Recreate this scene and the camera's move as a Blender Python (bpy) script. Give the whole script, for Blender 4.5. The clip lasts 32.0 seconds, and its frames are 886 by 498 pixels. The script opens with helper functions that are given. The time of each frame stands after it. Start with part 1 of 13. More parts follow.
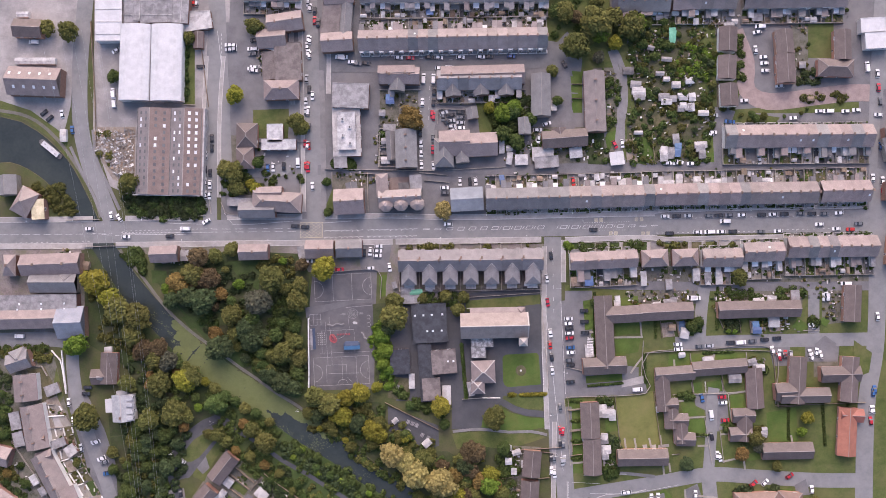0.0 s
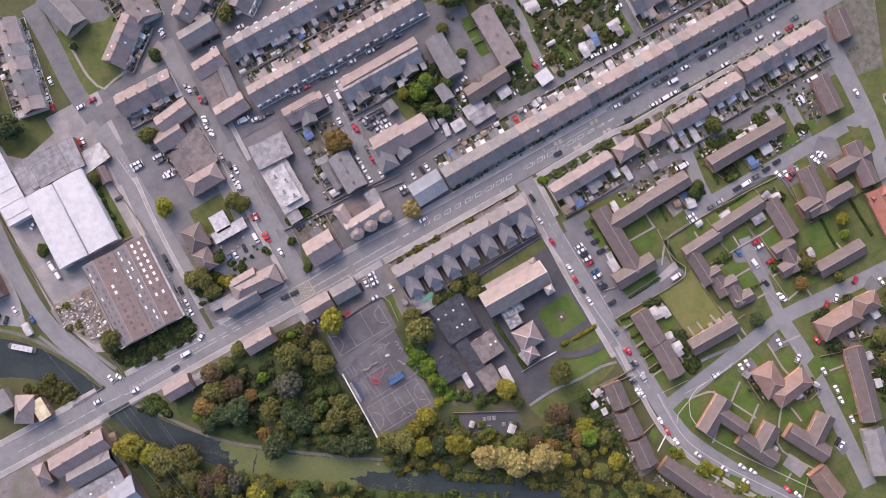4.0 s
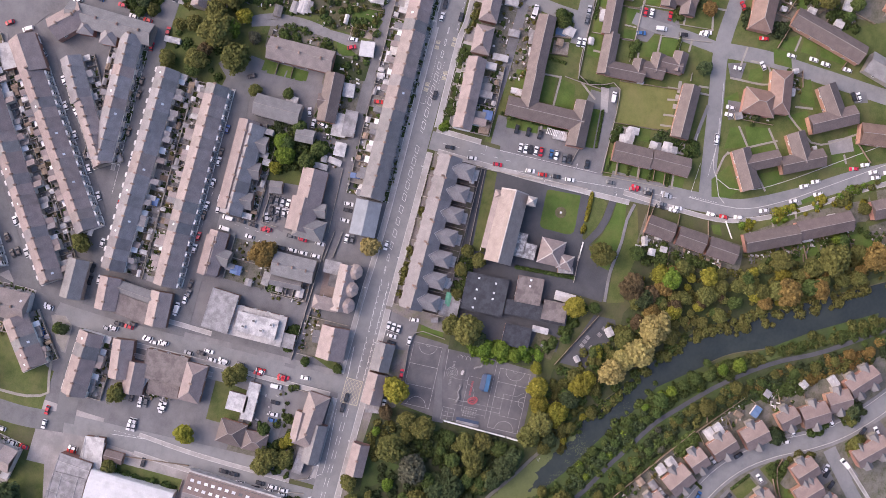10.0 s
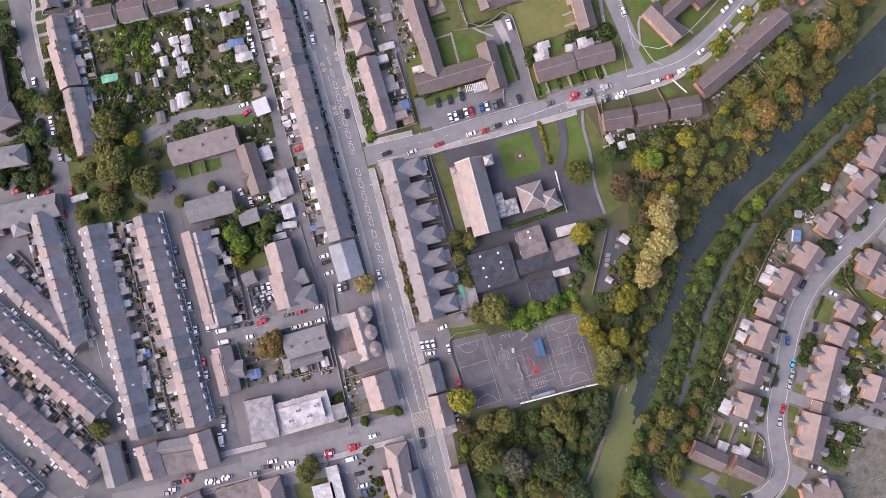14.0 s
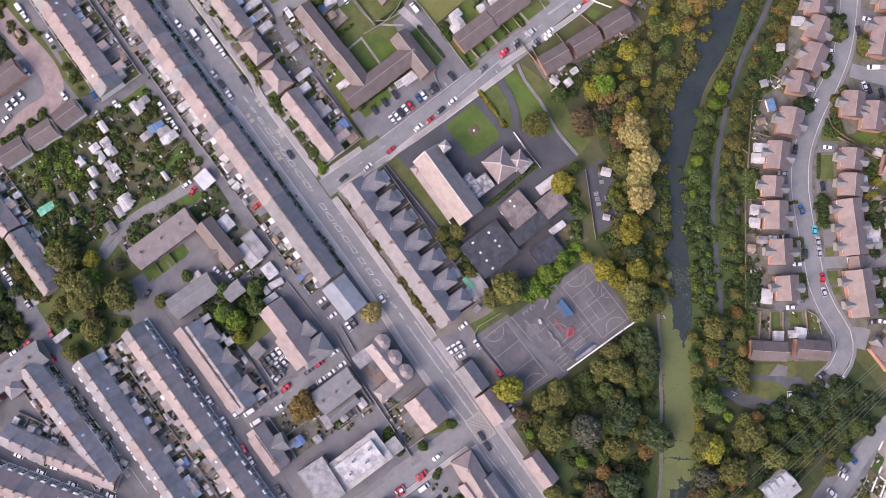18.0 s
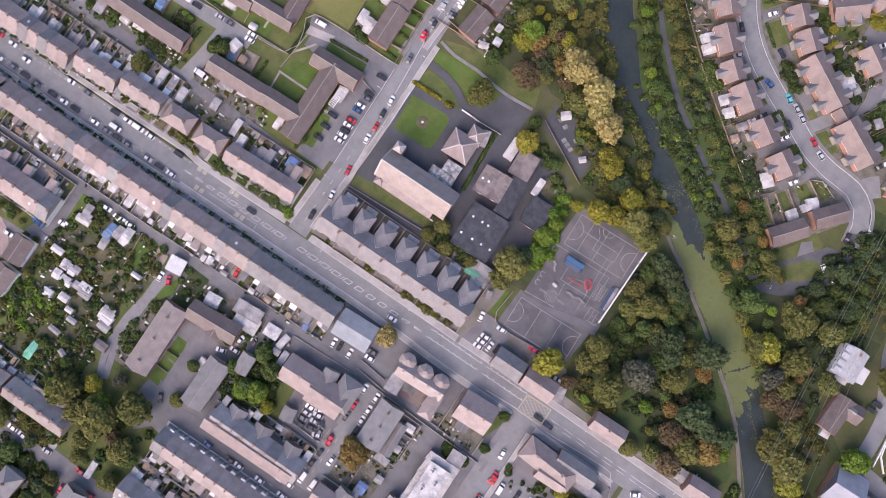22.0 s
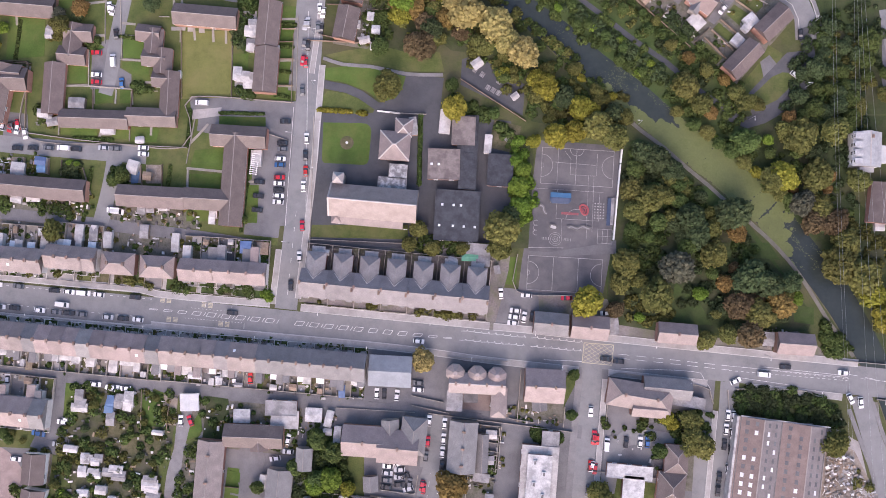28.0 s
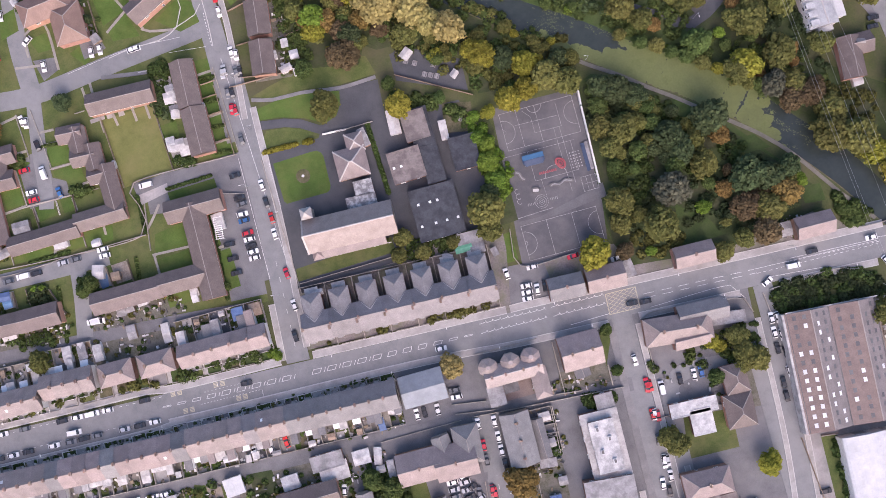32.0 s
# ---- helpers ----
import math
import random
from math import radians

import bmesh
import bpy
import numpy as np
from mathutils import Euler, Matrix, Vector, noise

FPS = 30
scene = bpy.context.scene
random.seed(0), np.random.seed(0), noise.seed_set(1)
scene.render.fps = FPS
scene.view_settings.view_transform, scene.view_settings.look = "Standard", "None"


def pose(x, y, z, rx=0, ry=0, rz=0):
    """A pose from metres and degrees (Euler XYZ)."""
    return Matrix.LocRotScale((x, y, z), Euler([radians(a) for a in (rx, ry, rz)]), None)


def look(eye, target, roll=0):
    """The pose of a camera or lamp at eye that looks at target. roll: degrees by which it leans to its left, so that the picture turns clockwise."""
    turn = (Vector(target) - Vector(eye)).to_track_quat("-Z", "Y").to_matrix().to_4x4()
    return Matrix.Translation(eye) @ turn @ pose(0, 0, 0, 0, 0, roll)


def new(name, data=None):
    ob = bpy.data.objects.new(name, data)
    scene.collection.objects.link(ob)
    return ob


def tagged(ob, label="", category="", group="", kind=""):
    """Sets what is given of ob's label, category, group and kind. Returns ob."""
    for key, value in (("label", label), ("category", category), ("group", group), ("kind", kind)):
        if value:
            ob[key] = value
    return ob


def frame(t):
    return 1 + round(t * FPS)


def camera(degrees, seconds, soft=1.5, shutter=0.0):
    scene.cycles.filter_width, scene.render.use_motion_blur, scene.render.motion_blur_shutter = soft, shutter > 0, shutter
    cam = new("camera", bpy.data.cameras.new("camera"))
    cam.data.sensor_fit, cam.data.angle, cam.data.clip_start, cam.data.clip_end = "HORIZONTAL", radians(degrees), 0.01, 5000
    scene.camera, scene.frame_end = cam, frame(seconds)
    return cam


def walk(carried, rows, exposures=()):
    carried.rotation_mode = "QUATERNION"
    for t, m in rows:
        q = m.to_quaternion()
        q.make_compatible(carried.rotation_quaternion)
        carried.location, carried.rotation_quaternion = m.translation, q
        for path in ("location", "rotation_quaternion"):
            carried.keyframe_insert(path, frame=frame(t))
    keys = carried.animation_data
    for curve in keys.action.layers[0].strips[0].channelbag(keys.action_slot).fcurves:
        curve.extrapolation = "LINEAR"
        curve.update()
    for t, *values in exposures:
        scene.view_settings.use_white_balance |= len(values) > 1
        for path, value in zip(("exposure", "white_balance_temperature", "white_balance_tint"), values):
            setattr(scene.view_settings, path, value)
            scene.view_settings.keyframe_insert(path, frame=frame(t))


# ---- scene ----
cam = camera(50.4, 32.0, 0.78)
# seconds, place in metres, turn about x, y and z in degrees: the camera looks straight down while it sinks and turns
ROWS = [
    (0.0, -0.33, -0.03, 466.94, 2.004, 0.863, -0.00),
    (0.5, -0.56, 0.08, 465.07, 1.866, 0.893, -3.03),
    (1.0, -0.80, 0.18, 463.19, 1.754, 0.914, -6.37),
    (1.5, -1.06, 0.28, 461.30, 1.625, 0.910, -10.02),
    (2.0, -1.32, 0.38, 459.39, 1.515, 0.902, -13.43),
    (2.5, -1.60, 0.47, 457.46, 1.416, 0.874, -17.19),
    (3.0, -1.89, 0.57, 455.53, 1.320, 0.843, -20.72),
    (3.5, -2.18, 0.66, 453.58, 1.247, 0.801, -24.60),
    (5.5, -3.42, 1.02, 445.73, 1.029, 0.567, -39.34),
    (6.0, -3.75, 1.11, 443.75, 0.983, 0.508, -42.85),
    (6.5, -4.07, 1.20, 441.77, 0.947, 0.441, -46.65),
    (7.0, -4.41, 1.29, 439.78, 0.927, 0.369, -50.16),
    (7.5, -4.74, 1.38, 437.80, 0.912, 0.286, -53.96),
    (8.0, -5.08, 1.47, 435.81, 0.913, 0.211, -57.46),
    (8.5, -5.42, 1.57, 433.82, 0.906, 0.143, -61.35),
    (9.0, -5.76, 1.66, 431.83, 0.924, 0.072, -65.40),
    (9.5, -6.10, 1.75, 429.84, 0.931, -0.003, -70.08),
    (10.0, -6.45, 1.85, 427.86, 0.973, -0.061, -74.33),
    (10.5, -6.79, 1.94, 425.88, 1.017, -0.113, -78.95),
    (11.0, -7.13, 2.04, 423.89, 1.039, -0.138, -83.34),
    (11.5, -7.47, 2.14, 421.92, 1.090, -0.178, -88.05),
    (12.0, -7.80, 2.24, 419.94, 1.128, -0.200, -92.36),
    (12.5, -8.14, 2.34, 417.97, 1.160, -0.211, -95.97),
    (13.0, -8.47, 2.45, 416.01, 1.207, -0.216, -98.51),
    (13.5, -8.80, 2.55, 414.05, 1.249, -0.226, -101.27),
    (14.0, -9.13, 2.66, 412.09, 1.284, -0.228, -103.81),
    (14.5, -9.45, 2.76, 410.14, 1.332, -0.222, -106.56),
    (16.5, -10.69, 3.20, 402.39, 1.547, -0.225, -117.12),
    (17.0, -10.98, 3.31, 400.46, 1.602, -0.221, -119.64),
    (17.5, -11.27, 3.42, 398.54, 1.655, -0.206, -122.37),
    (18.0, -11.56, 3.54, 396.63, 1.722, -0.181, -124.92),
    (18.5, -11.83, 3.65, 394.72, 1.767, -0.169, -127.62),
    (19.0, -12.10, 3.76, 392.82, 1.820, -0.144, -130.12),
    (19.5, -12.36, 3.87, 390.92, 1.857, -0.117, -132.76),
    (20.0, -12.62, 3.98, 389.02, 1.884, -0.089, -135.13),
    (20.5, -12.86, 4.09, 387.13, 1.923, -0.051, -137.69),
    (21.0, -13.10, 4.20, 385.24, 1.944, -0.011, -140.02),
    (21.5, -13.33, 4.31, 383.36, 1.976, 0.023, -142.56),
    (22.0, -13.55, 4.41, 381.47, 2.006, 0.074, -144.88),
    (22.5, -13.76, 4.52, 379.59, 2.023, 0.112, -147.44),
    (23.0, -13.97, 4.62, 377.71, 2.041, 0.155, -149.73),
    (23.5, -14.16, 4.72, 375.83, 2.065, 0.209, -152.22),
    (24.0, -14.35, 4.81, 373.96, 2.082, 0.248, -154.55),
    (24.5, -14.52, 4.90, 372.08, 2.087, 0.300, -157.05),
    (25.0, -14.69, 4.99, 370.20, 2.092, 0.353, -159.37),
    (25.5, -14.84, 5.07, 368.31, 2.090, 0.414, -161.87),
    (27.5, -15.37, 5.35, 360.74, 2.112, 0.593, -171.35),
    (28.0, -15.48, 5.41, 358.83, 2.103, 0.639, -173.63),
    (28.5, -15.58, 5.45, 356.92, 2.088, 0.689, -176.10),
    (29.0, -15.67, 5.49, 354.99, 2.070, 0.728, -178.37),
    (29.5, -15.75, 5.52, 353.05, 2.055, 0.762, -180.81),
    (30.0, -15.82, 5.54, 351.10, 2.026, 0.796, -183.07),
    (30.5, -15.88, 5.55, 349.14, 1.984, 0.817, -185.50),
    (31.0, -15.93, 5.55, 347.17, 1.947, 0.846, -187.73),
    (31.5, -15.96, 5.54, 345.18, 1.903, 0.862, -190.15),
    (32.0, -15.99, 5.52, 343.17, 1.871, 0.885, -192.37),
]
walk(cam, [(t, pose(x, y, z, rx, ry, rz)) for t, x, y, z, rx, ry, rz in ROWS], [(0.0, -0.31, 6045, 15), (7.0, -0.36, 6045, 15), (12.0, -0.23, 6005, 15), (20.0, -0.19, 5955, 15), (32.0, -0.17, 5955, 15)])

# ---- light ----
SUN_ELEV, SUN_AZ = 41.0, 92.0
world = bpy.data.worlds.new("sky")
scene.world = world
world.use_nodes = True
wn = world.node_tree
sky = wn.nodes.new("ShaderNodeTexSky")
sky.sky_type = "NISHITA"
sky.sun_disc = False
sky.sun_elevation = radians(SUN_ELEV)
sky.sun_rotation = radians(90.0 - SUN_AZ)
sky.air_density, sky.dust_density, sky.ozone_density = 1.0, 4.0, 1.6
wn.nodes["Background"].inputs["Strength"].default_value = 0.352
wn.links.new(sky.outputs["Color"], wn.nodes["Background"].inputs["Color"])
sun = new("sun", bpy.data.lights.new("sun", "SUN"))
sun.data.energy, sun.data.angle, sun.data.color = 3.54, radians(74.0), (1.0, 0.625, 0.485)
sun.matrix_world = look((300 * math.cos(radians(SUN_AZ)) * math.cos(radians(SUN_ELEV)), 300 * math.sin(radians(SUN_AZ)) * math.cos(radians(SUN_ELEV)), 300 * math.sin(radians(SUN_ELEV))), (0, 0, 0))


# ---- materials ----
MATS = {}


def material(name, lo, hi, rough=0.85, scale=0.5, fine=6.0, bump=0.3, per=0.0, metal=0.0, third=None, third_scale=0.08, third_amount=0.5, spec=0.3, island=0.0):
    """Colour drifts from lo to hi with noise of two sizes; per: how much it varies from object to object; third: a stain colour of larger patches."""
    m = bpy.data.materials.new(name)
    m.use_nodes = True
    n, k = m.node_tree.nodes, m.node_tree.links
    b = n["Principled BSDF"]
    b.inputs["Roughness"].default_value, b.inputs["Metallic"].default_value, b.inputs["Specular IOR Level"].default_value = rough, metal, spec
    geo = n.new("ShaderNodeNewGeometry")
    big, small = n.new("ShaderNodeTexNoise"), n.new("ShaderNodeTexNoise")
    big.inputs["Scale"].default_value, small.inputs["Scale"].default_value = scale, fine
    big.inputs["Detail"].default_value, small.inputs["Detail"].default_value = 6.0, 3.0
    big.inputs["Roughness"].default_value = 0.65
    add = n.new("ShaderNodeMath")
    add.operation = "MULTIPLY_ADD"
    add.inputs[1].default_value = 0.45
    ramp = n.new("ShaderNodeMapRange")
    ramp.inputs["From Min"].default_value, ramp.inputs["From Max"].default_value = 0.5, 0.95
    mix = n.new("ShaderNodeMix")
    mix.data_type = "RGBA"
    mix.inputs["A"].default_value, mix.inputs["B"].default_value = (*lo, 1), (*hi, 1)
    for t in (big, small):
        k.new(geo.outputs["Position"], t.inputs["Vector"])
    k.new(small.outputs["Fac"], add.inputs[0])
    k.new(big.outputs["Fac"], add.inputs[2])
    k.new(add.outputs[0], ramp.inputs["Value"])
    k.new(ramp.outputs["Result"], mix.inputs["Factor"])
    colour = mix.outputs["Result"]
    if third:
        patch, pr, pm = n.new("ShaderNodeTexNoise"), n.new("ShaderNodeMapRange"), n.new("ShaderNodeMix")
        patch.inputs["Scale"].default_value, patch.inputs["Detail"].default_value, patch.inputs["Roughness"].default_value = third_scale, 8.0, 0.65
        pr.inputs["From Min"].default_value, pr.inputs["From Max"].default_value, pr.inputs["To Max"].default_value = 0.45, 0.62, third_amount
        pm.data_type = "RGBA"
        pm.inputs["B"].default_value = (*third, 1)
        k.new(geo.outputs["Position"], patch.inputs["Vector"])
        k.new(patch.outputs["Fac"], pr.inputs["Value"])
        k.new(pr.outputs["Result"], pm.inputs["Factor"])
        k.new(colour, pm.inputs["A"])
        colour = pm.outputs["Result"]
    if per:
        info, hsv, vr, hr = n.new("ShaderNodeObjectInfo"), n.new("ShaderNodeHueSaturation"), n.new("ShaderNodeMapRange"), n.new("ShaderNodeMapRange")
        vr.inputs["To Min"].default_value, vr.inputs["To Max"].default_value = 1 - per, 1 + per
        wob = n.new("ShaderNodeMath")
        wob.operation = "FRACT"
        mul = n.new("ShaderNodeMath")
        mul.operation, mul.inputs[1].default_value = "MULTIPLY", 7.31
        hr.inputs["To Min"].default_value, hr.inputs["To Max"].default_value = 0.5 - per * 0.06, 0.5 + per * 0.06
        k.new(info.outputs["Random"], vr.inputs["Value"])
        k.new(info.outputs["Random"], mul.inputs[0])
        k.new(mul.outputs[0], wob.inputs[0])
        k.new(wob.outputs[0], hr.inputs["Value"])
        k.new(vr.outputs["Result"], hsv.inputs["Value"])
        k.new(hr.outputs["Result"], hsv.inputs["Hue"])
        k.new(colour, hsv.inputs["Color"])
        colour = hsv.outputs["Color"]
    if island:
        ihsv, ir = n.new("ShaderNodeHueSaturation"), n.new("ShaderNodeMapRange")
        ir.inputs["To Min"].default_value, ir.inputs["To Max"].default_value = 1 - island, 1 + island
        k.new(geo.outputs["Random Per Island"], ir.inputs["Value"])
        k.new(ir.outputs["Result"], ihsv.inputs["Value"])
        k.new(colour, ihsv.inputs["Color"])
        colour = ihsv.outputs["Color"]
    k.new(colour, b.inputs["Base Color"])
    if bump:
        bp = n.new("ShaderNodeBump")
        bp.inputs["Strength"].default_value, bp.inputs["Distance"].default_value = bump, 0.15
        k.new(small.outputs["Fac"], bp.inputs["Height"])
        k.new(bp.outputs["Normal"], b.inputs["Normal"])
    MATS[name] = m
    return m


def courses(name, size=0.3, strength=0.5, dark=0.75):
    """Rows of slates or sheets across the slope of a roof, from its own coordinates."""
    m = MATS[name]
    n, k = m.node_tree.nodes, m.node_tree.links
    b = n["Principled BSDF"]
    tc, sep, brick, mul = n.new("ShaderNodeTexCoord"), n.new("ShaderNodeMapping"), n.new("ShaderNodeTexBrick"), n.new("ShaderNodeMix")
    brick.inputs["Color1"].default_value, brick.inputs["Color2"].default_value, brick.inputs["Mortar"].default_value = (1, 1, 1, 1), (dark, dark, dark, 1), (dark * 0.7, dark * 0.7, dark * 0.7, 1)
    brick.inputs["Scale"].default_value, brick.inputs["Mortar Size"].default_value = 1.0, 0.02
    brick.inputs["Brick Width"].default_value, brick.inputs["Row Height"].default_value = size * 1.4, size
    mul.data_type, mul.blend_type = "RGBA", "MULTIPLY"
    mul.inputs["Factor"].default_value = strength
    old = b.inputs["Base Color"].links[0].from_socket
    k.new(tc.outputs["Object"], brick.inputs["Vector"])
    k.new(old, mul.inputs["A"])
    k.new(brick.outputs["Color"], mul.inputs["B"])
    k.new(mul.outputs["Result"], b.inputs["Base Color"])


# ground
material("ground", (0.040, 0.052, 0.016), (0.082, 0.092, 0.032), scale=0.12, fine=1.5, third=(0.09, 0.075, 0.05), third_amount=0.5)
material("grass", (0.041, 0.062, 0.014), (0.096, 0.115, 0.033), scale=0.2, fine=2.2, third=(0.129, 0.120, 0.052), third_amount=0.5)
material("grass_bright", (0.041, 0.076, 0.011), (0.081, 0.128, 0.025), scale=0.12, fine=3.0, third=(0.141, 0.132, 0.044), third_amount=0.3)
# darker copy of grass, with the shade among trees held in the colour
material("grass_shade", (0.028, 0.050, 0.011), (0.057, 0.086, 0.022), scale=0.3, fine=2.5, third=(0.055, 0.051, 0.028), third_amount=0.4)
material("field", (0.092, 0.106, 0.028), (0.156, 0.156, 0.051), scale=0.2, fine=2.5, third=(0.175, 0.156, 0.064), third_amount=0.5)
material("meadow", (0.08, 0.10, 0.025), (0.16, 0.17, 0.05), scale=0.05, fine=2.0, third=(0.06, 0.08, 0.02), third_scale=0.03)
material("asphalt", (0.145, 0.147, 0.150), (0.205, 0.206, 0.209), scale=0.25, fine=3.0, third=(0.225, 0.223, 0.223), third_scale=0.07, third_amount=0.5, bump=0.15)
material("street_asphalt", (0.103, 0.104, 0.109), (0.158, 0.158, 0.163), scale=0.2, fine=3.0, third=(0.158, 0.156, 0.157), third_scale=0.07, third_amount=0.5, bump=0.15)
material("lane_asphalt", (0.098, 0.097, 0.103), (0.168, 0.165, 0.172), scale=0.12, fine=3.0, third=(0.18, 0.175, 0.175), third_amount=0.5, bump=0.15)
material("dark_asphalt", (0.058, 0.060, 0.066), (0.102, 0.102, 0.108), scale=0.2, fine=3.0, bump=0.15)
material("school_asphalt", (0.048, 0.050, 0.057), (0.075, 0.077, 0.085), scale=0.1, fine=2.5, third=(0.094, 0.094, 0.099), third_amount=0.5, bump=0.15)
material("court", (0.064, 0.063, 0.070), (0.098, 0.095, 0.103), scale=0.08, fine=2.5, third=(0.166, 0.156, 0.156), third_scale=0.06, third_amount=0.55, bump=0.15)
material("block_road", (0.20, 0.155, 0.145), (0.30, 0.24, 0.225), scale=0.3, fine=3.0)
material("pavement", (0.27, 0.258, 0.25), (0.375, 0.36, 0.35), scale=0.3, fine=2.5, third=(0.17, 0.16, 0.155), third_amount=0.5)
material("kerb_stone", (0.36, 0.35, 0.338), (0.48, 0.468, 0.45), scale=0.6, fine=4.0, third=(0.28, 0.27, 0.26), third_scale=0.5, third_amount=0.5)
material("path", (0.20, 0.185, 0.165), (0.30, 0.28, 0.25), scale=0.3, fine=3.0)
material("towpath", (0.105, 0.10, 0.085), (0.165, 0.155, 0.135), scale=0.3, fine=3.0)
material("footway", (0.15, 0.147, 0.15), (0.215, 0.21, 0.212), scale=0.3, fine=2.5, third=(0.12, 0.118, 0.12), third_amount=0.5)
material("garden", (0.050, 0.060, 0.030), (0.17, 0.155, 0.135), scale=0.3, fine=1.8, third=(0.15, 0.138, 0.128), third_scale=0.25, third_amount=0.55)
# woodland floor: the shade beneath the crowns is painted in as a dark colour
material("shaded_thicket_floor", (0.022, 0.036, 0.011), (0.048, 0.066, 0.020), scale=0.25, fine=2.0, third=(0.07, 0.06, 0.04), third_scale=0.1)
material("yard", (0.11, 0.097, 0.094), (0.25, 0.225, 0.22), scale=0.28, fine=1.6, third=(0.10, 0.105, 0.06), third_scale=0.14, third_amount=0.75)
material("industrial", (0.23, 0.215, 0.21), (0.36, 0.34, 0.33), scale=0.12, fine=1.5, third=(0.17, 0.165, 0.165), third_scale=0.05, third_amount=0.8)
material("soil", (0.05, 0.055, 0.02), (0.14, 0.12, 0.075), scale=0.3, fine=2.0)
material("rubble", (0.15, 0.125, 0.10), (0.31, 0.27, 0.235), scale=0.7, fine=2.5, third=(0.22, 0.18, 0.13), third_scale=0.2)
material("allotment", (0.040, 0.049, 0.019), (0.095, 0.096, 0.050), scale=0.4, fine=2.0, third=(0.076, 0.070, 0.056), third_scale=0.2, third_amount=0.7)
material("white_line", (0.50, 0.49, 0.48), (0.68, 0.67, 0.66), scale=1.5, fine=5.0, third=(0.30, 0.29, 0.29), third_scale=0.8, third_amount=0.6, bump=0)
material("court_line", (0.26, 0.25, 0.25), (0.42, 0.41, 0.41), scale=1.5, fine=5.0, third=(0.16, 0.155, 0.16), third_scale=0.5, third_amount=0.7, bump=0)
material("yellow_line", (0.36, 0.325, 0.235), (0.48, 0.44, 0.33), scale=1.5, fine=5.0, bump=0)
material("court_worn", (0.092, 0.090, 0.096), (0.140, 0.136, 0.142), scale=0.2, fine=2.5, bump=0.1)
material("navy_paint", (0.03, 0.045, 0.085), (0.05, 0.07, 0.12), rough=0.5)
material("red_paint", (0.22, 0.05, 0.06), (0.30, 0.085, 0.095), per=0.1, rough=0.5)
material("blue_paint", (0.045, 0.11, 0.20), (0.07, 0.155, 0.27), rough=0.5)
# water
material("water", (0.020, 0.026, 0.027), (0.034, 0.042, 0.040), rough=0.16, scale=0.06, fine=0.7, bump=0.08, spec=0.32, third=(0.050, 0.060, 0.050), third_scale=0.035, third_amount=0.4)
material("algae", (0.085, 0.103, 0.033), (0.140, 0.160, 0.062), rough=0.7, scale=0.15, fine=1.5, third=(0.07, 0.085, 0.03), third_scale=0.15, third_amount=0.6)
# roofs
ROOFS = {
    "slate": ((0.158, 0.146, 0.152), (0.249, 0.229, 0.232)), "slate_dark": ((0.143, 0.138, 0.144), (0.230, 0.222, 0.223)), "slate_grey": ((0.178, 0.172, 0.174), (0.270, 0.261, 0.257)),
    "slate_brown": ((0.195, 0.164, 0.156), (0.295, 0.250, 0.236)), "slate_pink": ((0.224, 0.180, 0.171), (0.331, 0.270, 0.254)), "slate_blue": ((0.197, 0.188, 0.195), (0.301, 0.284, 0.289)),
    "slate_church": ((0.255, 0.207, 0.190), (0.345, 0.288, 0.265)), "slate_pale": ((0.253, 0.213, 0.202), (0.368, 0.311, 0.294)), "brown_tile": ((0.112, 0.087, 0.081), (0.176, 0.140, 0.130)),
    "factory_red": ((0.155, 0.112, 0.100), (0.235, 0.178, 0.162)), "factory_grey": ((0.165, 0.146, 0.142), (0.245, 0.220, 0.214)), "pinky_tile": ((0.175, 0.130, 0.117), (0.262, 0.204, 0.186)),
    "red_tile": ((0.300, 0.110, 0.075), (0.400, 0.170, 0.120)), "orange_tile": ((0.175, 0.115, 0.090), (0.250, 0.170, 0.135)), "blue_pink": ((0.200, 0.220, 0.270), (0.300, 0.300, 0.330)),
}
for key, (lo, hi) in ROOFS.items():
    material(key, lo, hi, rough=0.58, scale=0.7, fine=3.5, per=0.11, third=tuple(0.72 * c for c in lo), third_scale=0.35, third_amount=0.5, spec=0.42)
    courses(key)
material("pale_slate", (0.34, 0.345, 0.36), (0.46, 0.465, 0.475), rough=0.6, scale=0.5, fine=3.0, third=(0.26, 0.26, 0.27), third_scale=0.3)
courses("pale_slate")
for key, lo, hi in (("blue_metal", (0.165, 0.185, 0.215), (0.225, 0.245, 0.27)), ("white_metal", (0.45, 0.45, 0.463), (0.55, 0.55, 0.555)), ("pale_metal", (0.42, 0.42, 0.43), (0.55, 0.55, 0.55))):
    material(key, lo, hi, rough=0.5, scale=0.3, fine=2.0, third=tuple(0.85 * c for c in lo), third_scale=0.2)
    courses(key, 1.0, 0.25, 0.9)
for key, lo, hi in (("grey_felt", (0.19, 0.185, 0.19), (0.31, 0.30, 0.305)), ("pale_felt", (0.36, 0.345, 0.34), (0.50, 0.485, 0.475)), ("white_felt", (0.33, 0.325, 0.33), (0.56, 0.55, 0.545)), ("black_felt", (0.034, 0.037, 0.046), (0.062, 0.065, 0.076)), ("dark_felt", (0.10, 0.095, 0.095), (0.17, 0.16, 0.16)), ("brown_felt", (0.138, 0.117, 0.112), (0.205, 0.178, 0.17)), ("cream_felt", (0.52, 0.45, 0.30), (0.68, 0.60, 0.43))):
    material(key, lo, hi, rough=0.85, scale=0.35, fine=2.0, per=0.08, third=tuple(0.65 * c for c in lo), third_scale=0.3, third_amount=0.7)
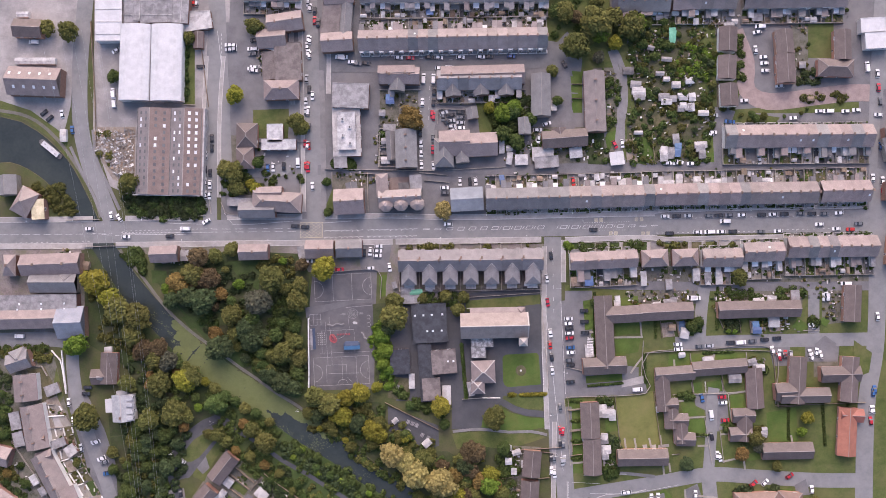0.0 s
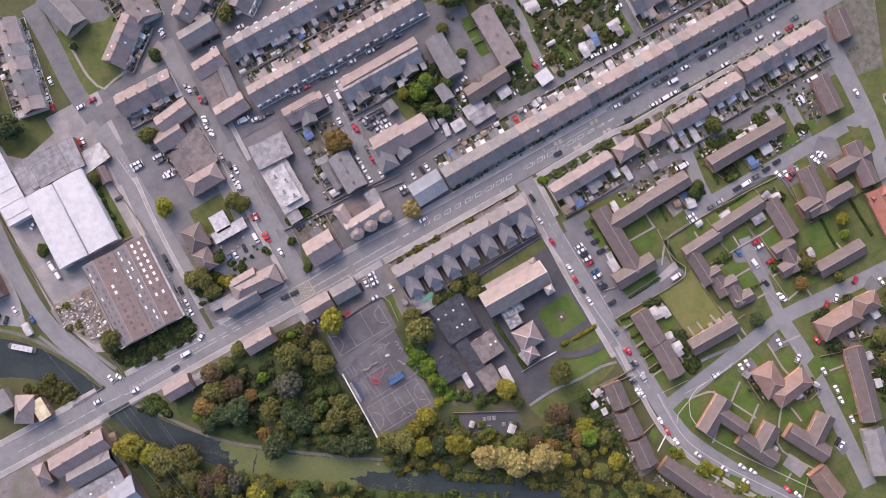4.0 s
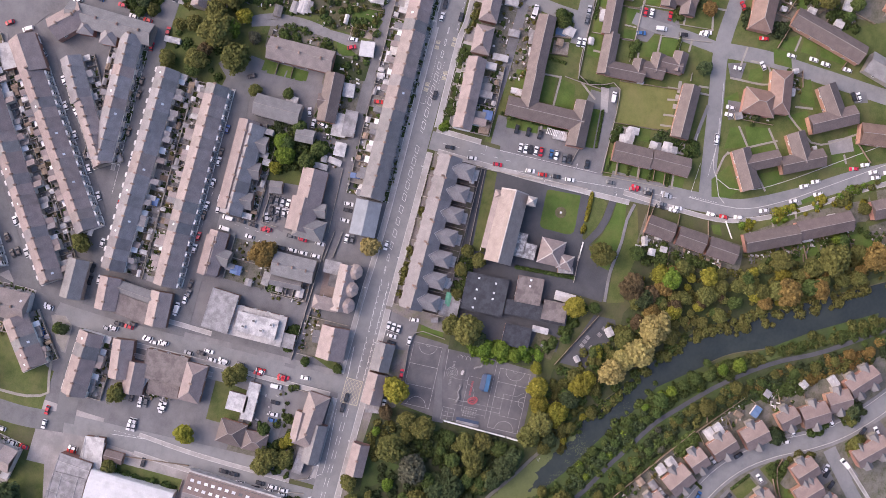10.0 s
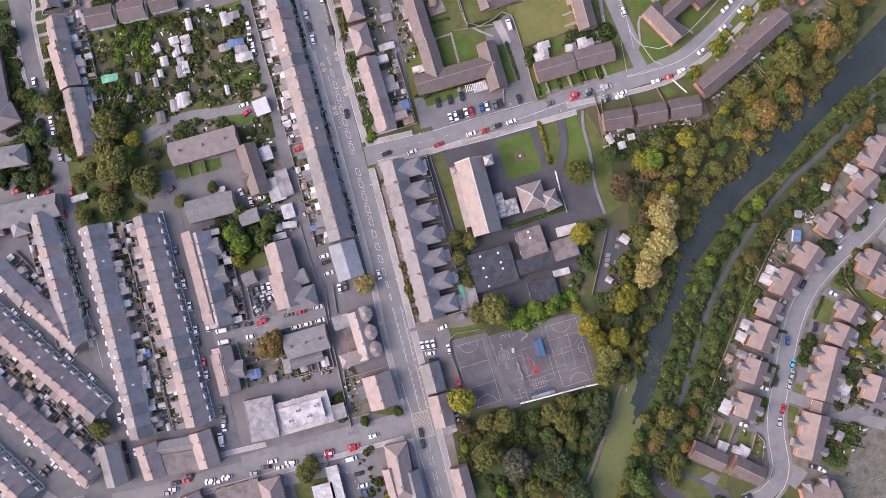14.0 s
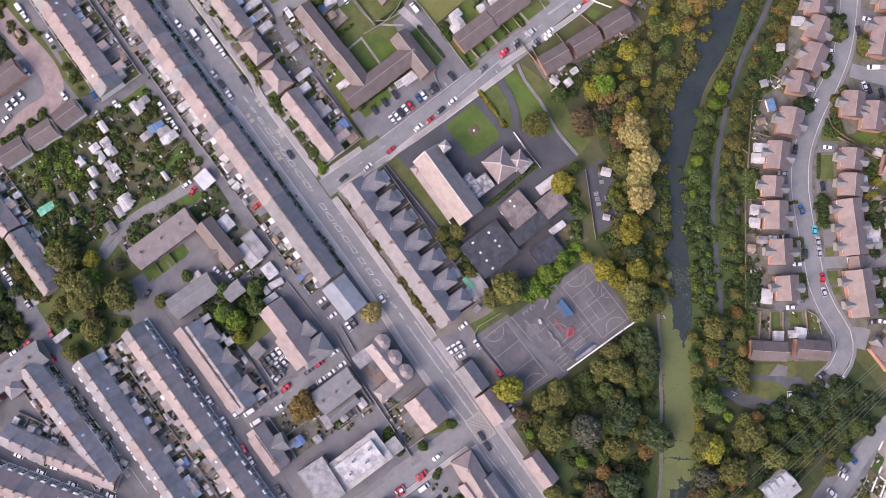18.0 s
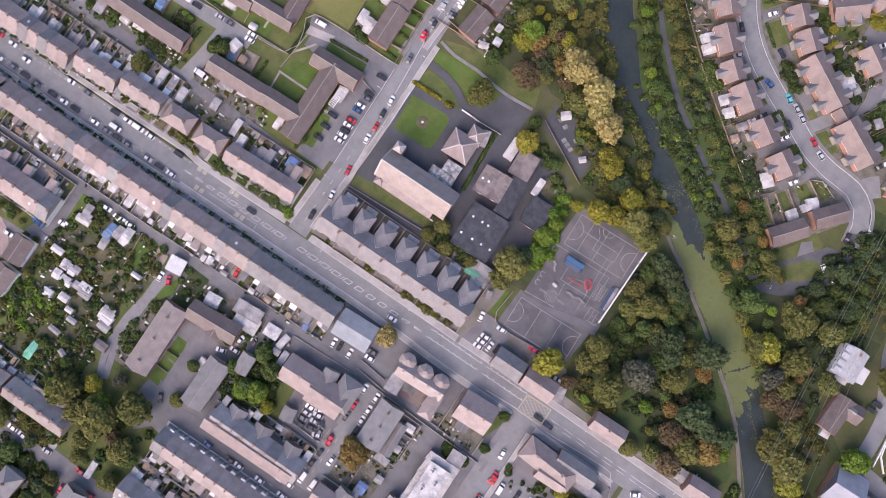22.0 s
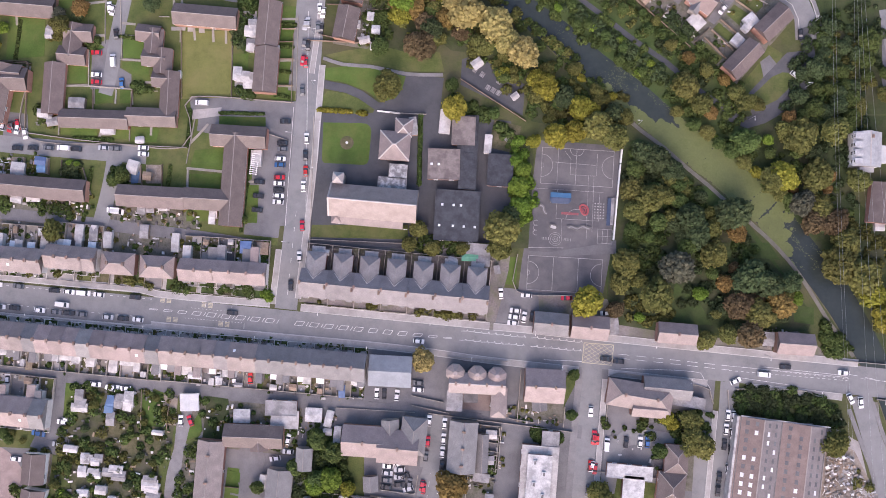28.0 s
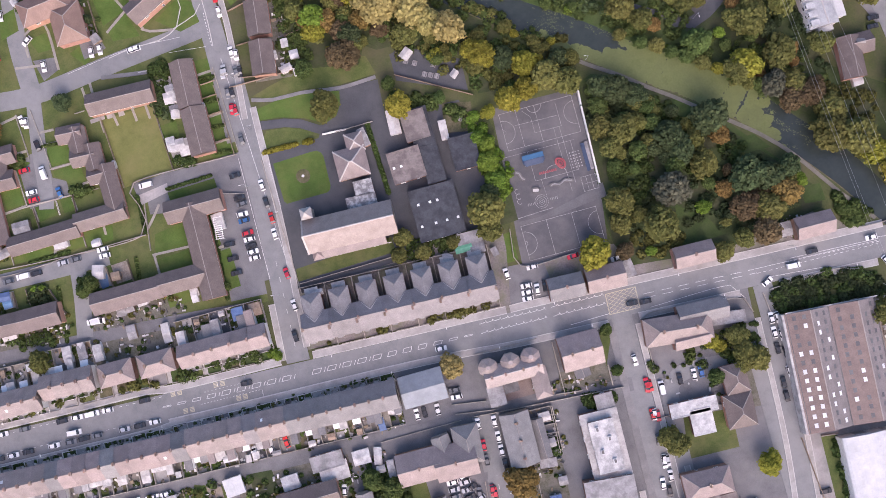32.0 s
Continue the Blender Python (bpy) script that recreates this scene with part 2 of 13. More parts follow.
# walls
material("brick", (0.19, 0.11, 0.085), (0.30, 0.185, 0.145), scale=0.8, fine=4.0, per=0.2)
material("red_brick", (0.30, 0.165, 0.12), (0.42, 0.25, 0.19), scale=0.8, fine=4.0, per=0.15)
material("render_wall", (0.40, 0.385, 0.36), (0.56, 0.545, 0.52), scale=0.6, fine=3.0, per=0.2)
material("stone_wall", (0.22, 0.20, 0.175), (0.35, 0.32, 0.285), scale=0.8, fine=3.0, per=0.15)
material("white_render", (0.58, 0.57, 0.55), (0.74, 0.73, 0.705), scale=0.6, fine=3.0)
material("frame_white", (0.70, 0.70, 0.69), (0.80, 0.80, 0.79), rough=0.5, bump=0)
material("ridge_dark", (0.22, 0.195, 0.185), (0.31, 0.28, 0.265), scale=1.0, fine=4.0)
material("ridge_tile", (0.34, 0.31, 0.295), (0.46, 0.425, 0.405), scale=1.0, fine=4.0)
material("pot", (0.24, 0.15, 0.11), (0.34, 0.23, 0.18), per=0.2)
material("chimney_brick", (0.17, 0.125, 0.105), (0.28, 0.22, 0.19), scale=0.9, fine=4.0, per=0.25)
material("door_paint", (0.07, 0.06, 0.07), (0.16, 0.14, 0.15), rough=0.5, per=0.4)
material("window_glass", (0.02, 0.024, 0.03), (0.045, 0.05, 0.06), rough=0.08, bump=0, spec=0.6)
material("rooflight", (0.52, 0.54, 0.57), (0.70, 0.71, 0.72), rough=0.3, scale=1.0, per=0.15, bump=0)
material("dark_light", (0.08, 0.08, 0.085), (0.13, 0.13, 0.135), rough=0.4, per=0.2, bump=0)
material("timber", (0.16, 0.12, 0.085), (0.29, 0.23, 0.17), scale=1.0, fine=6.0, per=0.2)
material("plaster_panel", (0.46, 0.45, 0.44), (0.66, 0.65, 0.635), rough=0.5, per=0.1, scale=0.8)
material("steel", (0.30, 0.31, 0.32), (0.42, 0.43, 0.44), rough=0.45, metal=0.6)
material("tarp_blue", (0.07, 0.12, 0.22), (0.12, 0.19, 0.31), rough=0.6, per=0.3)
material("tarp_green", (0.07, 0.22, 0.14), (0.14, 0.34, 0.22), rough=0.6, per=0.3)
# plants
LEAVES = {
    "g": ((0.042, 0.067, 0.018), (0.075, 0.100, 0.029)), "d": ((0.032, 0.049, 0.020), (0.058, 0.075, 0.032)), "o": ((0.074, 0.079, 0.020), (0.118, 0.118, 0.037)),
    "y": ((0.127, 0.127, 0.015), (0.193, 0.182, 0.029)), "a": ((0.202, 0.175, 0.056), (0.264, 0.228, 0.089)), "b": ((0.118, 0.079, 0.024), (0.178, 0.122, 0.043)),
    "r": ((0.070, 0.056, 0.026), (0.108, 0.082, 0.043)), "l": ((0.079, 0.127, 0.013), (0.124, 0.175, 0.029)), "s": ((0.056, 0.061, 0.041), (0.085, 0.086, 0.058)),
}
for key, (lo, hi) in LEAVES.items():
    material("leaf_" + key, lo, hi, rough=0.8, scale=0.7, fine=3.0, per=0.20, bump=0, third=tuple(0.7 * c for c in lo), third_scale=0.4, third_amount=0.3, spec=0.12, island=0.30)
material("lichen_felt", (0.16, 0.155, 0.155), (0.27, 0.26, 0.26), scale=0.5, fine=2.5, third=(0.50, 0.49, 0.48), third_scale=0.5, third_amount=0.9)
material("bark", (0.05, 0.04, 0.03), (0.11, 0.09, 0.07), scale=2.0, fine=8.0)
# cars
for key, lo, hi in (("w", (0.60, 0.60, 0.605), (0.68, 0.68, 0.68)), ("s", (0.34, 0.35, 0.37), (0.42, 0.43, 0.45)), ("k", (0.015, 0.015, 0.018), (0.04, 0.04, 0.045)), ("r", (0.36, 0.02, 0.03), (0.44, 0.03, 0.04)), ("b", (0.03, 0.08, 0.22), (0.05, 0.13, 0.30)), ("c", (0.08, 0.42, 0.47), (0.12, 0.50, 0.55)), ("g", (0.09, 0.095, 0.105), (0.15, 0.155, 0.165))):
    material("car_" + key, lo, hi, rough=0.25, per=0.12, bump=0, scale=0.3, spec=0.5)
material("tyre", (0.012, 0.012, 0.012), (0.025, 0.025, 0.025), rough=0.9, bump=0)


# ---- mesh tools ----
MESHES = {}


class Geo:
    """Collects boxes and faces into one mesh."""

    def __init__(self):
        self.v, self.f, self.m = [], [], []

    def face(self, points, mat=0):
        i = len(self.v)
        self.v += [tuple(p) for p in points]
        self.f.append(tuple(range(i, i + len(points))))
        self.m.append(mat)

    def solid(self, points, faces, mat=0):
        i = len(self.v)
        self.v += [tuple(p) for p in points]
        self.f += [tuple(i + j for j in q) for q in faces]
        self.m += [mat] * len(faces)

    def box(self, x0, x1, y0, y1, z0, z1, mat=0, taper=0.0):
        t = taper
        self.solid([(x0, y0, z0), (x1, y0, z0), (x1, y1, z0), (x0, y1, z0), (x0 + t, y0 + t, z1), (x1 - t, y0 + t, z1), (x1 - t, y1 - t, z1), (x0 + t, y1 - t, z1)],
                   [(3, 2, 1, 0), (4, 5, 6, 7), (0, 1, 5, 4), (1, 2, 6, 5), (2, 3, 7, 6), (3, 0, 4, 7)], mat)

    def disc(self, x, y, z, r, h, n=10, mat=0, top=None, axis="z"):
        top = r if top is None else top
        ring = [(math.cos(2 * math.pi * i / n), math.sin(2 * math.pi * i / n)) for i in range(n)]
        if axis == "z":
            pts = [(x + r * c, y + r * s, z) for c, s in ring] + [(x + top * c, y + top * s, z + h) for c, s in ring]
        else:
            pts = [(x + r * c, y, z + r * s) for c, s in ring] + [(x + top * c, y + h, z + top * s) for c, s in ring]
        self.solid(pts, [tuple(range(n))[::-1] if axis == "z" else tuple(range(n)), tuple(range(n, 2 * n)) if axis == "z" else tuple(range(n, 2 * n))[::-1]] + [(i, (i + 1) % n, n + (i + 1) % n, n + i) for i in range(n)], mat)

    def mesh(self, name, mats):
        me = bpy.data.meshes.new(name)
        me.from_pydata(self.v, [], self.f)
        for q in mats:
            me.materials.append(MATS[q])
        me.polygons.foreach_set("material_index", self.m)
        me.update()
        return me


def shared(key, name, mats, build):
    """One mesh for all alike pieces."""
    if key not in MESHES:
        g = Geo()
        build(g)
        MESHES[key] = g.mesh(name, mats)
    return MESHES[key]


def part(name, me, parent, at=None, label=""):
    ob = new(name, me)
    ob.parent = parent
    if at is not None:
        ob.matrix_basis = at
    if label:
        tagged(ob, label)
    return ob


def inside(x, y, poly):
    odd = False
    for (ax, ay), (bx, by) in zip(poly, poly[1:] + poly[:1]):
        if (ay > y) != (by > y) and x < (bx - ax) * (y - ay) / (by - ay) + ax:
            odd = not odd
    return odd


def smooth_line(points, step=4.0):
    """A rounded line through the points."""
    p = [Vector(q[:2]) for q in points]
    if len(p) == 2:
        return p
    out = []
    ext = [2 * p[0] - p[1], *p, 2 * p[-1] - p[-2]]
    for a, b, c, d in zip(ext, ext[1:], ext[2:], ext[3:]):
        n = max(1, int((c - b).length / step))
        for i in range(n):
            t = i / n
            out.append(0.5 * (2 * b + (c - a) * t + (2 * a - 5 * b + 4 * c - d) * t * t + (3 * b - a - 3 * c + d) * t ** 3))
    return out + [p[-1]]


def strip(g, line, width, z0, z1, mat=0):
    """A raised band along a line, with its two side faces."""
    left, right = [], []
    for i, p in enumerate(line):
        d = (line[min(i + 1, len(line) - 1)] - line[max(i - 1, 0)]).normalized()
        nrm = Vector((-d.y, d.x)) * (width[i] if isinstance(width, list) else width) / 2
        left.append(p + nrm)
        right.append(p - nrm)
    for i in range(len(line) - 1):
        a, b, c, d = right[i], right[i + 1], left[i + 1], left[i]
        g.face([(*a, z1), (*b, z1), (*c, z1), (*d, z1)], mat)
        g.face([(*a, z0), (*b, z0), (*b, z1), (*a, z1)], mat)
        g.face([(*c, z0), (*d, z0), (*d, z1), (*c, z1)], mat)


def prism(g, outline, height):
    """An upright block on an outline given in turning order."""
    n = len(outline)
    g.solid([(x, y, 0) for x, y in outline] + [(x, y, height) for x, y in outline], [tuple(range(n))[::-1], tuple(range(n, 2 * n))] + [(i, (i + 1) % n, n + (i + 1) % n, n + i) for i in range(n)])


# ---- ground and surfaces ----
LAYER, AREAS = [0], [0]
ROAD_MAT = {"road": "asphalt", "street": "street_asphalt", "lane": "lane_asphalt", "pavement": "pavement", "path": "path", "dark_path": "school_asphalt", "block_road": "block_road", "path_asphalt": "school_asphalt", "towpath": "towpath", "footway": "footway", "kerb": "kerb_stone"}
ROAD_Z = {"road": 0.12, "street": 0.122, "lane": 0.115, "pavement": 0.26, "path": 0.215, "dark_path": 0.215, "block_road": 0.11, "path_asphalt": 0.105, "towpath": 0.215, "footway": 0.23, "kerb": 0.25}
SURFACES = []
ROAD_LABEL = {"street": "dark grey asphalt street between terraces", "road": "grey asphalt street with worn patches", "lane": "narrow dark asphalt back lane behind the yards", "pavement": "pale concrete slab pavement with raised kerb", "path": "pale gravel footpath through grass", "dark_path": "dark asphalt footpath through trees", "block_road": "pinkish block-paved close", "path_asphalt": "dark asphalt drive through the school grounds", "towpath": "narrow worn gravel towpath beside the canal", "footway": "grey asphalt footway beside the street", "kerb": "pale concrete kerb along the street"}


def road(kind, width, points):
    g = Geo()
    LAYER[0] += 1
    z = ROAD_Z[kind] + 0.0012 * (LAYER[0] % 40)
    line = smooth_line(points)
    strip(g, line, width, 0.0, z)
    SURFACES.append((z, line, width))
    ob = tagged(new("road" if kind == "street" else kind if kind in ("road", "pavement") else "back_lane" if kind == "lane" else kind if kind in ("towpath", "footway", "kerb") else "path", g.mesh(kind, [ROAD_MAT[kind]])), ROAD_LABEL[kind], "pavement" if kind == "pavement" else "road", "", "structure")
    if kind == "pavement":
        for side in (-1, 1):
            g = Geo()
            edge = []
            for i, p in enumerate(line):
                d = (line[min(i + 1, len(line) - 1)] - line[max(i - 1, 0)]).normalized()
                edge.append(p + Vector((-d.y, d.x)) * side * (width / 2 - 0.02))
            strip(g, edge, 0.26, 0.0, z + 0.02)
            part("kerb", g.mesh("kerb", ["kerb_stone"]), ob)


AREA_LABEL = {"tarp_blue": "blue play matting in a garden", "grass_shade": "rough glade grass with shade put into its colour", "grass": "mown grass with worn yellowish patches", "grass_bright": "bright green mown lawn", "field": "dry yellow-green playing field", "meadow": "open rough green meadow", "yard": "mixed concrete and soil back yards", "industrial": "pale concrete industrial hard standing", "rubble": "heap of pale demolition rubble and soil", "allotment": "overgrown allotment ground", "soil": "dark garden soil under trees", "garden": "garden ground of soil, grass and paving", "shaded_thicket_floor": "leafy ground under trees, darkened with painted shade", "court": "grey asphalt school playground with painted lines"}
AREA_MAT = {"car_park": "lane_asphalt", "court_park": "lane_asphalt", "lane_asphalt": "lane_asphalt"}


def area(kind, points):
    g = Geo()
    LAYER[0] += 1
    AREAS[0] += 1
    z = 0.02 + 0.0007 * AREAS[0]
    SURFACES.append((z, points, None))
    g.face([(x, y, z) for x, y in points])
    for (ax, ay), (bx, by) in zip(points, points[1:] + points[:1]):
        g.face([(ax, ay, 0), (bx, by, 0), (bx, by, z), (ax, ay, z)])
    tagged(new("lawn" if "grass" in kind or kind in ("field", "meadow") else "paving", g.mesh(kind, [AREA_MAT.get(kind, kind)])), AREA_LABEL.get(kind, "grey asphalt hard standing"), "ground", "", "structure")


def round_bed(x, y):
    """A round flower bed with a pale stone in the lawn."""
    g = Geo()
    g.disc(x, y, 0.0, 2.6, 0.22, 20, 0)
    g.disc(x, y, 0.22, 0.5, 0.5, 10, 1)
    tagged(new("flower_bed", g.mesh("flower_bed", ["soil", "plaster_panel"])), "round planted bed with a pale stone in the lawn", "flower bed")


def canal(points):
    line = smooth_line(points, 5.0)
    src = [Vector(q[:2]) for q in points]
    ws = []
    for p in line:
        i = min(range(len(src)), key=lambda j: (src[j] - p).length)
        near = sorted(range(len(src)), key=lambda j: (src[j] - p).length)[:2]
        da, db = (src[near[0]] - p).length, (src[near[1]] - p).length
        ws.append((points[near[0]][2] * db + points[near[1]][2] * da) / max(da + db, 1e-6))
    g = Geo()
    strip(g, line, [q + 0.7 for q in ws], 0.0, 0.05)
    tagged(new("canal_bank", g.mesh("canal_bank", ["soil"])), "earth and weed edging along the canal", "canal bank", "", "structure")
    g = Geo()
    strip(g, line, ws, 0.0, 0.075)
    tagged(new("water", g.mesh("water", ["water"])), "dark still canal water", "water", "", "structure")
    # duckweed on the middle reach
    rnd = random.Random(4)
    g = Geo()
    for i, p in enumerate(line):
        if not (-152 < p.x < -40 and p.y < -12):
            continue
        d = (line[i + 1] - line[i - 1]).normalized()
        nrm = Vector((-d.y, d.x))
        for _ in range(520 if p.x < -64 else 120):
            v = rnd.uniform(-0.5, 0.5)
            q = p + d * rnd.uniform(-3, 3) + nrm * v * ws[i]
            along, over = q.x * 0.80 - q.y * 0.60, q.x * 0.60 + q.y * 0.80
            wave = noise.noise((along * 0.06, over * 0.25, 2.0)) + 0.5 * noise.noise((along * 0.3, over * 0.5, 5.0))
            reach = min(1.25, (-64 - q.x) / 40.0) + 0.35 * wave
            thick = v > 0.5 - reach and q.x > -139 + 10 * wave or (q.x <= -134 and wave > 0.12 + (-134 - q.x) * 0.03)
            if not thick and (wave < 0.1 or rnd.random() < 0.5):
                continue
            r = rnd.uniform(0.3, 0.95) if thick else rnd.uniform(0.06, 0.17)
            g.face([(q.x + r * rnd.uniform(0.6, 1.25) * math.cos(a), q.y + r * rnd.uniform(0.6, 1.25) * math.sin(a), 0.078 + rnd.uniform(0, 0.008)) for a in [k * math.pi / 3 for k in range(6)]])
    tagged(new("duckweed", g.mesh("duckweed", ["algae"])), "pale green duckweed floating on the canal", "duckweed", "", "stuff")


def surface(x, y):
    """How high the paving lies at a place."""
    best = 0.0
    for z, line, width in SURFACES:
        if z <= best:
            continue
        if width is None:
            if inside(x, y, line):
                best = z
            continue
        p = Vector((x, y))
        for a, b in zip(line, line[1:]):
            t = max(0.0, min(1.0, (p - a).dot(b - a) / max(1e-6, (b - a).length_squared)))
            if (a.lerp(b, t) - p).length < width / 2:
                best = z
                break
    return best


def marking(width, points, dash=None, gap=None):
    g = Geo()
    LAYER[0] += 1
    z = 0.18 + 0.001 * (LAYER[0] % 20)
    line = smooth_line(points)
    if dash is None:
        strip(g, line, width, z - 0.03, z)
    else:
        lengths = [0.0]
        for a, b in zip(line, line[1:]):
            lengths.append(lengths[-1] + (b - a).length)

        def along(s):
            for i in range(len(line) - 1):
                if s <= lengths[i + 1]:
                    t = (s - lengths[i]) / max(1e-6, lengths[i + 1] - lengths[i])
                    return line[i].lerp(line[i + 1], t)
            return line[-1]
        s = 0.0
        while s < lengths[-1]:
            strip(g, [along(s), along(min(s + dash, lengths[-1]))], width, z - 0.03, z)
            s += dash + gap
    tagged(new("road_marking", g.mesh("road_marking", ["white_line"])), "worn white painted road line", "road marking", "", "structure")


def hatch_boxes(ax, ay, bx, by, n):
    """Slanted boxes painted along the middle of the main road, thinner towards both ends, with single slashes between some."""
    a, b = Vector((ax, ay)), Vector((bx, by))
    d = (b - a) / n
    u, v = d.normalized(), Vector((-d.y, d.x)).normalized()
    for i in range(n):
        if i == 9:
            continue
        p = a + d * (i + 0.15)
        h = 0.78 * min(1.0, 0.22 + 0.22 * i, 0.25 + 0.25 * (n - 1 - i))
        long, lean = 3.0, 1.1 * h
        g = Geo()
        corner = [p - v * h - u * lean, p + u * long - v * h - u * lean, p + u * long + v * h, p + v * h]
        for k, (q, r) in enumerate(zip(corner, corner[1:] + corner[:1])):
            strip(g, [q, r], 0.2 if k % 2 else 0.16, 0.15, 0.195 + 0.001 * k)
        if i in (3, 4, 5, 6, 7, 8, 10, 11, 12, 13):
            m = p + u * (long + 1.2)
            strip(g, [m - v * h - u * lean * 0.6, m + v * h + u * lean * 0.4], 0.2, 0.15, 0.195)
        tagged(new("road_marking", g.mesh("road_marking", ["white_line"])), "white outlined box painted on the road", "road marking", "hatch boxes on the main road", "structure")


def zigzag(ax, ay, bx, by, n):
    """A wavy white line on the approach to a crossing."""
    a, b = Vector((ax, ay)), Vector((bx, by))
    d = (b - a) / n
    v = Vector((-d.y, d.x)).normalized() * 0.42
    g = Geo()
    for i in range(n):
        p = a + d * i
        q = [p - v, p + d * 0.8 - v * 0.4, p + d * 0.86 + v, p + d - v]
        for k, (m, w) in enumerate(zip(q, q[1:])):
            strip(g, [m, w], 0.17, 0.15, 0.197 + 0.001 * k)
    tagged(new("road_marking", g.mesh("road_marking", ["white_line"])), "white zigzag line before the crossing", "road marking", "", "structure")


def box_junction(*c):
    p = [Vector((c[i], c[i + 1])) for i in range(0, 8, 2)]
    g = Geo()
    for k, (q, r) in enumerate(zip(p, p[1:] + p[:1])):
        strip(g, [q, r], 0.22, 0.15, 0.196 + 0.001 * k)
    at = lambda s, t: p[0].lerp(p[1], s).lerp(p[3].lerp(p[2], s), t)
    m = 5
    for k in range(1, 2 * m):
        lo, hi = max(0.0, (k - m) / m), min(1.0, k / m)
        strip(g, [at(lo, k / m - lo), at(hi, k / m - hi)], 0.12, 0.15, 0.202)
        strip(g, [at(lo, 1 - (k / m - lo)), at(hi, 1 - (k / m - hi))], 0.12, 0.15, 0.204)
    tagged(new("box_junction", g.mesh("box_junction", ["yellow_line"])), "cross-hatched yellowish box junction on the road", "road marking", "", "structure")


def bus_words(x, y, ang):
    """Two worn yellow patches of unreadable lettering on the road."""
    g = Geo()
    for k in (-1.25, 1.25):
        for j in range(4):
            g.box(k - 0.85, k + 0.85, j * 0.5 - 0.95, j * 0.5 - 0.65, 0, 0.012)
        g.box(k - 0.85, k - 0.6, -0.95, 0.85, 0, 0.014)
    ob = new("road_marking", g.mesh("road_marking", ["yellow_line"]))
    ob.matrix_basis = pose(x, y, 0.185, 0, 0, ang)
    tagged(ob, "worn yellow lettering bars on the road", "road marking", "", "structure")


def court_lines():
    """Ball courts, hopscotch and ring games painted on the playground."""
    z = 0.16
    o, e = Vector((-40.2, -49.6)), Vector((-32.0, -1.6)).normalized()
    f = Vector((-e.y, e.x)) * -1

    def P(u, v):
        return o + e * u - f * -v

    def line(g, *uv, w=0.14):
        pts = [P(*q) for q in uv]
        for a, b in zip(pts, pts[1:]):
            strip(g, [a, b], w, 0.05, z)

    def arc(g, u, v, r, a0, a1, w=0.14):
        n = 14
        line(g, *[(u + r * math.cos(radians(a0 + (a1 - a0) * i / n)), v + r * math.sin(radians(a0 + (a1 - a0) * i / n))) for i in range(n + 1)], w=w)

    def done(g, label):
        tagged(new("court_marking", g.mesh("court_marking", ["court_line"])), label, "court marking", "", "structure")
    for u0, u1, v0, v1, cross in ((3.4, 30.8, -0.4, 13.4, (9.6, 16.6)), (0.4, 28.6, 41.2, 54.2, (10.0, 19.5))):
        g = Geo()
        line(g, (u0, v0), (u1, v0), (u1, v1), (u0, v1), (u0, v0))
        for u in cross:
            line(g, (u, v0), (u, v1), w=0.12)
        m = (v0 + v1) / 2
        arc(g, u0, m, 4.3, -90, 90)
        arc(g, u1, m - 0.6, 4.3, 90, 270)
        arc(g, u0, m, 0.9, -90, 90, 0.1)
        done(g, "white ball court lines on asphalt")
    g = Geo()
    arc(g, 16.6, -0.4, 2.6, 0, 180)
    line(g, (7.5, 5.0), (24.0, 5.4), w=0.1)
    line(g, (12.0, 0.5), (14.5, 3.5), (14.5, 9.5), (24.5, 9.5), (24.5, 1.0), w=0.09)
    line(g, (0.4, 15.4), (27.5, 15.6), w=0.1)
    line(g, (10.0, 15.6), (10.0, 26.6), (26.2, 26.6), (26.2, 15.6), w=0.11)
    line(g, (21.5, 9.5), (22.0, 33.5), w=0.09)
    line(g, (23.6, 9.5), (24.0, 31.0), w=0.09)
    line(g, (12.2, 26.6), (12.6, 33.0), w=0.08)
    arc(g, 17.8, 26.6, 4.0, 180, 360)
    line(g, (0.2, 38.2), (13.5, 37.6), w=0.16)
    done(g, "faint white play lines on asphalt")
    g = Geo()
    for r in (0.45, 1.0, 1.8, 2.5):
        arc(g, 10.2, 34.4, r, 0, 360, 0.11)
    done(g, "white ring target painted on asphalt")
    g = Geo()
    for k in range(5):
        for c in (5.2, 13.6):
            line(g, (c + k * 0.6, 33.9), (c + k * 0.6, 34.9), w=0.16)
    done(g, "rows of short white bars beside the ring target")
    g = Geo()
    for i in range(4):
        for j in range(6):
            a = P(24.4 + i * 1.1, 20 + j * 1.1)
            strip(g, [a, a + e * 0.45], 0.45, 0.05, z)
    done(g, "grid of white dots painted on asphalt")
    g = Geo()
    for i in range(4):
        line(g, (26.2 + i * 1.85, 29.6), (26.2 + i * 1.85, 35.0), w=0.12)
    for j in range(3):
        line(g, (26.2, 29.6 + j * 2.7), (31.75, 29.6 + j * 2.7), w=0.12)
    done(g, "white hopscotch squares painted on asphalt")
    g = Geo()
    for k in range(3):
        arc(g, 2.6, 28.6 + k * 1.9, 0.95, 60, 300, 0.16)
    done(g, "curved white number path on asphalt")
    g = Geo()
    for k in range(9):
        line(g, (12.0 + k * 0.75, 24.4), (12.5 + k * 0.75, 24.4), w=0.9)
    tagged(new("court_marking", g.mesh("court_marking", ["red_paint"])), "faded red bar row painted on asphalt", "court marking", "", "structure")
    # pale sweep of newer asphalt across the yard
    g = Geo()
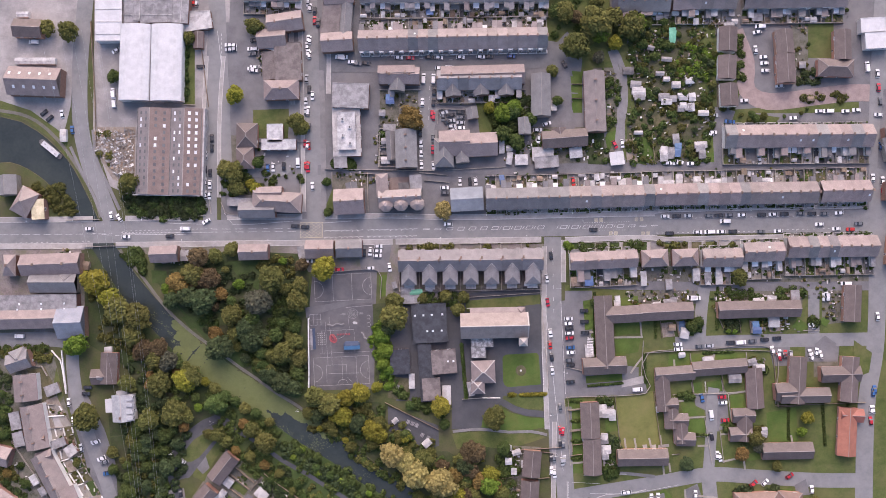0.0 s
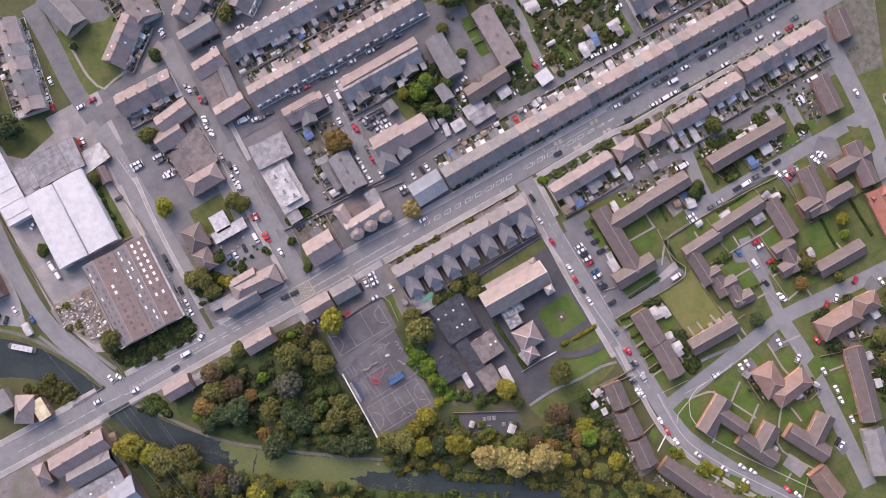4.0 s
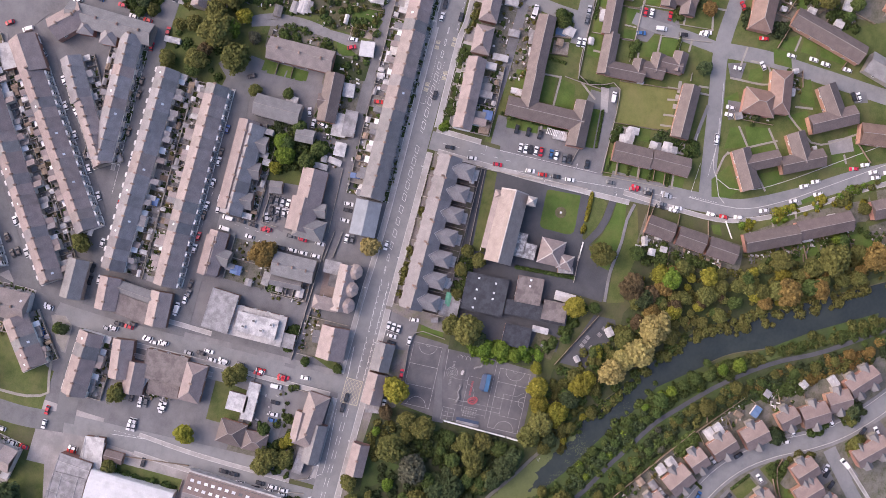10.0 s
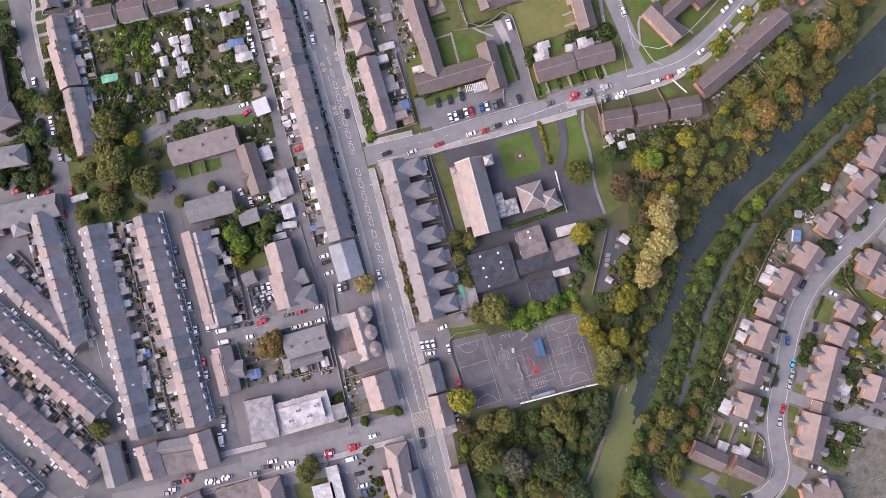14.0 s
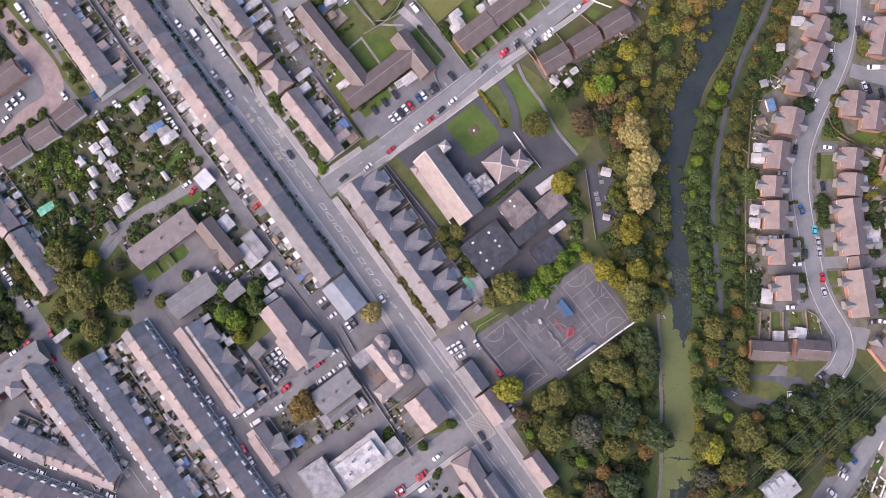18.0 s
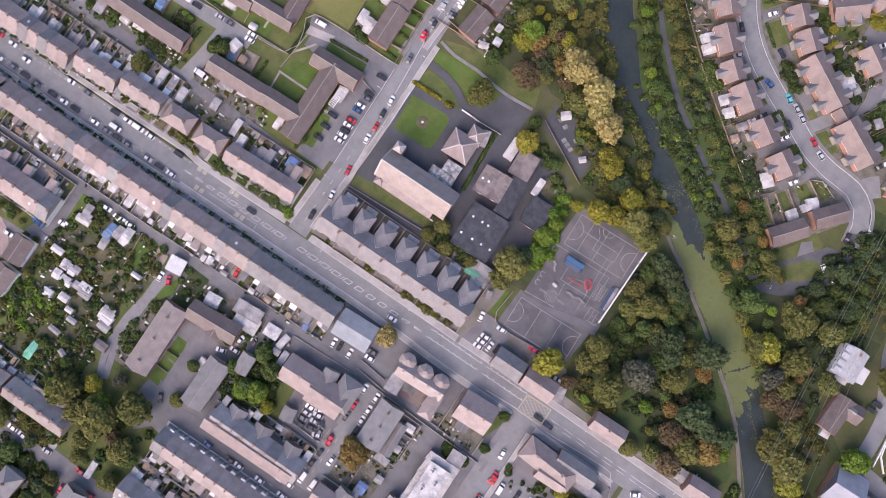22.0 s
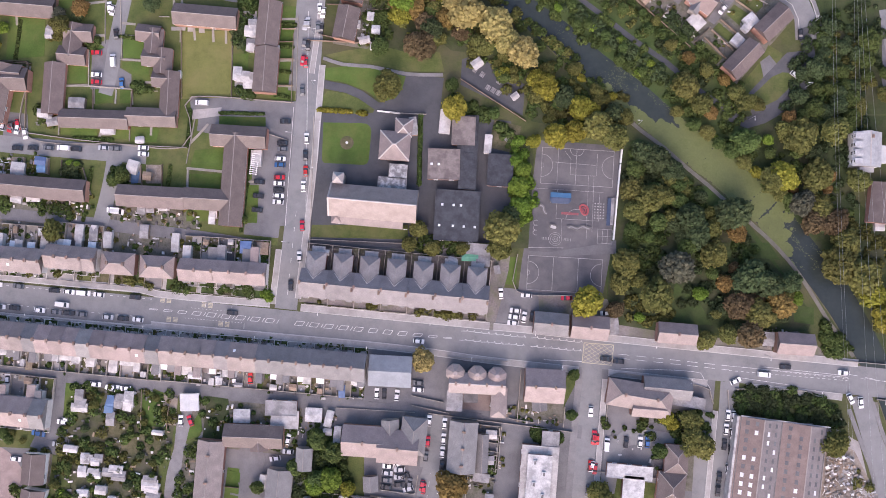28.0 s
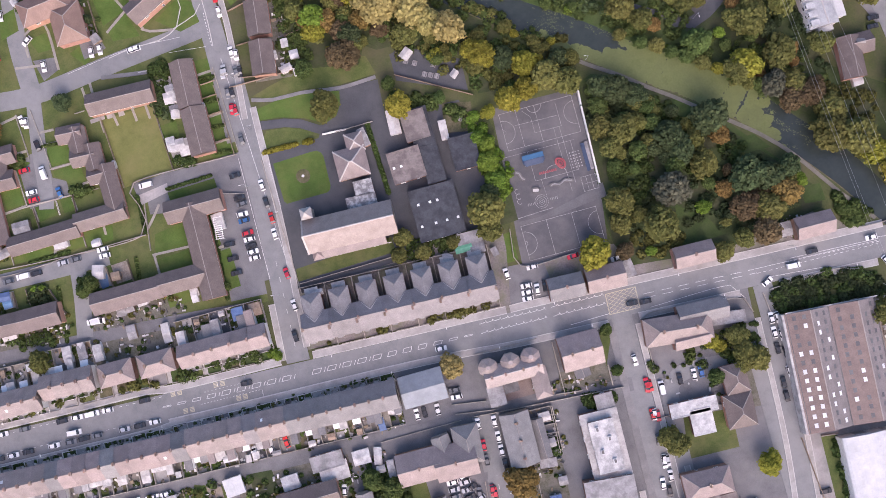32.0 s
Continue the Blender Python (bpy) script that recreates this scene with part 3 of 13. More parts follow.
    edge = [P(*q) for q in ((0.0, 39.4), (8.0, 39.6), (17.0, 37.6), (26.0, 35.6), (33.4, 33.4), (33.6, 38.6), (26.0, 39.4), (17.0, 40.4), (8.0, 40.9), (0.0, 40.9))]
    g.face([(q.x, q.y, 0.145) for q in edge][::-1])
    tagged(new("paving", g.mesh("paving", ["court_worn"])), "pale worn sweep across the playground asphalt", "ground", "", "structure")

    # canopy and play pieces
    c = P(11.1, 18.9)
    ang = math.degrees(math.atan2(e.y, e.x))
    ob = new("play_canopy")
    for x in (-3.4, 0, 3.4):
        for y in (-1.6, 1.6):
            part("post", shared("canopy_post", "post", ["steel"], lambda g: g.box(-0.08, 0.08, -0.08, 0.08, 0, 2.45)), ob, pose(x, y, 0))
    ob.matrix_basis = pose(c.x, c.y, 0.09, 0, 0, ang)
    tagged(ob, "play shelter with a navy canopy and bright blue band", "shelter")

    def hood(g):
        ring = [(-4.1, -0.9), (-3.1, -2.1), (3.1, -2.1), (4.1, -0.9), (4.1, 0.9), (3.1, 2.1), (-3.1, 2.1), (-4.1, 0.9)]
        n = len(ring)
        pts = [(x, y, 2.4) for x, y in ring] + [(x * 0.97, y * 0.97, 2.62) for x, y in ring] + [(-3.2, 0, 3.1), (3.2, 0, 3.1)]
        g.solid(pts, [tuple(range(n))[::-1]] + [(i, (i + 1) % n, n + (i + 1) % n, n + i) for i in range(n)] + [(9, 10, 17, 16), (10, 11, 17), (11, 12, 17), (12, 13, 17), (13, 14, 16, 17), (14, 15, 16), (15, 8, 16), (8, 9, 16)])
    part("canopy", shared("canopy", "canopy", ["navy_paint"], hood), ob, None, "navy pitched canopy")
    part("canopy_band", shared("canopy_band", "canopy_band", ["blue_paint"], lambda g: g.solid([(-3.9, 0.15, 3.05), (3.9, 0.15, 3.05), (3.9, 2.0, 2.7), (-3.9, 2.0, 2.7), (-3.9, 0.15, 3.13), (3.9, 0.15, 3.13), (3.9, 2.0, 2.78), (-3.9, 2.0, 2.78)], [(3, 2, 1, 0), (4, 5, 6, 7), (0, 1, 5, 4), (1, 2, 6, 5), (2, 3, 7, 6), (3, 0, 4, 7)])), ob, None, "bright blue band")

    def ringed(name, u, v, rx, ry, turn, mat, label, wide=0.45):
        g = Geo()
        c = P(u, v)
        pts = [Vector((rx * (1 + 0.12 * math.cos(6 * math.pi * i / 20)) * math.cos(2 * math.pi * i / 20), ry * math.sin(2 * math.pi * i / 20))) for i in range(21)]
        strip(g, pts, wide, 0.0, 0.5)
        ob = new(name, g.mesh(name, [mat]))
        ob.matrix_basis = pose(c.x, c.y, 0.09, 0, 0, ang + turn)
        tagged(ob, label, name.replace("_", " "))
    ringed("play_bench", 20.5, 22.6, 1.35, 2.0, 30, "red_paint", "red oval ring bench on the playground", 0.7)
    ringed("play_bench", 20.5, 22.6, 0.55, 1.0, 30, "red_paint", "small red ring bench inside a larger one", 0.4)
    ringed("planter", 9.2, 29.9, 1.5, 0.95, -12, "dark_felt", "dark oval planter with pale filling on the playground")
    g = Geo()
    c = P(9.2, 29.9)
    g.box(-1.1, 1.1, -0.55, 0.55, 0, 0.4)
    ob = new("planter_bed", g.mesh("planter_bed", ["pale_felt"]))
    ob.matrix_basis = pose(c.x, c.y, 0.09, 0, 0, ang - 12)
    tagged(ob, "pale gravel bed inside the oval planter", "planter bed")
    for u, v, l, t in ((5.1, 23.4, 4.6, -48), (18.9, 29.6, 8.8, 4)):
        g = Geo()
        c = P(u, v)
        strip(g, [Vector((l * (i / 12 - 0.5), 0.42 * math.sin(i * 0.95 * l / 8.8))) for i in range(13)], 1.25, 0, 0.5, 0)
        strip(g, [Vector((l * (i / 12 - 0.5) * 0.9, 0.42 * math.sin(i * 0.95 * l / 8.8))) for i in range(13)], 0.4, 0.5, 0.53, 1)
        ob = new("snake_bench", g.mesh("snake_bench", ["dark_felt", "grey_felt"]))
        ob.matrix_basis = pose(c.x, c.y, 0.09, 0, 0, ang + t)
        tagged(ob, "dark wavy bench on the playground", "bench")
    for off, v, m, w in ((29.9, 22.9, "navy_paint", 0.7), (31.2, 22.6, "grey_felt", 0.55), (32.2, 22.4, "dark_felt", 0.4)):
        c = P(off, v)
        ob = new("shelter_bench", shared(("longbench", m), "bench", [m], lambda g: (g.box(-w, w, -5.2, 5.2, 0.38, 0.5), [g.box(-w + 0.05, w - 0.05, y - 0.08, y + 0.08, 0, 0.38) for y in (-4.8, 0, 4.8)])))
        ob.matrix_basis = pose(c.x, c.y, 0.09, 0, 0, ang)
        tagged(ob, "long low bench along the playground edge", "bench")


# ---- buildings ----
def roof_points(L, W, H, rise, hip0, hip1, over=0.35):
    a, b = L / 2 + (over if hip0 else 0.08), W / 2 + over
    drop = rise * over / (W / 2)
    e = H - drop
    r0, r1 = (-a + min(b, a * 0.92)) if hip0 else -a, (a - min(b, a * 0.92)) if hip1 else a
    if r1 < r0:
        r0 = r1 = 0.5 * (r0 + r1)
    return a, b, e, r0, r1, H + rise


def roof_mesh(key, L, W, H, rise, hip, mat, over=0.35, thick=0.18):
    def build(g):
        a, b, e, r0, r1, top = roof_points(L, W, H, rise, hip, hip, over)
        lo = [(-a, -b, e), (a, -b, e), (a, b, e), (-a, b, e), (r0, 0, top), (r1, 0, top)]
        up = [(x, y, z + thick) for x, y, z in lo]
        g.solid(lo + up, [(6, 7, 11, 10), (8, 9, 10, 11), (7, 8, 11), (9, 6, 10), (1, 0, 4, 5), (3, 2, 5, 4), (2, 1, 5), (0, 3, 4), (0, 1, 7, 6), (1, 2, 8, 7), (2, 3, 9, 8), (3, 0, 6, 9)])
    return shared(("roof", key, round(L, 1), W, H, rise, hip, mat), "roof", [mat], build)


def wall_mesh(L, W, H, rise, hip, mat):
    def build(g):
        a, b = L / 2, W / 2
        g.box(-a, a, -b, b, 0, H)
        if not hip:
            for s in (-1, 1):
                x0, x1 = s * a, s * (a - 0.25)
                g.solid([(x0, -b, H), (x0, b, H), (x0, 0, H + rise), (x1, -b, H), (x1, b, H), (x1, 0, H + rise)], [(0, 1, 2), (5, 4, 3), (1, 4, 5, 2), (0, 2, 5, 3)])
    return shared(("wall", round(L, 1), W, H, rise, hip, mat), "wall", [mat], build)


def ridge_mesh(L, W, H, rise, hip, wide=0.42, mat="ridge_dark"):
    def build(g):
        a, b, e, r0, r1, top = roof_points(L, W, H, rise, hip, hip)
        z = top + 0.2

        def bar(p, q):
            p, q = Vector(p), Vector(q)
            d = (q - p).normalized()
            s = Vector((-d.y, d.x, 0)).normalized() * wide / 2
            u = Vector((0, 0, 0.14))
            g.solid([p - s, q - s, q + s, p + s, p - s * 0.4 + u, q - s * 0.4 + u, q + s * 0.4 + u, p + s * 0.4 + u], [(0, 1, 5, 4), (1, 2, 6, 5), (2, 3, 7, 6), (3, 0, 4, 7), (4, 5, 6, 7)])
        if r1 - r0 > 0.1:
            bar((r0, 0, z - 0.06), (r1, 0, z - 0.06))
        if hip:
            for x, r in ((-a, r0), (a, r1)):
                for y in (-b, b):
                    bar((r, 0, z - 0.06), (x, y, e + 0.14))
    return shared(("ridge", round(L, 1), W, H, rise, hip, wide, mat), "ridge", [mat], build)


def chimney_mesh(z):
    def build(g):
        g.box(-0.35, 0.35, -0.65, 0.65, z - 1.8, z + 0.9, 0)
        g.box(-0.42, 0.42, -0.72, 0.72, z + 0.9, z + 1.05, 0)
        for y in (-0.4, 0.0, 0.4):
            g.disc(0, y, z + 1.05, 0.14, 0.5, 8, 1, 0.11)
    return shared(("chimney", round(z, 1)), "chimney", ["chimney_brick", "pot"], build)


def window_mesh(w, h):
    def build(g):
        g.box(-w / 2, w / 2, -0.06, 0.02, -h / 2, h / 2, 0)
        g.box(-w / 2 + 0.09, -0.04, -0.075, -0.05, -h / 2 + 0.09, h / 2 - 0.09, 1)
        g.box(0.04, w / 2 - 0.09, -0.075, -0.05, -h / 2 + 0.09, h / 2 - 0.09, 1)
        g.box(-w / 2 - 0.08, w / 2 + 0.08, -0.14, 0.02, -h / 2 - 0.12, -h / 2, 0)
    return shared(("window", w, h), "window", ["frame_white", "window_glass"], build)


def door_mesh():
    def build(g):
        g.box(-0.5, 0.5, -0.05, 0.02, 0, 2.15, 1)
        g.box(-0.42, 0.42, -0.08, -0.04, 0.02, 2.05, 0)
        g.box(-0.25, 0.25, -0.10, -0.07, 1.45, 1.85, 2)
    return shared("door", "door", ["door_paint", "frame_white", "window_glass"], build)


FACE = {"front": 0, "rear": 180, "left": -90, "right": 90}


def on_wall(name, me, parent, L, W, side, u, z):
    """Sets a window or door on one wall; u runs along that wall."""
    base = pose(0, 0, 0, 0, 0, FACE[side])
    dist = W / 2 if side in ("front", "rear") else L / 2
    return part(name, me, parent, base @ pose(u, -dist - 0.005, z))


WALL_OF = {"brown_tile": "red_brick", "pinky_tile": "red_brick", "orange_tile": "red_brick", "red_tile": "red_brick", "white_metal": "plaster_panel", "blue_metal": "render_wall", "pale_metal": "plaster_panel", "slate_pink": "brick", "slate_grey": "stone_wall"}
LABEL_OF = {
    "slate": "brick house with a grey slate roof", "slate_dark": "brick house with a dark grey slate roof", "slate_grey": "stone house with a weathered grey slate roof", "slate_brown": "brick house with a brownish slate roof",
    "slate_pink": "brick house with a pinkish-grey slate roof", "slate_blue": "brick house with a blue-grey slate roof", "slate_pale": "brick house with a pale grey slate roof", "brown_tile": "red brick house with a brown tiled roof",
    "pinky_tile": "modern red brick house with a pinkish-brown tiled roof", "red_tile": "brick bungalow with a bright orange-red tiled roof", "orange_tile": "red brick house with an orange-brown tiled roof", "blue_pink": "brick hall with a faded blue-grey roof",
    "blue_metal": "hall with a blue-grey metal roof", "pale_metal": "garage with a pale metal roof", "white_metal": "shed with a white metal roof",
}
HOUSES = []


def house(ax, ay, bx, by, W, style, hip=0, h=5.2, chim=0, lights=0, ridge=0, label="", windows=True, wall=""):
    a, b = Vector((ax, ay)), Vector((bx, by))
    if style == "brown_tile" and W > 7:
        W = round(W * 0.89, 1)
    d, L = (b - a).normalized(), max(3.0, round((b - a).length, 1))
    rise = round(W / 2 * (0.62 if "tile" in style else 0.72) * (0.55 if style == "blue_metal" else 0.3 if "metal" in style or "felt" in style else 1.0), 2)
    c = (a + b) / 2
    ang = math.degrees(math.atan2(d.y, d.x))
    ob = new("house" if h > 3.5 else "bungalow", wall_mesh(L, W, h, rise, hip, wall or WALL_OF.get(style, "brick")))
    ob.matrix_basis = pose(c.x, c.y, 0, 0, 0, ang)
    tagged(ob, label or LABEL_OF.get(style, "building with a flat grey roof"), "house" if h > 3.5 else "bungalow")
    part("roof", roof_mesh("house", L, W, h, rise, hip, style), ob)
    if ridge or hip:
        part("ridge_tiles", ridge_mesh(L, W, h, rise, hip, 0.55 if ridge else 0.3, "ridge_tile" if ridge else "ridge_dark"), ob, None, "pale ridge tiles" if ridge else "")
    elif "tile" in style or "slate" in style:
        part("ridge_tiles", ridge_mesh(L, W, h, rise, hip, 0.26), ob)
    for i in range(chim):
        part("chimney", chimney_mesh(h + rise), ob, pose((i + 0.5) / chim * L - L / 2, 0, 0))
    if h > 2.5 and windows:
        on_wall("window", window_mesh(1.5, 1.2), ob, L, W, "front", 0.25 * L - L / 2, h - 1.3)
        if "tile" in style and not hip and h > 4:
            def boards(g):
                for y in (-W / 2 - 0.34, W / 2 + 0.12):
                    g.box(-L / 2 + 0.1, L / 2 - 0.1, y, y + 0.22, h - 0.42, h - 0.12)
            part("fascia", shared(("fascia", L, W, h), "fascia", ["frame_white"], boards), ob, None, "white fascia boards under the eaves")
        if style == "pinky_tile" and h > 4:
            n = max(1, int(L / 6.5))

            def porch(g):
                g.box(-1.5, 1.5, -0.85, -0.02, 0, 2.25, 0)
                g.box(-1.2, -0.2, -0.9, -0.84, 0.9, 2.0, 2)
                g.solid([(-1.75, -1.15, 2.25), (1.75, -1.15, 2.25), (1.75, -0.02, 2.25), (-1.75, -0.02, 2.25), (-1.75, -0.02, 2.8), (1.75, -0.02, 2.8)], [(0, 1, 5, 4), (0, 4, 3), (1, 2, 5), (3, 2, 1, 0)], 1)
            for k in range(n):
                u = (k + 0.45) * L / n - L / 2
                for turn in (0, 180):
                    part("porch", shared("porch", "porch", ["frame_white", "pinky_tile", "window_glass"], porch), ob, pose(0, 0, 0, 0, 0, turn) @ pose(u, -W / 2, 0), "white porch with a tiled canopy")
        if chim or L > 14:
            on_wall("door", door_mesh(), ob, L, W, "front", L * 0.08 + 0.9, 0)
    for i in range(lights):
        me = shared("rooflight_slope", "rooflight", ["rooflight"], lambda g: g.box(-0.55, 0.55, -0.8, 0.8, 0, 0.12))
        s = -1 if i % 2 else 1
        y = s * W * 0.25
        tilt = math.degrees(math.atan2(rise, W / 2)) * -s
        part("rooflight", me, ob, pose(((i + 0.7) / (lights + 0.4) - 0.5) * L, y, h + rise * 0.5 + 0.2, tilt, 0, 0))
    HOUSES.append(ob)
    return ob


def terrace(ax, ay, bx, by, W, n, rear, style, yard=6.0, h=5.6, front_garden=True, bays="slate_grey"):
    """A row of n houses along the ridge from a to b; rear: the side of their yards."""
    a, b = Vector((ax, ay)), Vector((bx, by))
    if rear == "R":
        a, b = b, a
    d = (b - a) / n
    L = round(d.length, 2)
    ang = math.degrees(math.atan2(d.y, d.x))
    rise = round(W / 2 * (0.80 if bays == "slate_grey" else 0.92), 2)
    rnd = random.Random(int(abs(ax * 13 + ay * 7)))
    group = "terrace row of " + style.replace("_", " ") + " houses"
    for i in range(n):
        c = a + d * (i + 0.5)
        wallmat = rnd.choice(("white_render", "render_wall", "render_wall", "stone_wall"))
        part_light = rnd.random() < 0.15
        ob = new("terraced_house", wall_mesh(L - 0.02, W, h, rise, 0, wallmat))
        ob.matrix_basis = pose(c.x, c.y, 0, 0, 0, ang)
        tagged(ob, LABEL_OF[style].replace("house", "terraced house"), "house", group)
        st = style if rnd.random() < 0.82 else rnd.choice(("slate", "slate_dark", "slate_brown", "slate_grey", "slate_pink"))
        part("roof", roof_mesh("terr", L, W, h, rise, 0, st), ob)
        part("chimney", chimney_mesh(h + rise), ob, pose(L / 2 - 0.2, 0, 0))
        if part_light:
            side = rnd.choice((-1, 1))
            part("rooflight", shared("terrace_light", "rooflight", ["rooflight"], lambda g: g.box(-0.45, 0.45, -0.6, 0.6, 0, 0.1)), ob, pose(rnd.uniform(-1.2, 1.0), side * W * 0.24, h + rise * 0.52 + 0.2, -side * math.degrees(math.atan2(rise, W / 2)), 0, 0))
        if bays != "slate_grey":
            def court(g, y0=-W / 2 - 1.9, y1=-W / 2, x=L / 2):
                prism(g, [(-x + 1.0, y0), (x + 0.1, y0), (x + 0.1, y1), (x - 0.1, y1), (x - 0.1, y0 + 0.25), (-x + 1.0, y0 + 0.25)], 1.0)
                g.box(-x, x, y0 + 0.26, y1, 0.0, 0.27, 1)
            part("front_wall", shared(("courtwall", round(L, 1), W), "front_wall", ["white_render", "pale_felt"], court), ob, None, "white front wall and paved court")
        part("bay_window", shared(("row_bay", bays), "bay_window", ["render_wall" if bays == "slate_grey" else "white_render", "window_glass", bays], row_bay_geo if bays == "slate_grey" else tall_bay_geo), ob, pose(-L * 0.2, -W / 2, 0))
        # rear wing, lower than the house
        kind = rnd.random()
        flip = 1 if i % 2 else -1
        wl, ww = yard * rnd.uniform(0.35, 0.62), L * 0.48
        if kind < 0.85:
            hh = rnd.choice((2.5, 2.6, 4.6) if bays == "slate_grey" else (2.6, 4.6, 4.6))
            me = shared(("wing", round(wl), round(ww, 1), hh, wallmat), "rear_wing", [wallmat], lambda g: g.box(-ww / 2, ww / 2, 0, round(wl), 0, hh))
            wing = part("rear_wing", me, ob, pose(flip * (L / 2 - ww / 2 - 0.05), W / 2, 0))
            rm = rnd.choice(("slate_dark", "grey_felt", "slate_grey", "pale_felt", "white_felt", "slate_brown")) if hh < 3 else st

            def lean(g, w2=ww / 2 + 0.1, l2=round(wl) + 0.2, z=hh):
                g.solid([(-w2, 0, z + 0.9), (w2, 0, z + 0.1), (w2, l2, z + 0.1), (-w2, l2, z + 0.9), (-w2, 0, z - 0.1), (w2, 0, z - 0.1), (w2, l2, z - 0.1), (-w2, l2, z - 0.1)], [(0, 1, 2, 3), (7, 6, 5, 4), (4, 5, 1, 0), (5, 6, 2, 1), (6, 7, 3, 2), (7, 4, 0, 3)])
            part("wing_roof", shared(("lean", round(wl), round(ww, 1), hh, rm), "wing_roof", [rm], lean), wing, pose(0, 0, 0, 0, 0, 0) if flip > 0 else Matrix.Diagonal((-1, 1, 1, 1)))
        # yard floor and a smaller patch on it
        floor_mat = rnd.choice(("pavement", "footway", "yard", "dark_asphalt", "grass", "soil", "path", "grass_bright") if bays == "slate_grey" else ("pavement", "footway", "yard", "footway", "path", "soil"))
        patch_mat = rnd.choice(("grass", "pavement", "footway", "timber", "soil", "dark_asphalt", "path"))
        side_u, cut = rnd.choice((-1, 1)), round(rnd.uniform(0.35, 0.7), 1)

        def floor_geo(g, y0=W / 2, y1=W / 2 + yard - 0.2, x=L / 2 - 0.12):
            m = y0 + (y1 - y0) * cut
            g.box(-x, x, y0, y1, 0.0, 0.2, 0)
            g.box(*sorted((side_u * x * 0.95, -side_u * x * 0.2)), m, y1 - 0.1, 0.2, 0.225, 1)
        part("yard_floor", shared(("yardfloor", round(L, 1), W, yard, floor_mat, patch_mat, side_u, cut), "yard_floor", [floor_mat, patch_mat], floor_geo), ob)
        if rnd.random() < 0.22:
            def cover(g):
                g.solid([(-1.5, 0, 2.75), (1.5, 0, 2.75), (1.5, 2.6, 2.35), (-1.5, 2.6, 2.35), (-1.5, 0, 2.66), (1.5, 0, 2.66), (1.5, 2.6, 2.26), (-1.5, 2.6, 2.26)], [(0, 1, 2, 3), (7, 6, 5, 4), (4, 5, 1, 0), (5, 6, 2, 1), (6, 7, 3, 2), (7, 4, 0, 3)], 0)
                for u in (-1.42, -0.5, 0.5, 1.42):
                    g.box(u - 0.05, u + 0.05, 2.5, 2.6, 0.2, 2.3, 1)
            part("lean_to", shared("lean_to", "lean_to", ["rooflight", "frame_white"], cover), ob, pose(-flip * L * 0.2, W / 2, 0), "white glazed lean-to")
        # yard walls
        def walls(g, y0=W / 2, y1=W / 2 + yard, x=L / 2):
            prism(g, [(-x, y1 - 0.2), (x - 0.1, y1 - 0.2), (x - 0.1, y0), (x + 0.1, y0), (x + 0.1, y1), (-x, y1)], 1.8)
        part("yard_wall", shared(("yardwall", round(L, 1), W, yard), "yard_wall", ["stone_wall"], walls), ob)

        if front_garden:
            for _ in range(4):
                q = c - Vector((-d.y, d.x)).normalized() * (W / 2 + rnd.uniform(0.5, 2.0)) + d * rnd.uniform(-0.45, 0.45)
                (BUSHES if rnd.random() < 0.65 else ODDS).append((q.x, q.y, rnd.uniform(0.35, 0.85)))
        for _ in range(7):
            q = c + Vector((-d.y, d.x)).normalized() * (W / 2 + yard * rnd.uniform(0.1, 0.95)) + d * rnd.uniform(-0.45, 0.45)
            ODDS.append((q.x, q.y, rnd.uniform(0.3, 1.3)))

        def front(g, y0=-W / 2 - 2.2, y1=-W / 2, x=L / 2):
            prism(g, [(-x + 1.2, y0), (x + 0.08, y0), (x + 0.08, y1), (x - 0.08, y1), (x - 0.08, y0 + 0.18), (-x + 1.2, y0 + 0.18)], 0.9)
            g.box(-x, x, y0 + 0.2, y1, 0.0, 0.3, 1)
        if front_garden:
            paving = ("pavement", "footway", "path", "yard", "grass_shade", "pavement")[(i * 5 + int(abs(ay))) % 6]
            part("front_wall", shared(("frontwall", round(L, 1), W, paving), "front_wall", ["render_wall", paving], front), ob)
        HOUSES.append(ob)
        # what stands in the yard
        if rnd.random() < 0.33:
            q = c + Vector((-d.y, d.x)).normalized() * (W / 2 + yard * rnd.uniform(0.7, 0.85)) - d * 0.22 * flip
            shed(q.x, q.y, ang + rnd.choice((0, 90)), rnd.choice((1.8, 2.4, 3.0)), rnd.choice((1.4, 1.8, 2.2)), 2.1, rnd.choice(("grey", "pale", "white", "timber", "timber")))
        for _ in range(rnd.randrange(2) + (2 if yard > 8 else 0)):
            q = c + Vector((-d.y, d.x)).normalized() * (W / 2 + yard * rnd.uniform(0.5, 0.8)) + d * rnd.uniform(-0.4, 0.4)
            BUSHES.append((q.x, q.y, rnd.uniform(0.5, 1.3)))


BUSHES, ODDS, WEEDS = [], [], []


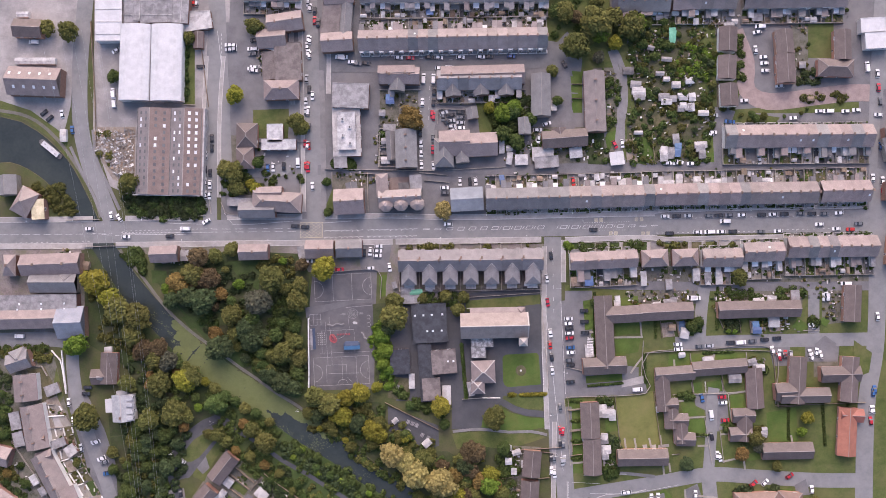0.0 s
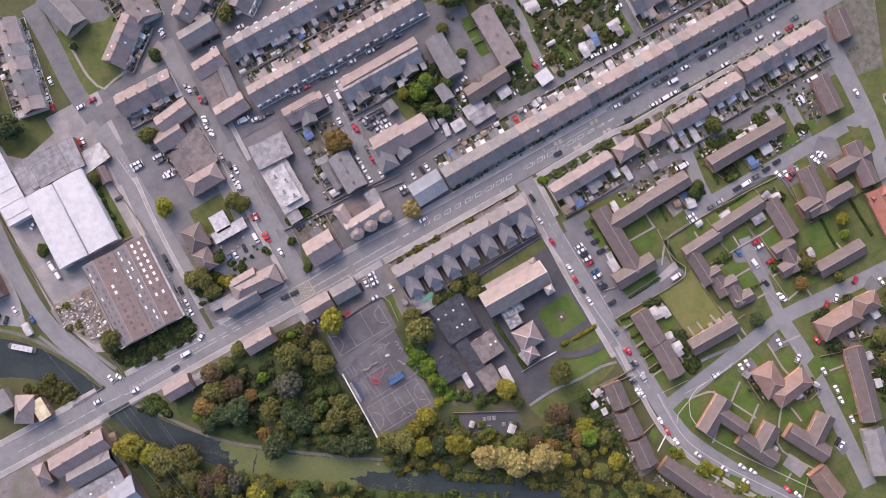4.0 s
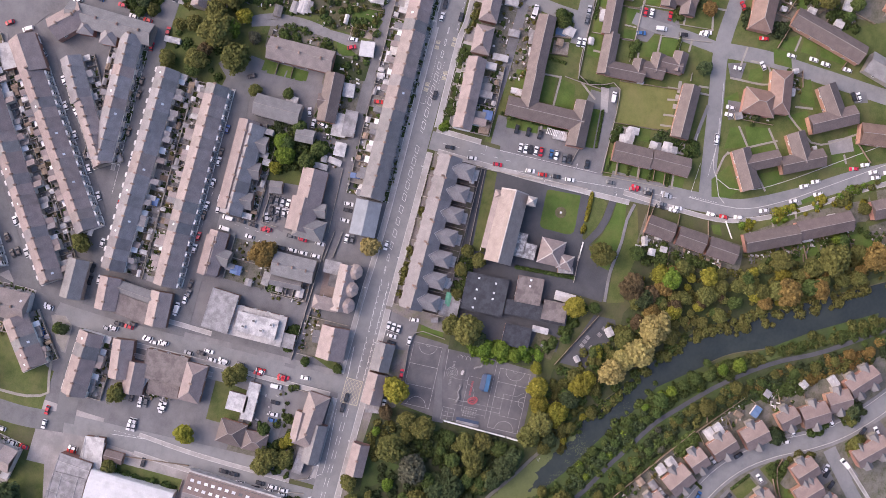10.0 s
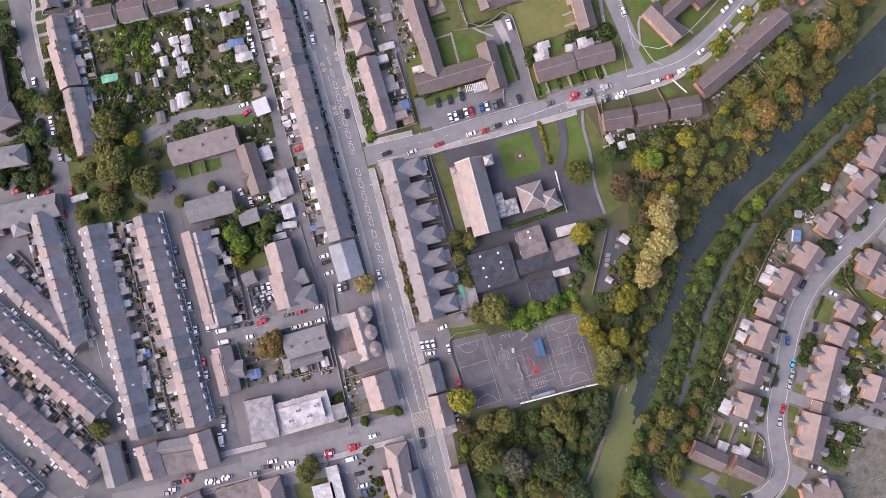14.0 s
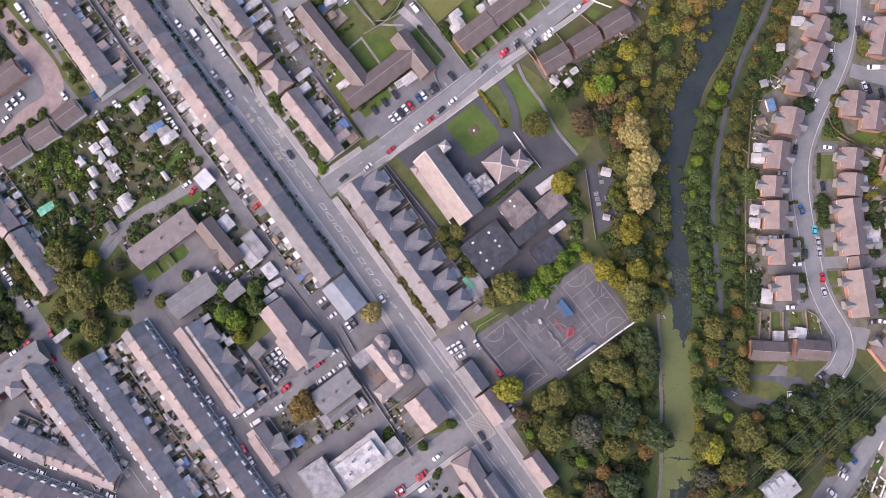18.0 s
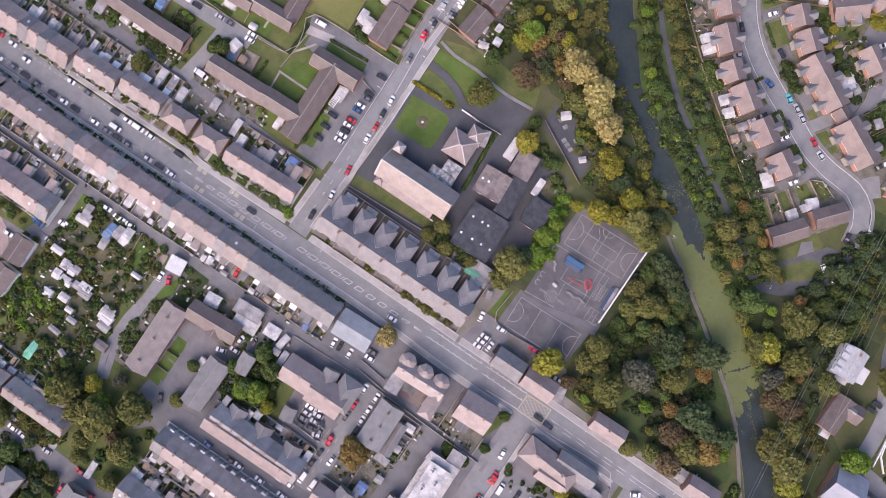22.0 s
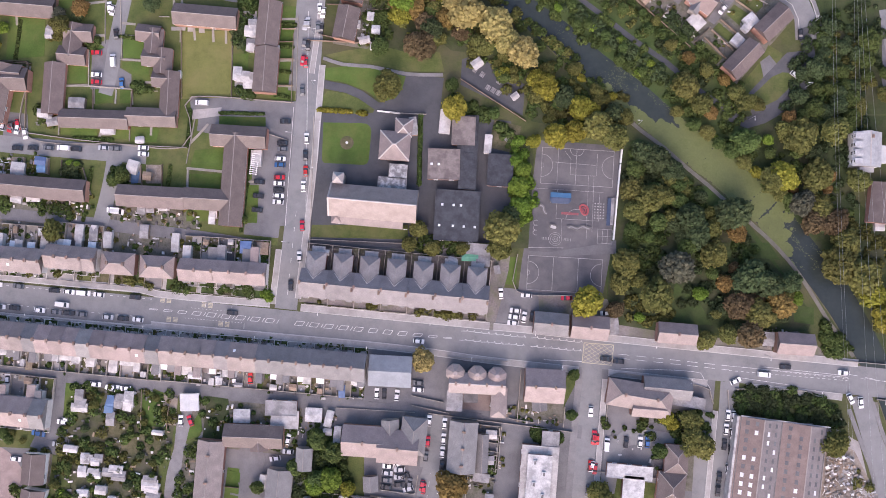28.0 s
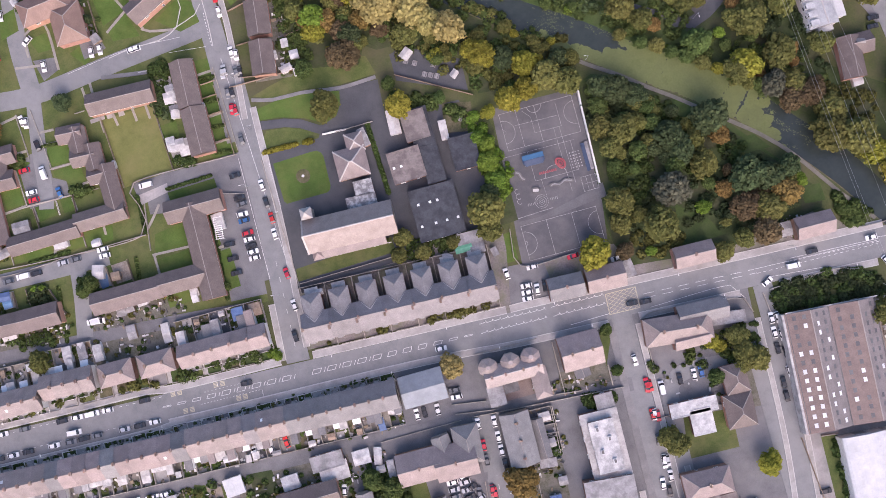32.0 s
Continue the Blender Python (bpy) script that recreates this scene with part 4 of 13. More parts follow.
def villas(ax, ay, bx, by):
    """Seven tall double-fronted houses with hipped wings behind."""
    a, b = Vector((ax, ay)), Vector((bx, by))
    n, W, h = 7, 10.0, 7.0
    d = (b - a) / n
    L, ang = round(d.length, 2), math.degrees(math.atan2(d.y, d.x))
    rise = 4.0
    for i in range(n):
        c = a + d * (i + 0.5)
        ob = new("terraced_house", wall_mesh(L - 0.02, W, h, rise, 0, "brick"))
        ob.matrix_basis = pose(c.x, c.y, 0, 0, 0, ang)
        tagged(ob, "tall brick villa with slate roof and hipped rear wing", "house", "row of villas on the main road")
        part("roof", roof_mesh("villa", L, W, h, rise, 0, "slate"), ob)
        part("ridge_tiles", ridge_mesh(L, W, h, rise, 0, 0.3), ob)
        part("chimney", chimney_mesh(h + rise), ob, pose(-L / 2 + 0.4, 0, 0))
        part("chimney", chimney_mesh(h + rise - 1.0), ob, pose(L / 2 - 0.4, -1.2, 0))
        for u in (-3.2, 0.0, 3.2):
            on_wall("window", window_mesh(1.5, 1.8), ob, L, W, "front", u, 5.6)
        for u in (-3.2, 3.2):
            bay = part("bay_window", shared("bay", "bay_window", ["render_wall", "window_glass", "slate_dark"], bay_geo), ob, pose(u, -W / 2, 0))
        on_wall("door", door_mesh(), ob, L, W, "front", 0.0, 0.1)
        # wing: ridge runs back from the main roof
        wl, ww, wh = 11.0, 6.8, 6.4
        wing = part("rear_wing", shared("villa_wing", "rear_wing", ["brick"], lambda g: g.box(-ww / 2, ww / 2, 0, 6.4, 0, wh)), ob, pose(0, W / 2, 0))

        def wroof(g):
            x, e, top = ww / 2 + 0.3, wh - 0.15, wh + 3.2
            y0, y1 = -3.3, 6.9
            g.solid([(0, y0, top), (x, 0.25, e + 0.05), (x, y1, e), (-x, y1, e), (-x, 0.25, e + 0.05), (0, y1 - 3.6, top)], [(0, 5, 2, 1), (0, 4, 3, 5), (5, 3, 2), (1, 2, 3, 4)])
        part("wing_roof", shared("villa_wing_roof", "wing_roof", ["slate_blue"], wroof), wing)

        def wridge(g):
            x, e, top = ww / 2 + 0.3, wh - 0.05, wh + 3.3
            for p, q in (((0, -3.3, top + 0.12), (x, 0.35, e + 0.35)), ((0, -3.3, top + 0.12), (-x, 0.35, e + 0.35))):
                p, q = Vector(p), Vector(q)
                s = Vector((-(q - p).y, (q - p).x, 0)).normalized() * 0.16
                u = Vector((0, 0, 0.12))
                g.solid([p - s, q - s, q + s, p + s, p - s + u, q - s + u, q + s + u, p + s + u], [(4, 5, 6, 7), (0, 1, 5, 4), (2, 3, 7, 6)])
        part("valley", shared("villa_valley", "valley", ["ridge_tile"], wridge), wing, None, "pale lead valley lines")
        part("window", window_mesh(1.2, 1.5), wing, pose(0, 6.4, 4.6, 0, 0, 180))
        low = part("outhouse", shared("villa_out", "outhouse", ["brick", "pale_felt"], lambda g: (g.box(-2.4, 2.4, 6.4, 9.0, 0, 2.4, 0), g.box(-2.5, 2.5, 6.4, 9.1, 2.4, 2.55, 1))), ob, pose(0, W / 2, 0))

        def walls(g):
            x, y0, y1 = L / 2, W / 2, W / 2 + 10
            prism(g, [(-x, y1 - 0.2), (x - 0.12, y1 - 0.2), (x - 0.12, y0), (x + 0.12, y0), (x + 0.12, y1), (-x, y1)], 2.0)

        def garden_walls(g):
            x, y0, y1 = L / 2, -W / 2 - 3.4, -W / 2
            prism(g, [(-x + 1.4, y0), (x + 0.12, y0), (x + 0.12, y1), (x - 0.12, y1), (x - 0.12, y0 + 0.2), (-x + 1.4, y0 + 0.2)], 0.9)
        part("garden_wall", shared("villa_garden_wall", "garden_wall", ["stone_wall"], garden_walls), ob)
        part("yard_wall", shared("villa_wall", "yard_wall", ["stone_wall"], walls), ob)


def row_bay_geo(g):
    g.solid([(-1.2, 0, 0), (-0.75, -0.8, 0), (0.75, -0.8, 0), (1.2, 0, 0), (-1.2, 0, 2.8), (-0.75, -0.8, 2.8), (0.75, -0.8, 2.8), (1.2, 0, 2.8)], [(0, 1, 5, 4), (1, 2, 6, 5), (2, 3, 7, 6), (4, 5, 6, 7)], 0)
    g.box(-0.6, 0.6, -0.84, -0.79, 1.0, 2.4, 1)
    g.solid([(-1.35, 0, 2.8), (-0.85, -0.95, 2.8), (0.85, -0.95, 2.8), (1.35, 0, 2.8), (-0.7, 0, 3.4), (0.7, 0, 3.4)], [(0, 1, 4), (1, 2, 5, 4), (2, 3, 5), (0, 3, 2, 1)], 2)


def tall_bay_geo(g):
    """A two-storey bay with a flat pale top."""
    g.solid([(-1.3, 0, 0), (-0.9, -1.1, 0), (0.9, -1.1, 0), (1.3, 0, 0), (-1.3, 0, 5.0), (-0.9, -1.1, 5.0), (0.9, -1.1, 5.0), (1.3, 0, 5.0)], [(0, 1, 5, 4), (1, 2, 6, 5), (2, 3, 7, 6), (4, 5, 6, 7)], 0)
    for z in (0.9, 3.2):
        g.box(-0.7, 0.7, -1.14, -1.09, z, z + 1.3, 1)
    g.solid([(-1.4, 0, 5.0), (-1.0, -1.25, 5.0), (1.0, -1.25, 5.0), (1.4, 0, 5.0), (-1.2, 0, 5.3), (-0.85, -1.05, 5.3), (0.85, -1.05, 5.3), (1.2, 0, 5.3)], [(0, 1, 5, 4), (1, 2, 6, 5), (2, 3, 7, 6), (4, 5, 6, 7), (3, 2, 1, 0)], 2)


def bay_geo(g):
    g.solid([(-1.4, 0, 0), (-0.8, -0.9, 0), (0.8, -0.9, 0), (1.4, 0, 0), (-1.4, 0, 3.0), (-0.8, -0.9, 3.0), (0.8, -0.9, 3.0), (1.4, 0, 3.0)], [(0, 1, 5, 4), (1, 2, 6, 5), (2, 3, 7, 6), (4, 5, 6, 7)], 0)
    g.box(-0.65, 0.65, -0.94, -0.88, 1.0, 2.6, 1)
    g.solid([(-1.5, 0, 3.0), (-0.9, -1.0, 3.0), (0.9, -1.0, 3.0), (1.5, 0, 3.0), (-0.6, 0, 3.9), (0.6, 0, 3.9)], [(0, 1, 4), (1, 2, 5, 4), (2, 3, 5), (0, 3, 2, 1)], 2)


FLAT_LABEL = {"white_metal": "industrial shed with a white sheet-metal roof", "grey_felt": "flat-roofed building with weathered grey felt", "pale_felt": "flat-roofed building with pale grey felt", "lichen_felt": "flat-roofed annexe with lichen-spotted grey felt", "white_felt": "flat-roofed block with stained whitish felt roof", "black_felt": "flat-roofed school block with black felt", "dark_felt": "flat-roofed annexe with dark felt", "brown_felt": "flat-roofed school block with brownish felt", "cream_felt": "building with a cream-painted flat roof"}


def flat_building(ax, ay, bx, by, W, h, style, lights=0, ribs=0, trim=0):
    a, b = Vector((ax, ay)), Vector((bx, by))
    d, L = (b - a).normalized(), round((b - a).length, 1)
    c = (a + b) / 2
    ob = new("building", shared(("flatwall", L, W, h, style), "wall", ["plaster_panel" if "metal" in style else "brick"], lambda g: g.box(-L / 2, L / 2, -W / 2, W / 2, 0, h - 0.2)))
    ob.matrix_basis = pose(c.x, c.y, 0, 0, 0, math.degrees(math.atan2(d.y, d.x)))
    tagged(ob, FLAT_LABEL.get(style, "flat-roofed building"), "building")

    def roof(g):
        g.box(-L / 2 - 0.15, L / 2 + 0.15, -W / 2 - 0.15, W / 2 + 0.15, h - 0.2, h + 0.05)
        for s in (-1, 1):
            g.box(-L / 2 - 0.15, L / 2 + 0.15, s * (W / 2) - 0.15, s * (W / 2) + 0.15, h + 0.05, h + 0.22)
            g.box(s * L / 2 - 0.15, s * L / 2 + 0.15, -W / 2, W / 2, h + 0.05, h + 0.21)
    part("roof", shared(("flatroof", L, W, h, style), "roof", [style], roof), ob)
    for i in range(ribs * max(1, int(L / 6))):
        n = max(1, int(L / 6))
        part("roof_rib", shared(("rib", W), "roof_rib", ["pale_felt"], lambda g: g.box(-0.12, 0.12, -W / 2, W / 2, 0, 0.2)), ob, pose((i + 0.5) / n * L - L / 2, 0, h + 0.05))
    if trim:
        for k in range(4):
            part("roof_plant", shared("plant_box", "roof_plant", ["pale_metal", "dark_felt"], lambda g: (g.box(-0.9, 0.9, -0.7, 0.7, 0, 0.8, 0), g.box(-0.6, 0.6, -0.4, 0.4, 0.8, 0.9, 1))), ob, pose(-L * 0.35 + k * L * 0.22, (k % 2 - 0.5) * W * 0.4, h + 0.05))
    rnd = random.Random(int(abs(ax * 3 + ay)))
    for i in range(lights):
        u, v = (i % 4 + 0.5) / 4 * L - L / 2, ((i // 4) + 0.7) / (lights // 4 + 1.4) * W - W / 2
        part("rooflight", shared("rooflight_flat", "rooflight", ["rooflight"], lambda g: g.box(-0.45, 0.45, -0.45, 0.45, 0, 0.3, 0, 0.1)), ob, pose(u + rnd.uniform(-0.8, 0.8), v, h + 0.05))
    n = max(1, int(L / 5))
    for i in range(min(n, 4)):
        for s in ("front", "rear"):
            on_wall("window", window_mesh(1.6, 1.2), ob, L, W, s, (i + 0.5) / min(n, 4) * L - L / 2, min(h - 1.2, 1.8 if h < 4.5 else h - 1.6))
    return ob


def arch_shed(ax, ay, bx, by, W):
    """A long white shed with a barrel roof."""
    a, b = Vector((ax, ay)), Vector((bx, by))
    d, L, h = (b - a).normalized(), (b - a).length, 6.0
    c = (a + b) / 2
    ob = new("industrial_shed", shared(("archwall", round(L), W), "wall", ["plaster_panel"], lambda g: g.box(-L / 2, L / 2, -W / 2, W / 2, 0, h)))
    ob.matrix_basis = pose(c.x, c.y, 0, 0, 0, math.degrees(math.atan2(d.y, d.x)))
    tagged(ob, "long industrial shed with a curved white metal roof", "shed", "pair of white sheds")

    def roof(g):
        n = 12
        arc = [(-math.cos(math.pi * i / n) * (W / 2 + 0.1), h + 2.0 * math.sin(math.pi * i / n)) for i in range(n + 1)]
        for (y0, z0), (y1, z1) in zip(arc, arc[1:]):
            g.face([(-L / 2 - 0.2, y0, z0), (L / 2 + 0.2, y0, z0), (L / 2 + 0.2, y1, z1), (-L / 2 - 0.2, y1, z1)])
        for x in (-L / 2 - 0.2, L / 2 + 0.2):
            g.face([(x, y, z) for y, z in arc])
    part("roof", shared(("archroof", round(L), W), "roof", ["white_metal"], roof), ob)
    for k in (-0.28, 0.28):
        for i in range(6):
            z = h + 2.0 * math.sqrt(max(0, 1 - (2 * k) ** 2))
            part("roof_sheet", shared("roof_sheet", "roof_sheet", ["pale_metal"], lambda g: g.box(-2.0, 2.0, -0.5, 0.5, 0, 0.06)), ob, pose((i + 0.5) / 6 * L - L / 2, k * W, z + 0.03, -math.degrees(math.atan(2.0 * 2 * k / max(0.2, math.sqrt(1 - (2 * k) ** 2)) / (W / 2))), 0, 0), "translucent roof sheet")
    part("loading_door", shared("loading_door", "loading_door", ["steel"], lambda g: [g.box(-2.2, 2.2, -0.08, 0.0, k * 0.5, k * 0.5 + 0.47) for k in range(8)]), ob, pose(L / 2 + 0.01, 0, 0, 0, 0, 90))


def saw_factory(*c):
    """A wide factory hall: two long gabled spans with rows of small rooflights on all four slopes."""
    p = [Vector((c[i], c[i + 1])) for i in range(0, 8, 2)]
    o, ex, ey = p[3], p[2] - p[3], p[0] - p[3]
    W, L = ex.length, ey.length
    ang = math.degrees(math.atan2(ex.y, ex.x))
    h = 5.5
    ob = new("factory", shared("factory_wall", "wall", ["brick"], lambda g: g.box(0, W, 0, L, 0, h - 0.05)))
    ob.matrix_basis = pose(o.x, o.y, 0, 0, 0, ang)
    tagged(ob, "brick factory hall with brown and grey slopes and rooflights", "factory")
    rnd = random.Random(11)
    edges = [0.0, W * 0.20, W * 0.52, W * 0.74, W]
    tops = [h, h + 2.0, h + 0.1, h + 2.0, h]
    share = ((0.12, 0.10), (0.22, 0.10), (0.62, 0.25), (0.97, 0.10))
    for i in range(4):
        x0, x1, z0, z1 = edges[i], edges[i + 1], tops[i], tops[i + 1]
        mat = ("factory_grey", "factory_red", "factory_grey", "factory_red")[i]

        def slope(g):
            g.solid([(x0, 0, z0), (x1, 0, z1), (x1, L, z1), (x0, L, z0), (x0, 0, h - 0.1), (x1, 0, h - 0.1), (x1, L, h - 0.1), (x0, L, h - 0.1)], [(0, 1, 2, 3), (4, 5, 1, 0), (6, 7, 3, 2), (7, 6, 5, 4)])
        b = part("roof_slope", shared(("slope", i), "roof_slope", [mat], slope), ob)
        tilt = -math.degrees(math.atan2(z1 - z0, x1 - x0))
        for col in (0.3, 0.7):
            for j in range(13):
                if rnd.random() < 0.08:
                    continue
                lit = rnd.random() < share[i][0 if j > 5 else 1] * (1.0 if i != 1 or col > 0.5 else 0.6)
                wide = 0.62 if i in (1, 3) else 0.42
                me = shared(("factory_light", lit, wide), "rooflight", ["rooflight" if lit else "dark_light"], lambda g: (g.box(-wide, wide, -0.72, 0.72, 0, 0.1), g.box(-wide - 0.08, wide + 0.08, -0.8, -0.72, 0, 0.14), g.box(-wide - 0.08, wide + 0.08, 0.72, 0.8, 0, 0.14)))
                part("rooflight", me, b, pose(x0 + (x1 - x0) * col, (j + 0.6) / 13.4 * L, z0 + (z1 - z0) * col + 0.02, 0, tilt, 0))
    for i in (0, 2, 4):
        part("gutter", shared(("factory_gutter", i), "gutter", ["dark_felt"], lambda g: g.box(edges[i] - 0.22, edges[i] + 0.22, 0, L, tops[i] - 0.05, tops[i] + 0.14)), ob)
    for i in (1, 3):
        part("ridge", shared(("factory_ridge", i), "ridge", ["ridge_dark"], lambda g: g.box(edges[i] - 0.18, edges[i] + 0.18, 0, L, tops[i] - 0.05, tops[i] + 0.1)), ob)
    part("parapet", shared("factory_parapet", "parapet", ["pale_felt"], lambda g: g.box(W + 0.25, W + 1.5, 0, L, 0, h + 0.3)), ob, None, "pale rendered parapet wall")
    part("coping", shared("factory_coping", "coping", ["pinky_tile"], lambda g: g.box(W + 0.2, W + 0.7, 0, L, h + 0.3, h + 0.42)), ob, None, "pinkish coping")
    part("end_gutter", shared("factory_end", "gutter", ["pale_felt"], lambda g: g.box(-1.4, W, -0.45, -0.02, h - 0.2, h + 0.1)), ob)


def school_hall(ax, ay, bx, by):
    """The tall chapel-like school hall with its gable turret."""
    a, b = Vector((ax, ay)), Vector((bx, by))
    d, L, W, h, rise = (b - a).normalized(), (b - a).length, 11.8, 7.0, 6.4
    c = (a + b) / 2
    ob = new("church", wall_mesh(round(L, 1), W, h, rise, 0, "stone_wall"))
    ob.matrix_basis = pose(c.x, c.y, 0, 0, 0, math.degrees(math.atan2(d.y, d.x)))
    tagged(ob, "stone church with steep pinkish slate roof beside the lawn", "church")
    part("roof", roof_mesh("church", round(L, 1), W, h, rise, 0, "slate_church"), ob)
    part("ridge_tiles", ridge_mesh(round(L, 1), W, h, rise, 0, 0.6, "ridge_tile"), ob)
    part("coping", shared("coping", "coping", ["ridge_tile"], lambda g: [g.solid([(x - 0.3, -W / 2 - 0.4, h), (x + 0.3, -W / 2 - 0.4, h), (x + 0.3, 0, h + rise + 0.4), (x - 0.3, 0, h + rise + 0.4), (x - 0.3, W / 2 + 0.4, h), (x + 0.3, W / 2 + 0.4, h)], [(0, 1, 2, 3), (3, 2, 5, 4), (0, 3, 4), (1, 5, 2)]) for x in (-L / 2,)]), ob, None, "pale stone coping")
    # stair turret and porch at the street gable
    t = part("turret", shared("turret", "turret", ["stone_wall"], lambda g: g.box(-1.8, 1.8, -1.8, 1.8, 0, 9.5)), ob, pose(-L / 2 + 2.6, W / 2 + 2.2, 0))
    part("turret_roof", shared("turret_roof", "turret_roof", ["ridge_tile"], lambda g: g.solid([(-2.1, -2.1, 9.5), (2.1, -2.1, 9.5), (2.1, 2.1, 9.5), (-2.1, 2.1, 9.5), (0, 0, 13.5)], [(0, 1, 4), (1, 2, 4), (2, 3, 4), (3, 0, 4), (3, 2, 1, 0)])), t)
    part("porch", shared("porch", "porch", ["stone_wall", "slate_dark"], lambda g: (g.box(-1.7, 1.7, -2.2, 2.2, 0, 4.5, 0), g.solid([(-2, -2.5, 4.4), (2, -2.5, 4.4), (2, 2.5, 4.4), (-2, 2.5, 4.4), (0, -2.5, 6.4), (0, 2.5, 6.4)], [(0, 4, 5, 3), (4, 1, 2, 5), (0, 1, 4), (2, 3, 5), (3, 2, 1, 0)], 1))), ob, pose(-L / 2 + 2.6, W / 2 - 0.2, 0))
    part("porch", shared("porch2", "porch", ["stone_wall", "slate_pink"], lambda g: (g.box(-1.8, 1.8, -2.0, 2.0, 0, 5.0, 0), g.solid([(-2.1, -2.3, 4.9), (2.1, -2.3, 4.9), (2.1, 2.3, 4.9), (-2.1, 2.3, 4.9), (0, 0, 7.6)], [(0, 1, 4), (1, 2, 4), (2, 3, 4), (3, 0, 4), (3, 2, 1, 0)], 1))), ob, pose(-L / 2 + 3.0, -W / 2 - 0.6, 0))
    part("aisle", shared("aisle", "aisle", ["stone_wall", "slate_pink"], lambda g: (g.box(-L / 2 + 4.5, L / 2 - 5.0, -W / 2 - 2.6, -W / 2, 0, 5.0, 0), g.solid([(-L / 2 + 4.3, -W / 2 - 2.9, 4.9), (L / 2 - 4.8, -W / 2 - 2.9, 4.9), (L / 2 - 4.8, -W / 2, 6.6), (-L / 2 + 4.3, -W / 2, 6.6), (-L / 2 + 4.3, -W / 2 - 2.9, 4.7), (L / 2 - 4.8, -W / 2 - 2.9, 4.7)], [(0, 1, 2, 3), (4, 5, 1, 0)], 1))), ob)
    for i in range(6):
        for s in ("front", "rear"):
            on_wall("window", window_mesh(1.4, 2.6), ob, L, W + (5.2 if s == "front" else 0), s, (i + 0.8) / 6.6 * L - L / 2, 3.0)


def turret_house():
    """A stone house with three octagonal turrets towards the road and two rear wings round a yard."""
    ob = new("house", wall_mesh(21.0, 7.0, 6.4, 2.8, 0, "stone_wall"))
    ob.matrix_basis = pose(-28.4, 41.5, 0, 0, 0, 183)
    tagged(ob, "large stone house with three octagonal turret roofs", "house")
    part("roof", roof_mesh("turreted", 21.0, 7.0, 6.4, 2.8, 0, "slate_pale"), ob)
    part("ridge_tiles", ridge_mesh(21.0, 7.0, 6.4, 2.8, 0, 0.4, "ridge_tile"), ob)

    def tower(g):
        n = 8
        low, top = [(3.3 * math.cos((i + 0.5) * math.pi / 4), 3.1 * math.sin((i + 0.5) * math.pi / 4)) for i in range(n)], 9.4
        g.solid([(x, y, 0) for x, y in low] + [(x, y, 7.2) for x, y in low], [tuple(range(n, 2 * n))] + [(i, (i + 1) % n, n + (i + 1) % n, n + i) for i in range(n)], 0)
        for i in range(n):
            (x0, y0), (x1, y1) = low[i], low[(i + 1) % n]
            g.face([(x0 * 1.12, y0 * 1.12, 7.1), (x1 * 1.12, y1 * 1.12, 7.1), (x1 * 0.25, y1 * 0.25, top), (x0 * 0.25, y0 * 0.25, top)], 1)
        g.face([(x * 0.25, y * 0.25, top) for x, y in low], 2)
    for u, v in ((-8.4, 3.6), (-0.2, 3.4), (7.2, 3.4)):
        part("turret", shared("octagon", "turret", ["stone_wall", "slate_church", "slate_pale"], tower), ob, pose(u, v, 0), "octagonal turret with pale slates")
    part("rear_wing", shared("flat_rear", "rear_wing", ["stone_wall", "grey_felt"], lambda g: (g.box(-10.8, -5.2, -10.8, -3.5, 0, 3.9, 0), g.box(-11.0, -5.0, -11.0, -3.4, 3.9, 4.1, 1))), ob, None, "flat grey-roofed rear wing")
    wing = part("rear_wing", shared("pitched_rear", "rear_wing", ["stone_wall"], lambda g: g.box(5.8, 11.2, -12.0, -3.5, 0, 5.4)), ob)
    part("wing_roof", shared("pitched_rear_roof", "wing_roof", ["slate_pale"], lambda g: g.solid([(5.5, -12.3, 5.2), (11.5, -12.3, 5.2), (11.5, -1.0, 5.2), (5.5, -1.0, 5.2), (8.5, -9.5, 7.7), (8.5, 0.0, 7.7)], [(0, 4, 5, 3), (4, 1, 2, 5), (0, 1, 4), (2, 3, 5), (3, 2, 1, 0)])), wing)
    part("outhouse", shared("small_rear", "outhouse", ["brick", "dark_felt"], lambda g: (g.box(-4.6, 0.4, -7.2, -3.5, 0, 4.4, 0), g.box(-4.8, 0.6, -7.4, -3.5, 4.4, 4.6, 1))), ob)
    part("yard_floor", shared("red_yard", "yard_floor", ["pinky_tile"], lambda g: g.box(-5.0, 5.6, -10.6, -3.5, 0.0, 0.2)), ob, None, "reddish paved yard")
    for u in (-8.0, -3.0, 3.5, 9.0):
        part("chimney", chimney_mesh(9.0), ob, pose(u, 0.0, 0))
    for u in (-4.3, 4.0):
        on_wall("window", window_mesh(1.4, 1.8), ob, 21.0, 7.0, "rear", u, 4.4)


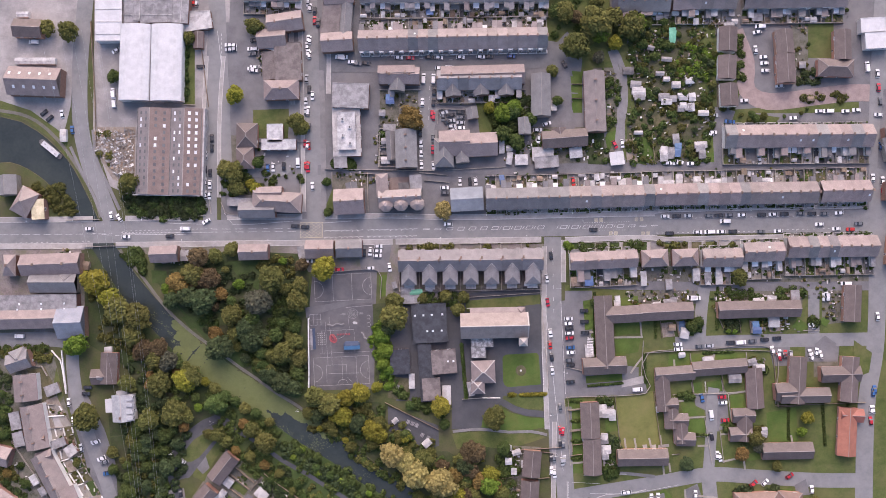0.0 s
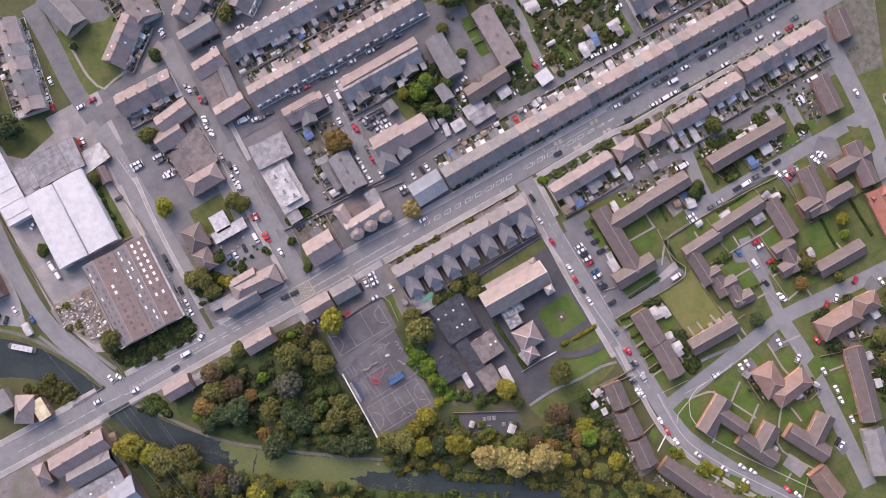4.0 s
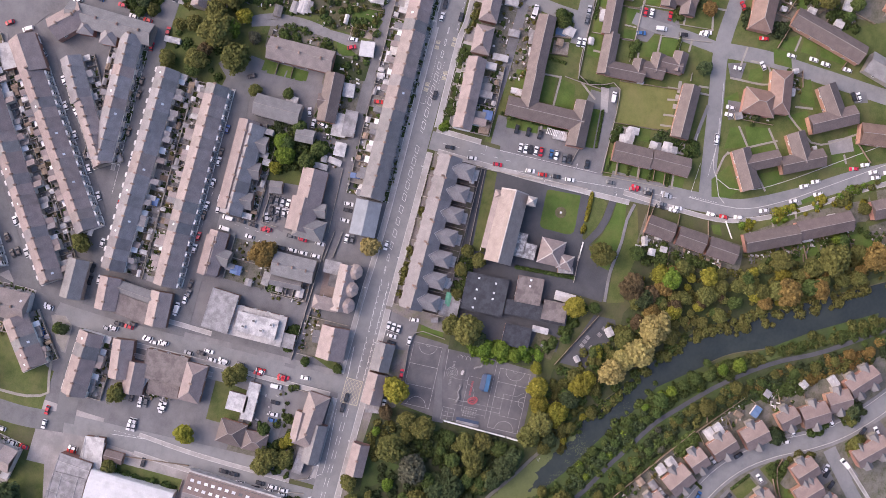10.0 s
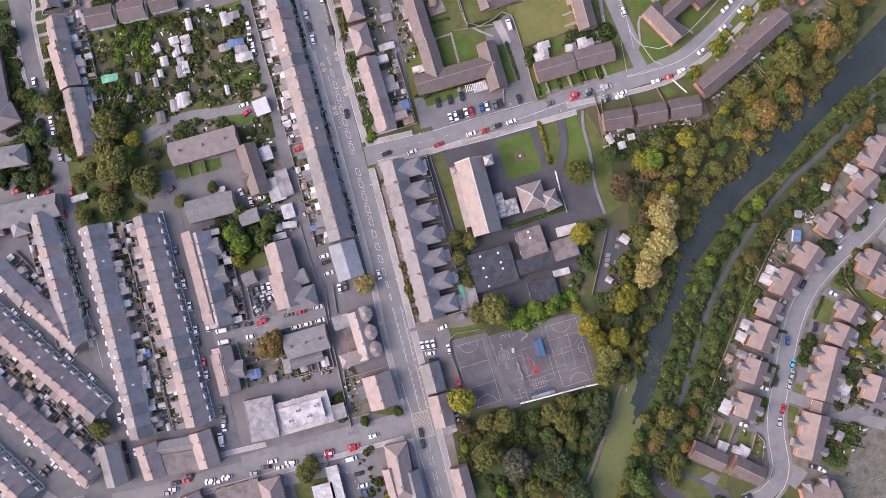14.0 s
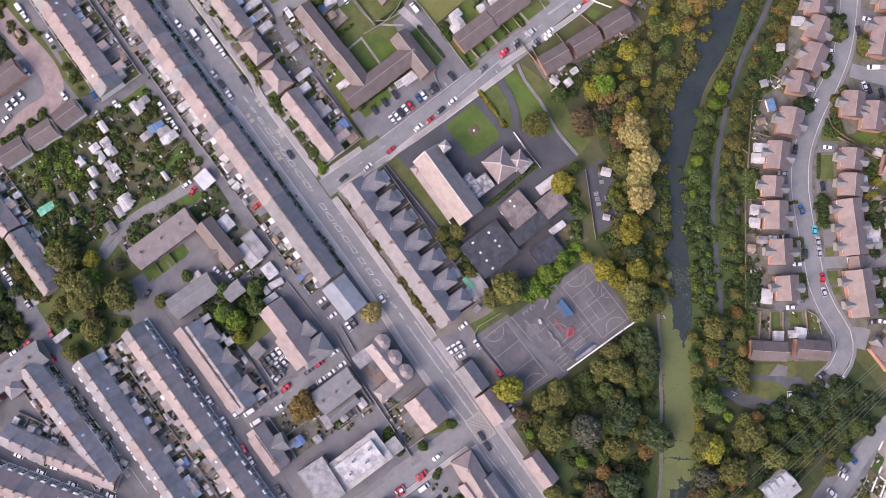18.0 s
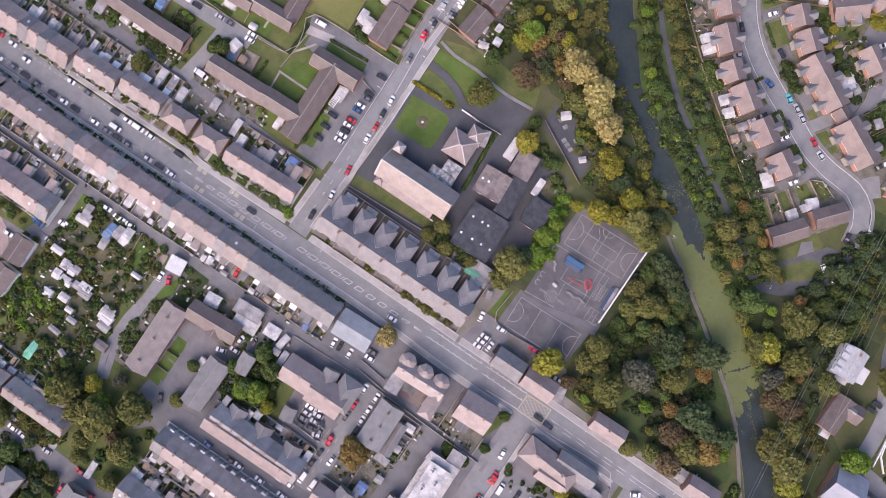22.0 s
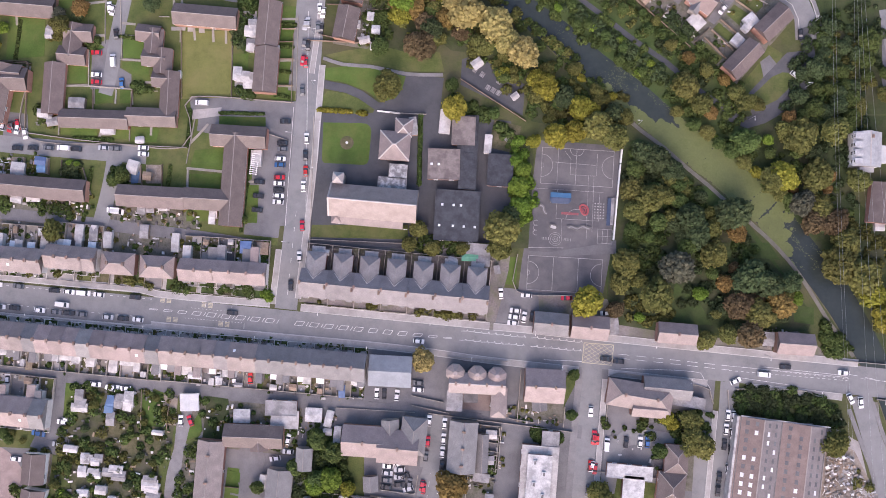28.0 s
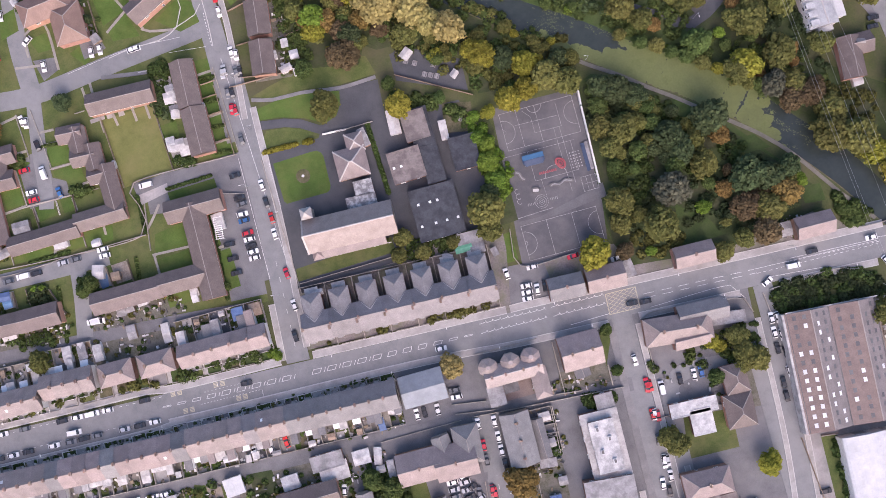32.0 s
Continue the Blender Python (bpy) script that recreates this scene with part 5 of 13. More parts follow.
def white_house(x, y):
    """A white house: ridge along y, a row of dormers on one slope, a lower wing on the other side."""
    ob = new("house", shared("white_house", "wall", ["white_render"], lambda g: g.box(-5.0, 5.0, -6.3, 6.3, 0, 6.0)))
    ob.matrix_basis = pose(x, y, 0, 0, 0, 4)
    tagged(ob, "white rendered house with pale roof and dormers among trees", "house")
    part("roof", shared("white_roof", "roof", ["pale_slate"], lambda g: g.solid([(-5.4, -6.6, 5.8), (5.4, -6.6, 5.8), (5.4, 6.6, 5.8), (-5.4, 6.6, 5.8), (0, -6.6, 9.2), (0, 6.6, 9.2)], [(0, 4, 5, 3), (4, 1, 2, 5), (0, 1, 4), (2, 3, 5), (3, 2, 1, 0)])), ob)
    part("ridge_tiles", shared("white_ridge", "ridge_tiles", ["ridge_tile"], lambda g: g.box(-0.2, 0.2, -6.6, 6.6, 9.1, 9.32)), ob)
    for k in range(4):
        d = part("dormer", shared("dormer", "dormer", ["white_render", "pale_slate"], lambda g: (g.box(1.2, 5.1, -0.95, 0.95, 6.0, 7.7, 0), g.box(1.0, 5.3, -1.1, 1.1, 7.7, 7.85, 1))), ob, pose(0, -4.8 + 3.2 * k, 0))
        part("window", window_mesh(1.3, 1.1), d, pose(5.1, 0, 6.9, 0, 0, 90))
        part("window", window_mesh(1.4, 1.3), ob, pose(5.0, -4.8 + 3.2 * k, 4.3, 0, 0, 90))
    wing = part("wing", shared("white_wing", "wing", ["white_render"], lambda g: g.box(-9.0, -5.0, -1.5, 4.5, 0, 4.2)), ob)
    part("wing_roof", shared("white_wing_roof", "wing_roof", ["pale_metal"], lambda g: g.solid([(-9.3, -1.8, 4.2), (-5.0, -1.8, 5.6), (-5.0, 4.8, 5.6), (-9.3, 4.8, 4.2), (-9.3, -1.8, 4.05), (-5.0, -1.8, 4.05), (-5.0, 4.8, 4.05), (-9.3, 4.8, 4.05)], [(0, 1, 2, 3), (7, 6, 5, 4), (4, 5, 1, 0), (6, 7, 3, 2), (7, 4, 0, 3)])), wing)
    part("porch", shared("white_porch", "porch", ["pale_slate"], lambda g: g.box(-4.0, 1.5, 6.3, 8.2, 0, 3.0)), ob)
    part("chimney", chimney_mesh(9.0), ob, pose(-0.5, -4.5, 0))


SHED_MAT = {"white": "white_felt", "grey": "grey_felt", "pale": "pale_felt", "timber": "timber", "blue": "tarp_blue", "green": "tarp_green", "dark": "dark_felt"}


def shed(x, y, ang, l, w, h, colour):
    ob = new("garden_shed" if l < 4.5 else "outbuilding", shared(("shed", l, w, h, colour), "shed", ["timber" if colour in ("timber", "dark", "grey") else "plaster_panel"], lambda g: g.box(-l / 2, l / 2, -w / 2, w / 2, 0, h)))
    ob.matrix_basis = pose(x, y, 0.02, 0, 0, ang)
    tagged(ob, {"white": "small outbuilding with a white roof", "grey": "timber shed with grey felt roof", "pale": "small outbuilding with a pale grey roof", "timber": "brown timber garden shed", "blue": "shed under a blue roof", "green": "greenish roofed garden shed", "dark": "shed with dark felt roof"}[colour], "shed")

    def roof(g):
        g.solid([(-l / 2 - 0.15, -w / 2 - 0.15, h), (l / 2 + 0.15, -w / 2 - 0.15, h), (l / 2 + 0.15, w / 2 + 0.15, h), (-l / 2 - 0.15, w / 2 + 0.15, h), (-l / 2 - 0.15, 0, h + 0.45), (l / 2 + 0.15, 0, h + 0.45)], [(0, 1, 5, 4), (2, 3, 4, 5), (1, 2, 5), (3, 0, 4), (3, 2, 1, 0)])
    part("roof", shared(("shedroof", l, w, h, colour), "roof", [SHED_MAT[colour]], roof), ob)
    return ob


# ---- plants ----
def crown_mesh(kind, seed):
    """A crown of radius about 1: lobes of many small leaf clumps, with gaps between."""
    key = ("crown", kind, seed)
    if key in MESHES:
        return MESHES[key]
    rng = np.random.default_rng(seed * 7 + 3)
    lobes = []
    n = 30
    ph = rng.uniform(0, 6.283, 3)
    edge = lambda a: 1.0 + 0.10 * math.sin(2 * a + ph[0]) + 0.09 * math.sin(3 * a + ph[1]) + 0.05 * math.sin(5 * a + ph[2])
    for i in range(n):
        th = i * 2.399963 + rng.uniform(-0.35, 0.35)
        rr = math.sqrt((i + 0.5) / n) * rng.uniform(0.74, 0.97)
        z = 0.95 * math.sqrt(max(0.0, 1 - rr * rr)) * rng.uniform(0.66, 1.08)
        q = rr * 0.82 * edge(th)
        lobes.append((q * math.cos(th), q * math.sin(th), 0.75 + z * 0.75, rng.uniform(0.14, 0.30)))
    for i in range(9):
        th = i * 0.698 + rng.uniform(-0.25, 0.25)
        q = 0.72 * edge(th)
        lobes.append((q * math.cos(th), q * math.sin(th), rng.uniform(0.55, 0.8), rng.uniform(0.20, 0.28)))
    vs, per = [], 40
    for x, y, z, r in lobes:
        v = rng.normal(size=(per, 3))
        v[:, 2] = np.abs(v[:, 2]) * 1.0 + rng.uniform(-0.5, 0.1, per)
        v /= np.linalg.norm(v, axis=1)[:, None]
        cen = np.array((x, y, z)) + v * r * rng.uniform(0.6, 1.22, (per, 1))
        nrm = v * 0.7 + np.array((0.0, 0.0, 0.5)) + rng.normal(size=(per, 3)) * 0.38
        nrm /= np.linalg.norm(nrm, axis=1)[:, None]
        t = np.cross(nrm, rng.normal(size=(per, 3)))
        t /= np.linalg.norm(t, axis=1)[:, None]
        b = np.cross(nrm, t)
        s = rng.uniform(0.046, 0.096, (per, 1))
        vs.append(np.stack([cen - t * s - b * s * 0.6, cen + t * s - b * s * 0.7, cen + t * s * 0.8 + b * s, cen - t * s * 0.7 + b * s * 0.8], 1))
    # inner leaves that close most of the gaps
    m = 250
    th, rr = rng.uniform(0, 6.283, m), np.sqrt(rng.uniform(0, 1, m)) * 0.86
    cen = np.stack([rr * np.cos(th), rr * np.sin(th), 0.62 + 0.62 * np.sqrt(1 - rr * rr) * rng.uniform(0.55, 0.95, m)], 1)
    t = rng.normal(size=(m, 3)) * (1, 1, 0.35)
    t /= np.linalg.norm(t, axis=1)[:, None]
    b = np.cross(t, np.array((0.0, 0.0, 1.0)) + rng.normal(size=(m, 3)) * 0.2)
    b /= np.linalg.norm(b, axis=1)[:, None]
    s = rng.uniform(0.07, 0.13, (m, 1))
    vs.append(np.stack([cen - t * s - b * s, cen + t * s - b * s, cen + t * s + b * s, cen - t * s + b * s], 1))
    vs = np.concatenate(vs).reshape(-1, 3)
    me = bpy.data.meshes.new("crown")
    me.from_pydata(vs.tolist(), [], [(i, i + 1, i + 2, i + 3) for i in range(0, len(vs), 4)])
    me.materials.append(MATS["leaf_" + kind])
    MESHES[key] = me
    return me


def trunk_geo(g):
    n, last = 7, None
    for z, r in ((0, 0.10), (0.3, 0.075), (0.8, 0.055), (1.2, 0.03)):
        ring = [(r * math.cos(2 * math.pi * i / n), r * math.sin(2 * math.pi * i / n), z) for i in range(n)]
        if last:
            for i in range(n):
                g.face([last[i], last[(i + 1) % n], ring[(i + 1) % n], ring[i]])
        last = ring
    for k in range(6):
        a = k * 1.05
        c, s = math.cos(a), math.sin(a)
        p, q = Vector((0, 0, 0.45 + 0.08 * k)), Vector((0.6 * c, 0.6 * s, 0.95 + 0.05 * k))
        u = Vector((-s, c, 0)) * 0.025
        w = Vector((0, 0, 0.03))
        g.solid([p - u, p + u, p + w, q - u * 0.4, q + u * 0.4, q + w * 0.4], [(0, 1, 4, 3), (1, 2, 5, 4), (2, 0, 3, 5)])


TREE_LABEL = {"g": "broad-crowned green leafy tree in leaf", "d": "dense dark green leafy tree", "o": "olive-green tree beginning to turn", "y": "bright yellow-green autumn tree in leaf", "a": "large pale golden autumn tree", "b": "orange-brown autumn tree in full colour", "r": "reddish-brown autumn tree with dull leaves", "l": "light green leafy tree in leaf", "s": "grey-green leafy tree in leaf"}
TREES = [0]


def tree(kind, x, y, r):
    TREES[0] += 1
    i = TREES[0]
    ob = new("tree", shared("trunk", "trunk", ["bark"], trunk_geo))
    tall = r * (0.95 + 0.25 * ((i * 37) % 10) / 10)
    ob.matrix_basis = Matrix.LocRotScale((x, y, 0), Euler((0, 0, i * 1.7)), (r, r * (0.9 + 0.02 * (i % 9)), tall))
    tagged(ob, TREE_LABEL[kind] + (" of great size" if r > 6 else " of small size" if r < 2.2 else ""), "tree")
    part("crown", crown_mesh(kind, i % 6), ob)


def wood(kinds, n, r0, r1, poly):
    """A thicket of trees that cannot be told apart, kept apart by about a crown's radius."""
    xs, ys = [p[0] for p in poly], [p[1] for p in poly]
    rnd = random.Random(int(abs(sum(xs)) * 3 + n))
    placed, tries = [], 0
    crowns, trunks = {}, Geo()
    while len(placed) < n and tries < n * 60:
        tries += 1
        x, y, r = rnd.uniform(min(xs), max(xs)), rnd.uniform(min(ys), max(ys)), rnd.uniform(r0, r1) * rnd.choice((0.62, 0.8, 1.0, 1.0))
        if inside(x, y, poly) and all((x - a) ** 2 + (y - b) ** 2 > (0.60 * (r + c)) ** 2 for a, b, c in placed):
            placed.append((x, y, r))
            me = crown_mesh(rnd.choice(kinds), rnd.randrange(4))
            v = np.empty(len(me.vertices) * 3)
            me.vertices.foreach_get("co", v)
            a = rnd.uniform(0, 6.28)
            v = v.reshape(-1, 3) * (r, r, r * rnd.uniform(0.9, 1.25))
            rot = np.array(((math.cos(a), -math.sin(a), 0), (math.sin(a), math.cos(a), 0), (0, 0, 1)))
            crowns.setdefault(me.materials[0].name, []).append(v @ rot.T + (x, y, 0))
            trunks.disc(x, y, 0, 0.09 * r, 1.1 * r, 6, 0, 0.05 * r)
    ob = tagged(new("thicket", trunks.mesh("trunks", ["bark"])), "thicket of mixed trees along the canal and plots", "trees", "", "stuff")
    for name, groups in crowns.items():
        vs = np.concatenate(groups)
        me = bpy.data.meshes.new("crowns")
        me.from_pydata(vs.tolist(), [], [(i, i + 1, i + 2, i + 3) for i in range(0, len(vs), 4)])
        me.materials.append(MATS[name])
        tagged(part("crowns", me, ob), "", "", "", "stuff")


def leaf_heap(name, kind, spots, seed, label):
    """Low bushes as heaps of leaf clumps: spots of (x, y, radius)."""
    rng = np.random.default_rng(seed)
    out = []
    for x, y, r in spots:
        per = int(26 + 27 * r * r) if r < 1.6 else int(52 + 17 * r * r)
        v = rng.normal(size=(per, 3))
        v[:, 2] = np.abs(v[:, 2])
        v /= np.linalg.norm(v, axis=1)[:, None]
        cen = np.array((x, y, 0.1)) + v * np.array((r, r, r * 0.9)) * rng.uniform(0.7, 1.1, (per, 1))
        nrm = v + rng.normal(size=(per, 3)) * 0.5
        nrm /= np.linalg.norm(nrm, axis=1)[:, None]
        t = np.cross(nrm, rng.normal(size=(per, 3)))
        t /= np.linalg.norm(t, axis=1)[:, None]
        b = np.cross(nrm, t)
        s = rng.uniform(0.18, 0.37, (per, 1))
        out.append(np.stack([cen - t * s - b * s, cen + t * s - b * s, cen + t * s + b * s, cen - t * s + b * s], 1))
    vs = np.concatenate(out).reshape(-1, 3)
    me = bpy.data.meshes.new(name)
    me.from_pydata(vs.tolist(), [], [(i, i + 1, i + 2, i + 3) for i in range(0, len(vs), 4)])
    me.materials.append(MATS["leaf_" + kind])
    return tagged(new(name, me), label, "bush", "", "stuff")


def bushes(kind, n, poly):
    xs, ys = [p[0] for p in poly], [p[1] for p in poly]
    rnd = random.Random(int(abs(sum(ys)) * 5 + n))
    spots, tries = [], 0
    while len(spots) < n and tries < n * 40:
        tries += 1
        x, y = rnd.uniform(min(xs), max(xs)), rnd.uniform(min(ys), max(ys))
        if inside(x, y, poly):
            spots.append((x, y, rnd.uniform(0.7, 2.4)))
    leaf_heap("undergrowth", kind, spots, n, {"g": "green undergrowth and brambles", "d": "dark green undergrowth and ivy", "o": "olive undergrowth and brambles", "b": "brownish autumn undergrowth", "y": "yellowish hedge and shrubs", "l": "bright green shrubs", "s": "grey-green shrubs", "r": "reddish shrubs", "a": "golden shrubs"}[kind])


# ---- cars ----
def car_body(van):
    def build(g):
        L, W = (5.0, 1.95) if van else (4.2, 1.78)
        prof = [(-0.5, 0.35), (-0.5, 0.72), (-0.47, 0.86), (-0.36, 0.92), (-0.26, 0.95), (0.30, 0.95), (0.46, 0.90), (0.5, 0.75), (0.5, 0.35)] if not van else [(-0.5, 0.4), (-0.5, 0.85), (-0.42, 1.1), (-0.33, 1.15), (0.49, 1.15), (0.5, 0.8), (0.5, 0.4)]
        for w2, flip in ((W / 2, 1), (-W / 2, -1)):
            pts = [(x * L, w2 * (0.93 if abs(x) > 0.44 else 1.0), z) for x, z in prof]
            g.face(pts if flip < 0 else pts[::-1])
        for (x0, z0), (x1, z1) in zip(prof, prof[1:] + prof[:1]):
            k0, k1 = (0.93 if abs(x0) > 0.44 else 1.0), (0.93 if abs(x1) > 0.44 else 1.0)
            g.face([(x0 * L, -W / 2 * k0, z0), (x0 * L, W / 2 * k0, z0), (x1 * L, W / 2 * k1, z1), (x1 * L, -W / 2 * k1, z1)])
        # roof panel on its pillars
        top = 2.0 if van else 1.46
        z0 = 1.15 if van else 0.95
        a0, a1, b0, b1 = ((-0.33, 0.49, -0.20, 0.485) if van else (-0.25, 0.43, -0.08, 0.30))
        s0, s1 = W / 2 - 0.06, W / 2 - (0.12 if van else 0.24)
        lo = [(a0 * L, -s0, z0), (a1 * L, -s0, z0), (a1 * L, s0, z0), (a0 * L, s0, z0)]
        up = [(b0 * L, -s1, top), (b1 * L, -s1, top), (b1 * L, s1, top), (b0 * L, s1, top)]
        g.face(up)
        if van:
            g.solid(lo + up, [(1, 2, 6, 5), (0, 1, 5, 4), (2, 3, 7, 6)])
    return build


def car_glass(van):
    def build(g):
        L, W = (5.0, 1.95) if van else (4.2, 1.78)
        top, z0 = (2.0, 1.15) if van else (1.455, 0.94)
        a0, a1, b0, b1 = ((-0.335, 0.0, -0.205, 0.0) if van else (-0.255, 0.435, -0.08, 0.30))
        s0, s1 = W / 2 - 0.05, W / 2 - (0.12 if van else 0.24)
        lo = [(a0 * L, -s0, z0), (a1 * L, -s0, z0), (a1 * L, s0, z0), (a0 * L, s0, z0)]
        up = [(b0 * L, -s1, top - 0.01), (b1 * L, -s1, top - 0.01), (b1 * L, s1, top - 0.01), (b0 * L, s1, top - 0.01)]
        if van:
            g.face([lo[0], up[0], up[3], lo[3]])
        else:
            g.solid(lo + up, [(0, 1, 5, 4), (1, 2, 6, 5), (2, 3, 7, 6), (3, 0, 4, 7)])
    return build


CAR_LABEL = {"w": "white", "s": "silver", "k": "black", "r": "red", "b": "blue", "c": "turquoise", "g": "dark grey"}


def axle_geo(g, half):
    """Two wheels turned in one piece with the shaft between them."""
    n = 10
    rings = [[(r * math.cos(2 * math.pi * i / n), y, r * math.sin(2 * math.pi * i / n)) for i in range(n)] for y, r in ((-half - 0.1, 0.28), (-half - 0.06, 0.31), (-half + 0.1, 0.31), (-half + 0.1, 0.05), (half - 0.1, 0.05), (half - 0.1, 0.31), (half + 0.06, 0.31), (half + 0.1, 0.28))]
    faces = [tuple(range(n)), tuple(range(7 * n, 8 * n))[::-1]]
    faces += [(k * n + i, k * n + n + i, k * n + n + (i + 1) % n, k * n + (i + 1) % n) for k in range(7) for i in range(n)]
    g.solid([q for ring in rings for q in ring], faces)


def car(x, y, ang, code):
    """code: a colour letter; a capital is a van."""
    van, c = code.isupper(), code.lower()
    z = surface(x, y)
    ob = new("van" if van else "car", shared(("car", van, c), "car_body", ["car_" + c], car_body(van)))
    ob.matrix_basis = pose(x, y, z, 0, 0, ang)
    tagged(ob, CAR_LABEL[c] + (" panel van standing on the street" if van else " hatchback car standing on the street"), "van" if van else "car", "vehicles in the streets")
    part("cabin_glass", shared(("glass", van), "cabin_glass", ["window_glass"], car_glass(van)), ob)
    L, W = (5.0, 1.95) if van else (4.2, 1.78)
    me = shared(("axle", van), "axle", ["tyre"], lambda g: axle_geo(g, W / 2 - 0.1))
    for sx in (-0.31, 0.31):
        part("axle", me, ob, pose(sx * L, 0, 0.31))


def cars(ax, ay, bx, by, codes, across=False):
    """Cars spread evenly from a to b; a dot leaves a gap; across: they stand side by side."""
    n = len(codes)
    ang = math.degrees(math.atan2(by - ay, bx - ax)) + (90 if across else 0)
    for i, c in enumerate(codes):
        if c == ".":
            continue
        t = i / max(1, n - 1)
        car(ax + (bx - ax) * t, ay + (by - ay) * t, ang + ((i * 53) % 7 - 3) * 0.6 + (180 if (i * 31) % 3 == 0 else 0), c)


def clutter(n, poly):
    """Odds and ends of the plots: boards, tubs, frames and covers lying about, with weeds between them."""
    xs, ys = [p[0] for p in poly], [p[1] for p in poly]
    rnd = random.Random(int(abs(sum(xs)) + n))
    g = Geo()
    k = 0
    while k < n:
        x, y = rnd.uniform(min(xs), max(xs)), rnd.uniform(min(ys), max(ys))
        if not inside(x, y, poly):
            continue
        k += 1
        if k % 2:
            (BUSHES if k % 4 == 1 else WEEDS).append((x + rnd.uniform(-1.5, 1.5), y + rnd.uniform(-1.5, 1.5), rnd.uniform(0.35, 1.0)))
        a, l, w, h = rnd.choice((0.03, 1.6)) + rnd.uniform(-0.2, 0.2), rnd.uniform(0.3, 1.9), rnd.uniform(0.25, 0.9), rnd.uniform(0.15, 0.9)
        c, s = math.cos(a), math.sin(a)
        pts = [(x + c * u - s * v, y + s * u + c * v, z) for z in (0.1, 0.1 + h) for u, v in ((-l / 2, -w / 2), (l / 2, -w / 2), (l / 2, w / 2), (-l / 2, w / 2))]
        g.solid(pts, [(4, 5, 6, 7), (0, 1, 5, 4), (1, 2, 6, 5), (2, 3, 7, 6), (3, 0, 4, 7)], rnd.choice((0, 1, 1, 2, 2, 3, 3, 3, 3)))
    yard_bits(g)


def yard_bits(g):
    tagged(new("yard_clutter", g.mesh("yard_clutter", ["plaster_panel", "pale_felt", "timber", "dark_felt"])), "boards, tubs and covers lying about the plots", "clutter", "", "stuff")


def fence(kind, h, points):
    line = smooth_line(points)
    g = Geo()
    if kind == "hedge":
        spots = []
        for a, b in zip(line, line[1:]):
            m = max(1, int((b - a).length / 0.8))
            spots += [(*a.lerp(b, i / m), h * 0.55) for i in range(m)]
        leaf_heap("hedge", "l" if h > 2 else "g", spots, 5, "clipped green hedge along the boundary")
        return
    if kind == "wall":
        strip(g, line, 0.24, 0, h)
        mat, label = "stone_wall", "low stone boundary wall"
    elif kind == "white":
        strip(g, line, 0.5, 0, h)
        mat, label = "white_render", "white-painted boundary wall"
    else:
        strip(g, line, 0.14, 0.0, h)
        mat, label = "timber", "timber garden fence"
        for p in line:
            g.box(p.x - 0.1, p.x + 0.1, p.y - 0.1, p.y + 0.1, 0, h + 0.1)
    tagged(new("wall" if kind != "timber" else "fence", g.mesh("fence", [mat])), label, "fence", "", "structure")


def narrow_boat(x, y, ang):
    ob = new("narrow_boat", shared("hull", "hull", ["dark_felt"], lambda g: prism(g, [(-7.2, 0), (-6.4, -1.2), (-5.4, -1.45), (6.2, -1.45), (6.9, -1.0), (7.1, 0), (6.9, 1.0), (6.2, 1.45), (-5.4, 1.45), (-6.4, 1.2)], 0.75)))
    ob.matrix_basis = pose(x, y, 0.1, 0, 0, ang)
    tagged(ob, "white-roofed narrow boat moored on the canal", "boat")
    part("cabin", shared("cabin", "cabin", ["white_render"], lambda g: g.box(-4.6, 5.2, -1.2, 1.2, 0.7, 1.7, 0, 0.1)), ob)
    part("cabin_roof", shared("cabin_roof", "cabin_roof", ["white_metal"], lambda g: g.box(-4.8, 5.4, -1.25, 1.25, 1.7, 1.8, 0, 0.05)), ob)
    for i in range(4):
        part("window", shared("porthole", "window", ["window_glass"], lambda g: g.box(-0.5, 0.5, -0.03, 0.03, -0.25, 0.25)), ob, pose(-3.4 + 2.2 * i, -1.18, 1.25))
        part("roof_box", shared("roof_box", "roof_box", ["grey_felt"], lambda g: g.box(-0.35, 0.35, -0.25, 0.25, 0, 0.2, 0, 0.04)), ob, pose(-3.2 + 2.3 * i, 0.3 * (-1) ** i, 1.8))


def street_lamp(x, y, ang):
    ob = new("street_lamp", shared("lamp_post", "post", ["steel"], lambda g: g.disc(0, 0, 0, 0.1, 8.0, 8, 0, 0.06)))
    ob.matrix_basis = pose(x, y, surface(x, y), 0, 0, ang)
    tagged(ob, "grey steel street lamp with short arm", "street lamp", "street lamps")
    part("arm", shared("lamp_arm", "arm", ["steel"], lambda g: g.box(0, 1.4, -0.05, 0.05, 7.9, 8.0)), ob)
    part("lantern", shared("lantern", "lantern", ["plaster_panel"], lambda g: g.box(1.0, 1.75, -0.14, 0.14, 7.85, 8.03, 0, 0.03)), ob)


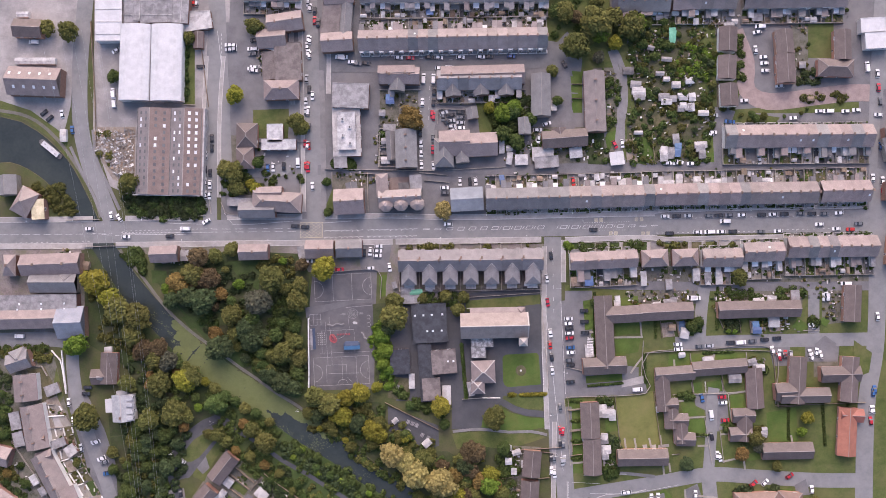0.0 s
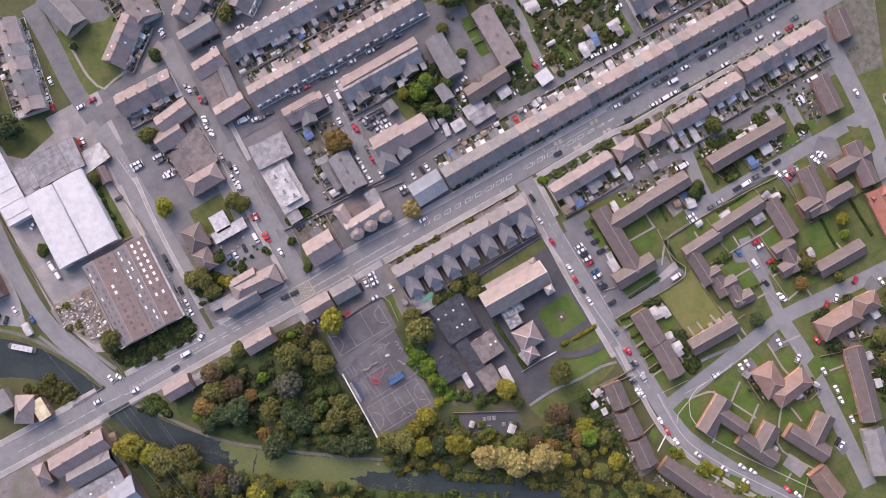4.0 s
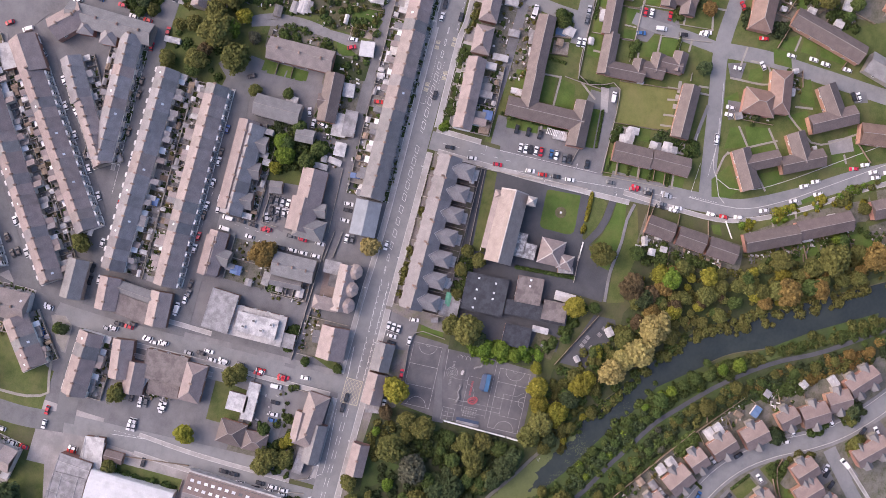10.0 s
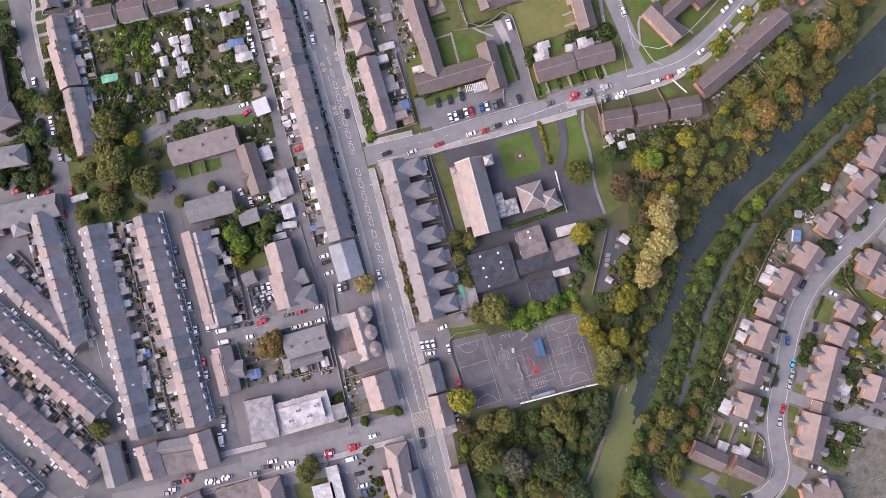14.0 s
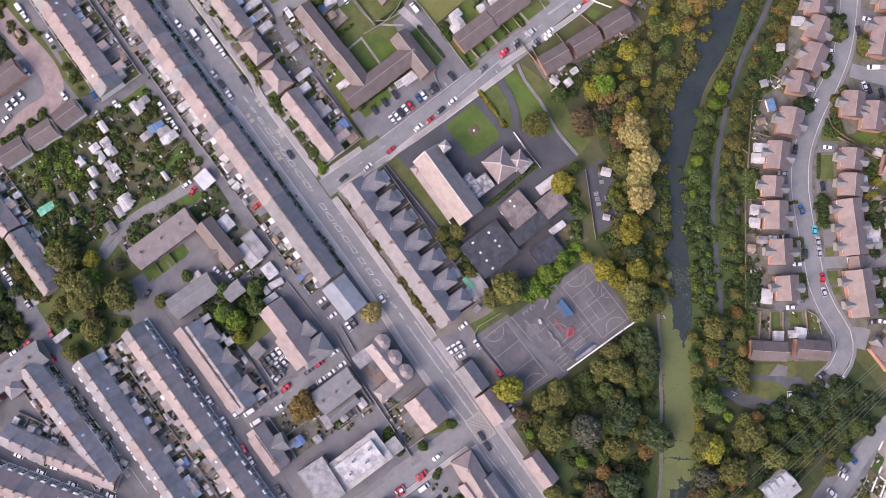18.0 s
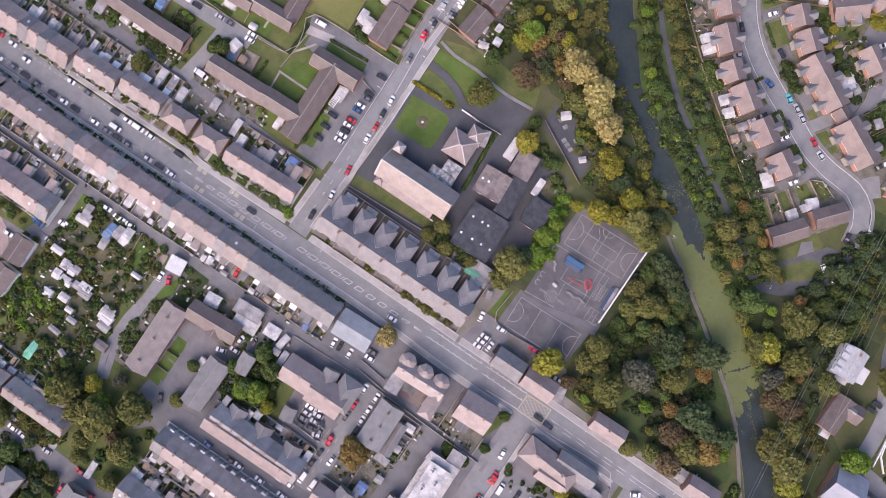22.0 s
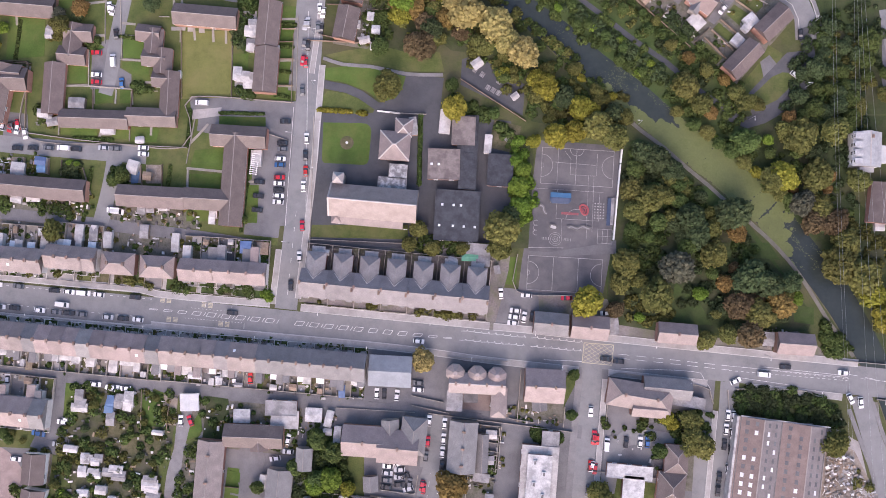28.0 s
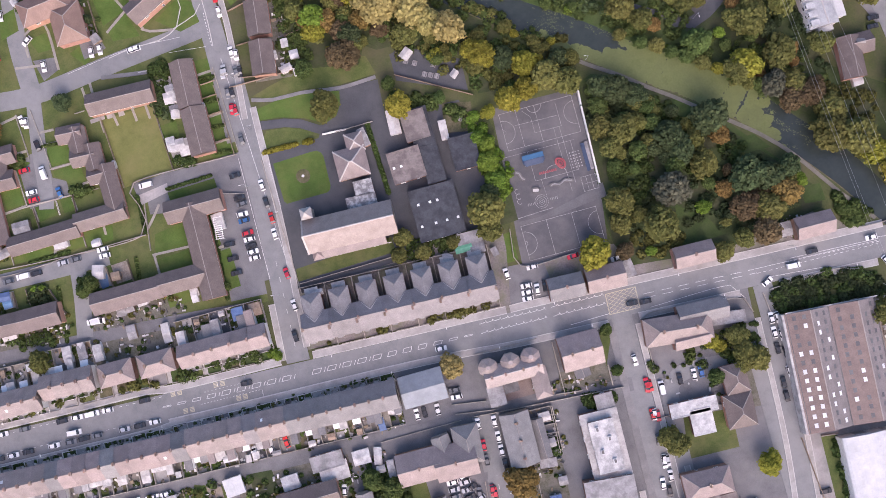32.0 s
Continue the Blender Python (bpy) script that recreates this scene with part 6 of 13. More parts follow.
def cable(ax, ay, bx, by):
    """An overhead line with a little sag."""
    g = Geo()
    n = 40
    a, b = Vector((ax, ay)), Vector((bx, by))
    s = Vector((-(b - a).y, (b - a).x)).normalized() * 0.03
    for i in range(n):
        p, q = a.lerp(b, i / n), a.lerp(b, (i + 1) / n)
        z0, z1 = (22 + 14 * (2 * k / n - 1) ** 2 for k in (i, i + 1))
        g.solid([(*(p - s), z0), (*(p + s), z0), (*p, z0 + 0.05), (*(q - s), z1), (*(q + s), z1), (*q, z1 + 0.05)], [(0, 1, 4, 3), (1, 2, 5, 4), (2, 0, 3, 5)])
    tagged(new("power_cable", g.mesh("power_cable", ["steel"])), "overhead power cable spanning the canal bank", "cable", "overhead cables")


# ---- ground ----
def ground():
    g = Geo()
    g.face([(-2500, -2500, 0), (2500, -2500, 0), (2500, 2500, 0), (-2500, 2500, 0)])
    tagged(new("ground", g.mesh("ground", ["ground"])), "rough grass and soil", "ground", "", "structure")


ground()

# streets, lanes and pavements
road("road", 11.0, [(-271.8, 24.1), (-229.0, 24.4), (-143.8, 25.1), (-70.4, 25.9), (-2.8, 27.3), (81.1, 28.6), (136.9, 29.4), (211.2, 30.4), (261.5, 31.2)])
road("pavement", 2.6, [(-170.7, 18.4), (-109.8, 19.2), (-47.8, 19.7), (-32.3, 20.0)])
road("pavement", 2.6, [(-30.9, 20.0), (41.4, 21.0)])
road("pavement", 2.4, [(53.2, 20.8), (81.0, 21.6), (97.0, 21.8), (104.0, 20.8), (136.8, 21.6), (202.0, 22.7)])
road("kerb", 0.32, [(53.0, 22.1), (81.0, 22.9), (97.5, 23.1)])
road("kerb", 0.32, [(104.0, 22.1), (136.8, 22.9), (202.0, 24.0)])
road("kerb", 0.32, [(40.5, 22.1), (10.5, 21.6), (-29.8, 21.3)])
road("kerb", 0.32, [(97.7, 32.6), (80.6, 32.4), (48.6, 31.7), (10.2, 30.9), (-12.0, 31.0)])
road("kerb", 0.32, [(200.0, 36.4), (153.4, 35.6), (134.1, 35.2), (104.1, 34.6)])
road("pavement", 2.6, [(-271.7, 17.6), (-211.9, 17.8), (-182.0, 18.1)])
road("pavement", 2.6, [(-272.0, 30.9), (-212.1, 31.1), (-182.2, 31.4)])
road("pavement", 2.4, [(-166.0, 31.7), (-143.9, 31.6), (-129.7, 31.9)])
road("pavement", 2.4, [(-115.0, 32.2), (-77.4, 32.4)])
road("pavement", 2.4, [(-66.2, 32.7), (-30.0, 32.8), (-14.1, 32.3), (10.2, 32.2), (48.6, 33.0), (80.6, 33.7), (97.5, 33.9)])
road("pavement", 1.8, [(97.0, 34.6), (104.0, 35.6), (137.0, 36.2), (200.8, 37.3)])
road("road", 7.5, [(-71.2, 30.7), (-72.6, 84.5), (-74.3, 141.6)])
road("pavement", 2.0, [(-76.6, 34.9), (-77.7, 84.5), (-79.1, 138.7)])
road("footway", 2.6, [(-66.7, 35.8), (-67.5, 84.5), (-68.5, 105.8)])
road("road", 7.0, [(-123.5, 30.8), (-124.0, 56.2), (-122.9, 98.9), (-121.3, 141.8)])
road("pavement", 1.8, [(-127.7, 56.2), (-127.1, 84.6), (-125.9, 113.2)])
road("pavement", 1.8, [(-119.1, 42.1), (-119.1, 84.6), (-117.4, 113.1)])
road("road", 8.0, [(-172.8, 30.2), (-178.1, 43.6), (-184.6, 59.2), (-189.1, 79.1), (-189.8, 107.7), (-187.4, 142.1), (-185.3, 159.4)])
road("footway", 1.6, [(-168.9, 35.9), (-173.9, 46.4), (-180.6, 60.6), (-182.8, 76.2)])
road("footway", 1.4, [(-177.4, 32.2), (-182.4, 43.6), (-188.8, 56.3), (-194.1, 67.7)])
road("road", 8.5, [(47.0, 22.2), (47.1, -28.1), (48.6, -67.0), (49.9, -97.3)])
road("pavement", 2.2, [(52.3, 20.8), (52.2, -0.2)])
road("pavement", 2.2, [(42.8, 17.7), (42.6, -28.1), (43.9, -72.5)])
road("road", 6.5, [(107.1, -30.3), (136.2, -29.4), (177.7, -28.5), (205.3, -28.0)])
road("road", 6.0, [(119.1, -29.4), (119.7, -16.9), (121.5, -3.0)])
road("lane", 4.5, [(55.9, -0.2), (80.9, -1.6), (121.5, -2.2), (164.2, -2.2), (204.3, -1.9)])
road("road", 5.5, [(175.0, -25.2), (175.3, -3.6)])
road("road", 8.5, [(212.4, 151.6), (207.9, 83.7), (207.0, 27.6), (205.3, -28.0), (200.1, -61.1), (198.0, -110.5)])
road("lane", 5.0, [(-69.9, 55.8), (-11.3, 55.7), (81.3, 56.7), (137.2, 57.4), (205.3, 57.8)])
road("lane", 4.5, [(128.2, 58.0), (126.7, 75.5), (126.8, 83.9), (137.4, 82.5)])
road("lane", 4.0, [(134.6, 81.9), (165.3, 81.6), (204.3, 82.3)])
road("road", 9.0, [(-14.9, 55.7), (-15.0, 84.3), (-15.8, 108.5)])
road("street", 9.5, [(-69.3, 109.5), (-31.1, 109.7), (11.3, 110.4), (47.4, 111.4)])
road("pavement", 1.6, [(-48.1, 113.7), (-2.8, 114.1), (45.1, 114.8)])
road("street", 8.5, [(49.3, 109.7), (53.5, 101.1), (56.3, 89.8)])
road("block_road", 8.5, [(137.9, 124.9), (143.3, 109.3), (143.7, 95.2), (154.3, 89.5), (176.6, 91.7), (193.3, 93.6), (205.9, 93.6)])
road("footway", 2.8, [(76.1, 115.2), (80.2, 101.0), (80.7, 84.0), (79.1, 67.1)])
road("road", 7.0, [(-256.5, -30.4), (-211.2, -28.4), (-188.5, -30.0)])
road("road", 6.5, [(-191.9, -31.1), (-191.1, -45.2), (-188.0, -61.9), (-182.2, -78.6), (-173.4, -100.8), (-169.0, -117.4)])
road("road", 8.0, [(-72.3, 71.9), (-74.8, 118.7), (-74.5, 138.9), (-73.3, 166.0), (-69.7, 193.9), (-66.9, 220.8), (-64.0, 244.0), (-61.3, 271.0)])
road("pavement", 2.0, [(-83.3, 133.2), (-83.4, 111.3), (-82.4, 88.6)])
road("pavement", 2.0, [(-66.5, 137.7), (-64.6, 115.8), (-64.7, 94.0)])
road("road", 8.5, [(-116.4, 43.7), (-117.9, 77.7), (-119.7, 111.4), (-121.4, 147.3)])
road("street", 9.0, [(-121.4, 147.3), (-103.5, 149.0), (-79.3, 151.5)])
road("street", 9.0, [(-121.4, 147.3), (-123.5, 166.9), (-122.9, 187.6), (-123.5, 210.9)])
road("street", 5, [(-95.5, 153.7), (-79.7, 161.0), (-75.5, 173.6), (-73.4, 182.6)])
road("road", 6, [(-122.6, 56.7), (-86.8, 56.2), (-81.8, 73.4), (-81.6, 91.4)])
road("road", 7.0, [(49.3, -106.8), (59.6, -104.8), (96.0, -98.8), (122.6, -94.4), (146.3, -95.4), (174.0, -96.9), (195.7, -97.0)])
road("road", 7.0, [(122.6, -94.4), (124.3, -114.9), (123.5, -135.1), (122.4, -159.4), (121.3, -183.6)])
road("road", 5.5, [(122.6, -94.4), (124.3, -74.3), (124.8, -60.3), (125.9, -52.1)])
road("road", 8.5, [(51.7, -61.4), (52.1, -89.3), (53.2, -107.1), (55.1, -122.4), (66.9, -145.7), (83.6, -172.0), (99.0, -202.7), (108.4, -221.6)])
road("pavement", 2.0, [(47.6, -68.8), (46.9, -106.8), (50.2, -124.7), (61.4, -148.0), (78.7, -174.3), (93.5, -200.4)])
road("street", 8.0, [(205.0, 152.6), (152.0, 152.3), (137.0, 154.0), (122.0, 154.8), (108.0, 154.2), (89.0, 153.8), (75.2, 153.6), (42.3, 154.2), (-3.2, 152.2), (-33.4, 150.7), (-67.3, 150.3)])
road("pavement", 1.6, [(34.9, 158.9), (-5.5, 157.8)])
road("street", 8.5, [(-68.8, 113.8), (-35.0, 112.3), (2.7, 111.7), (35.5, 111.5), (53.3, 114.2)])
road("street", 12.0, [(55.5, 105.3), (55.9, 115.4), (50.5, 120.6)])
road("street", 7.5, [(64.0, 158.0), (66.2, 180.6), (66.5, 200.7)])
road("street", 8.0, [(36.9, 206.7), (8.1, 182.5), (-23.0, 160.9), (-45.9, 151.6)])
road("street", 9.0, [(48.0, 253.0), (20.6, 236.9), (-6.6, 221.0), (-33.4, 204.4), (-58.9, 186.2), (-69.0, 177.5)])
road("footway", 2.8, [(75.9, 119.7), (81.9, 106.9), (83.2, 89.1), (79.4, 69.0), (79.1, 61.5)])
road("road", 5.5, [(44.1, 75.4), (40.9, 69.2), (38.6, 64.3)])
road("dark_path", 2.0, [(21.1, -202.1), (2.4, -175.4), (-6.8, -158.2), (-15.6, -145.1), (-27.3, -131.4), (-39.2, -119.8), (-49.6, -110.3), (-62.1, -102.5), (-74.5, -94.7), (-87.1, -87.8), (-99.4, -79.1), (-115.6, -70.7)])
road("dark_path", 4.4, [(-137.2, -106.5), (-140.9, -97.5), (-140.9, -87.5), (-133.8, -77.3), (-126.0, -70.6), (-120.0, -68.0), (-114.9, -69.4), (-111.9, -73.1)])
road("towpath", 1.6, [(-235.8, 86.9), (-215.7, 82.9), (-201.3, 72.0), (-189.6, 56.3), (-181.5, 42.1), (-178.5, 32.2)])
road("towpath", 1.4, [(-168.7, 16.1), (-162.9, 9.2), (-158.5, 4.4), (-151.9, -4.4), (-144.2, -14.0), (-136.3, -21.6), (-129.4, -27.0), (-115.6, -36.8), (-107.6, -42.7), (-99.5, -48.0), (-90.2, -54.7), (-79.7, -61.0), (-69.9, -68.0)])
road("path_asphalt", 3.2, [(47.6, -66.4), (41.0, -65.0), (33.8, -64.4), (28.0, -62.7), (21.2, -58.9), (15.0, -58.5)])
road("footway", 1.3, [(43.9, -75.2), (36.0, -73.6), (25.4, -73.9), (10.9, -72.6), (-2.6, -73.7)])
road("road", 6.6, [(8.9, -224.4), (-6.7, -212.7), (-19.9, -202.0), (-30.3, -191.6), (-38.4, -179.9), (-46.0, -165.6), (-55.0, -153.2), (-66.0, -143.9), (-80.9, -135.9), (-94.2, -129.9), (-105.3, -125.0), (-116.7, -122.6), (-127.7, -121.8), (-135.0, -117.7), (-138.9, -110.9), (-140.3, -102.5)])
road("footway", 1.5, [(11.4, -220.9), (-4.1, -209.2), (-17.1, -198.7), (-27.1, -188.8), (-34.7, -177.6), (-42.4, -163.3), (-51.9, -150.3), (-63.7, -140.3), (-79.0, -132.0), (-92.5, -126.0), (-104.0, -120.9), (-116.1, -118.4), (-126.6, -117.6), (-132.1, -114.6), (-134.9, -109.4), (-136.1, -101.8)])
road("kerb", 0.3, [(11.0, -221.5), (-4.5, -209.8), (-17.6, -199.3), (-27.6, -189.3), (-35.4, -178.0), (-43.0, -163.7), (-52.5, -150.8), (-64.1, -140.9), (-79.4, -132.7), (-92.8, -126.7), (-104.2, -121.6), (-116.2, -119.1), (-126.8, -118.4), (-132.6, -115.2), (-135.6, -109.7), (-136.9, -101.9)])
road("footway", 1.5, [(6.3, -227.9), (-9.3, -216.1), (-22.8, -205.3), (-33.6, -194.4), (-42.1, -182.1), (-49.7, -167.9), (-58.2, -156.2), (-68.4, -147.5), (-82.8, -139.8), (-95.9, -133.9), (-106.6, -129.1), (-117.3, -126.9), (-128.8, -126.0), (-138.0, -120.8), (-142.9, -112.3), (-144.5, -103.3)])
road("kerb", 0.3, [(6.8, -227.3), (-8.8, -215.5), (-22.2, -204.7), (-33.0, -193.9), (-41.4, -181.7), (-49.0, -167.5), (-57.6, -155.7), (-68.0, -146.9), (-82.5, -139.1), (-95.6, -133.2), (-106.3, -128.3), (-117.2, -126.1), (-128.6, -125.2), (-137.5, -120.3), (-142.2, -112.0), (-143.7, -103.1)])
road("road", 6.0, [(-39.3, -189.6), (-46.7, -196.1), (-60.0, -208.8), (-75.7, -227.1)])
road("pavement", 1.4, [(-43.4, -198.5), (-58.8, -215.5)])
road("road", 9.0, [(-130.0, -121.7), (-133.4, -126.6), (-136.2, -128.9)])
road("road", 5.0, [(-96.9, -129.2), (-104.7, -141.2), (-112.5, -153.3), (-121.2, -170.6)])
road("footway", 1.5, [(96.5, -95.4), (82.7, -94.0), (70.0, -93.6), (62.2, -94.4)])
road("kerb", 0.3, [(66.7, -107.3), (57.8, -110.8), (55.2, -114.2)])
road("kerb", 0.3, [(82.7, -94.3), (68.7, -93.9), (61.7, -94.9)])
road("path", 0.9, [(133.3, -74.5), (128.5, -74.8)])
road("path", 0.9, [(123.0, -80.3), (117.5, -80.4)])
road("path", 0.9, [(122.3, -75.0), (112.9, -75.2)])
road("path", 0.9, [(121.3, -66.3), (111.0, -66.8)])
road("path", 0.9, [(141.5, -53.7), (133.0, -54.9)])
road("path", 0.9, [(115.8, -54.3), (115.0, -49.2)])
road("path", 0.9, [(111.0, -56.2), (111.0, -58.4), (105.2, -59.0)])
road("path", 0.9, [(147.4, -72.7), (143.5, -73.2)])
road("path", 0.9, [(138.7, -42.2), (132.6, -42.4)])
road("path", 0.9, [(125.8, -37.2), (126.4, -33.4)])
road("path", 0.9, [(106.6, -41.5), (106.4, -38.2)])
road("path", 0.9, [(92.2, -35.4), (88.0, -40.7), (85.0, -45.0)])
road("path", 0.9, [(91.2, -27.2), (77.0, -27.4)])
road("path", 0.9, [(90.6, -27.3), (89.9, -18.2)])
road("path", 0.9, [(61.7, -88.5), (55.2, -89.2)])
road("path", 0.9, [(61.1, -72.4), (54.7, -73.2)])
road("path", 0.9, [(60.4, -62.6), (53.9, -63.1)])
road("path", 0.9, [(67.5, -24.6), (62.1, -24.9)])
road("path", 0.9, [(99.9, -80.8), (99.3, -75.3)])
road("path", 0.9, [(95.0, -81.8), (93.9, -76.6)])
road("path", 0.9, [(87.6, -82.1), (86.7, -76.7)])
road("path", 0.9, [(82.6, -82.7), (81.8, -76.6)])
road("path", 0.9, [(164.4, -81.5), (163.2, -75.0)])
road("path", 0.9, [(117.6, -104.7), (126.9, -105.6)])
road("kerb", 0.3, [(53.6, -97.9), (53.8, -110.4), (55.8, -125.1), (64.5, -141.7), (76.6, -159.0), (93.1, -182.0)])
road("kerb", 0.3, [(92.2, -101.8), (82.5, -103.7), (72.7, -104.3), (65.3, -107.7), (62.4, -114.5), (65.1, -125.9), (74.0, -140.7), (89.4, -162.0), (100.0, -176.4)])
road("path", 0.9, [(111.2, -101.6), (113.0, -119.3), (120.9, -117.1), (121.2, -108.5)])
road("path", 0.9, [(91.0, -111.3), (82.6, -117.9)])
road("path", 0.9, [(77.4, -109.7), (82.4, -117.4), (89.3, -130.0)])
road("path", 0.9, [(93.7, -124.6), (85.7, -131.0)])
road("path", 0.9, [(101.9, -132.0), (94.9, -141.6), (92.9, -149.7), (106.0, -170.2)])
road("path", 0.9, [(106.4, -133.6), (107.7, -141.6)])
road("path", 0.9, [(91.4, -160.8), (87.5, -162.9)])
road("path", 0.9, [(71.6, -125.1), (65.6, -130.7)])
road("path", 0.9, [(66.8, -107.1), (75.4, -108.4), (78.3, -109.9)])
road("path", 0.9, [(138.1, -127.9), (130.8, -126.9)])
road("path", 0.9, [(103.6, -88.8), (104.2, -93.3)])
road("path", 0.9, [(100.7, -90.1), (101.0, -94.5)])
road("path", 0.9, [(140.1, -87.1), (140.6, -92.0)])
road("path", 0.9, [(139.5, -85.9), (129.6, -88.1)])
road("path", 1.2, [(-115.0, 185.1), (-114.3, 166.9), (-110.2, 158.0), (-103.1, 159.7), (-91.3, 161.1)])
road("street", 9.5, [(-72.3, 259.0), (-72.4, 238.8), (-71.9, 225.4), (-71.7, 207.6), (-71.9, 189.4), (-72.3, 175.0), (-74.2, 165.0)])
road("footway", 1.6, [(-79.8, 234.7), (-77.7, 219.0), (-77.4, 197.4), (-76.8, 182.1)])

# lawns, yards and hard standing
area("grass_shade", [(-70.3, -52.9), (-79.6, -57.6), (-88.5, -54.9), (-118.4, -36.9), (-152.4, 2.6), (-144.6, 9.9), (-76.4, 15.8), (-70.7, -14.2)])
area("garden", [(162.1, -91.4), (198.5, -89.3), (238.6, -176.9), (155.2, -214.1), (153.0, -146.8), (137.7, -119.5), (133.0, -103.1)])
area("grass", [(116.1, -78.6), (174.2, -205.6), (110.2, -234.2), (52.2, -107.5)])
area("grass", [(53.1, -1.6), (247.1, -1.6), (245.0, -110.3), (107.8, -110.9), (50.4, -102.8)])
area("lane_asphalt", [(59.6, 77.9), (56.8, 75.0), (50.7, 74.7), (47.6, 78.9), (48.9, 86.8), (47.0, 97.2), (46.6, 102.2), (54.7, 105.0), (55.8, 94.2), (57.3, 84.6)])
canal([(-255.5, 67.3, 24), (-229.8, 71.2, 23), (-215.5, 67.2, 19), (-201.0, 55.8, 15), (-190.9, 41.6, 11.5), (-183.6, 28.0, 10), (-174.9, 14.5, 10.5), (-166.4, 2.0, 11.5), (-158.2, -8.4, 12), (-145.2, -22.0, 11.5), (-134.0, -32.8, 12), (-122.7, -41.7, 12), (-113.4, -48.3, 12), (-97.8, -57.9, 12), (-85.5, -66.5, 12.5), (-71.0, -76.5, 13.5), (-49.9, -91.6, 14.5), (-9.5, -123.1, 15), (5.8, -150.4, 15.5), (21.2, -176.5, 15.5), (34.2, -199.4, 16), (52.1, -228.8, 16)])
area("car_park", [(-118.0, 22.0), (230.0, 27.0), (230.0, 270.0), (-118.0, 270.0)])
area("industrial", [(-183.0, 159.4), (-113.8, 159.0), (-116.0, 87.5), (-127.0, 43.5), (-162.5, 42.7), (-173.9, 47.8), (-182.8, 73.4)])
area("industrial", [(-260.1, 159.8), (-189.6, 159.4), (-194.4, 87.7), (-198.4, 70.6), (-212.8, 80.6), (-230.1, 89.2), (-258.9, 93.6)])
area("yard", [(-257.4, 17.3), (-186.3, 16.7), (-185.5, -0.2), (-185.7, -28.3), (-256.4, -39.6)])
area("car_park", [(-116.4, 130.3), (-99.3, 130.2), (-98.5, 91.7), (-116.1, 90.3)])
area("car_park", [(-69.3, 105.8), (-45.2, 104.3), (-45.1, 58.9), (-66.3, 58.9)])
area("grass", [(-102.4, 86.0), (-76.3, 86.8), (-76.2, 71.7), (-102.3, 71.8)])
area("car_park", [(-100.3, 68.9), (-77.6, 68.9), (-77.5, 52.7), (-100.2, 52.8)])
area("soil", [(-120.2, 73.2), (-101.7, 71.8), (-101.5, 43.4), (-117.9, 43.5)])
area("rubble", [(-182.8, 77.7), (-161.4, 77.6), (-161.7, 47.8), (-172.5, 51.2), (-181.2, 64.9)])
area("grass", [(-138.5, 118.9), (-132.0, 118.9), (-131.7, 88.9), (-137.4, 88.9)])
area("grass", [(53.7, 135.2), (84.6, 135.1), (85.9, 112.4), (81.6, 92.5), (59.2, 103.9)])
area("grass", [(77.3, 81.2), (92.7, 89.7), (99.5, 58.6), (84.1, 58.1)])
area("allotment", [(84.1, 133.7), (128.2, 132.1), (127.7, 86.7), (124.6, 58.6), (84.1, 58.6)])
area("grass", [(174.3, 129.0), (186.9, 129.0), (186.6, 111.1), (174.1, 111.2)])
area("grass", [(133.3, 85.3), (176.5, 88.0), (198.8, 89.3), (198.7, 83.7), (134.6, 77.7)])
area("grass", [(8.5, 95.6), (26.8, 92.7), (26.7, 71.5), (11.2, 71.5)])
area("garden", [(54.5, 18.8), (204.7, 22.0), (204.3, -1.6), (55.8, -1.6)])
area("yard", [(-163.6, 18.9), (-30.9, 18.9), (-30.9, 5.4), (-71.7, 4.8), (-143.6, 6.8)])
area("yard", [(-30.9, 18.6), (42.5, 18.8), (42.4, -5.8), (-30.9, -7.2)])
area("car_park", [(-50.0, 19.4), (-30.9, 19.4), (-32.0, 4.8), (-47.8, 4.8)])
area("lane_asphalt", [(53.0, -4.4), (66.4, -4.4), (66.2, -39.2), (89.0, -42.0), (88.9, -55.8), (52.8, -55.9)])
area("court", [(-72.2, 4.8), (-40.2, 5.4), (-40.4, -5.8), (-41.0, -17.0), (-41.4, -52.7), (-74.7, -53.9), (-74.1, -17.0)])
area("school_asphalt", [(46.2, -53.6), (1.0, -58.6), (-4.8, -6.9), (40.6, -1.8)])
area("grass_bright", [(41.0, -50.5), (26.7, -51.8), (24.4, -51.8), (22.9, -50.8), (22.3, -49.2), (22.0, -38.2), (22.5, -36.6), (23.8, -35.9), (39.0, -35.0), (39.9, -36.1)])
area("grass", [(40.8, -10.9), (4.3, -15.0), (3.7, -9.4), (41.1, -6.1)])
area("school_asphalt", [(5.3, -58.1), (-30.6, -58.8), (-35.6, -12.5), (-0.7, -8.6)])
area("school_asphalt", [(15.7, -72.8), (-3.1, -72.6), (-3.0, -57.9), (22.5, -56.2)])
area("grass", [(43.4, -76.4), (35.7, -79.0), (21.6, -82.7), (9.5, -82.4), (-0.5, -82.2), (-3.0, -74.9), (11.3, -73.6), (25.8, -74.8), (36.4, -74.2)])
area("grass_bright", [(43.5, -71.3), (35.0, -73.0), (24.4, -73.3), (11.5, -71.6), (12.4, -66.5), (14.5, -62.8), (19.1, -60.9), (26.1, -64.4), (35.7, -66.9), (43.0, -67.1)])
area("grass", [(43.7, -58.2), (40.9, -62.9), (32.6, -62.4), (23.6, -58.8), (29.3, -55.1), (43.2, -55.0)])
area("school_asphalt", [(-9.2, -80.6), (-14.9, -82.7), (-34.4, -73.4), (-34.7, -61.4), (-9.7, -70.7)])
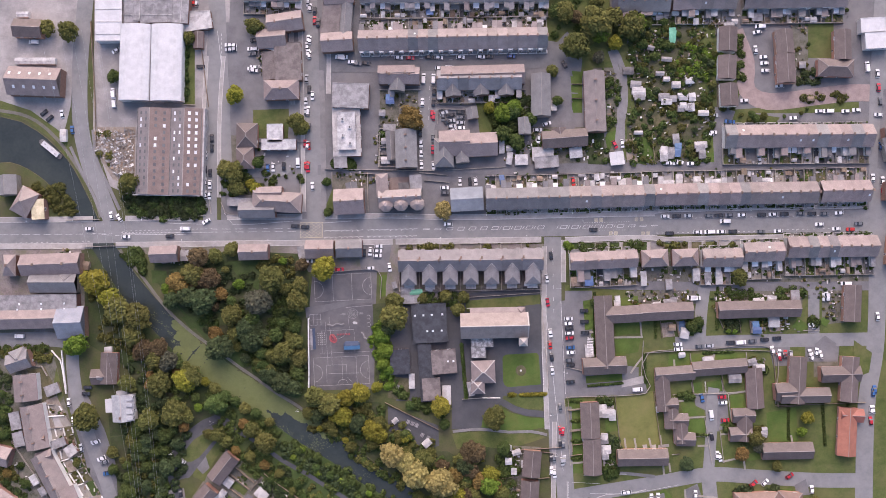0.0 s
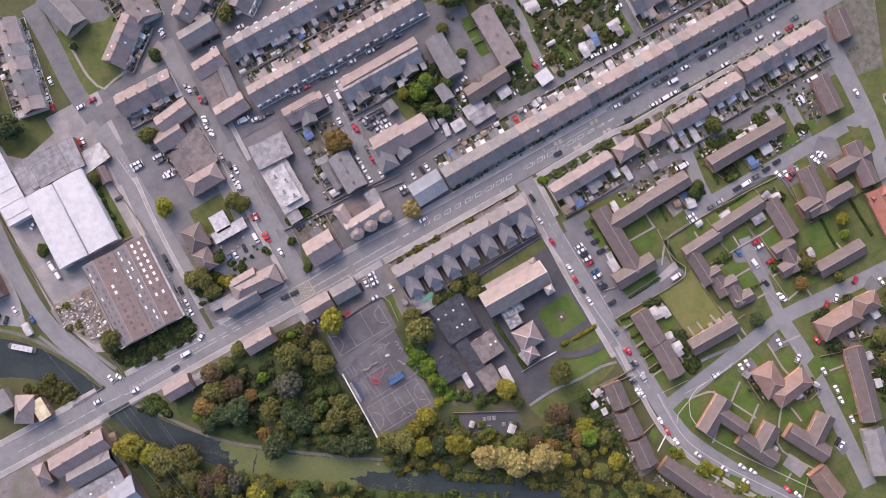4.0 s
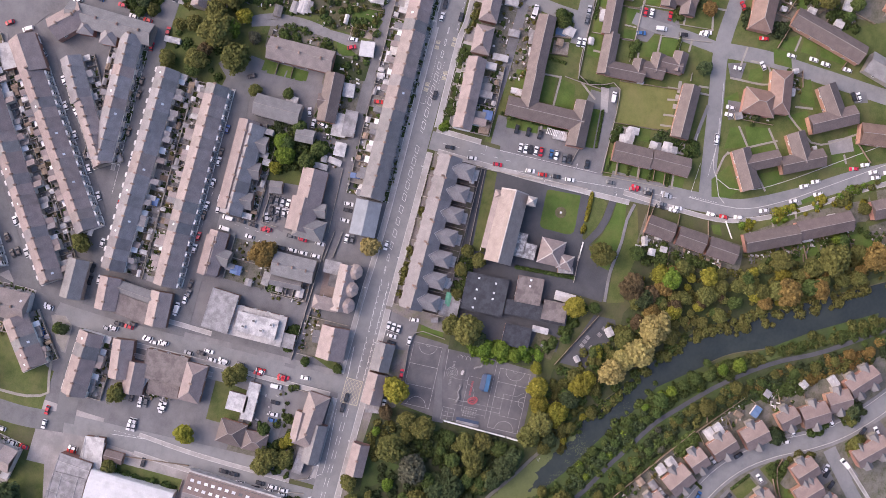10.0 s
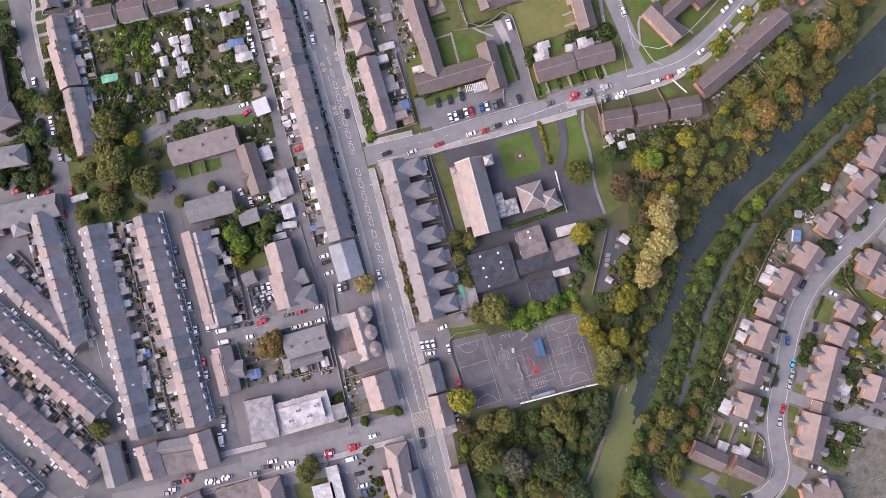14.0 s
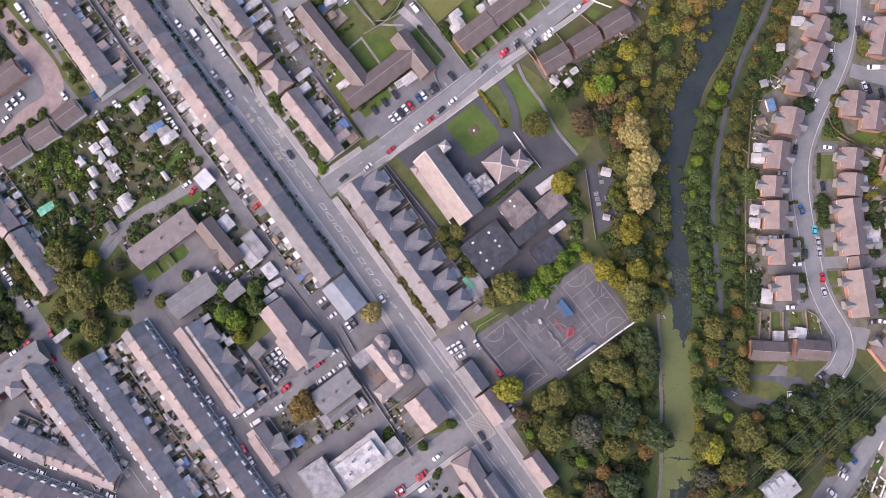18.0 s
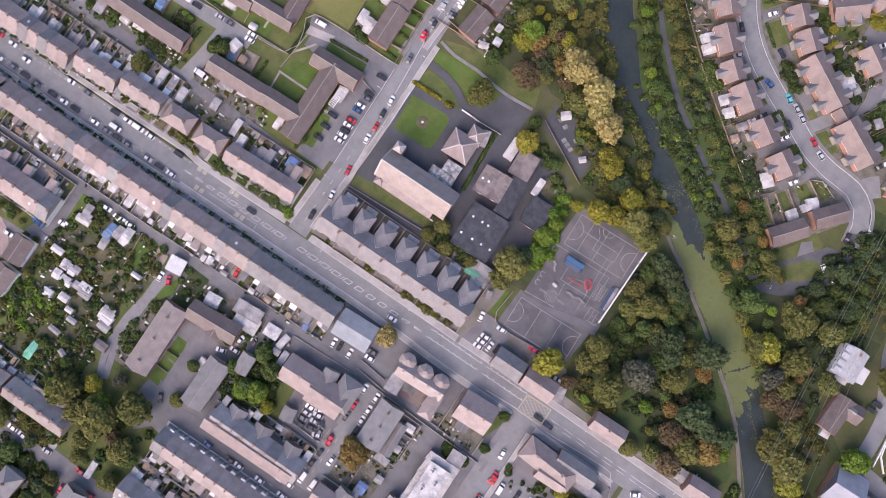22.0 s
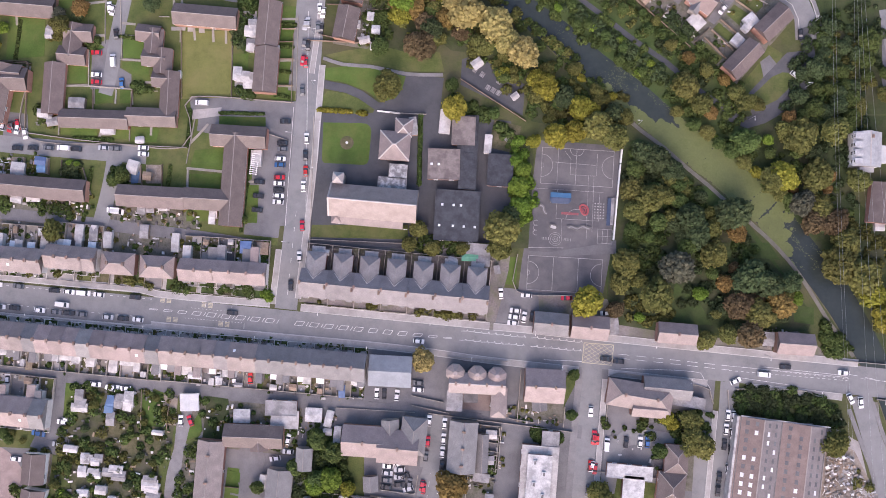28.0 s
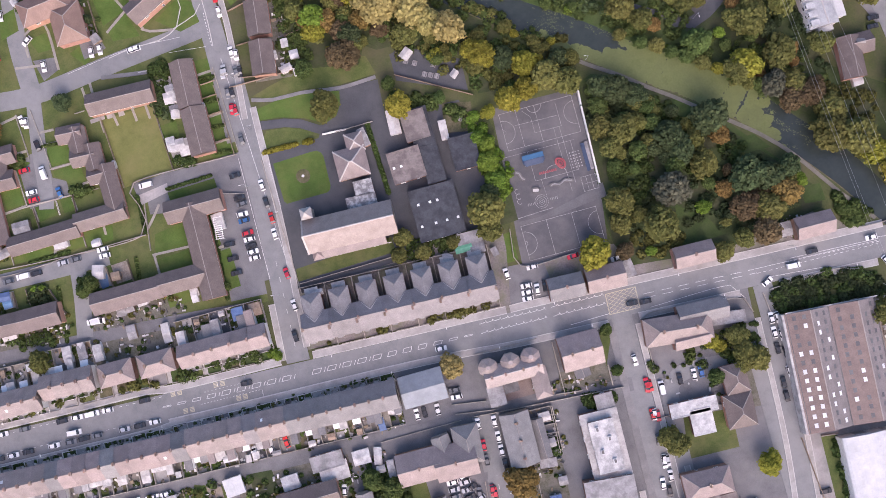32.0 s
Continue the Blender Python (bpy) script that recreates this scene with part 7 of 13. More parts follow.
area("field", [(99.4, -79.8), (79.8, -81.9), (77.2, -56.4), (96.2, -53.6)])
area("grass_bright", [(-33.0, -6.8), (-38.4, -7.4), (-39.3, 3.3), (-33.1, 3.6)])
area("yard", [(3.9, -7.7), (-35.8, -11.4), (-35.7, -1.7), (-32.1, 24.6), (0.8, 19.7)])
area("car_park", [(66.9, -52.5), (50.8, -55.3), (47.2, -9.8), (62.3, -8.1)])
area("lane_asphalt", [(93.4, -54.6), (48.9, -57.7), (48.4, -53.4), (80.9, -50.3), (91.3, -46.0)])
area("court_park", [(133.2, -70.5), (127.6, -73.4), (122.1, -72.9), (121.5, -63.0), (116.8, -60.8), (116.1, -55.2), (131.8, -53.5)])
area("meadow", [(135.3, 193.5), (134.8, 179.7), (96.6, 179.6), (71.6, 190.5), (72.2, 205.6)])
area("grass", [(102.9, 147.8), (106.8, 118.6), (76.2, 114.6), (43.5, 120.8), (44.7, 151.1)])
area("grass", [(-117.1, 193.9), (-88.3, 185.5), (-97.9, 165.0), (-100.4, 158.3), (-127.0, 159.1), (-129.8, 180.0)])
area("grass", [(-105.2, 182.9), (-82.8, 191.4), (-88.8, 174.9), (-98.2, 163.5)])
area("grass", [(-147.0, 185.1), (-142.3, 162.4), (-141.8, 150.9), (-160.5, 146.4), (-176.3, 161.0)])
area("grass", [(-84.9, 162.1), (-78.0, 164.9), (-80.1, 157.7), (-86.2, 157.9)])
area("grass", [(-247.4, 93.0), (-230.2, 91.2), (-214.3, 86.0), (-199.9, 75.7), (-189.7, 61.5), (-182.4, 46.4), (-183.8, 44.4), (-192.5, 58.6), (-202.7, 70.6), (-216.3, 80.9), (-230.0, 84.4), (-247.3, 86.1)])
area("shaded_thicket_floor", [(-73.5, -53.2), (-90.6, -55.1), (-107.1, -42.1), (-128.4, -22.8), (-152.4, 2.6), (-150.8, 8.1), (-113.0, 15.6), (-79.5, 14.0), (-74.2, 4.8), (-73.3, -17.8)])
area("shaded_thicket_floor", [(-38.1, -59.6), (-75.3, -57.1), (-74.3, -66.8), (-48.8, -81.6), (-31.8, -97.3), (-24.2, -107.6), (6.1, -104.3), (4.4, -89.0), (-5.0, -83.4), (-15.9, -83.5), (-36.6, -73.7)])
area("shaded_thicket_floor", [(-31.5, -50.1), (-38.9, -52.0), (-40.7, -45.7), (-42.3, -11.1), (-35.9, -10.3)])
area("shaded_thicket_floor", [(-47.9, -110.1), (-84.6, -114.1), (-90.4, -99.3), (-104.4, -89.9), (-106.8, -70.4), (-107.0, -65.0), (-69.7, -89.4)])
area("shaded_thicket_floor", [(-107.4, -64.8), (-126.2, -66.9), (-142.9, -73.3), (-172.3, -76.5), (-173.2, -67.9), (-158.8, -65.2), (-160.7, -44.8), (-149.1, -31.6), (-139.8, -38.1)])
area("shaded_thicket_floor", [(-149.1, -31.2), (-160.8, -44.4), (-183.5, -31.1), (-187.9, 15.8), (-179.4, 16.7), (-164.7, -3.1)])
area("shaded_thicket_floor", [(-138.8, -120.0), (-167.9, -123.1), (-172.3, -77.0), (-145.0, -74.0)])
area("shaded_thicket_floor", [(-186.2, 8.2), (-176.2, 8.2), (-146.1, -28.3), (-114.9, -56.2), (-69.9, -81.1), (-25.1, -111.4), (-58.6, -111.5), (-92.2, -86.7), (-114.8, -68.7), (-137.2, -72.9), (-143.8, -111.8), (-166.3, -111.9), (-163.9, -73.0), (-157.1, -56.3), (-165.7, -39.5), (-185.8, -17.1)])
area("shaded_thicket_floor", [(27.0, -83.1), (19.7, -120.7), (31.6, -139.0), (41.9, -167.4), (60.8, -200.8), (57.7, -213.9), (25.4, -166.5), (0.4, -127.4), (-10.0, -104.1), (-3.2, -91.8), (2.4, -79.4)])
area("garden", [(58.2, -140.3), (76.6, -176.7), (69.2, -181.4), (60.6, -175.9), (48.8, -152.5), (35.8, -129.0), (43.5, -126.9)])
area("garden", [(40.8, -81.2), (38.9, -127.9), (30.7, -128.8), (25.2, -128.5), (27.1, -80.5)])
area("garden", [(79.5, -179.4), (93.6, -210.6), (85.7, -215.3), (69.1, -183.9)])
area("grass", [(91.0, 180.3), (90.1, 157.1), (66.5, 157.9), (67.4, 180.6), (69.3, 195.6), (91.6, 194.9)])
area("grass_bright", [(55.0, -57.3), (62.2, -57.2), (62.1, -94.0), (55.4, -94.0)])
area("garden", [(129.6, -4.4), (169.7, -4.4), (169.7, -11.4), (129.5, -11.4)])
area("garden", [(83.7, -4.4), (118.5, -4.4), (118.4, -10.8), (83.7, -10.8)])
area("garden", [(179.4, -4.4), (191.9, -4.4), (191.6, -19.7), (179.2, -21.1)])
area("garden", [(174.8, -39.1), (188.6, -39.1), (188.5, -46.8), (174.7, -46.8)])
area("lane_asphalt", [(170.8, -30.8), (187.4, -30.2), (186.7, -39.1), (170.7, -39.1)])
area("lane_asphalt", [(152.8, -30.2), (163.3, -30.2), (163.2, -41.3), (154.9, -41.3)])
area("garden", [(-39.0, 95.7), (-18.3, 95.7), (-18.3, 76.4), (-38.9, 76.4)])
area("garden", [(-62.6, 55.3), (-43.7, 55.2), (-44.5, 46.2), (-62.5, 46.2)])
area("garden", [(-118.8, 73.2), (-101.7, 73.2), (-101.5, 43.2), (-117.9, 43.2)])
area("grass", [(-66.5, 35.8), (-62.0, 47.6), (-61.9, 35.8)])
area("garden", [(36.6, 77.1), (67.4, 77.0), (81.4, 64.3), (78.5, 58.7), (36.5, 58.7)])
area("garden", [(67.6, 106.7), (80.2, 106.7), (81.4, 75.6), (73.0, 74.2), (67.5, 84.1)])
area("grass_bright", [(56.9, 105.4), (62.0, 105.3), (61.9, 84.1), (57.4, 84.1)])
area("grass", [(129.5, 129.2), (137.9, 128.6), (138.4, 123.5), (142.2, 112.1), (142.1, 98.0), (137.5, 86.7), (129.1, 86.7)])
area("garden", [(165.9, 129.1), (174.3, 129.0), (173.9, 97.9), (166.1, 97.9)])
area("garden", [(123.9, 129.2), (129.0, 129.2), (129.7, 86.7), (124.9, 86.7)])
area("yard", [(207.9, 43.8), (244.9, 41.4), (252.9, 62.0), (212.2, 77.6)])
area("garden", [(213.8, 32.7), (240.9, 31.2), (223.9, -12.2), (209.0, -9.4)])
area("garden", [(20.7, -207.4), (-8.1, -180.8), (-31.3, -146.6), (-48.4, -129.1), (-71.3, -111.7), (-99.4, -93.7), (-114.5, -82.1), (-134.6, -111.0), (-128.3, -118.5), (-140.6, -136.1), (-161.1, -165.4), (-20.7, -266.8)])
area("grass", [(-14.8, -194.7), (-19.6, -201.6), (-26.8, -194.1), (-21.9, -188.7)])
area("grass", [(-27.5, -183.2), (-30.2, -187.2), (-35.9, -179.3), (-33.4, -177.0)])
area("grass", [(-34.3, -174.0), (-36.4, -177.8), (-38.2, -174.1), (-35.7, -171.8)])
area("grass", [(-71.5, -135.0), (-72.6, -138.6), (-80.7, -133.5), (-78.9, -129.7)])
area("grass", [(-83.9, -127.6), (-85.9, -130.6), (-93.4, -125.8), (-91.2, -122.7)])
area("grass", [(-96.9, -120.4), (-98.5, -122.8), (-106.7, -117.8), (-104.9, -115.3)])
area("grass", [(-52.0, -165.7), (-54.8, -174.0), (-63.1, -171.1), (-56.5, -161.6)])
area("grass", [(-60.5, -157.0), (-64.5, -162.7), (-72.9, -156.7), (-68.9, -151.0)])
area("grass", [(-78.1, -144.4), (-80.1, -148.6), (-84.0, -145.8), (-82.1, -142.2)])
area("grass", [(-94.6, -136.7), (-96.2, -139.9), (-100.7, -137.1), (-98.7, -134.3)])
area("grass", [(-102.6, -131.6), (-105.4, -135.5), (-109.9, -132.8), (-107.5, -128.6)])
area("grass", [(-108.8, -128.0), (-111.6, -132.8), (-114.2, -131.5), (-111.6, -126.9)])
area("grass", [(-28.6, -201.7), (-32.0, -206.6), (-40.8, -198.9), (-36.4, -196.1)])
area("grass", [(-103.6, -102.7), (-105.6, -105.4), (-112.1, -100.7), (-110.2, -98.0)])
area("grass", [(-108.0, -108.9), (-110.6, -113.0), (-116.9, -109.6), (-114.2, -104.5)])
area("grass", [(-112.5, -114.5), (-115.8, -117.2), (-122.5, -114.4), (-119.2, -110.4)])
area("grass", [(-100.1, -94.7), (-101.7, -97.0), (-108.2, -91.8), (-106.3, -89.1)])
area("grass", [(-12.9, -168.6), (-16.6, -171.8), (-21.8, -166.6), (-16.8, -162.8)])
area("grass", [(-45.4, -124.8), (-51.8, -130.5), (-59.3, -123.7), (-55.1, -118.5)])
area("grass", [(-58.4, -168.5), (-64.2, -179.1), (-68.2, -176.3), (-64.0, -170.4)])
area("grass", [(-72.1, -173.5), (-79.5, -179.9), (-88.3, -173.6), (-83.5, -166.8)])
area("grass", [(-114.4, -148.4), (-119.6, -160.0), (-137.0, -147.5), (-130.4, -138.1)])
area("lane_asphalt", [(-23.6, -186.9), (-28.3, -190.7), (-30.3, -188.1), (-25.5, -183.8)])
area("lane_asphalt", [(-33.2, -170.3), (-37.6, -174.5), (-39.6, -171.1), (-36.0, -166.8)])
area("lane_asphalt", [(-56.2, -146.5), (-57.8, -148.9), (-66.1, -141.8), (-62.4, -138.6)])
area("lane_asphalt", [(-77.5, -126.9), (-83.0, -134.7), (-86.3, -133.2), (-80.9, -125.4)])
area("lane_asphalt", [(-86.9, -112.3), (-95.9, -127.0), (-99.3, -125.1), (-89.4, -110.5)])
area("lane_asphalt", [(-100.9, -105.8), (-109.3, -120.3), (-113.9, -119.4), (-103.9, -104.3)])
area("lane_asphalt", [(-56.3, -160.6), (-61.6, -166.8), (-64.2, -164.3), (-59.6, -157.7)])
area("lane_asphalt", [(-69.4, -150.0), (-73.0, -155.1), (-76.9, -152.3), (-73.5, -147.4)])
area("lane_asphalt", [(-86.1, -141.3), (-89.3, -145.8), (-96.5, -141.2), (-93.5, -136.9)])
area("lane_asphalt", [(-39.9, -156.7), (-42.3, -162.3), (-50.0, -154.5), (-48.1, -151.7)])
area("lane_asphalt", [(-20.7, -208.2), (-26.2, -215.3), (-31.4, -210.0), (-26.6, -203.1)])
area("lane_asphalt", [(-41.5, -198.3), (-47.6, -205.8), (-50.3, -202.4), (-44.7, -196.1)])
area("lane_asphalt", [(-46.2, -189.0), (-52.0, -195.2), (-56.2, -190.7), (-52.5, -187.5)])
area("garden", [(-250.8, -35.4), (-201.1, -35.4), (-196.0, -56.3), (-187.7, -84.2), (-178.9, -111.9), (-249.4, -112.2)])
area("rubble", [(-207.3, -56.4), (-199.4, -56.4), (-192.2, -70.3), (-187.7, -84.2), (-178.4, -111.9), (-187.4, -112.0), (-196.0, -95.4), (-201.8, -84.2)])
area("lane_asphalt", [(-194.5, -42.4), (-191.5, -53.5), (-185.3, -53.5), (-175.2, -73.0), (-169.4, -89.7), (-167.7, -111.9), (-178.4, -111.9), (-184.9, -87.0), (-193.1, -61.9)])
area("soil", [(-214.3, -43.8), (-205.3, -42.4), (-200.9, -50.8), (-199.4, -56.4), (-206.4, -59.7), (-210.8, -53.6)])
area("grass", [(-199.6, -42.4), (-195.7, -56.3), (-197.7, -59.7), (-200.9, -50.8)])
area("grass", [(-244.7, -56.4), (-222.0, -62.0), (-221.6, -81.5), (-244.3, -81.6)])
area("shaded_thicket_floor", [(-1.1, -161.2), (-9.6, -167.5), (-22.6, -152.7), (-32.9, -137.2), (-48.1, -120.9), (-61.6, -109.9), (-80.3, -100.7), (-98.4, -87.8), (-121.5, -71.6), (-119.5, -58.1), (-98.3, -70.2), (-73.5, -89.1), (-57.6, -100.4), (-42.1, -114.2), (-22.1, -132.6)])
area("garden", [(136.5, 164.8), (135.5, 157.8), (104.1, 161.2), (105.0, 167.1)])
area("grass", [(118.8, 148.8), (117.9, 142.6), (79.1, 146.8), (80.1, 153.5)])
area("industrial", [(106.3, 181.1), (103.5, 162.3), (95.9, 162.1), (99.4, 182.1)])
area("grass", [(119.5, 179.2), (118.6, 172.8), (107.4, 174.4), (108.3, 180.8)])
area("grass", [(-125.2, -98.7), (-130.9, -96.0), (-129.1, -86.0), (-120.6, -79.6), (-114.2, -78.9), (-122.7, -91.9)])
area("lane_asphalt", [(-122.7, -91.9), (-126.0, -94.9), (-129.9, -90.9), (-124.8, -85.5)])
area("dark_asphalt", [(-118.0, -77.5), (-132.5, -96.5), (-139.0, -98.0), (-139.5, -86.0), (-131.5, -76.6), (-122.0, -71.0)])
area("grass", [(-119.0, -76.3), (-128.0, -86.8), (-131.6, -88.8), (-136.4, -88.9), (-136.6, -85.4), (-130.6, -78.0), (-122.8, -73.0)])
area("grass_bright", [(121.8, -74.2), (113.2, -74.5), (111.1, -67.9), (120.9, -66.8)])
area("grass_bright", [(120.9, -65.3), (110.9, -66.1), (109.5, -59.9), (111.2, -57.5), (114.6, -57.1), (116.9, -61.3), (120.6, -63.1)])
area("grass_bright", [(141.3, -62.6), (134.3, -63.3), (133.8, -55.7), (140.3, -55.0)])
area("grass_bright", [(130.0, -53.7), (123.1, -54.4), (122.4, -49.2), (129.3, -48.0)])
area("grass_bright", [(120.5, -54.7), (116.3, -54.7), (115.7, -49.7), (119.8, -49.3)])
area("grass_bright", [(140.5, -39.3), (127.5, -40.3), (126.8, -34.7), (141.3, -34.8)])
area("grass_bright", [(121.4, -40.5), (115.1, -41.2), (114.6, -35.8), (121.1, -35.1)])
area("grass_bright", [(114.4, -40.9), (103.4, -41.2), (104.1, -35.9), (113.7, -35.2)])
area("grass_bright", [(88.8, -34.5), (78.3, -36.5), (77.4, -28.3), (90.1, -26.9)])
area("grass_bright", [(89.9, -25.2), (78.0, -26.5), (77.3, -20.9), (89.2, -19.5)])
area("grass_bright", [(81.1, -48.5), (63.3, -50.0), (62.9, -46.5), (80.7, -45.0)])
area("grass_bright", [(61.2, -91.6), (55.9, -91.1), (55.3, -86.3), (60.5, -85.5)])
area("grass_bright", [(60.7, -83.7), (55.1, -84.4), (54.5, -79.6), (60.1, -78.5)])
area("grass_bright", [(60.2, -71.9), (54.6, -72.5), (54.3, -68.1), (60.1, -67.5)])
area("grass_bright", [(60.5, -66.8), (54.4, -67.4), (54.0, -63.8), (60.5, -63.0)])
area("grass_bright", [(61.4, -61.4), (54.2, -62.2), (53.9, -57.6), (60.8, -56.8)])
area("grass_bright", [(78.8, -73.2), (72.7, -73.8), (72.4, -67.9), (78.1, -67.3)])
area("grass_bright", [(89.4, -12.5), (79.5, -13.6), (78.8, -8.0), (88.8, -6.9)])
area("grass_bright", [(69.5, -32.4), (66.5, -32.8), (65.7, -25.6), (68.7, -25.3)])
area("grass_bright", [(68.9, -23.1), (62.8, -23.8), (61.8, -9.3), (67.1, -8.7)])
area("grass_bright", [(166.8, -77.9), (152.5, -78.4), (151.2, -64.2), (165.8, -61.5)])
area("grass_bright", [(130.1, -22.5), (126.8, -22.8), (126.6, -11.9), (128.7, -11.7)])
area("industrial", [(126.3, -41.3), (121.7, -41.8), (121.3, -36.6), (126.1, -36.1)])
area("industrial", [(103.7, -81.0), (98.2, -81.4), (98.1, -80.1), (103.5, -79.5)])
area("industrial", [(97.4, -81.5), (95.4, -81.7), (95.2, -80.0), (97.2, -79.8)])
area("industrial", [(93.0, -82.0), (90.9, -82.2), (90.6, -80.0), (92.8, -79.8)])
area("industrial", [(68.8, -68.3), (61.1, -68.5), (60.7, -61.3), (64.6, -60.8), (65.4, -64.3), (68.9, -63.9)])
area("industrial", [(77.4, -67.4), (74.2, -67.7), (72.8, -56.2), (76.3, -58.0)])
area("rubble", [(158.8, -24.1), (154.1, -24.6), (153.5, -19.9), (158.7, -19.3)])
area("industrial", [(149.7, -24.7), (144.0, -25.3), (143.9, -19.2), (149.0, -19.1)])
area("industrial", [(113.3, -25.4), (108.6, -26.4), (107.4, -19.5), (112.6, -19.6)])
area("rubble", [(106.9, -26.8), (101.1, -27.4), (100.2, -20.3), (106.1, -19.7)])
area("industrial", [(76.8, -89.9), (71.4, -90.5), (71.3, -83.9), (77.1, -83.3)])
area("industrial", [(92.8, -49.6), (80.6, -52.0), (80.7, -48.7), (91.7, -46.0)])
area("grass_bright", [(56.8, -107.9), (57.5, -116.9), (50.7, -119.0), (49.7, -109.6)])
area("grass_bright", [(44.0, -111.0), (45.5, -114.8), (40.6, -117.2), (40.6, -113.1)])
area("grass_bright", [(47.5, -123.4), (52.1, -128.1), (48.5, -132.8), (43.5, -126.7)])
area("grass_bright", [(65.9, -147.4), (72.6, -155.4), (68.4, -160.6), (60.8, -151.6)])
area("grass_bright", [(56.6, -136.3), (64.8, -144.9), (60.4, -150.2), (51.6, -140.5)])
area("grass_bright", [(71.2, -160.0), (88.7, -182.9), (85.3, -185.7), (66.8, -163.6)])
area("grass_bright", [(136.4, -65.3), (140.1, -69.8), (134.7, -73.6), (128.4, -70.2)])
area("grass_bright", [(129.6, -117.0), (129.7, -125.4), (123.0, -127.6), (122.8, -119.2)])
area("grass_bright", [(79.2, -107.5), (89.4, -107.7), (90.6, -111.7), (82.9, -117.2)])
area("grass_bright", [(91.7, -114.1), (93.9, -125.0), (88.5, -128.3), (83.2, -117.9)])
area("grass_bright", [(82.7, -119.3), (87.4, -129.7), (83.9, -130.1), (79.4, -120.8)])
area("grass_bright", [(64.2, -105.7), (72.7, -111.8), (62.4, -118.7), (58.1, -115.6), (56.6, -107.8)])
area("grass_bright", [(72.6, -126.1), (76.4, -134.3), (72.7, -136.9), (65.6, -130.7)])
area("grass_bright", [(118.3, -133.4), (120.6, -137.2), (108.3, -142.7), (109.1, -135.2)])
area("grass_bright", [(101.1, -130.3), (106.2, -139.4), (97.1, -146.4), (96.2, -138.2)])
area("grass_bright", [(103.0, -159.3), (106.8, -167.6), (102.7, -169.4), (98.5, -161.3)])
area("grass_bright", [(93.3, -153.7), (91.4, -160.8), (86.2, -163.2), (84.1, -157.3)])
area("grass_bright", [(99.0, -163.1), (100.9, -167.3), (92.0, -172.8), (89.5, -167.4)])
area("grass_bright", [(117.3, -109.4), (119.8, -114.8), (113.3, -116.3), (111.8, -109.8)])
area("grass_bright", [(101.3, -101.2), (106.1, -106.7), (100.1, -109.4), (97.7, -104.0)])
area("grass_bright", [(132.8, -118.3), (138.8, -127.0), (131.3, -128.1), (130.1, -123.0)])
area("grass_bright", [(137.9, -129.4), (136.5, -135.7), (131.2, -136.7), (131.4, -129.5)])
area("grass_bright", [(135.9, -137.4), (134.3, -150.9), (130.7, -151.1), (131.6, -138.8)])
area("grass_bright", [(165.5, -79.9), (167.3, -83.9), (151.2, -86.4), (141.8, -87.8), (140.4, -84.7)])
area("grass_bright", [(153.3, -121.1), (156.2, -125.5), (151.2, -127.1), (149.3, -122.9)])
area("grass_bright", [(148.7, -137.4), (152.5, -145.6), (147.1, -149.5), (146.8, -142.5)])
area("grass_bright", [(163.5, -100.8), (164.1, -103.3), (158.6, -103.8), (158.0, -101.3)])
area("lane_asphalt", [(117.3, -98.8), (119.9, -107.0), (111.1, -106.5), (110.8, -102.0)])
area("lane_asphalt", [(160.6, -114.4), (162.8, -123.0), (154.7, -120.4), (153.7, -115.7)])
area("lane_asphalt", [(101.1, -103.3), (101.9, -110.1), (95.0, -112.6), (92.5, -105.8)])
area("industrial", [(95.4, -152.2), (100.4, -161.9), (94.1, -164.8), (89.7, -155.3)])
area("lane_asphalt", [(170.1, -96.4), (172.2, -104.0), (165.8, -104.6), (164.6, -99.4)])
area("lane_asphalt", [(120.0, -155.9), (121.8, -163.1), (117.1, -165.2), (115.3, -159.5)])
area("lane_asphalt", [(56.4, 245.2), (81.5, 155.8), (66.6, 151.5), (64.7, 183.2), (55.9, 204.8), (48.7, 210.2), (38.9, 197.2), (14.3, 184.7), (12.5, 190.9), (29.4, 202.5), (44.7, 215.0), (41.5, 240.8)])
area("industrial", [(39.3, 229.5), (41.7, 221.1), (24.7, 214.5), (21.9, 224.5)])
area("industrial", [(-75.4, 165.3), (-74.9, 159.6), (-79.1, 155.7), (-91.0, 155.5), (-90.8, 157.7), (-83.2, 161.0)])
round_bed(31.1, -43.7)
for i in range(22):
    stone = new("kerb_stone", shared("kerb_stone", "kerb_stone", ["plaster_panel"], lambda g: g.box(-0.22, 0.22, -0.22, 0.22, 0, 0.5, 0, 0.04)))
    stone.matrix_basis = pose(42.3 - 0.035 * i, -50.6 + 0.75 * i, 0.02, 0, 0, 3)
    tagged(stone, "pale painted kerb stone beside the lawn", "kerb stone", "stones along the school lawn")
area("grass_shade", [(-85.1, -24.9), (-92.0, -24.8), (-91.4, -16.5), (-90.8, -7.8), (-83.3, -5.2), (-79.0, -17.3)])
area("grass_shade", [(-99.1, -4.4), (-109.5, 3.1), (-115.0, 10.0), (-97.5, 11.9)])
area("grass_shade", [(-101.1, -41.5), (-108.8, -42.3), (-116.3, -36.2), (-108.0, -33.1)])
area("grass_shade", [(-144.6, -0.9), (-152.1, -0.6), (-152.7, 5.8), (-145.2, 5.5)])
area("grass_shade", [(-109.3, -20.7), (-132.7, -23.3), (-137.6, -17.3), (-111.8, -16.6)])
area("grass", [(96.9, 63.1), (93.3, 57.7), (84.8, 60.5), (86.9, 68.5)])
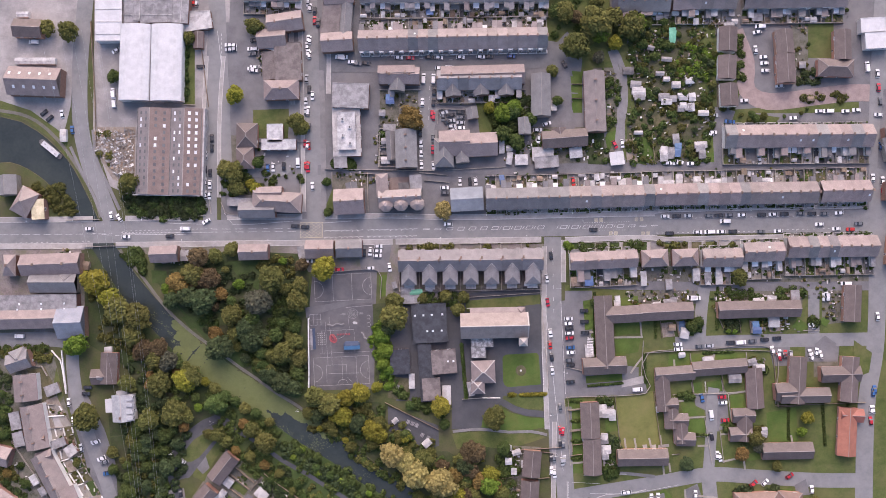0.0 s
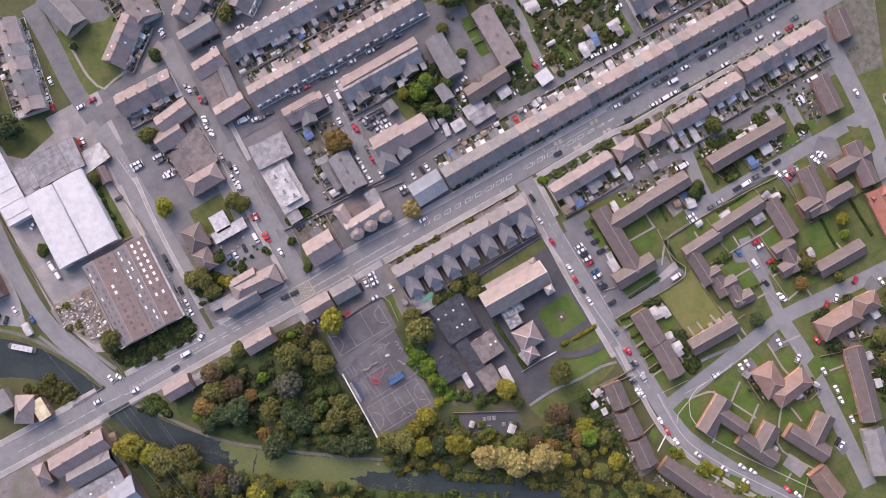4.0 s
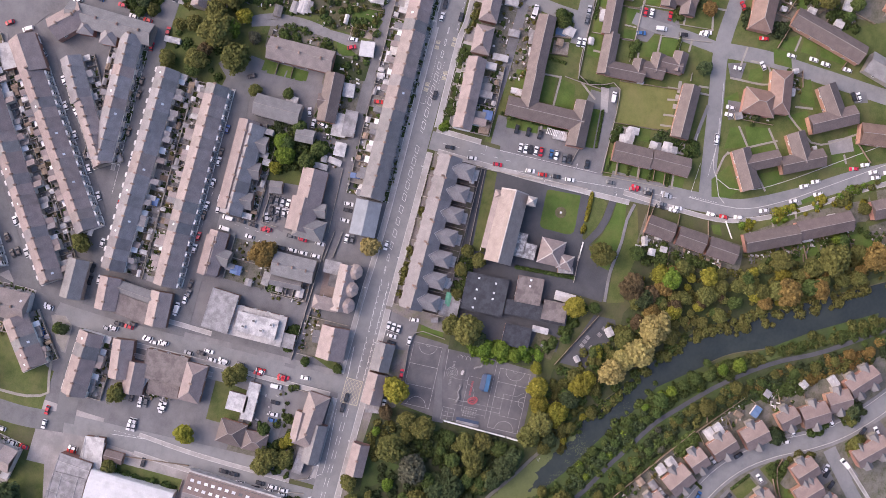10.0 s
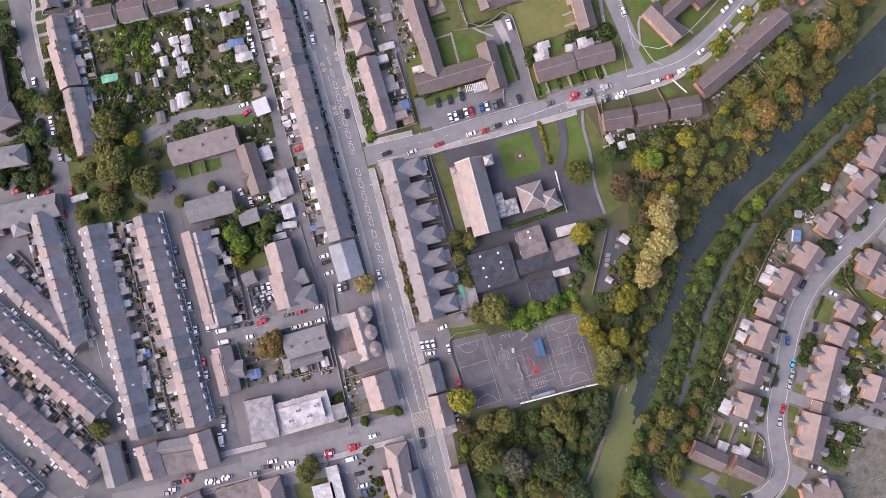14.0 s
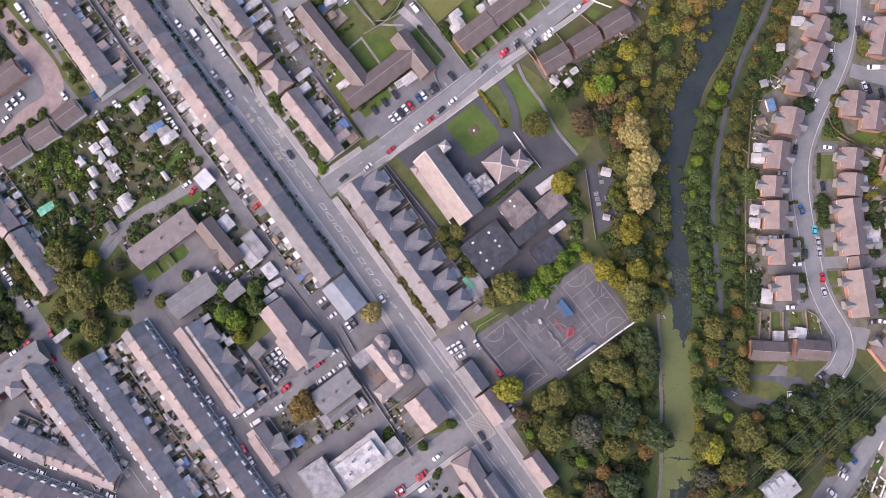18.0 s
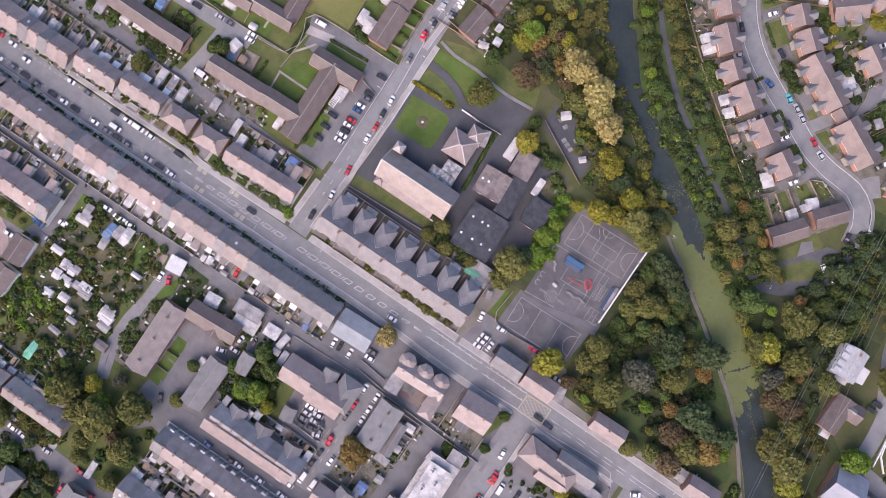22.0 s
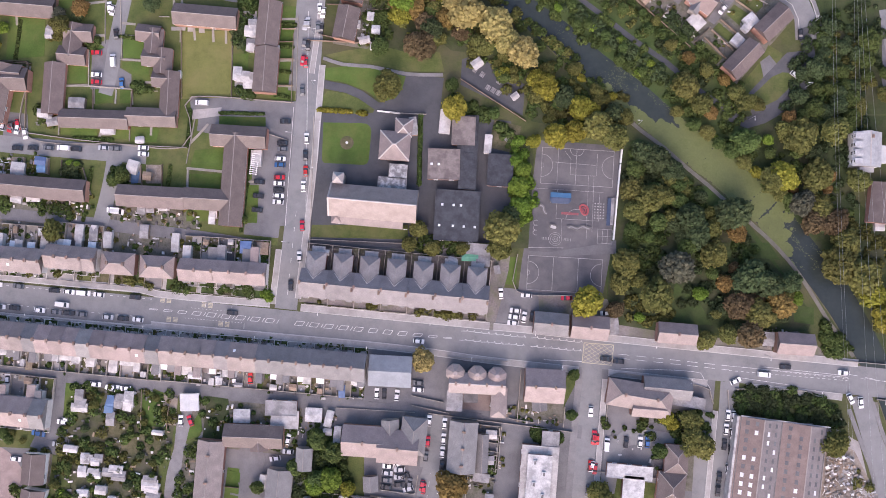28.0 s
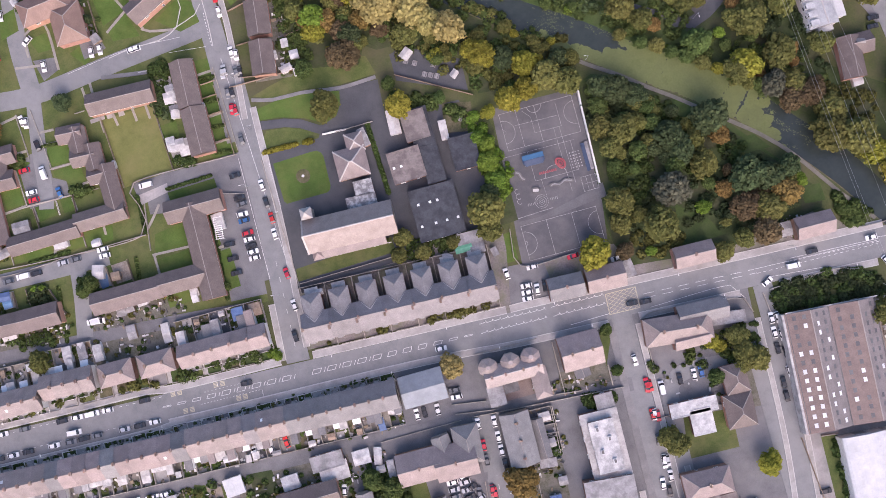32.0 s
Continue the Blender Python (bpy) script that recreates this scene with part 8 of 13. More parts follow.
area("grass", [(83.4, 73.9), (80.2, 68.6), (73.5, 72.8), (76.9, 78.0)])
area("grass", [(159.9, 81.5), (154.0, 74.5), (136.0, 79.7), (137.8, 84.7)])
area("grass", [(134.6, 117.8), (130.7, 105.8), (118.5, 109.7), (118.8, 124.7)])
area("lane_asphalt", [(-4.8, 52.9), (-2.8, 39.0), (-16.9, 34.9), (-19.3, 54.3)])
area("lane_asphalt", [(3.6, 85.7), (3.3, 75.2), (-11.7, 75.6), (-9.6, 86.0)])
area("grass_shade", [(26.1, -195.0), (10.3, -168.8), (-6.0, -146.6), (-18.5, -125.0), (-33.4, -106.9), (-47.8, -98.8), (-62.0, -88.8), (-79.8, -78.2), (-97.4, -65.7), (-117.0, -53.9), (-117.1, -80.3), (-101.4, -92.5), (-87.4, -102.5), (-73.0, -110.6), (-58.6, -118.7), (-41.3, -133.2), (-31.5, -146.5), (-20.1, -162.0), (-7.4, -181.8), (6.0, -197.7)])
area("shaded_thicket_floor", [(-19.6, -135.3), (-5.8, -154.9), (4.9, -173.1), (25.0, -207.1), (19.5, -216.9), (-8.0, -180.1), (-26.9, -148.8), (-35.2, -135.8)])
area("grass", [(-12.8, -141.9), (-3.7, -155.0), (6.6, -173.2), (23.2, -201.9), (21.6, -202.9), (4.6, -174.1), (-5.8, -155.9), (-14.8, -142.8)])
area("lane_asphalt", [(-97.9, -163.5), (-95.0, -183.3), (-105.1, -186.8), (-115.1, -175.2), (-116.1, -149.5), (-111.5, -148.5), (-110.3, -159.8)])
area("grass", [(-71.8, -169.8), (-69.9, -184.5), (-93.9, -187.1), (-94.4, -170.7)])
area("grass_bright", [(-62.0, -174.3), (-61.1, -183.7), (-69.9, -184.5), (-70.9, -176.9)])
area("lane_asphalt", [(211.1, 95.8), (244.2, 90.6), (239.4, 49.0), (207.3, 56.2), (208.2, 70.8)])
area("industrial", [(-69.9, 200.8), (-61.6, 190.7), (-65.6, 187.1), (-68.4, 187.2)])
area("lane_asphalt", [(-76.2, 262.7), (-42.6, 231.4), (-62.5, 205.6), (-67.4, 184.4), (-73.4, 193.7), (-72.5, 218.7), (-79.9, 258.7)])
area("garden", [(229.2, -15.0), (260.2, -44.0), (219.8, -86.8), (211.9, -72.1)])
area("grass", [(194.6, -28.6), (203.3, -34.8), (201.7, -44.3), (195.1, -47.3), (193.9, -37.0)])
area("lane_asphalt", [(180.4, -26.3), (185.8, -30.2), (185.4, -38.3), (177.3, -39.2), (175.2, -30.6)])
area("grass_bright", [(167.5, -17.9), (173.0, -21.3), (169.0, -24.8), (164.2, -22.2)])
area("grass_bright", [(179.7, -17.2), (183.4, -19.2), (180.8, -21.9), (177.5, -20.3)])

area("lane_asphalt", [(59.4, 78.2), (56.8, 75.2), (50.7, 74.9), (47.8, 78.9), (48.9, 86.8), (47.0, 97.2), (46.6, 104.2), (55.7, 105.4), (56.0, 94.2), (57.0, 84.6)])
area("grass_bright", [(61.2, 85.2), (56.9, 85.6), (56.7, 89.3), (60.9, 88.9)])
area("grass_bright", [(61.0, 89.6), (56.8, 90.0), (56.6, 93.7), (60.6, 93.3)])
area("grass_bright", [(60.7, 94.0), (56.6, 94.4), (56.4, 98.1), (60.4, 97.7)])
area("grass_bright", [(60.5, 98.4), (56.4, 98.8), (56.2, 102.5), (60.1, 102.1)])
area("grass", [(88.2, 83.7), (83.8, 82.5), (84.2, 98.8), (83.3, 106.1), (79.6, 115.2), (85.6, 118.7), (86.7, 101.7)])
area("grass", [(77.9, 106.8), (73.7, 106.8), (71.2, 113.9), (75.9, 114.1)])

area("path", [(-76.2, 166.4), (-74.8, 160.3), (-78.2, 156.0), (-90.6, 156.3), (-87.2, 160.7)])

area("grass", [(35.0, -128.3), (44.7, -143.3), (54.4, -159.3), (63.6, -175.6), (66.6, -183.6), (84.2, -203.4), (78.9, -209.0), (69.8, -198.8), (55.8, -187.6), (48.0, -173.5), (40.3, -159.3), (31.4, -140.7)])
area("grass_bright", [(43.0, -146.1), (50.2, -158.1), (44.9, -161.9), (37.2, -151.3)])
area("grass_bright", [(56.2, -172.3), (61.0, -180.2), (54.9, -186.8), (50.1, -180.6)])
area("garden", [(62.8, -180.2), (68.6, -189.0), (60.6, -195.6), (53.9, -185.9)])
area("garden", [(75.1, -195.0), (82.4, -205.2), (75.4, -212.7), (68.1, -202.5)])
area("grass", [(47.6, -122.4), (55.3, -133.9), (64.4, -148.5), (76.0, -166.2), (81.7, -175.0), (74.5, -177.1), (70.6, -168.2), (58.5, -147.4), (43.6, -125.7)])
road("path", 0.9, [(49.6, -126.9), (44.6, -129.3)])
road("path", 0.9, [(55.9, -136.1), (51.0, -138.5)])
road("path", 0.9, [(62.2, -145.3), (57.3, -147.7)])
road("path", 0.9, [(68.6, -154.4), (63.6, -156.9)])
road("path", 0.9, [(74.9, -163.6), (70.0, -166.0)])

# front garden plots along the main road
dice = random.Random(30)
area("pavement", [(54.6, 14.0), (163.0, 15.3), (163.0, 21.2), (54.6, 19.2)])
for k in range(16):
    u = 54.8 + 6.75 * k
    y0, y1 = 14.0 + 0.012 * (u - 54), 19.2 + 0.019 * (u - 54)
    kind = dice.choice(("grass", "soil", "soil", "pavement", "grass_shade", "footway", "grass_shade"))
    area(kind, [(u, y0), (u + 4.9, y0), (u + 4.9, y1), (u, y1)])
area("grass_bright", [(97.8, 58.9), (89.7, 58.6), (89.1, 71.9), (97.2, 72.2)])
area("soil", [(113.2, 72.6), (89.8, 71.9), (87.2, 82.4), (110.7, 83.1)])
area("rubble", [(89.2, 59.2), (83.9, 59.1), (83.4, 70.7), (88.8, 70.8)])
area("grass_bright", [(127.1, 59.3), (122.4, 59.2), (122.8, 72.9), (126.5, 73.0)])
area("footway", [(83.2, 66.4), (79.3, 66.3), (79.6, 82.1), (83.0, 82.2)])
area("grass_bright", [(78.7, 71.6), (74.7, 64.1), (73.2, 71.4), (74.4, 74.0), (78.6, 75.4)])
area("shaded_thicket_floor", [(72.8, 58.2), (64.7, 58.4), (62.2, 74.1), (72.8, 75.4)])

area("tarp_blue", [(113.1, -26.5), (110.1, -26.5), (108.9, -23.5), (109.1, -19.5), (111.6, -19.0)])
area("soil", [(-24.1, -58.7), (-34.8, -57.2), (-33.2, -46.5), (-23.0, -47.9)])
# front gardens and verges of the far terrace
dice = random.Random(44)
area("pavement", [(76.0, 142.4), (186.0, 142.6), (186.0, 149.0), (76.0, 149.4)])
for k in range(19):
    u = 76.5 + 5.7 * k
    area(dice.choice(("grass_shade", "soil", "grass", "pavement", "grass_shade")), [(u, 142.6), (u + 4.3, 142.6), (u + 4.3, 149.4), (u, 149.4)])
for k in range(9):
    u = 96.0 + 6.2 * k
    area(dice.choice(("grass_shade", "soil", "grass", "garden")), [(u, 158.8), (u + 5.8, 158.8), (u + 5.8, 166.5), (u, 166.5)])
area("grass", [(119.5, 128.0), (128.4, 128.0), (128.6, 87.0), (121.0, 87.0)])
road("pavement", 1.5, [(205.0, 147.8), (152.0, 147.5), (140.0, 149.6), (122.0, 150.2), (108.0, 149.7), (76.0, 149.2)])
road("pavement", 1.5, [(142.0, 158.4), (122.0, 159.2), (96.0, 158.4)])
# road markings
hatch_boxes(99.5, 27.9, -19.0, 26.1, 21)
zigzag(-20.3, 22.6, -44.9, 22.4, 9)
zigzag(-47.0, 22.2, -66.5, 21.9, 7)
zigzag(-20.1, 26.1, -44.8, 25.6, 9)
zigzag(-47.2, 25.5, -66.5, 25.2, 7)
marking(0.2, [(-52.6, 30.3), (-67.1, 29.3)])
marking(0.15, [(-80.6, 25.0), (-122.5, 24.8)], 4, 2.5)
marking(0.15, [(-80.8, 26.5), (-122.6, 26.3)], 4, 2.5)
marking(0.15, [(-122.5, 24.8), (-167.3, 24.1)])
marking(0.15, [(-122.6, 26.5), (-167.5, 25.3)], 1.2, 1.0)
marking(0.15, [(-82.2, 30.2), (-112.1, 28.6), (-116.6, 34.5)])
marking(0.15, [(-126.1, 28.7), (-146.5, 29.4)])
marking(0.15, [(-167.2, 22.8), (-181.9, 24.1)], 4, 2.5)
box_junction(-67.2, 22.2, -78.4, 21.8, -78.5, 29.5, -67.2, 29.7)
marking(0.15, [(156.9, 25.2), (98.1, 24.1)], 1.0, 1.5)
marking(0.15, [(155.7, 32.3), (102.0, 31.3)], 1.0, 1.5)
marking(0.15, [(85.0, 29.8), (62.1, 29.2)], 0.6, 0.6)
marking(0.12, [(62.1, 29.2), (62.0, 31.5)])
marking(0.12, [(83.0, 25.7), (67.6, 25.3), (67.5, 22.9)], 0.6, 0.8)
for wx, wy in ((93.0, 24.0), (77.0, 24.1), (89.7, 31.0), (69.8, 30.6)):
    bus_words(wx, wy, 1.0)
marking(0.15, [(51.7, -92.7), (40.4, 15.5)])
marking(0.15, [(53.0, -55.1), (50.9, -9.4)])
marking(0.15, [(-229.0, 23.5), (-172.2, 24.0)], 4, 1.5)
marking(0.15, [(-229.0, 19.3), (-183.5, 20.1)], 1, 1.6)
marking(0.15, [(-167.9, 24.6), (-135.3, 24.8)], 0.8, 1.0)
marking(0.15, [(-167.9, 23.5), (-135.3, 23.7)])
marking(0.15, [(-118.6, 124.6), (-118.4, 103.1)], 1.2, 1.0)
marking(0.15, [(-120.6, 126.0), (-117.6, 101.7)])
marking(0.15, [(157.5, 32.3), (186.9, 32.9)], 1.0, 1.5)
marking(0.15, [(157.5, 25.6), (186.8, 26.4)], 1.0, 1.5)
marking(0.12, [(47.0, 16.6), (47.4, -17.0)], 2, 4)
marking(0.2, [(54.1, -98.2), (54.6, -110.9)], 0.6, 0.6)
marking(0.12, [(70.0, -99.0), (56.1, -98.3)])
marking(0.12, [(108.2, -99.4), (85.1, -103.5), (64.8, -103.8)])
marking(0.12, [(-2.4, 111.1), (-25.0, 111.9)], 2, 3)
marking(0.12, [(4.5, 155.4), (-15.7, 155.1)])
marking(0.12, [(-14.0, 97.7), (-14.8, 77.6)], 2, 3)
court_lines()

# buildings
terrace(13.8, 40.5, 54.7, 41.5, 10.0, 8, "L", "slate_dark", yard=7.0)
terrace(54.7, 41.5, 91.1, 42.3, 10.0, 7, "L", "slate_brown", yard=7.0)
terrace(91.1, 42.6, 137.9, 43.3, 10.0, 9, "L", "slate_pink", yard=7.0)
terrace(137.9, 43.3, 175.7, 43.8, 10.0, 8, "L", "slate_brown", yard=7.0)
terrace(177.3, 44.1, 201.4, 44.6, 10.0, 5, "L", "slate_pink", yard=7.0)
terrace(131.0, 71.3, 203.2, 71.7, 10.6, 13, "R", "slate_pink", yard=8.0)
house(133.4, 125.6, 132.9, 113.6, 9.4, "brown_tile", 0, h=5.0, wall="white_render")
house(132.8, 111.4, 132.4, 99.8, 9.4, "brown_tile", 0, h=5.0, wall="white_render")
house(133.2, 97.6, 133.6, 86.4, 9.0, "brown_tile", 0, h=5.0, wall="white_render")
house(160.4, 124.1, 161.4, 112.3, 9.0, "brown_tile", 0, h=5.0)
house(161.1, 112.0, 161.8, 97.8, 9.5, "brown_tile", 0, h=5.0)
house(189.4, 123.9, 189.4, 109.1, 8.5, "brown_tile", 0, h=5.0)
house(177.3, 105.5, 194.3, 104.9, 9.0, "brown_tile", 1, h=5.0)
flat_building(198.4, 126.1, 210.5, 126.6, 7, 5.0, "white_metal")
flat_building(200.5, 118.6, 212.3, 119.1, 8, 5.0, "white_metal")
terrace(75.9, 138.6, 104.9, 138.6, 7.6, 5, "R", "slate_brown", yard=7.0)
terrace(108.4, 138.8, 137.2, 138.6, 7.6, 5, "R", "slate_brown", yard=7.0)
terrace(141.0, 138.8, 191.4, 139.4, 7.8, 9, "R", "slate_brown", yard=7.0)
terrace(160.8, 16.8, 204.5, 17.6, 9.8, 9, "R", "slate_pink", yard=9.0)
terrace(139.5, 14.4, 158.9, 14.9, 8.8, 4, "R", "slate_brown", yard=9.0)
terrace(119.4, 11.6, 138.6, 11.9, 8.4, 4, "R", "slate_brown", yard=9.0)
terrace(87.7, 11.5, 55.0, 9.9, 8.0, 5, "L", "slate_pink", yard=9.0)
house(102.6, 11.9, 90.2, 11.3, 7.8, "slate_pink", 1, h=5.2, chim=2)
house(117.4, 12.2, 105.2, 11.7, 7.8, "slate_pink", 1, h=5.2, chim=2)
villas(41.6, 11.1, -29.1, 10.1)
house(-47.1, 16.5, -59.8, 16.3, 8.0, "slate_dark", 0, h=5.0, chim=1)
house(-61.1, 16.2, -75.0, 15.9, 8.4, "slate_pink", 0, h=5.0, chim=1)
house(-93.5, 14.9, -107.9, 14.5, 7.2, "slate_pink", 0, h=5.0, chim=1)
house(-138.2, 13.9, -151.8, 13.4, 7.6, "slate_pink", 0, h=5.0)
house(12.4, 41.1, -3.5, 40.2, 11.0, "blue_metal", 0, h=5.0, label='hall with a blue-grey metal roof by the main road')
house(-46.2, 40.0, -60.9, 39.2, 12.0, "slate_pink", 0, h=5.5, chim=2)
house(-52.1, 43.4, -52.9, 49.2, 5.0, "slate_dark", 0, h=3.4)
turret_house()
house(-77.3, 38.8, -101.1, 40.1, 9.4, "slate_pink", 1, h=5.5, chim=2)
house(-90.2, 35.5, -108.1, 35.2, 7.0, "slate_dark", 0, h=5.0)
house(-86.8, 43.9, -99.4, 43.5, 6, "slate_pink", 0, h=5.0)
flat_building(-101.3, 39.2, -114.1, 39.9, 4, 3.2, "grey_felt")
house(19.4, 68.0, 3.6, 67.3, 11.0, "slate_pink", 0, h=5.5, chim=1)
house(6.0, 68.5, -9.2, 68.1, 12.0, "slate_pink", 0, h=5.8, chim=1)
house(-6.9, 57.0, -6.9, 70.3, 9.0, "slate_grey", 1, h=5.5)
house(2.5, 58.8, 0.8, 70.2, 6, "slate_grey", 0, h=5)
house(-25.2, 56.2, -25.8, 75.1, 10.0, "slate_grey", 0, h=5.5, chim=3)
house(-32.7, 60.4, -33.6, 74.7, 4.0, "slate_dark", 0, h=3.0)
flat_building(-54.6, 65.2, -55.2, 83.6, 8.8, 6.3, "white_felt", trim=1)
flat_building(-54.7, 62.2, -55.4, 86.6, 13.6, 4.2, "pale_felt")
flat_building(-54.9, 59.6, -61.2, 59.3, 6, 4.0, "grey_felt")
flat_building(-80.3, 68.2, -97.2, 68.0, 5.0, 3.5, "white_felt")
flat_building(-86.8, 73.8, -94.6, 73.7, 9.0, 3.5, "white_felt")
house(-105.1, 56.2, -105.5, 66.2, 9.0, "brown_tile", 1, h=4.5)
house(-104.5, 66.7, -104.4, 78.3, 11.0, "brown_tile", 1, h=4.5)
house(63.7, 71.4, 41.6, 69.8, 9.0, "brown_tile", 0, h=5.0)
house(50.8, 69.6, 49.9, 75.8, 6.0, "brown_tile", 0, h=4.5)
flat_building(49.7, 59.7, 38.0, 58.8, 5.5, 3.0, "grey_felt")
flat_building(47.2, 63.7, 36.9, 63.0, 6.5, 2.8, "pale_felt")
house(79.0, 57.8, 78.2, 64.1, 6.3, "pale_metal", 0, h=2.8)
house(33.1, 72.8, 32.6, 81.1, 5.5, "slate_grey", 0, h=5)
house(7.6, 80.8, 6.7, 86.4, 5.0, "slate_grey", 0, h=3)
school_hall(34.1, -20.9, 1.3, -21.6)
house(17.9, -43.8, 6.9, -44.2, 10.4, "slate_pink", 1, h=4.5, ridge=1)
house(9.9, -54.4, 9.7, -48.0, 6.0, "slate_pink", 1, h=4.2, ridge=1)
flat_building(7.0, -55.6, 5.6, -49.2, 2.6, 3.2, "grey_felt")
flat_building(13.4, -34.4, 6.8, -34.6, 5.2, 3.8, "lichen_felt")
flat_building(17.2, -29.6, 6.5, -30.0, 4.2, 3.8, "lichen_felt")
flat_building(-0.9, -38.6, -12.8, -39.6, 11.4, 4.0, "brown_felt", lights=2)
flat_building(-8.6, -52.2, -17.2, -52.8, 10.6, 4.2, "brown_felt")
flat_building(-14.7, -58.6, -16.5, -30.7, 6.5, 3.4, "black_felt")
flat_building(-23.7, -39.0, -33.1, -39.4, 12.0, 3.6, "black_felt")
flat_building(-5.6, -19.8, -22.3, -20.7, 19.0, 3.6, "black_felt", lights=7)
flat_building(-11.2, -46.7, -17.7, -47.0, 5, 3.5, "black_felt")
flat_building(-18.9, -8.4, -27.9, -8.7, 4, 3, "grey_felt")
house(102.0, -85.1, 77.6, -85.6, 8.4, "brown_tile", 0, h=4.8)
house(65.6, -93.8, 65.3, -76.5, 9.0, "brown_tile", 0, h=4.8)
house(64.8, -76.1, 64.1, -58.8, 9.4, "brown_tile", 0, h=4.8)
house(82.1, -40.4, 61.1, -41.4, 8.6, "brown_tile", 0, h=5.0)
house(72.4, -42.1, 70.9, -6.8, 9.2, "brown_tile", 0, h=5.0)
house(114.8, -13.8, 89.1, -15.1, 8.6, "brown_tile", 0, h=5.0)
house(89.8, -15.4, 72.1, -16.3, 8.6, "brown_tile", 0, h=5.0)
house(142.2, -13.3, 127.1, -13.9, 8.8, "brown_tile", 0, h=4.8)
house(164.1, -53.1, 154.5, -53.7, 9, "brown_tile", 0, h=4.8)
house(141.1, -40.8, 114.8, -42.8, 7.4, "brown_tile", 0, h=2.8)
house(115.7, -44.2, 96.7, -45.6, 7.4, "brown_tile", 0, h=2.8)
house(101.0, -63.2, 99.8, -46.0, 7.4, "brown_tile", 0, h=2.8)
house(109.0, -78.8, 108.7, -69.0, 6.5, "brown_tile", 0, h=2.8)
house(104.7, -71.6, 104.1, -61.8, 6.5, "brown_tile", 0, h=2.8)
house(115.8, -76.9, 106.6, -76.8, 6.0, "brown_tile", 0, h=2.8)
house(112.4, -67.5, 103.3, -67.6, 6.0, "brown_tile", 0, h=2.8)
house(107.6, -59.7, 100.2, -60.1, 5.5, "brown_tile", 0, h=2.8)
house(145.5, -61.7, 144.5, -42.1, 8.5, "brown_tile", 0, h=2.8)
house(139.9, -77.6, 139.9, -64.5, 7.0, "brown_tile", 0, h=2.8)
house(144.8, -65.0, 134.0, -65.3, 6.5, "brown_tile", 0, h=2.8)
house(143.3, -73.9, 132.5, -74.5, 6.5, "brown_tile", 0, h=2.8)
house(148.2, -82.6, 172.8, -82.0, 8.5, "brown_tile", 0, h=2.8)
house(165.9, -36.4, 164.5, -59.1, 8.5, "brown_tile", 0, h=4.8)
house(156.9, -55.5, 180.6, -54.9, 7.5, "brown_tile", 0, h=4.8)
house(176.6, -45.1, 195.7, -44.6, 8, "brown_tile", 0, h=4.8)
house(191.2, -36.4, 189.8, -58.2, 8.5, "brown_tile", 0, h=4.8)
house(192.8, -1.6, 192.0, -19.4, 8.5, "brown_tile", 0, h=4.8)
house(190.2, -61.2, 188.8, -84.6, 8.5, "red_tile", 0, h=3.0)
house(186.6, -64.7, 197.5, -65.2, 6, "red_tile", 0, h=3.0)
house(140.7, -13.4, 167.0, -12.9, 8.4, "brown_tile", 0, h=4.8)
arch_shed(-159.8, 127.7, -160.5, 90.0, 15.2)
arch_shed(-144.1, 127.6, -144.5, 89.7, 15.6)
flat_building(-173.6, 157.3, -173.4, 119.8, 13, 6.0, "white_metal", ribs=1)
flat_building(-162.4, 143.6, -162.2, 128.8, 7, 6, "grey_felt", ribs=1)
flat_building(-149.6, 143.4, -149.4, 128.7, 16, 6.4, "grey_felt", ribs=1)
saw_factory(-158.0, 86.3, -126.6, 84.5, -127.3, 42.6, -159.2, 43.2)
house(-223.0, 99.8, -196.8, 98.8, 13.5, "slate_pink", 0, h=7.0, lights=10)
house(-221.6, 126.8, -207.4, 126.2, 9.5, "brown_tile", 0, h=5.0)
house(-218.0, 41.6, -210.4, 37.4, 13, "slate_pink", 1, h=6)
flat_building(-208.0, 40.8, -207.3, 31.0, 6, 5.5, "cream_felt")
house(-223.3, 52.8, -222.6, 43.0, 9, "slate_grey", 0, h=6)
flat_building(-129.2, 135.2, -129.1, 126.0, 9, 3.2, "pale_felt")
house(-129.5, 125.0, -129.5, 116.5, 4.5, "brown_tile", 0, h=2.8)
flat_building(-61.9, 92.3, -44.1, 91.7, 12, 6, "grey_felt")
house(-29.3, 102.3, -30.1, 94.5, 7, "slate_grey", 0, h=5)
house(-38.5, 102.0, -18.9, 101.9, 8, "slate_pink", 0, h=5.5, chim=2)
house(-8.3, 101.6, 32.8, 102.6, 9.0, "slate_pink", 0, h=5.5, chim=4)
house(-2.8, 97.2, -2.2, 91.6, 7, "slate_dark", 0, h=5.0)
house(11.1, 97.7, 11.7, 92.1, 7, "slate_dark", 0, h=5.0)
house(23.7, 98.5, 23.9, 92.1, 7, "slate_dark", 0, h=5)
house(40.9, 102.7, 41.1, 81.7, 9.0, "slate_grey", 0, h=5.0)
house(-215.5, 8.1, -186.2, 9.2, 10, "slate_pink", 0, h=6, chim=2)
house(-224.0, 8.1, -218.3, 8.1, 10, "slate_pink", 1, h=6, chim=1)
house(-211.1, -0.2, -187.9, -0.2, 10, "slate_grey", 0, h=5)
house(-193.5, 5.3, -192.8, -4.4, 9, "slate_grey", 1, h=5)
flat_building(-233.9, -11.4, -187.7, -10.5, 9, 6, "grey_felt", lights=9)
house(-233.6, -18.6, -197.2, -17.7, 9.5, "slate_pink", 0, h=5.5)
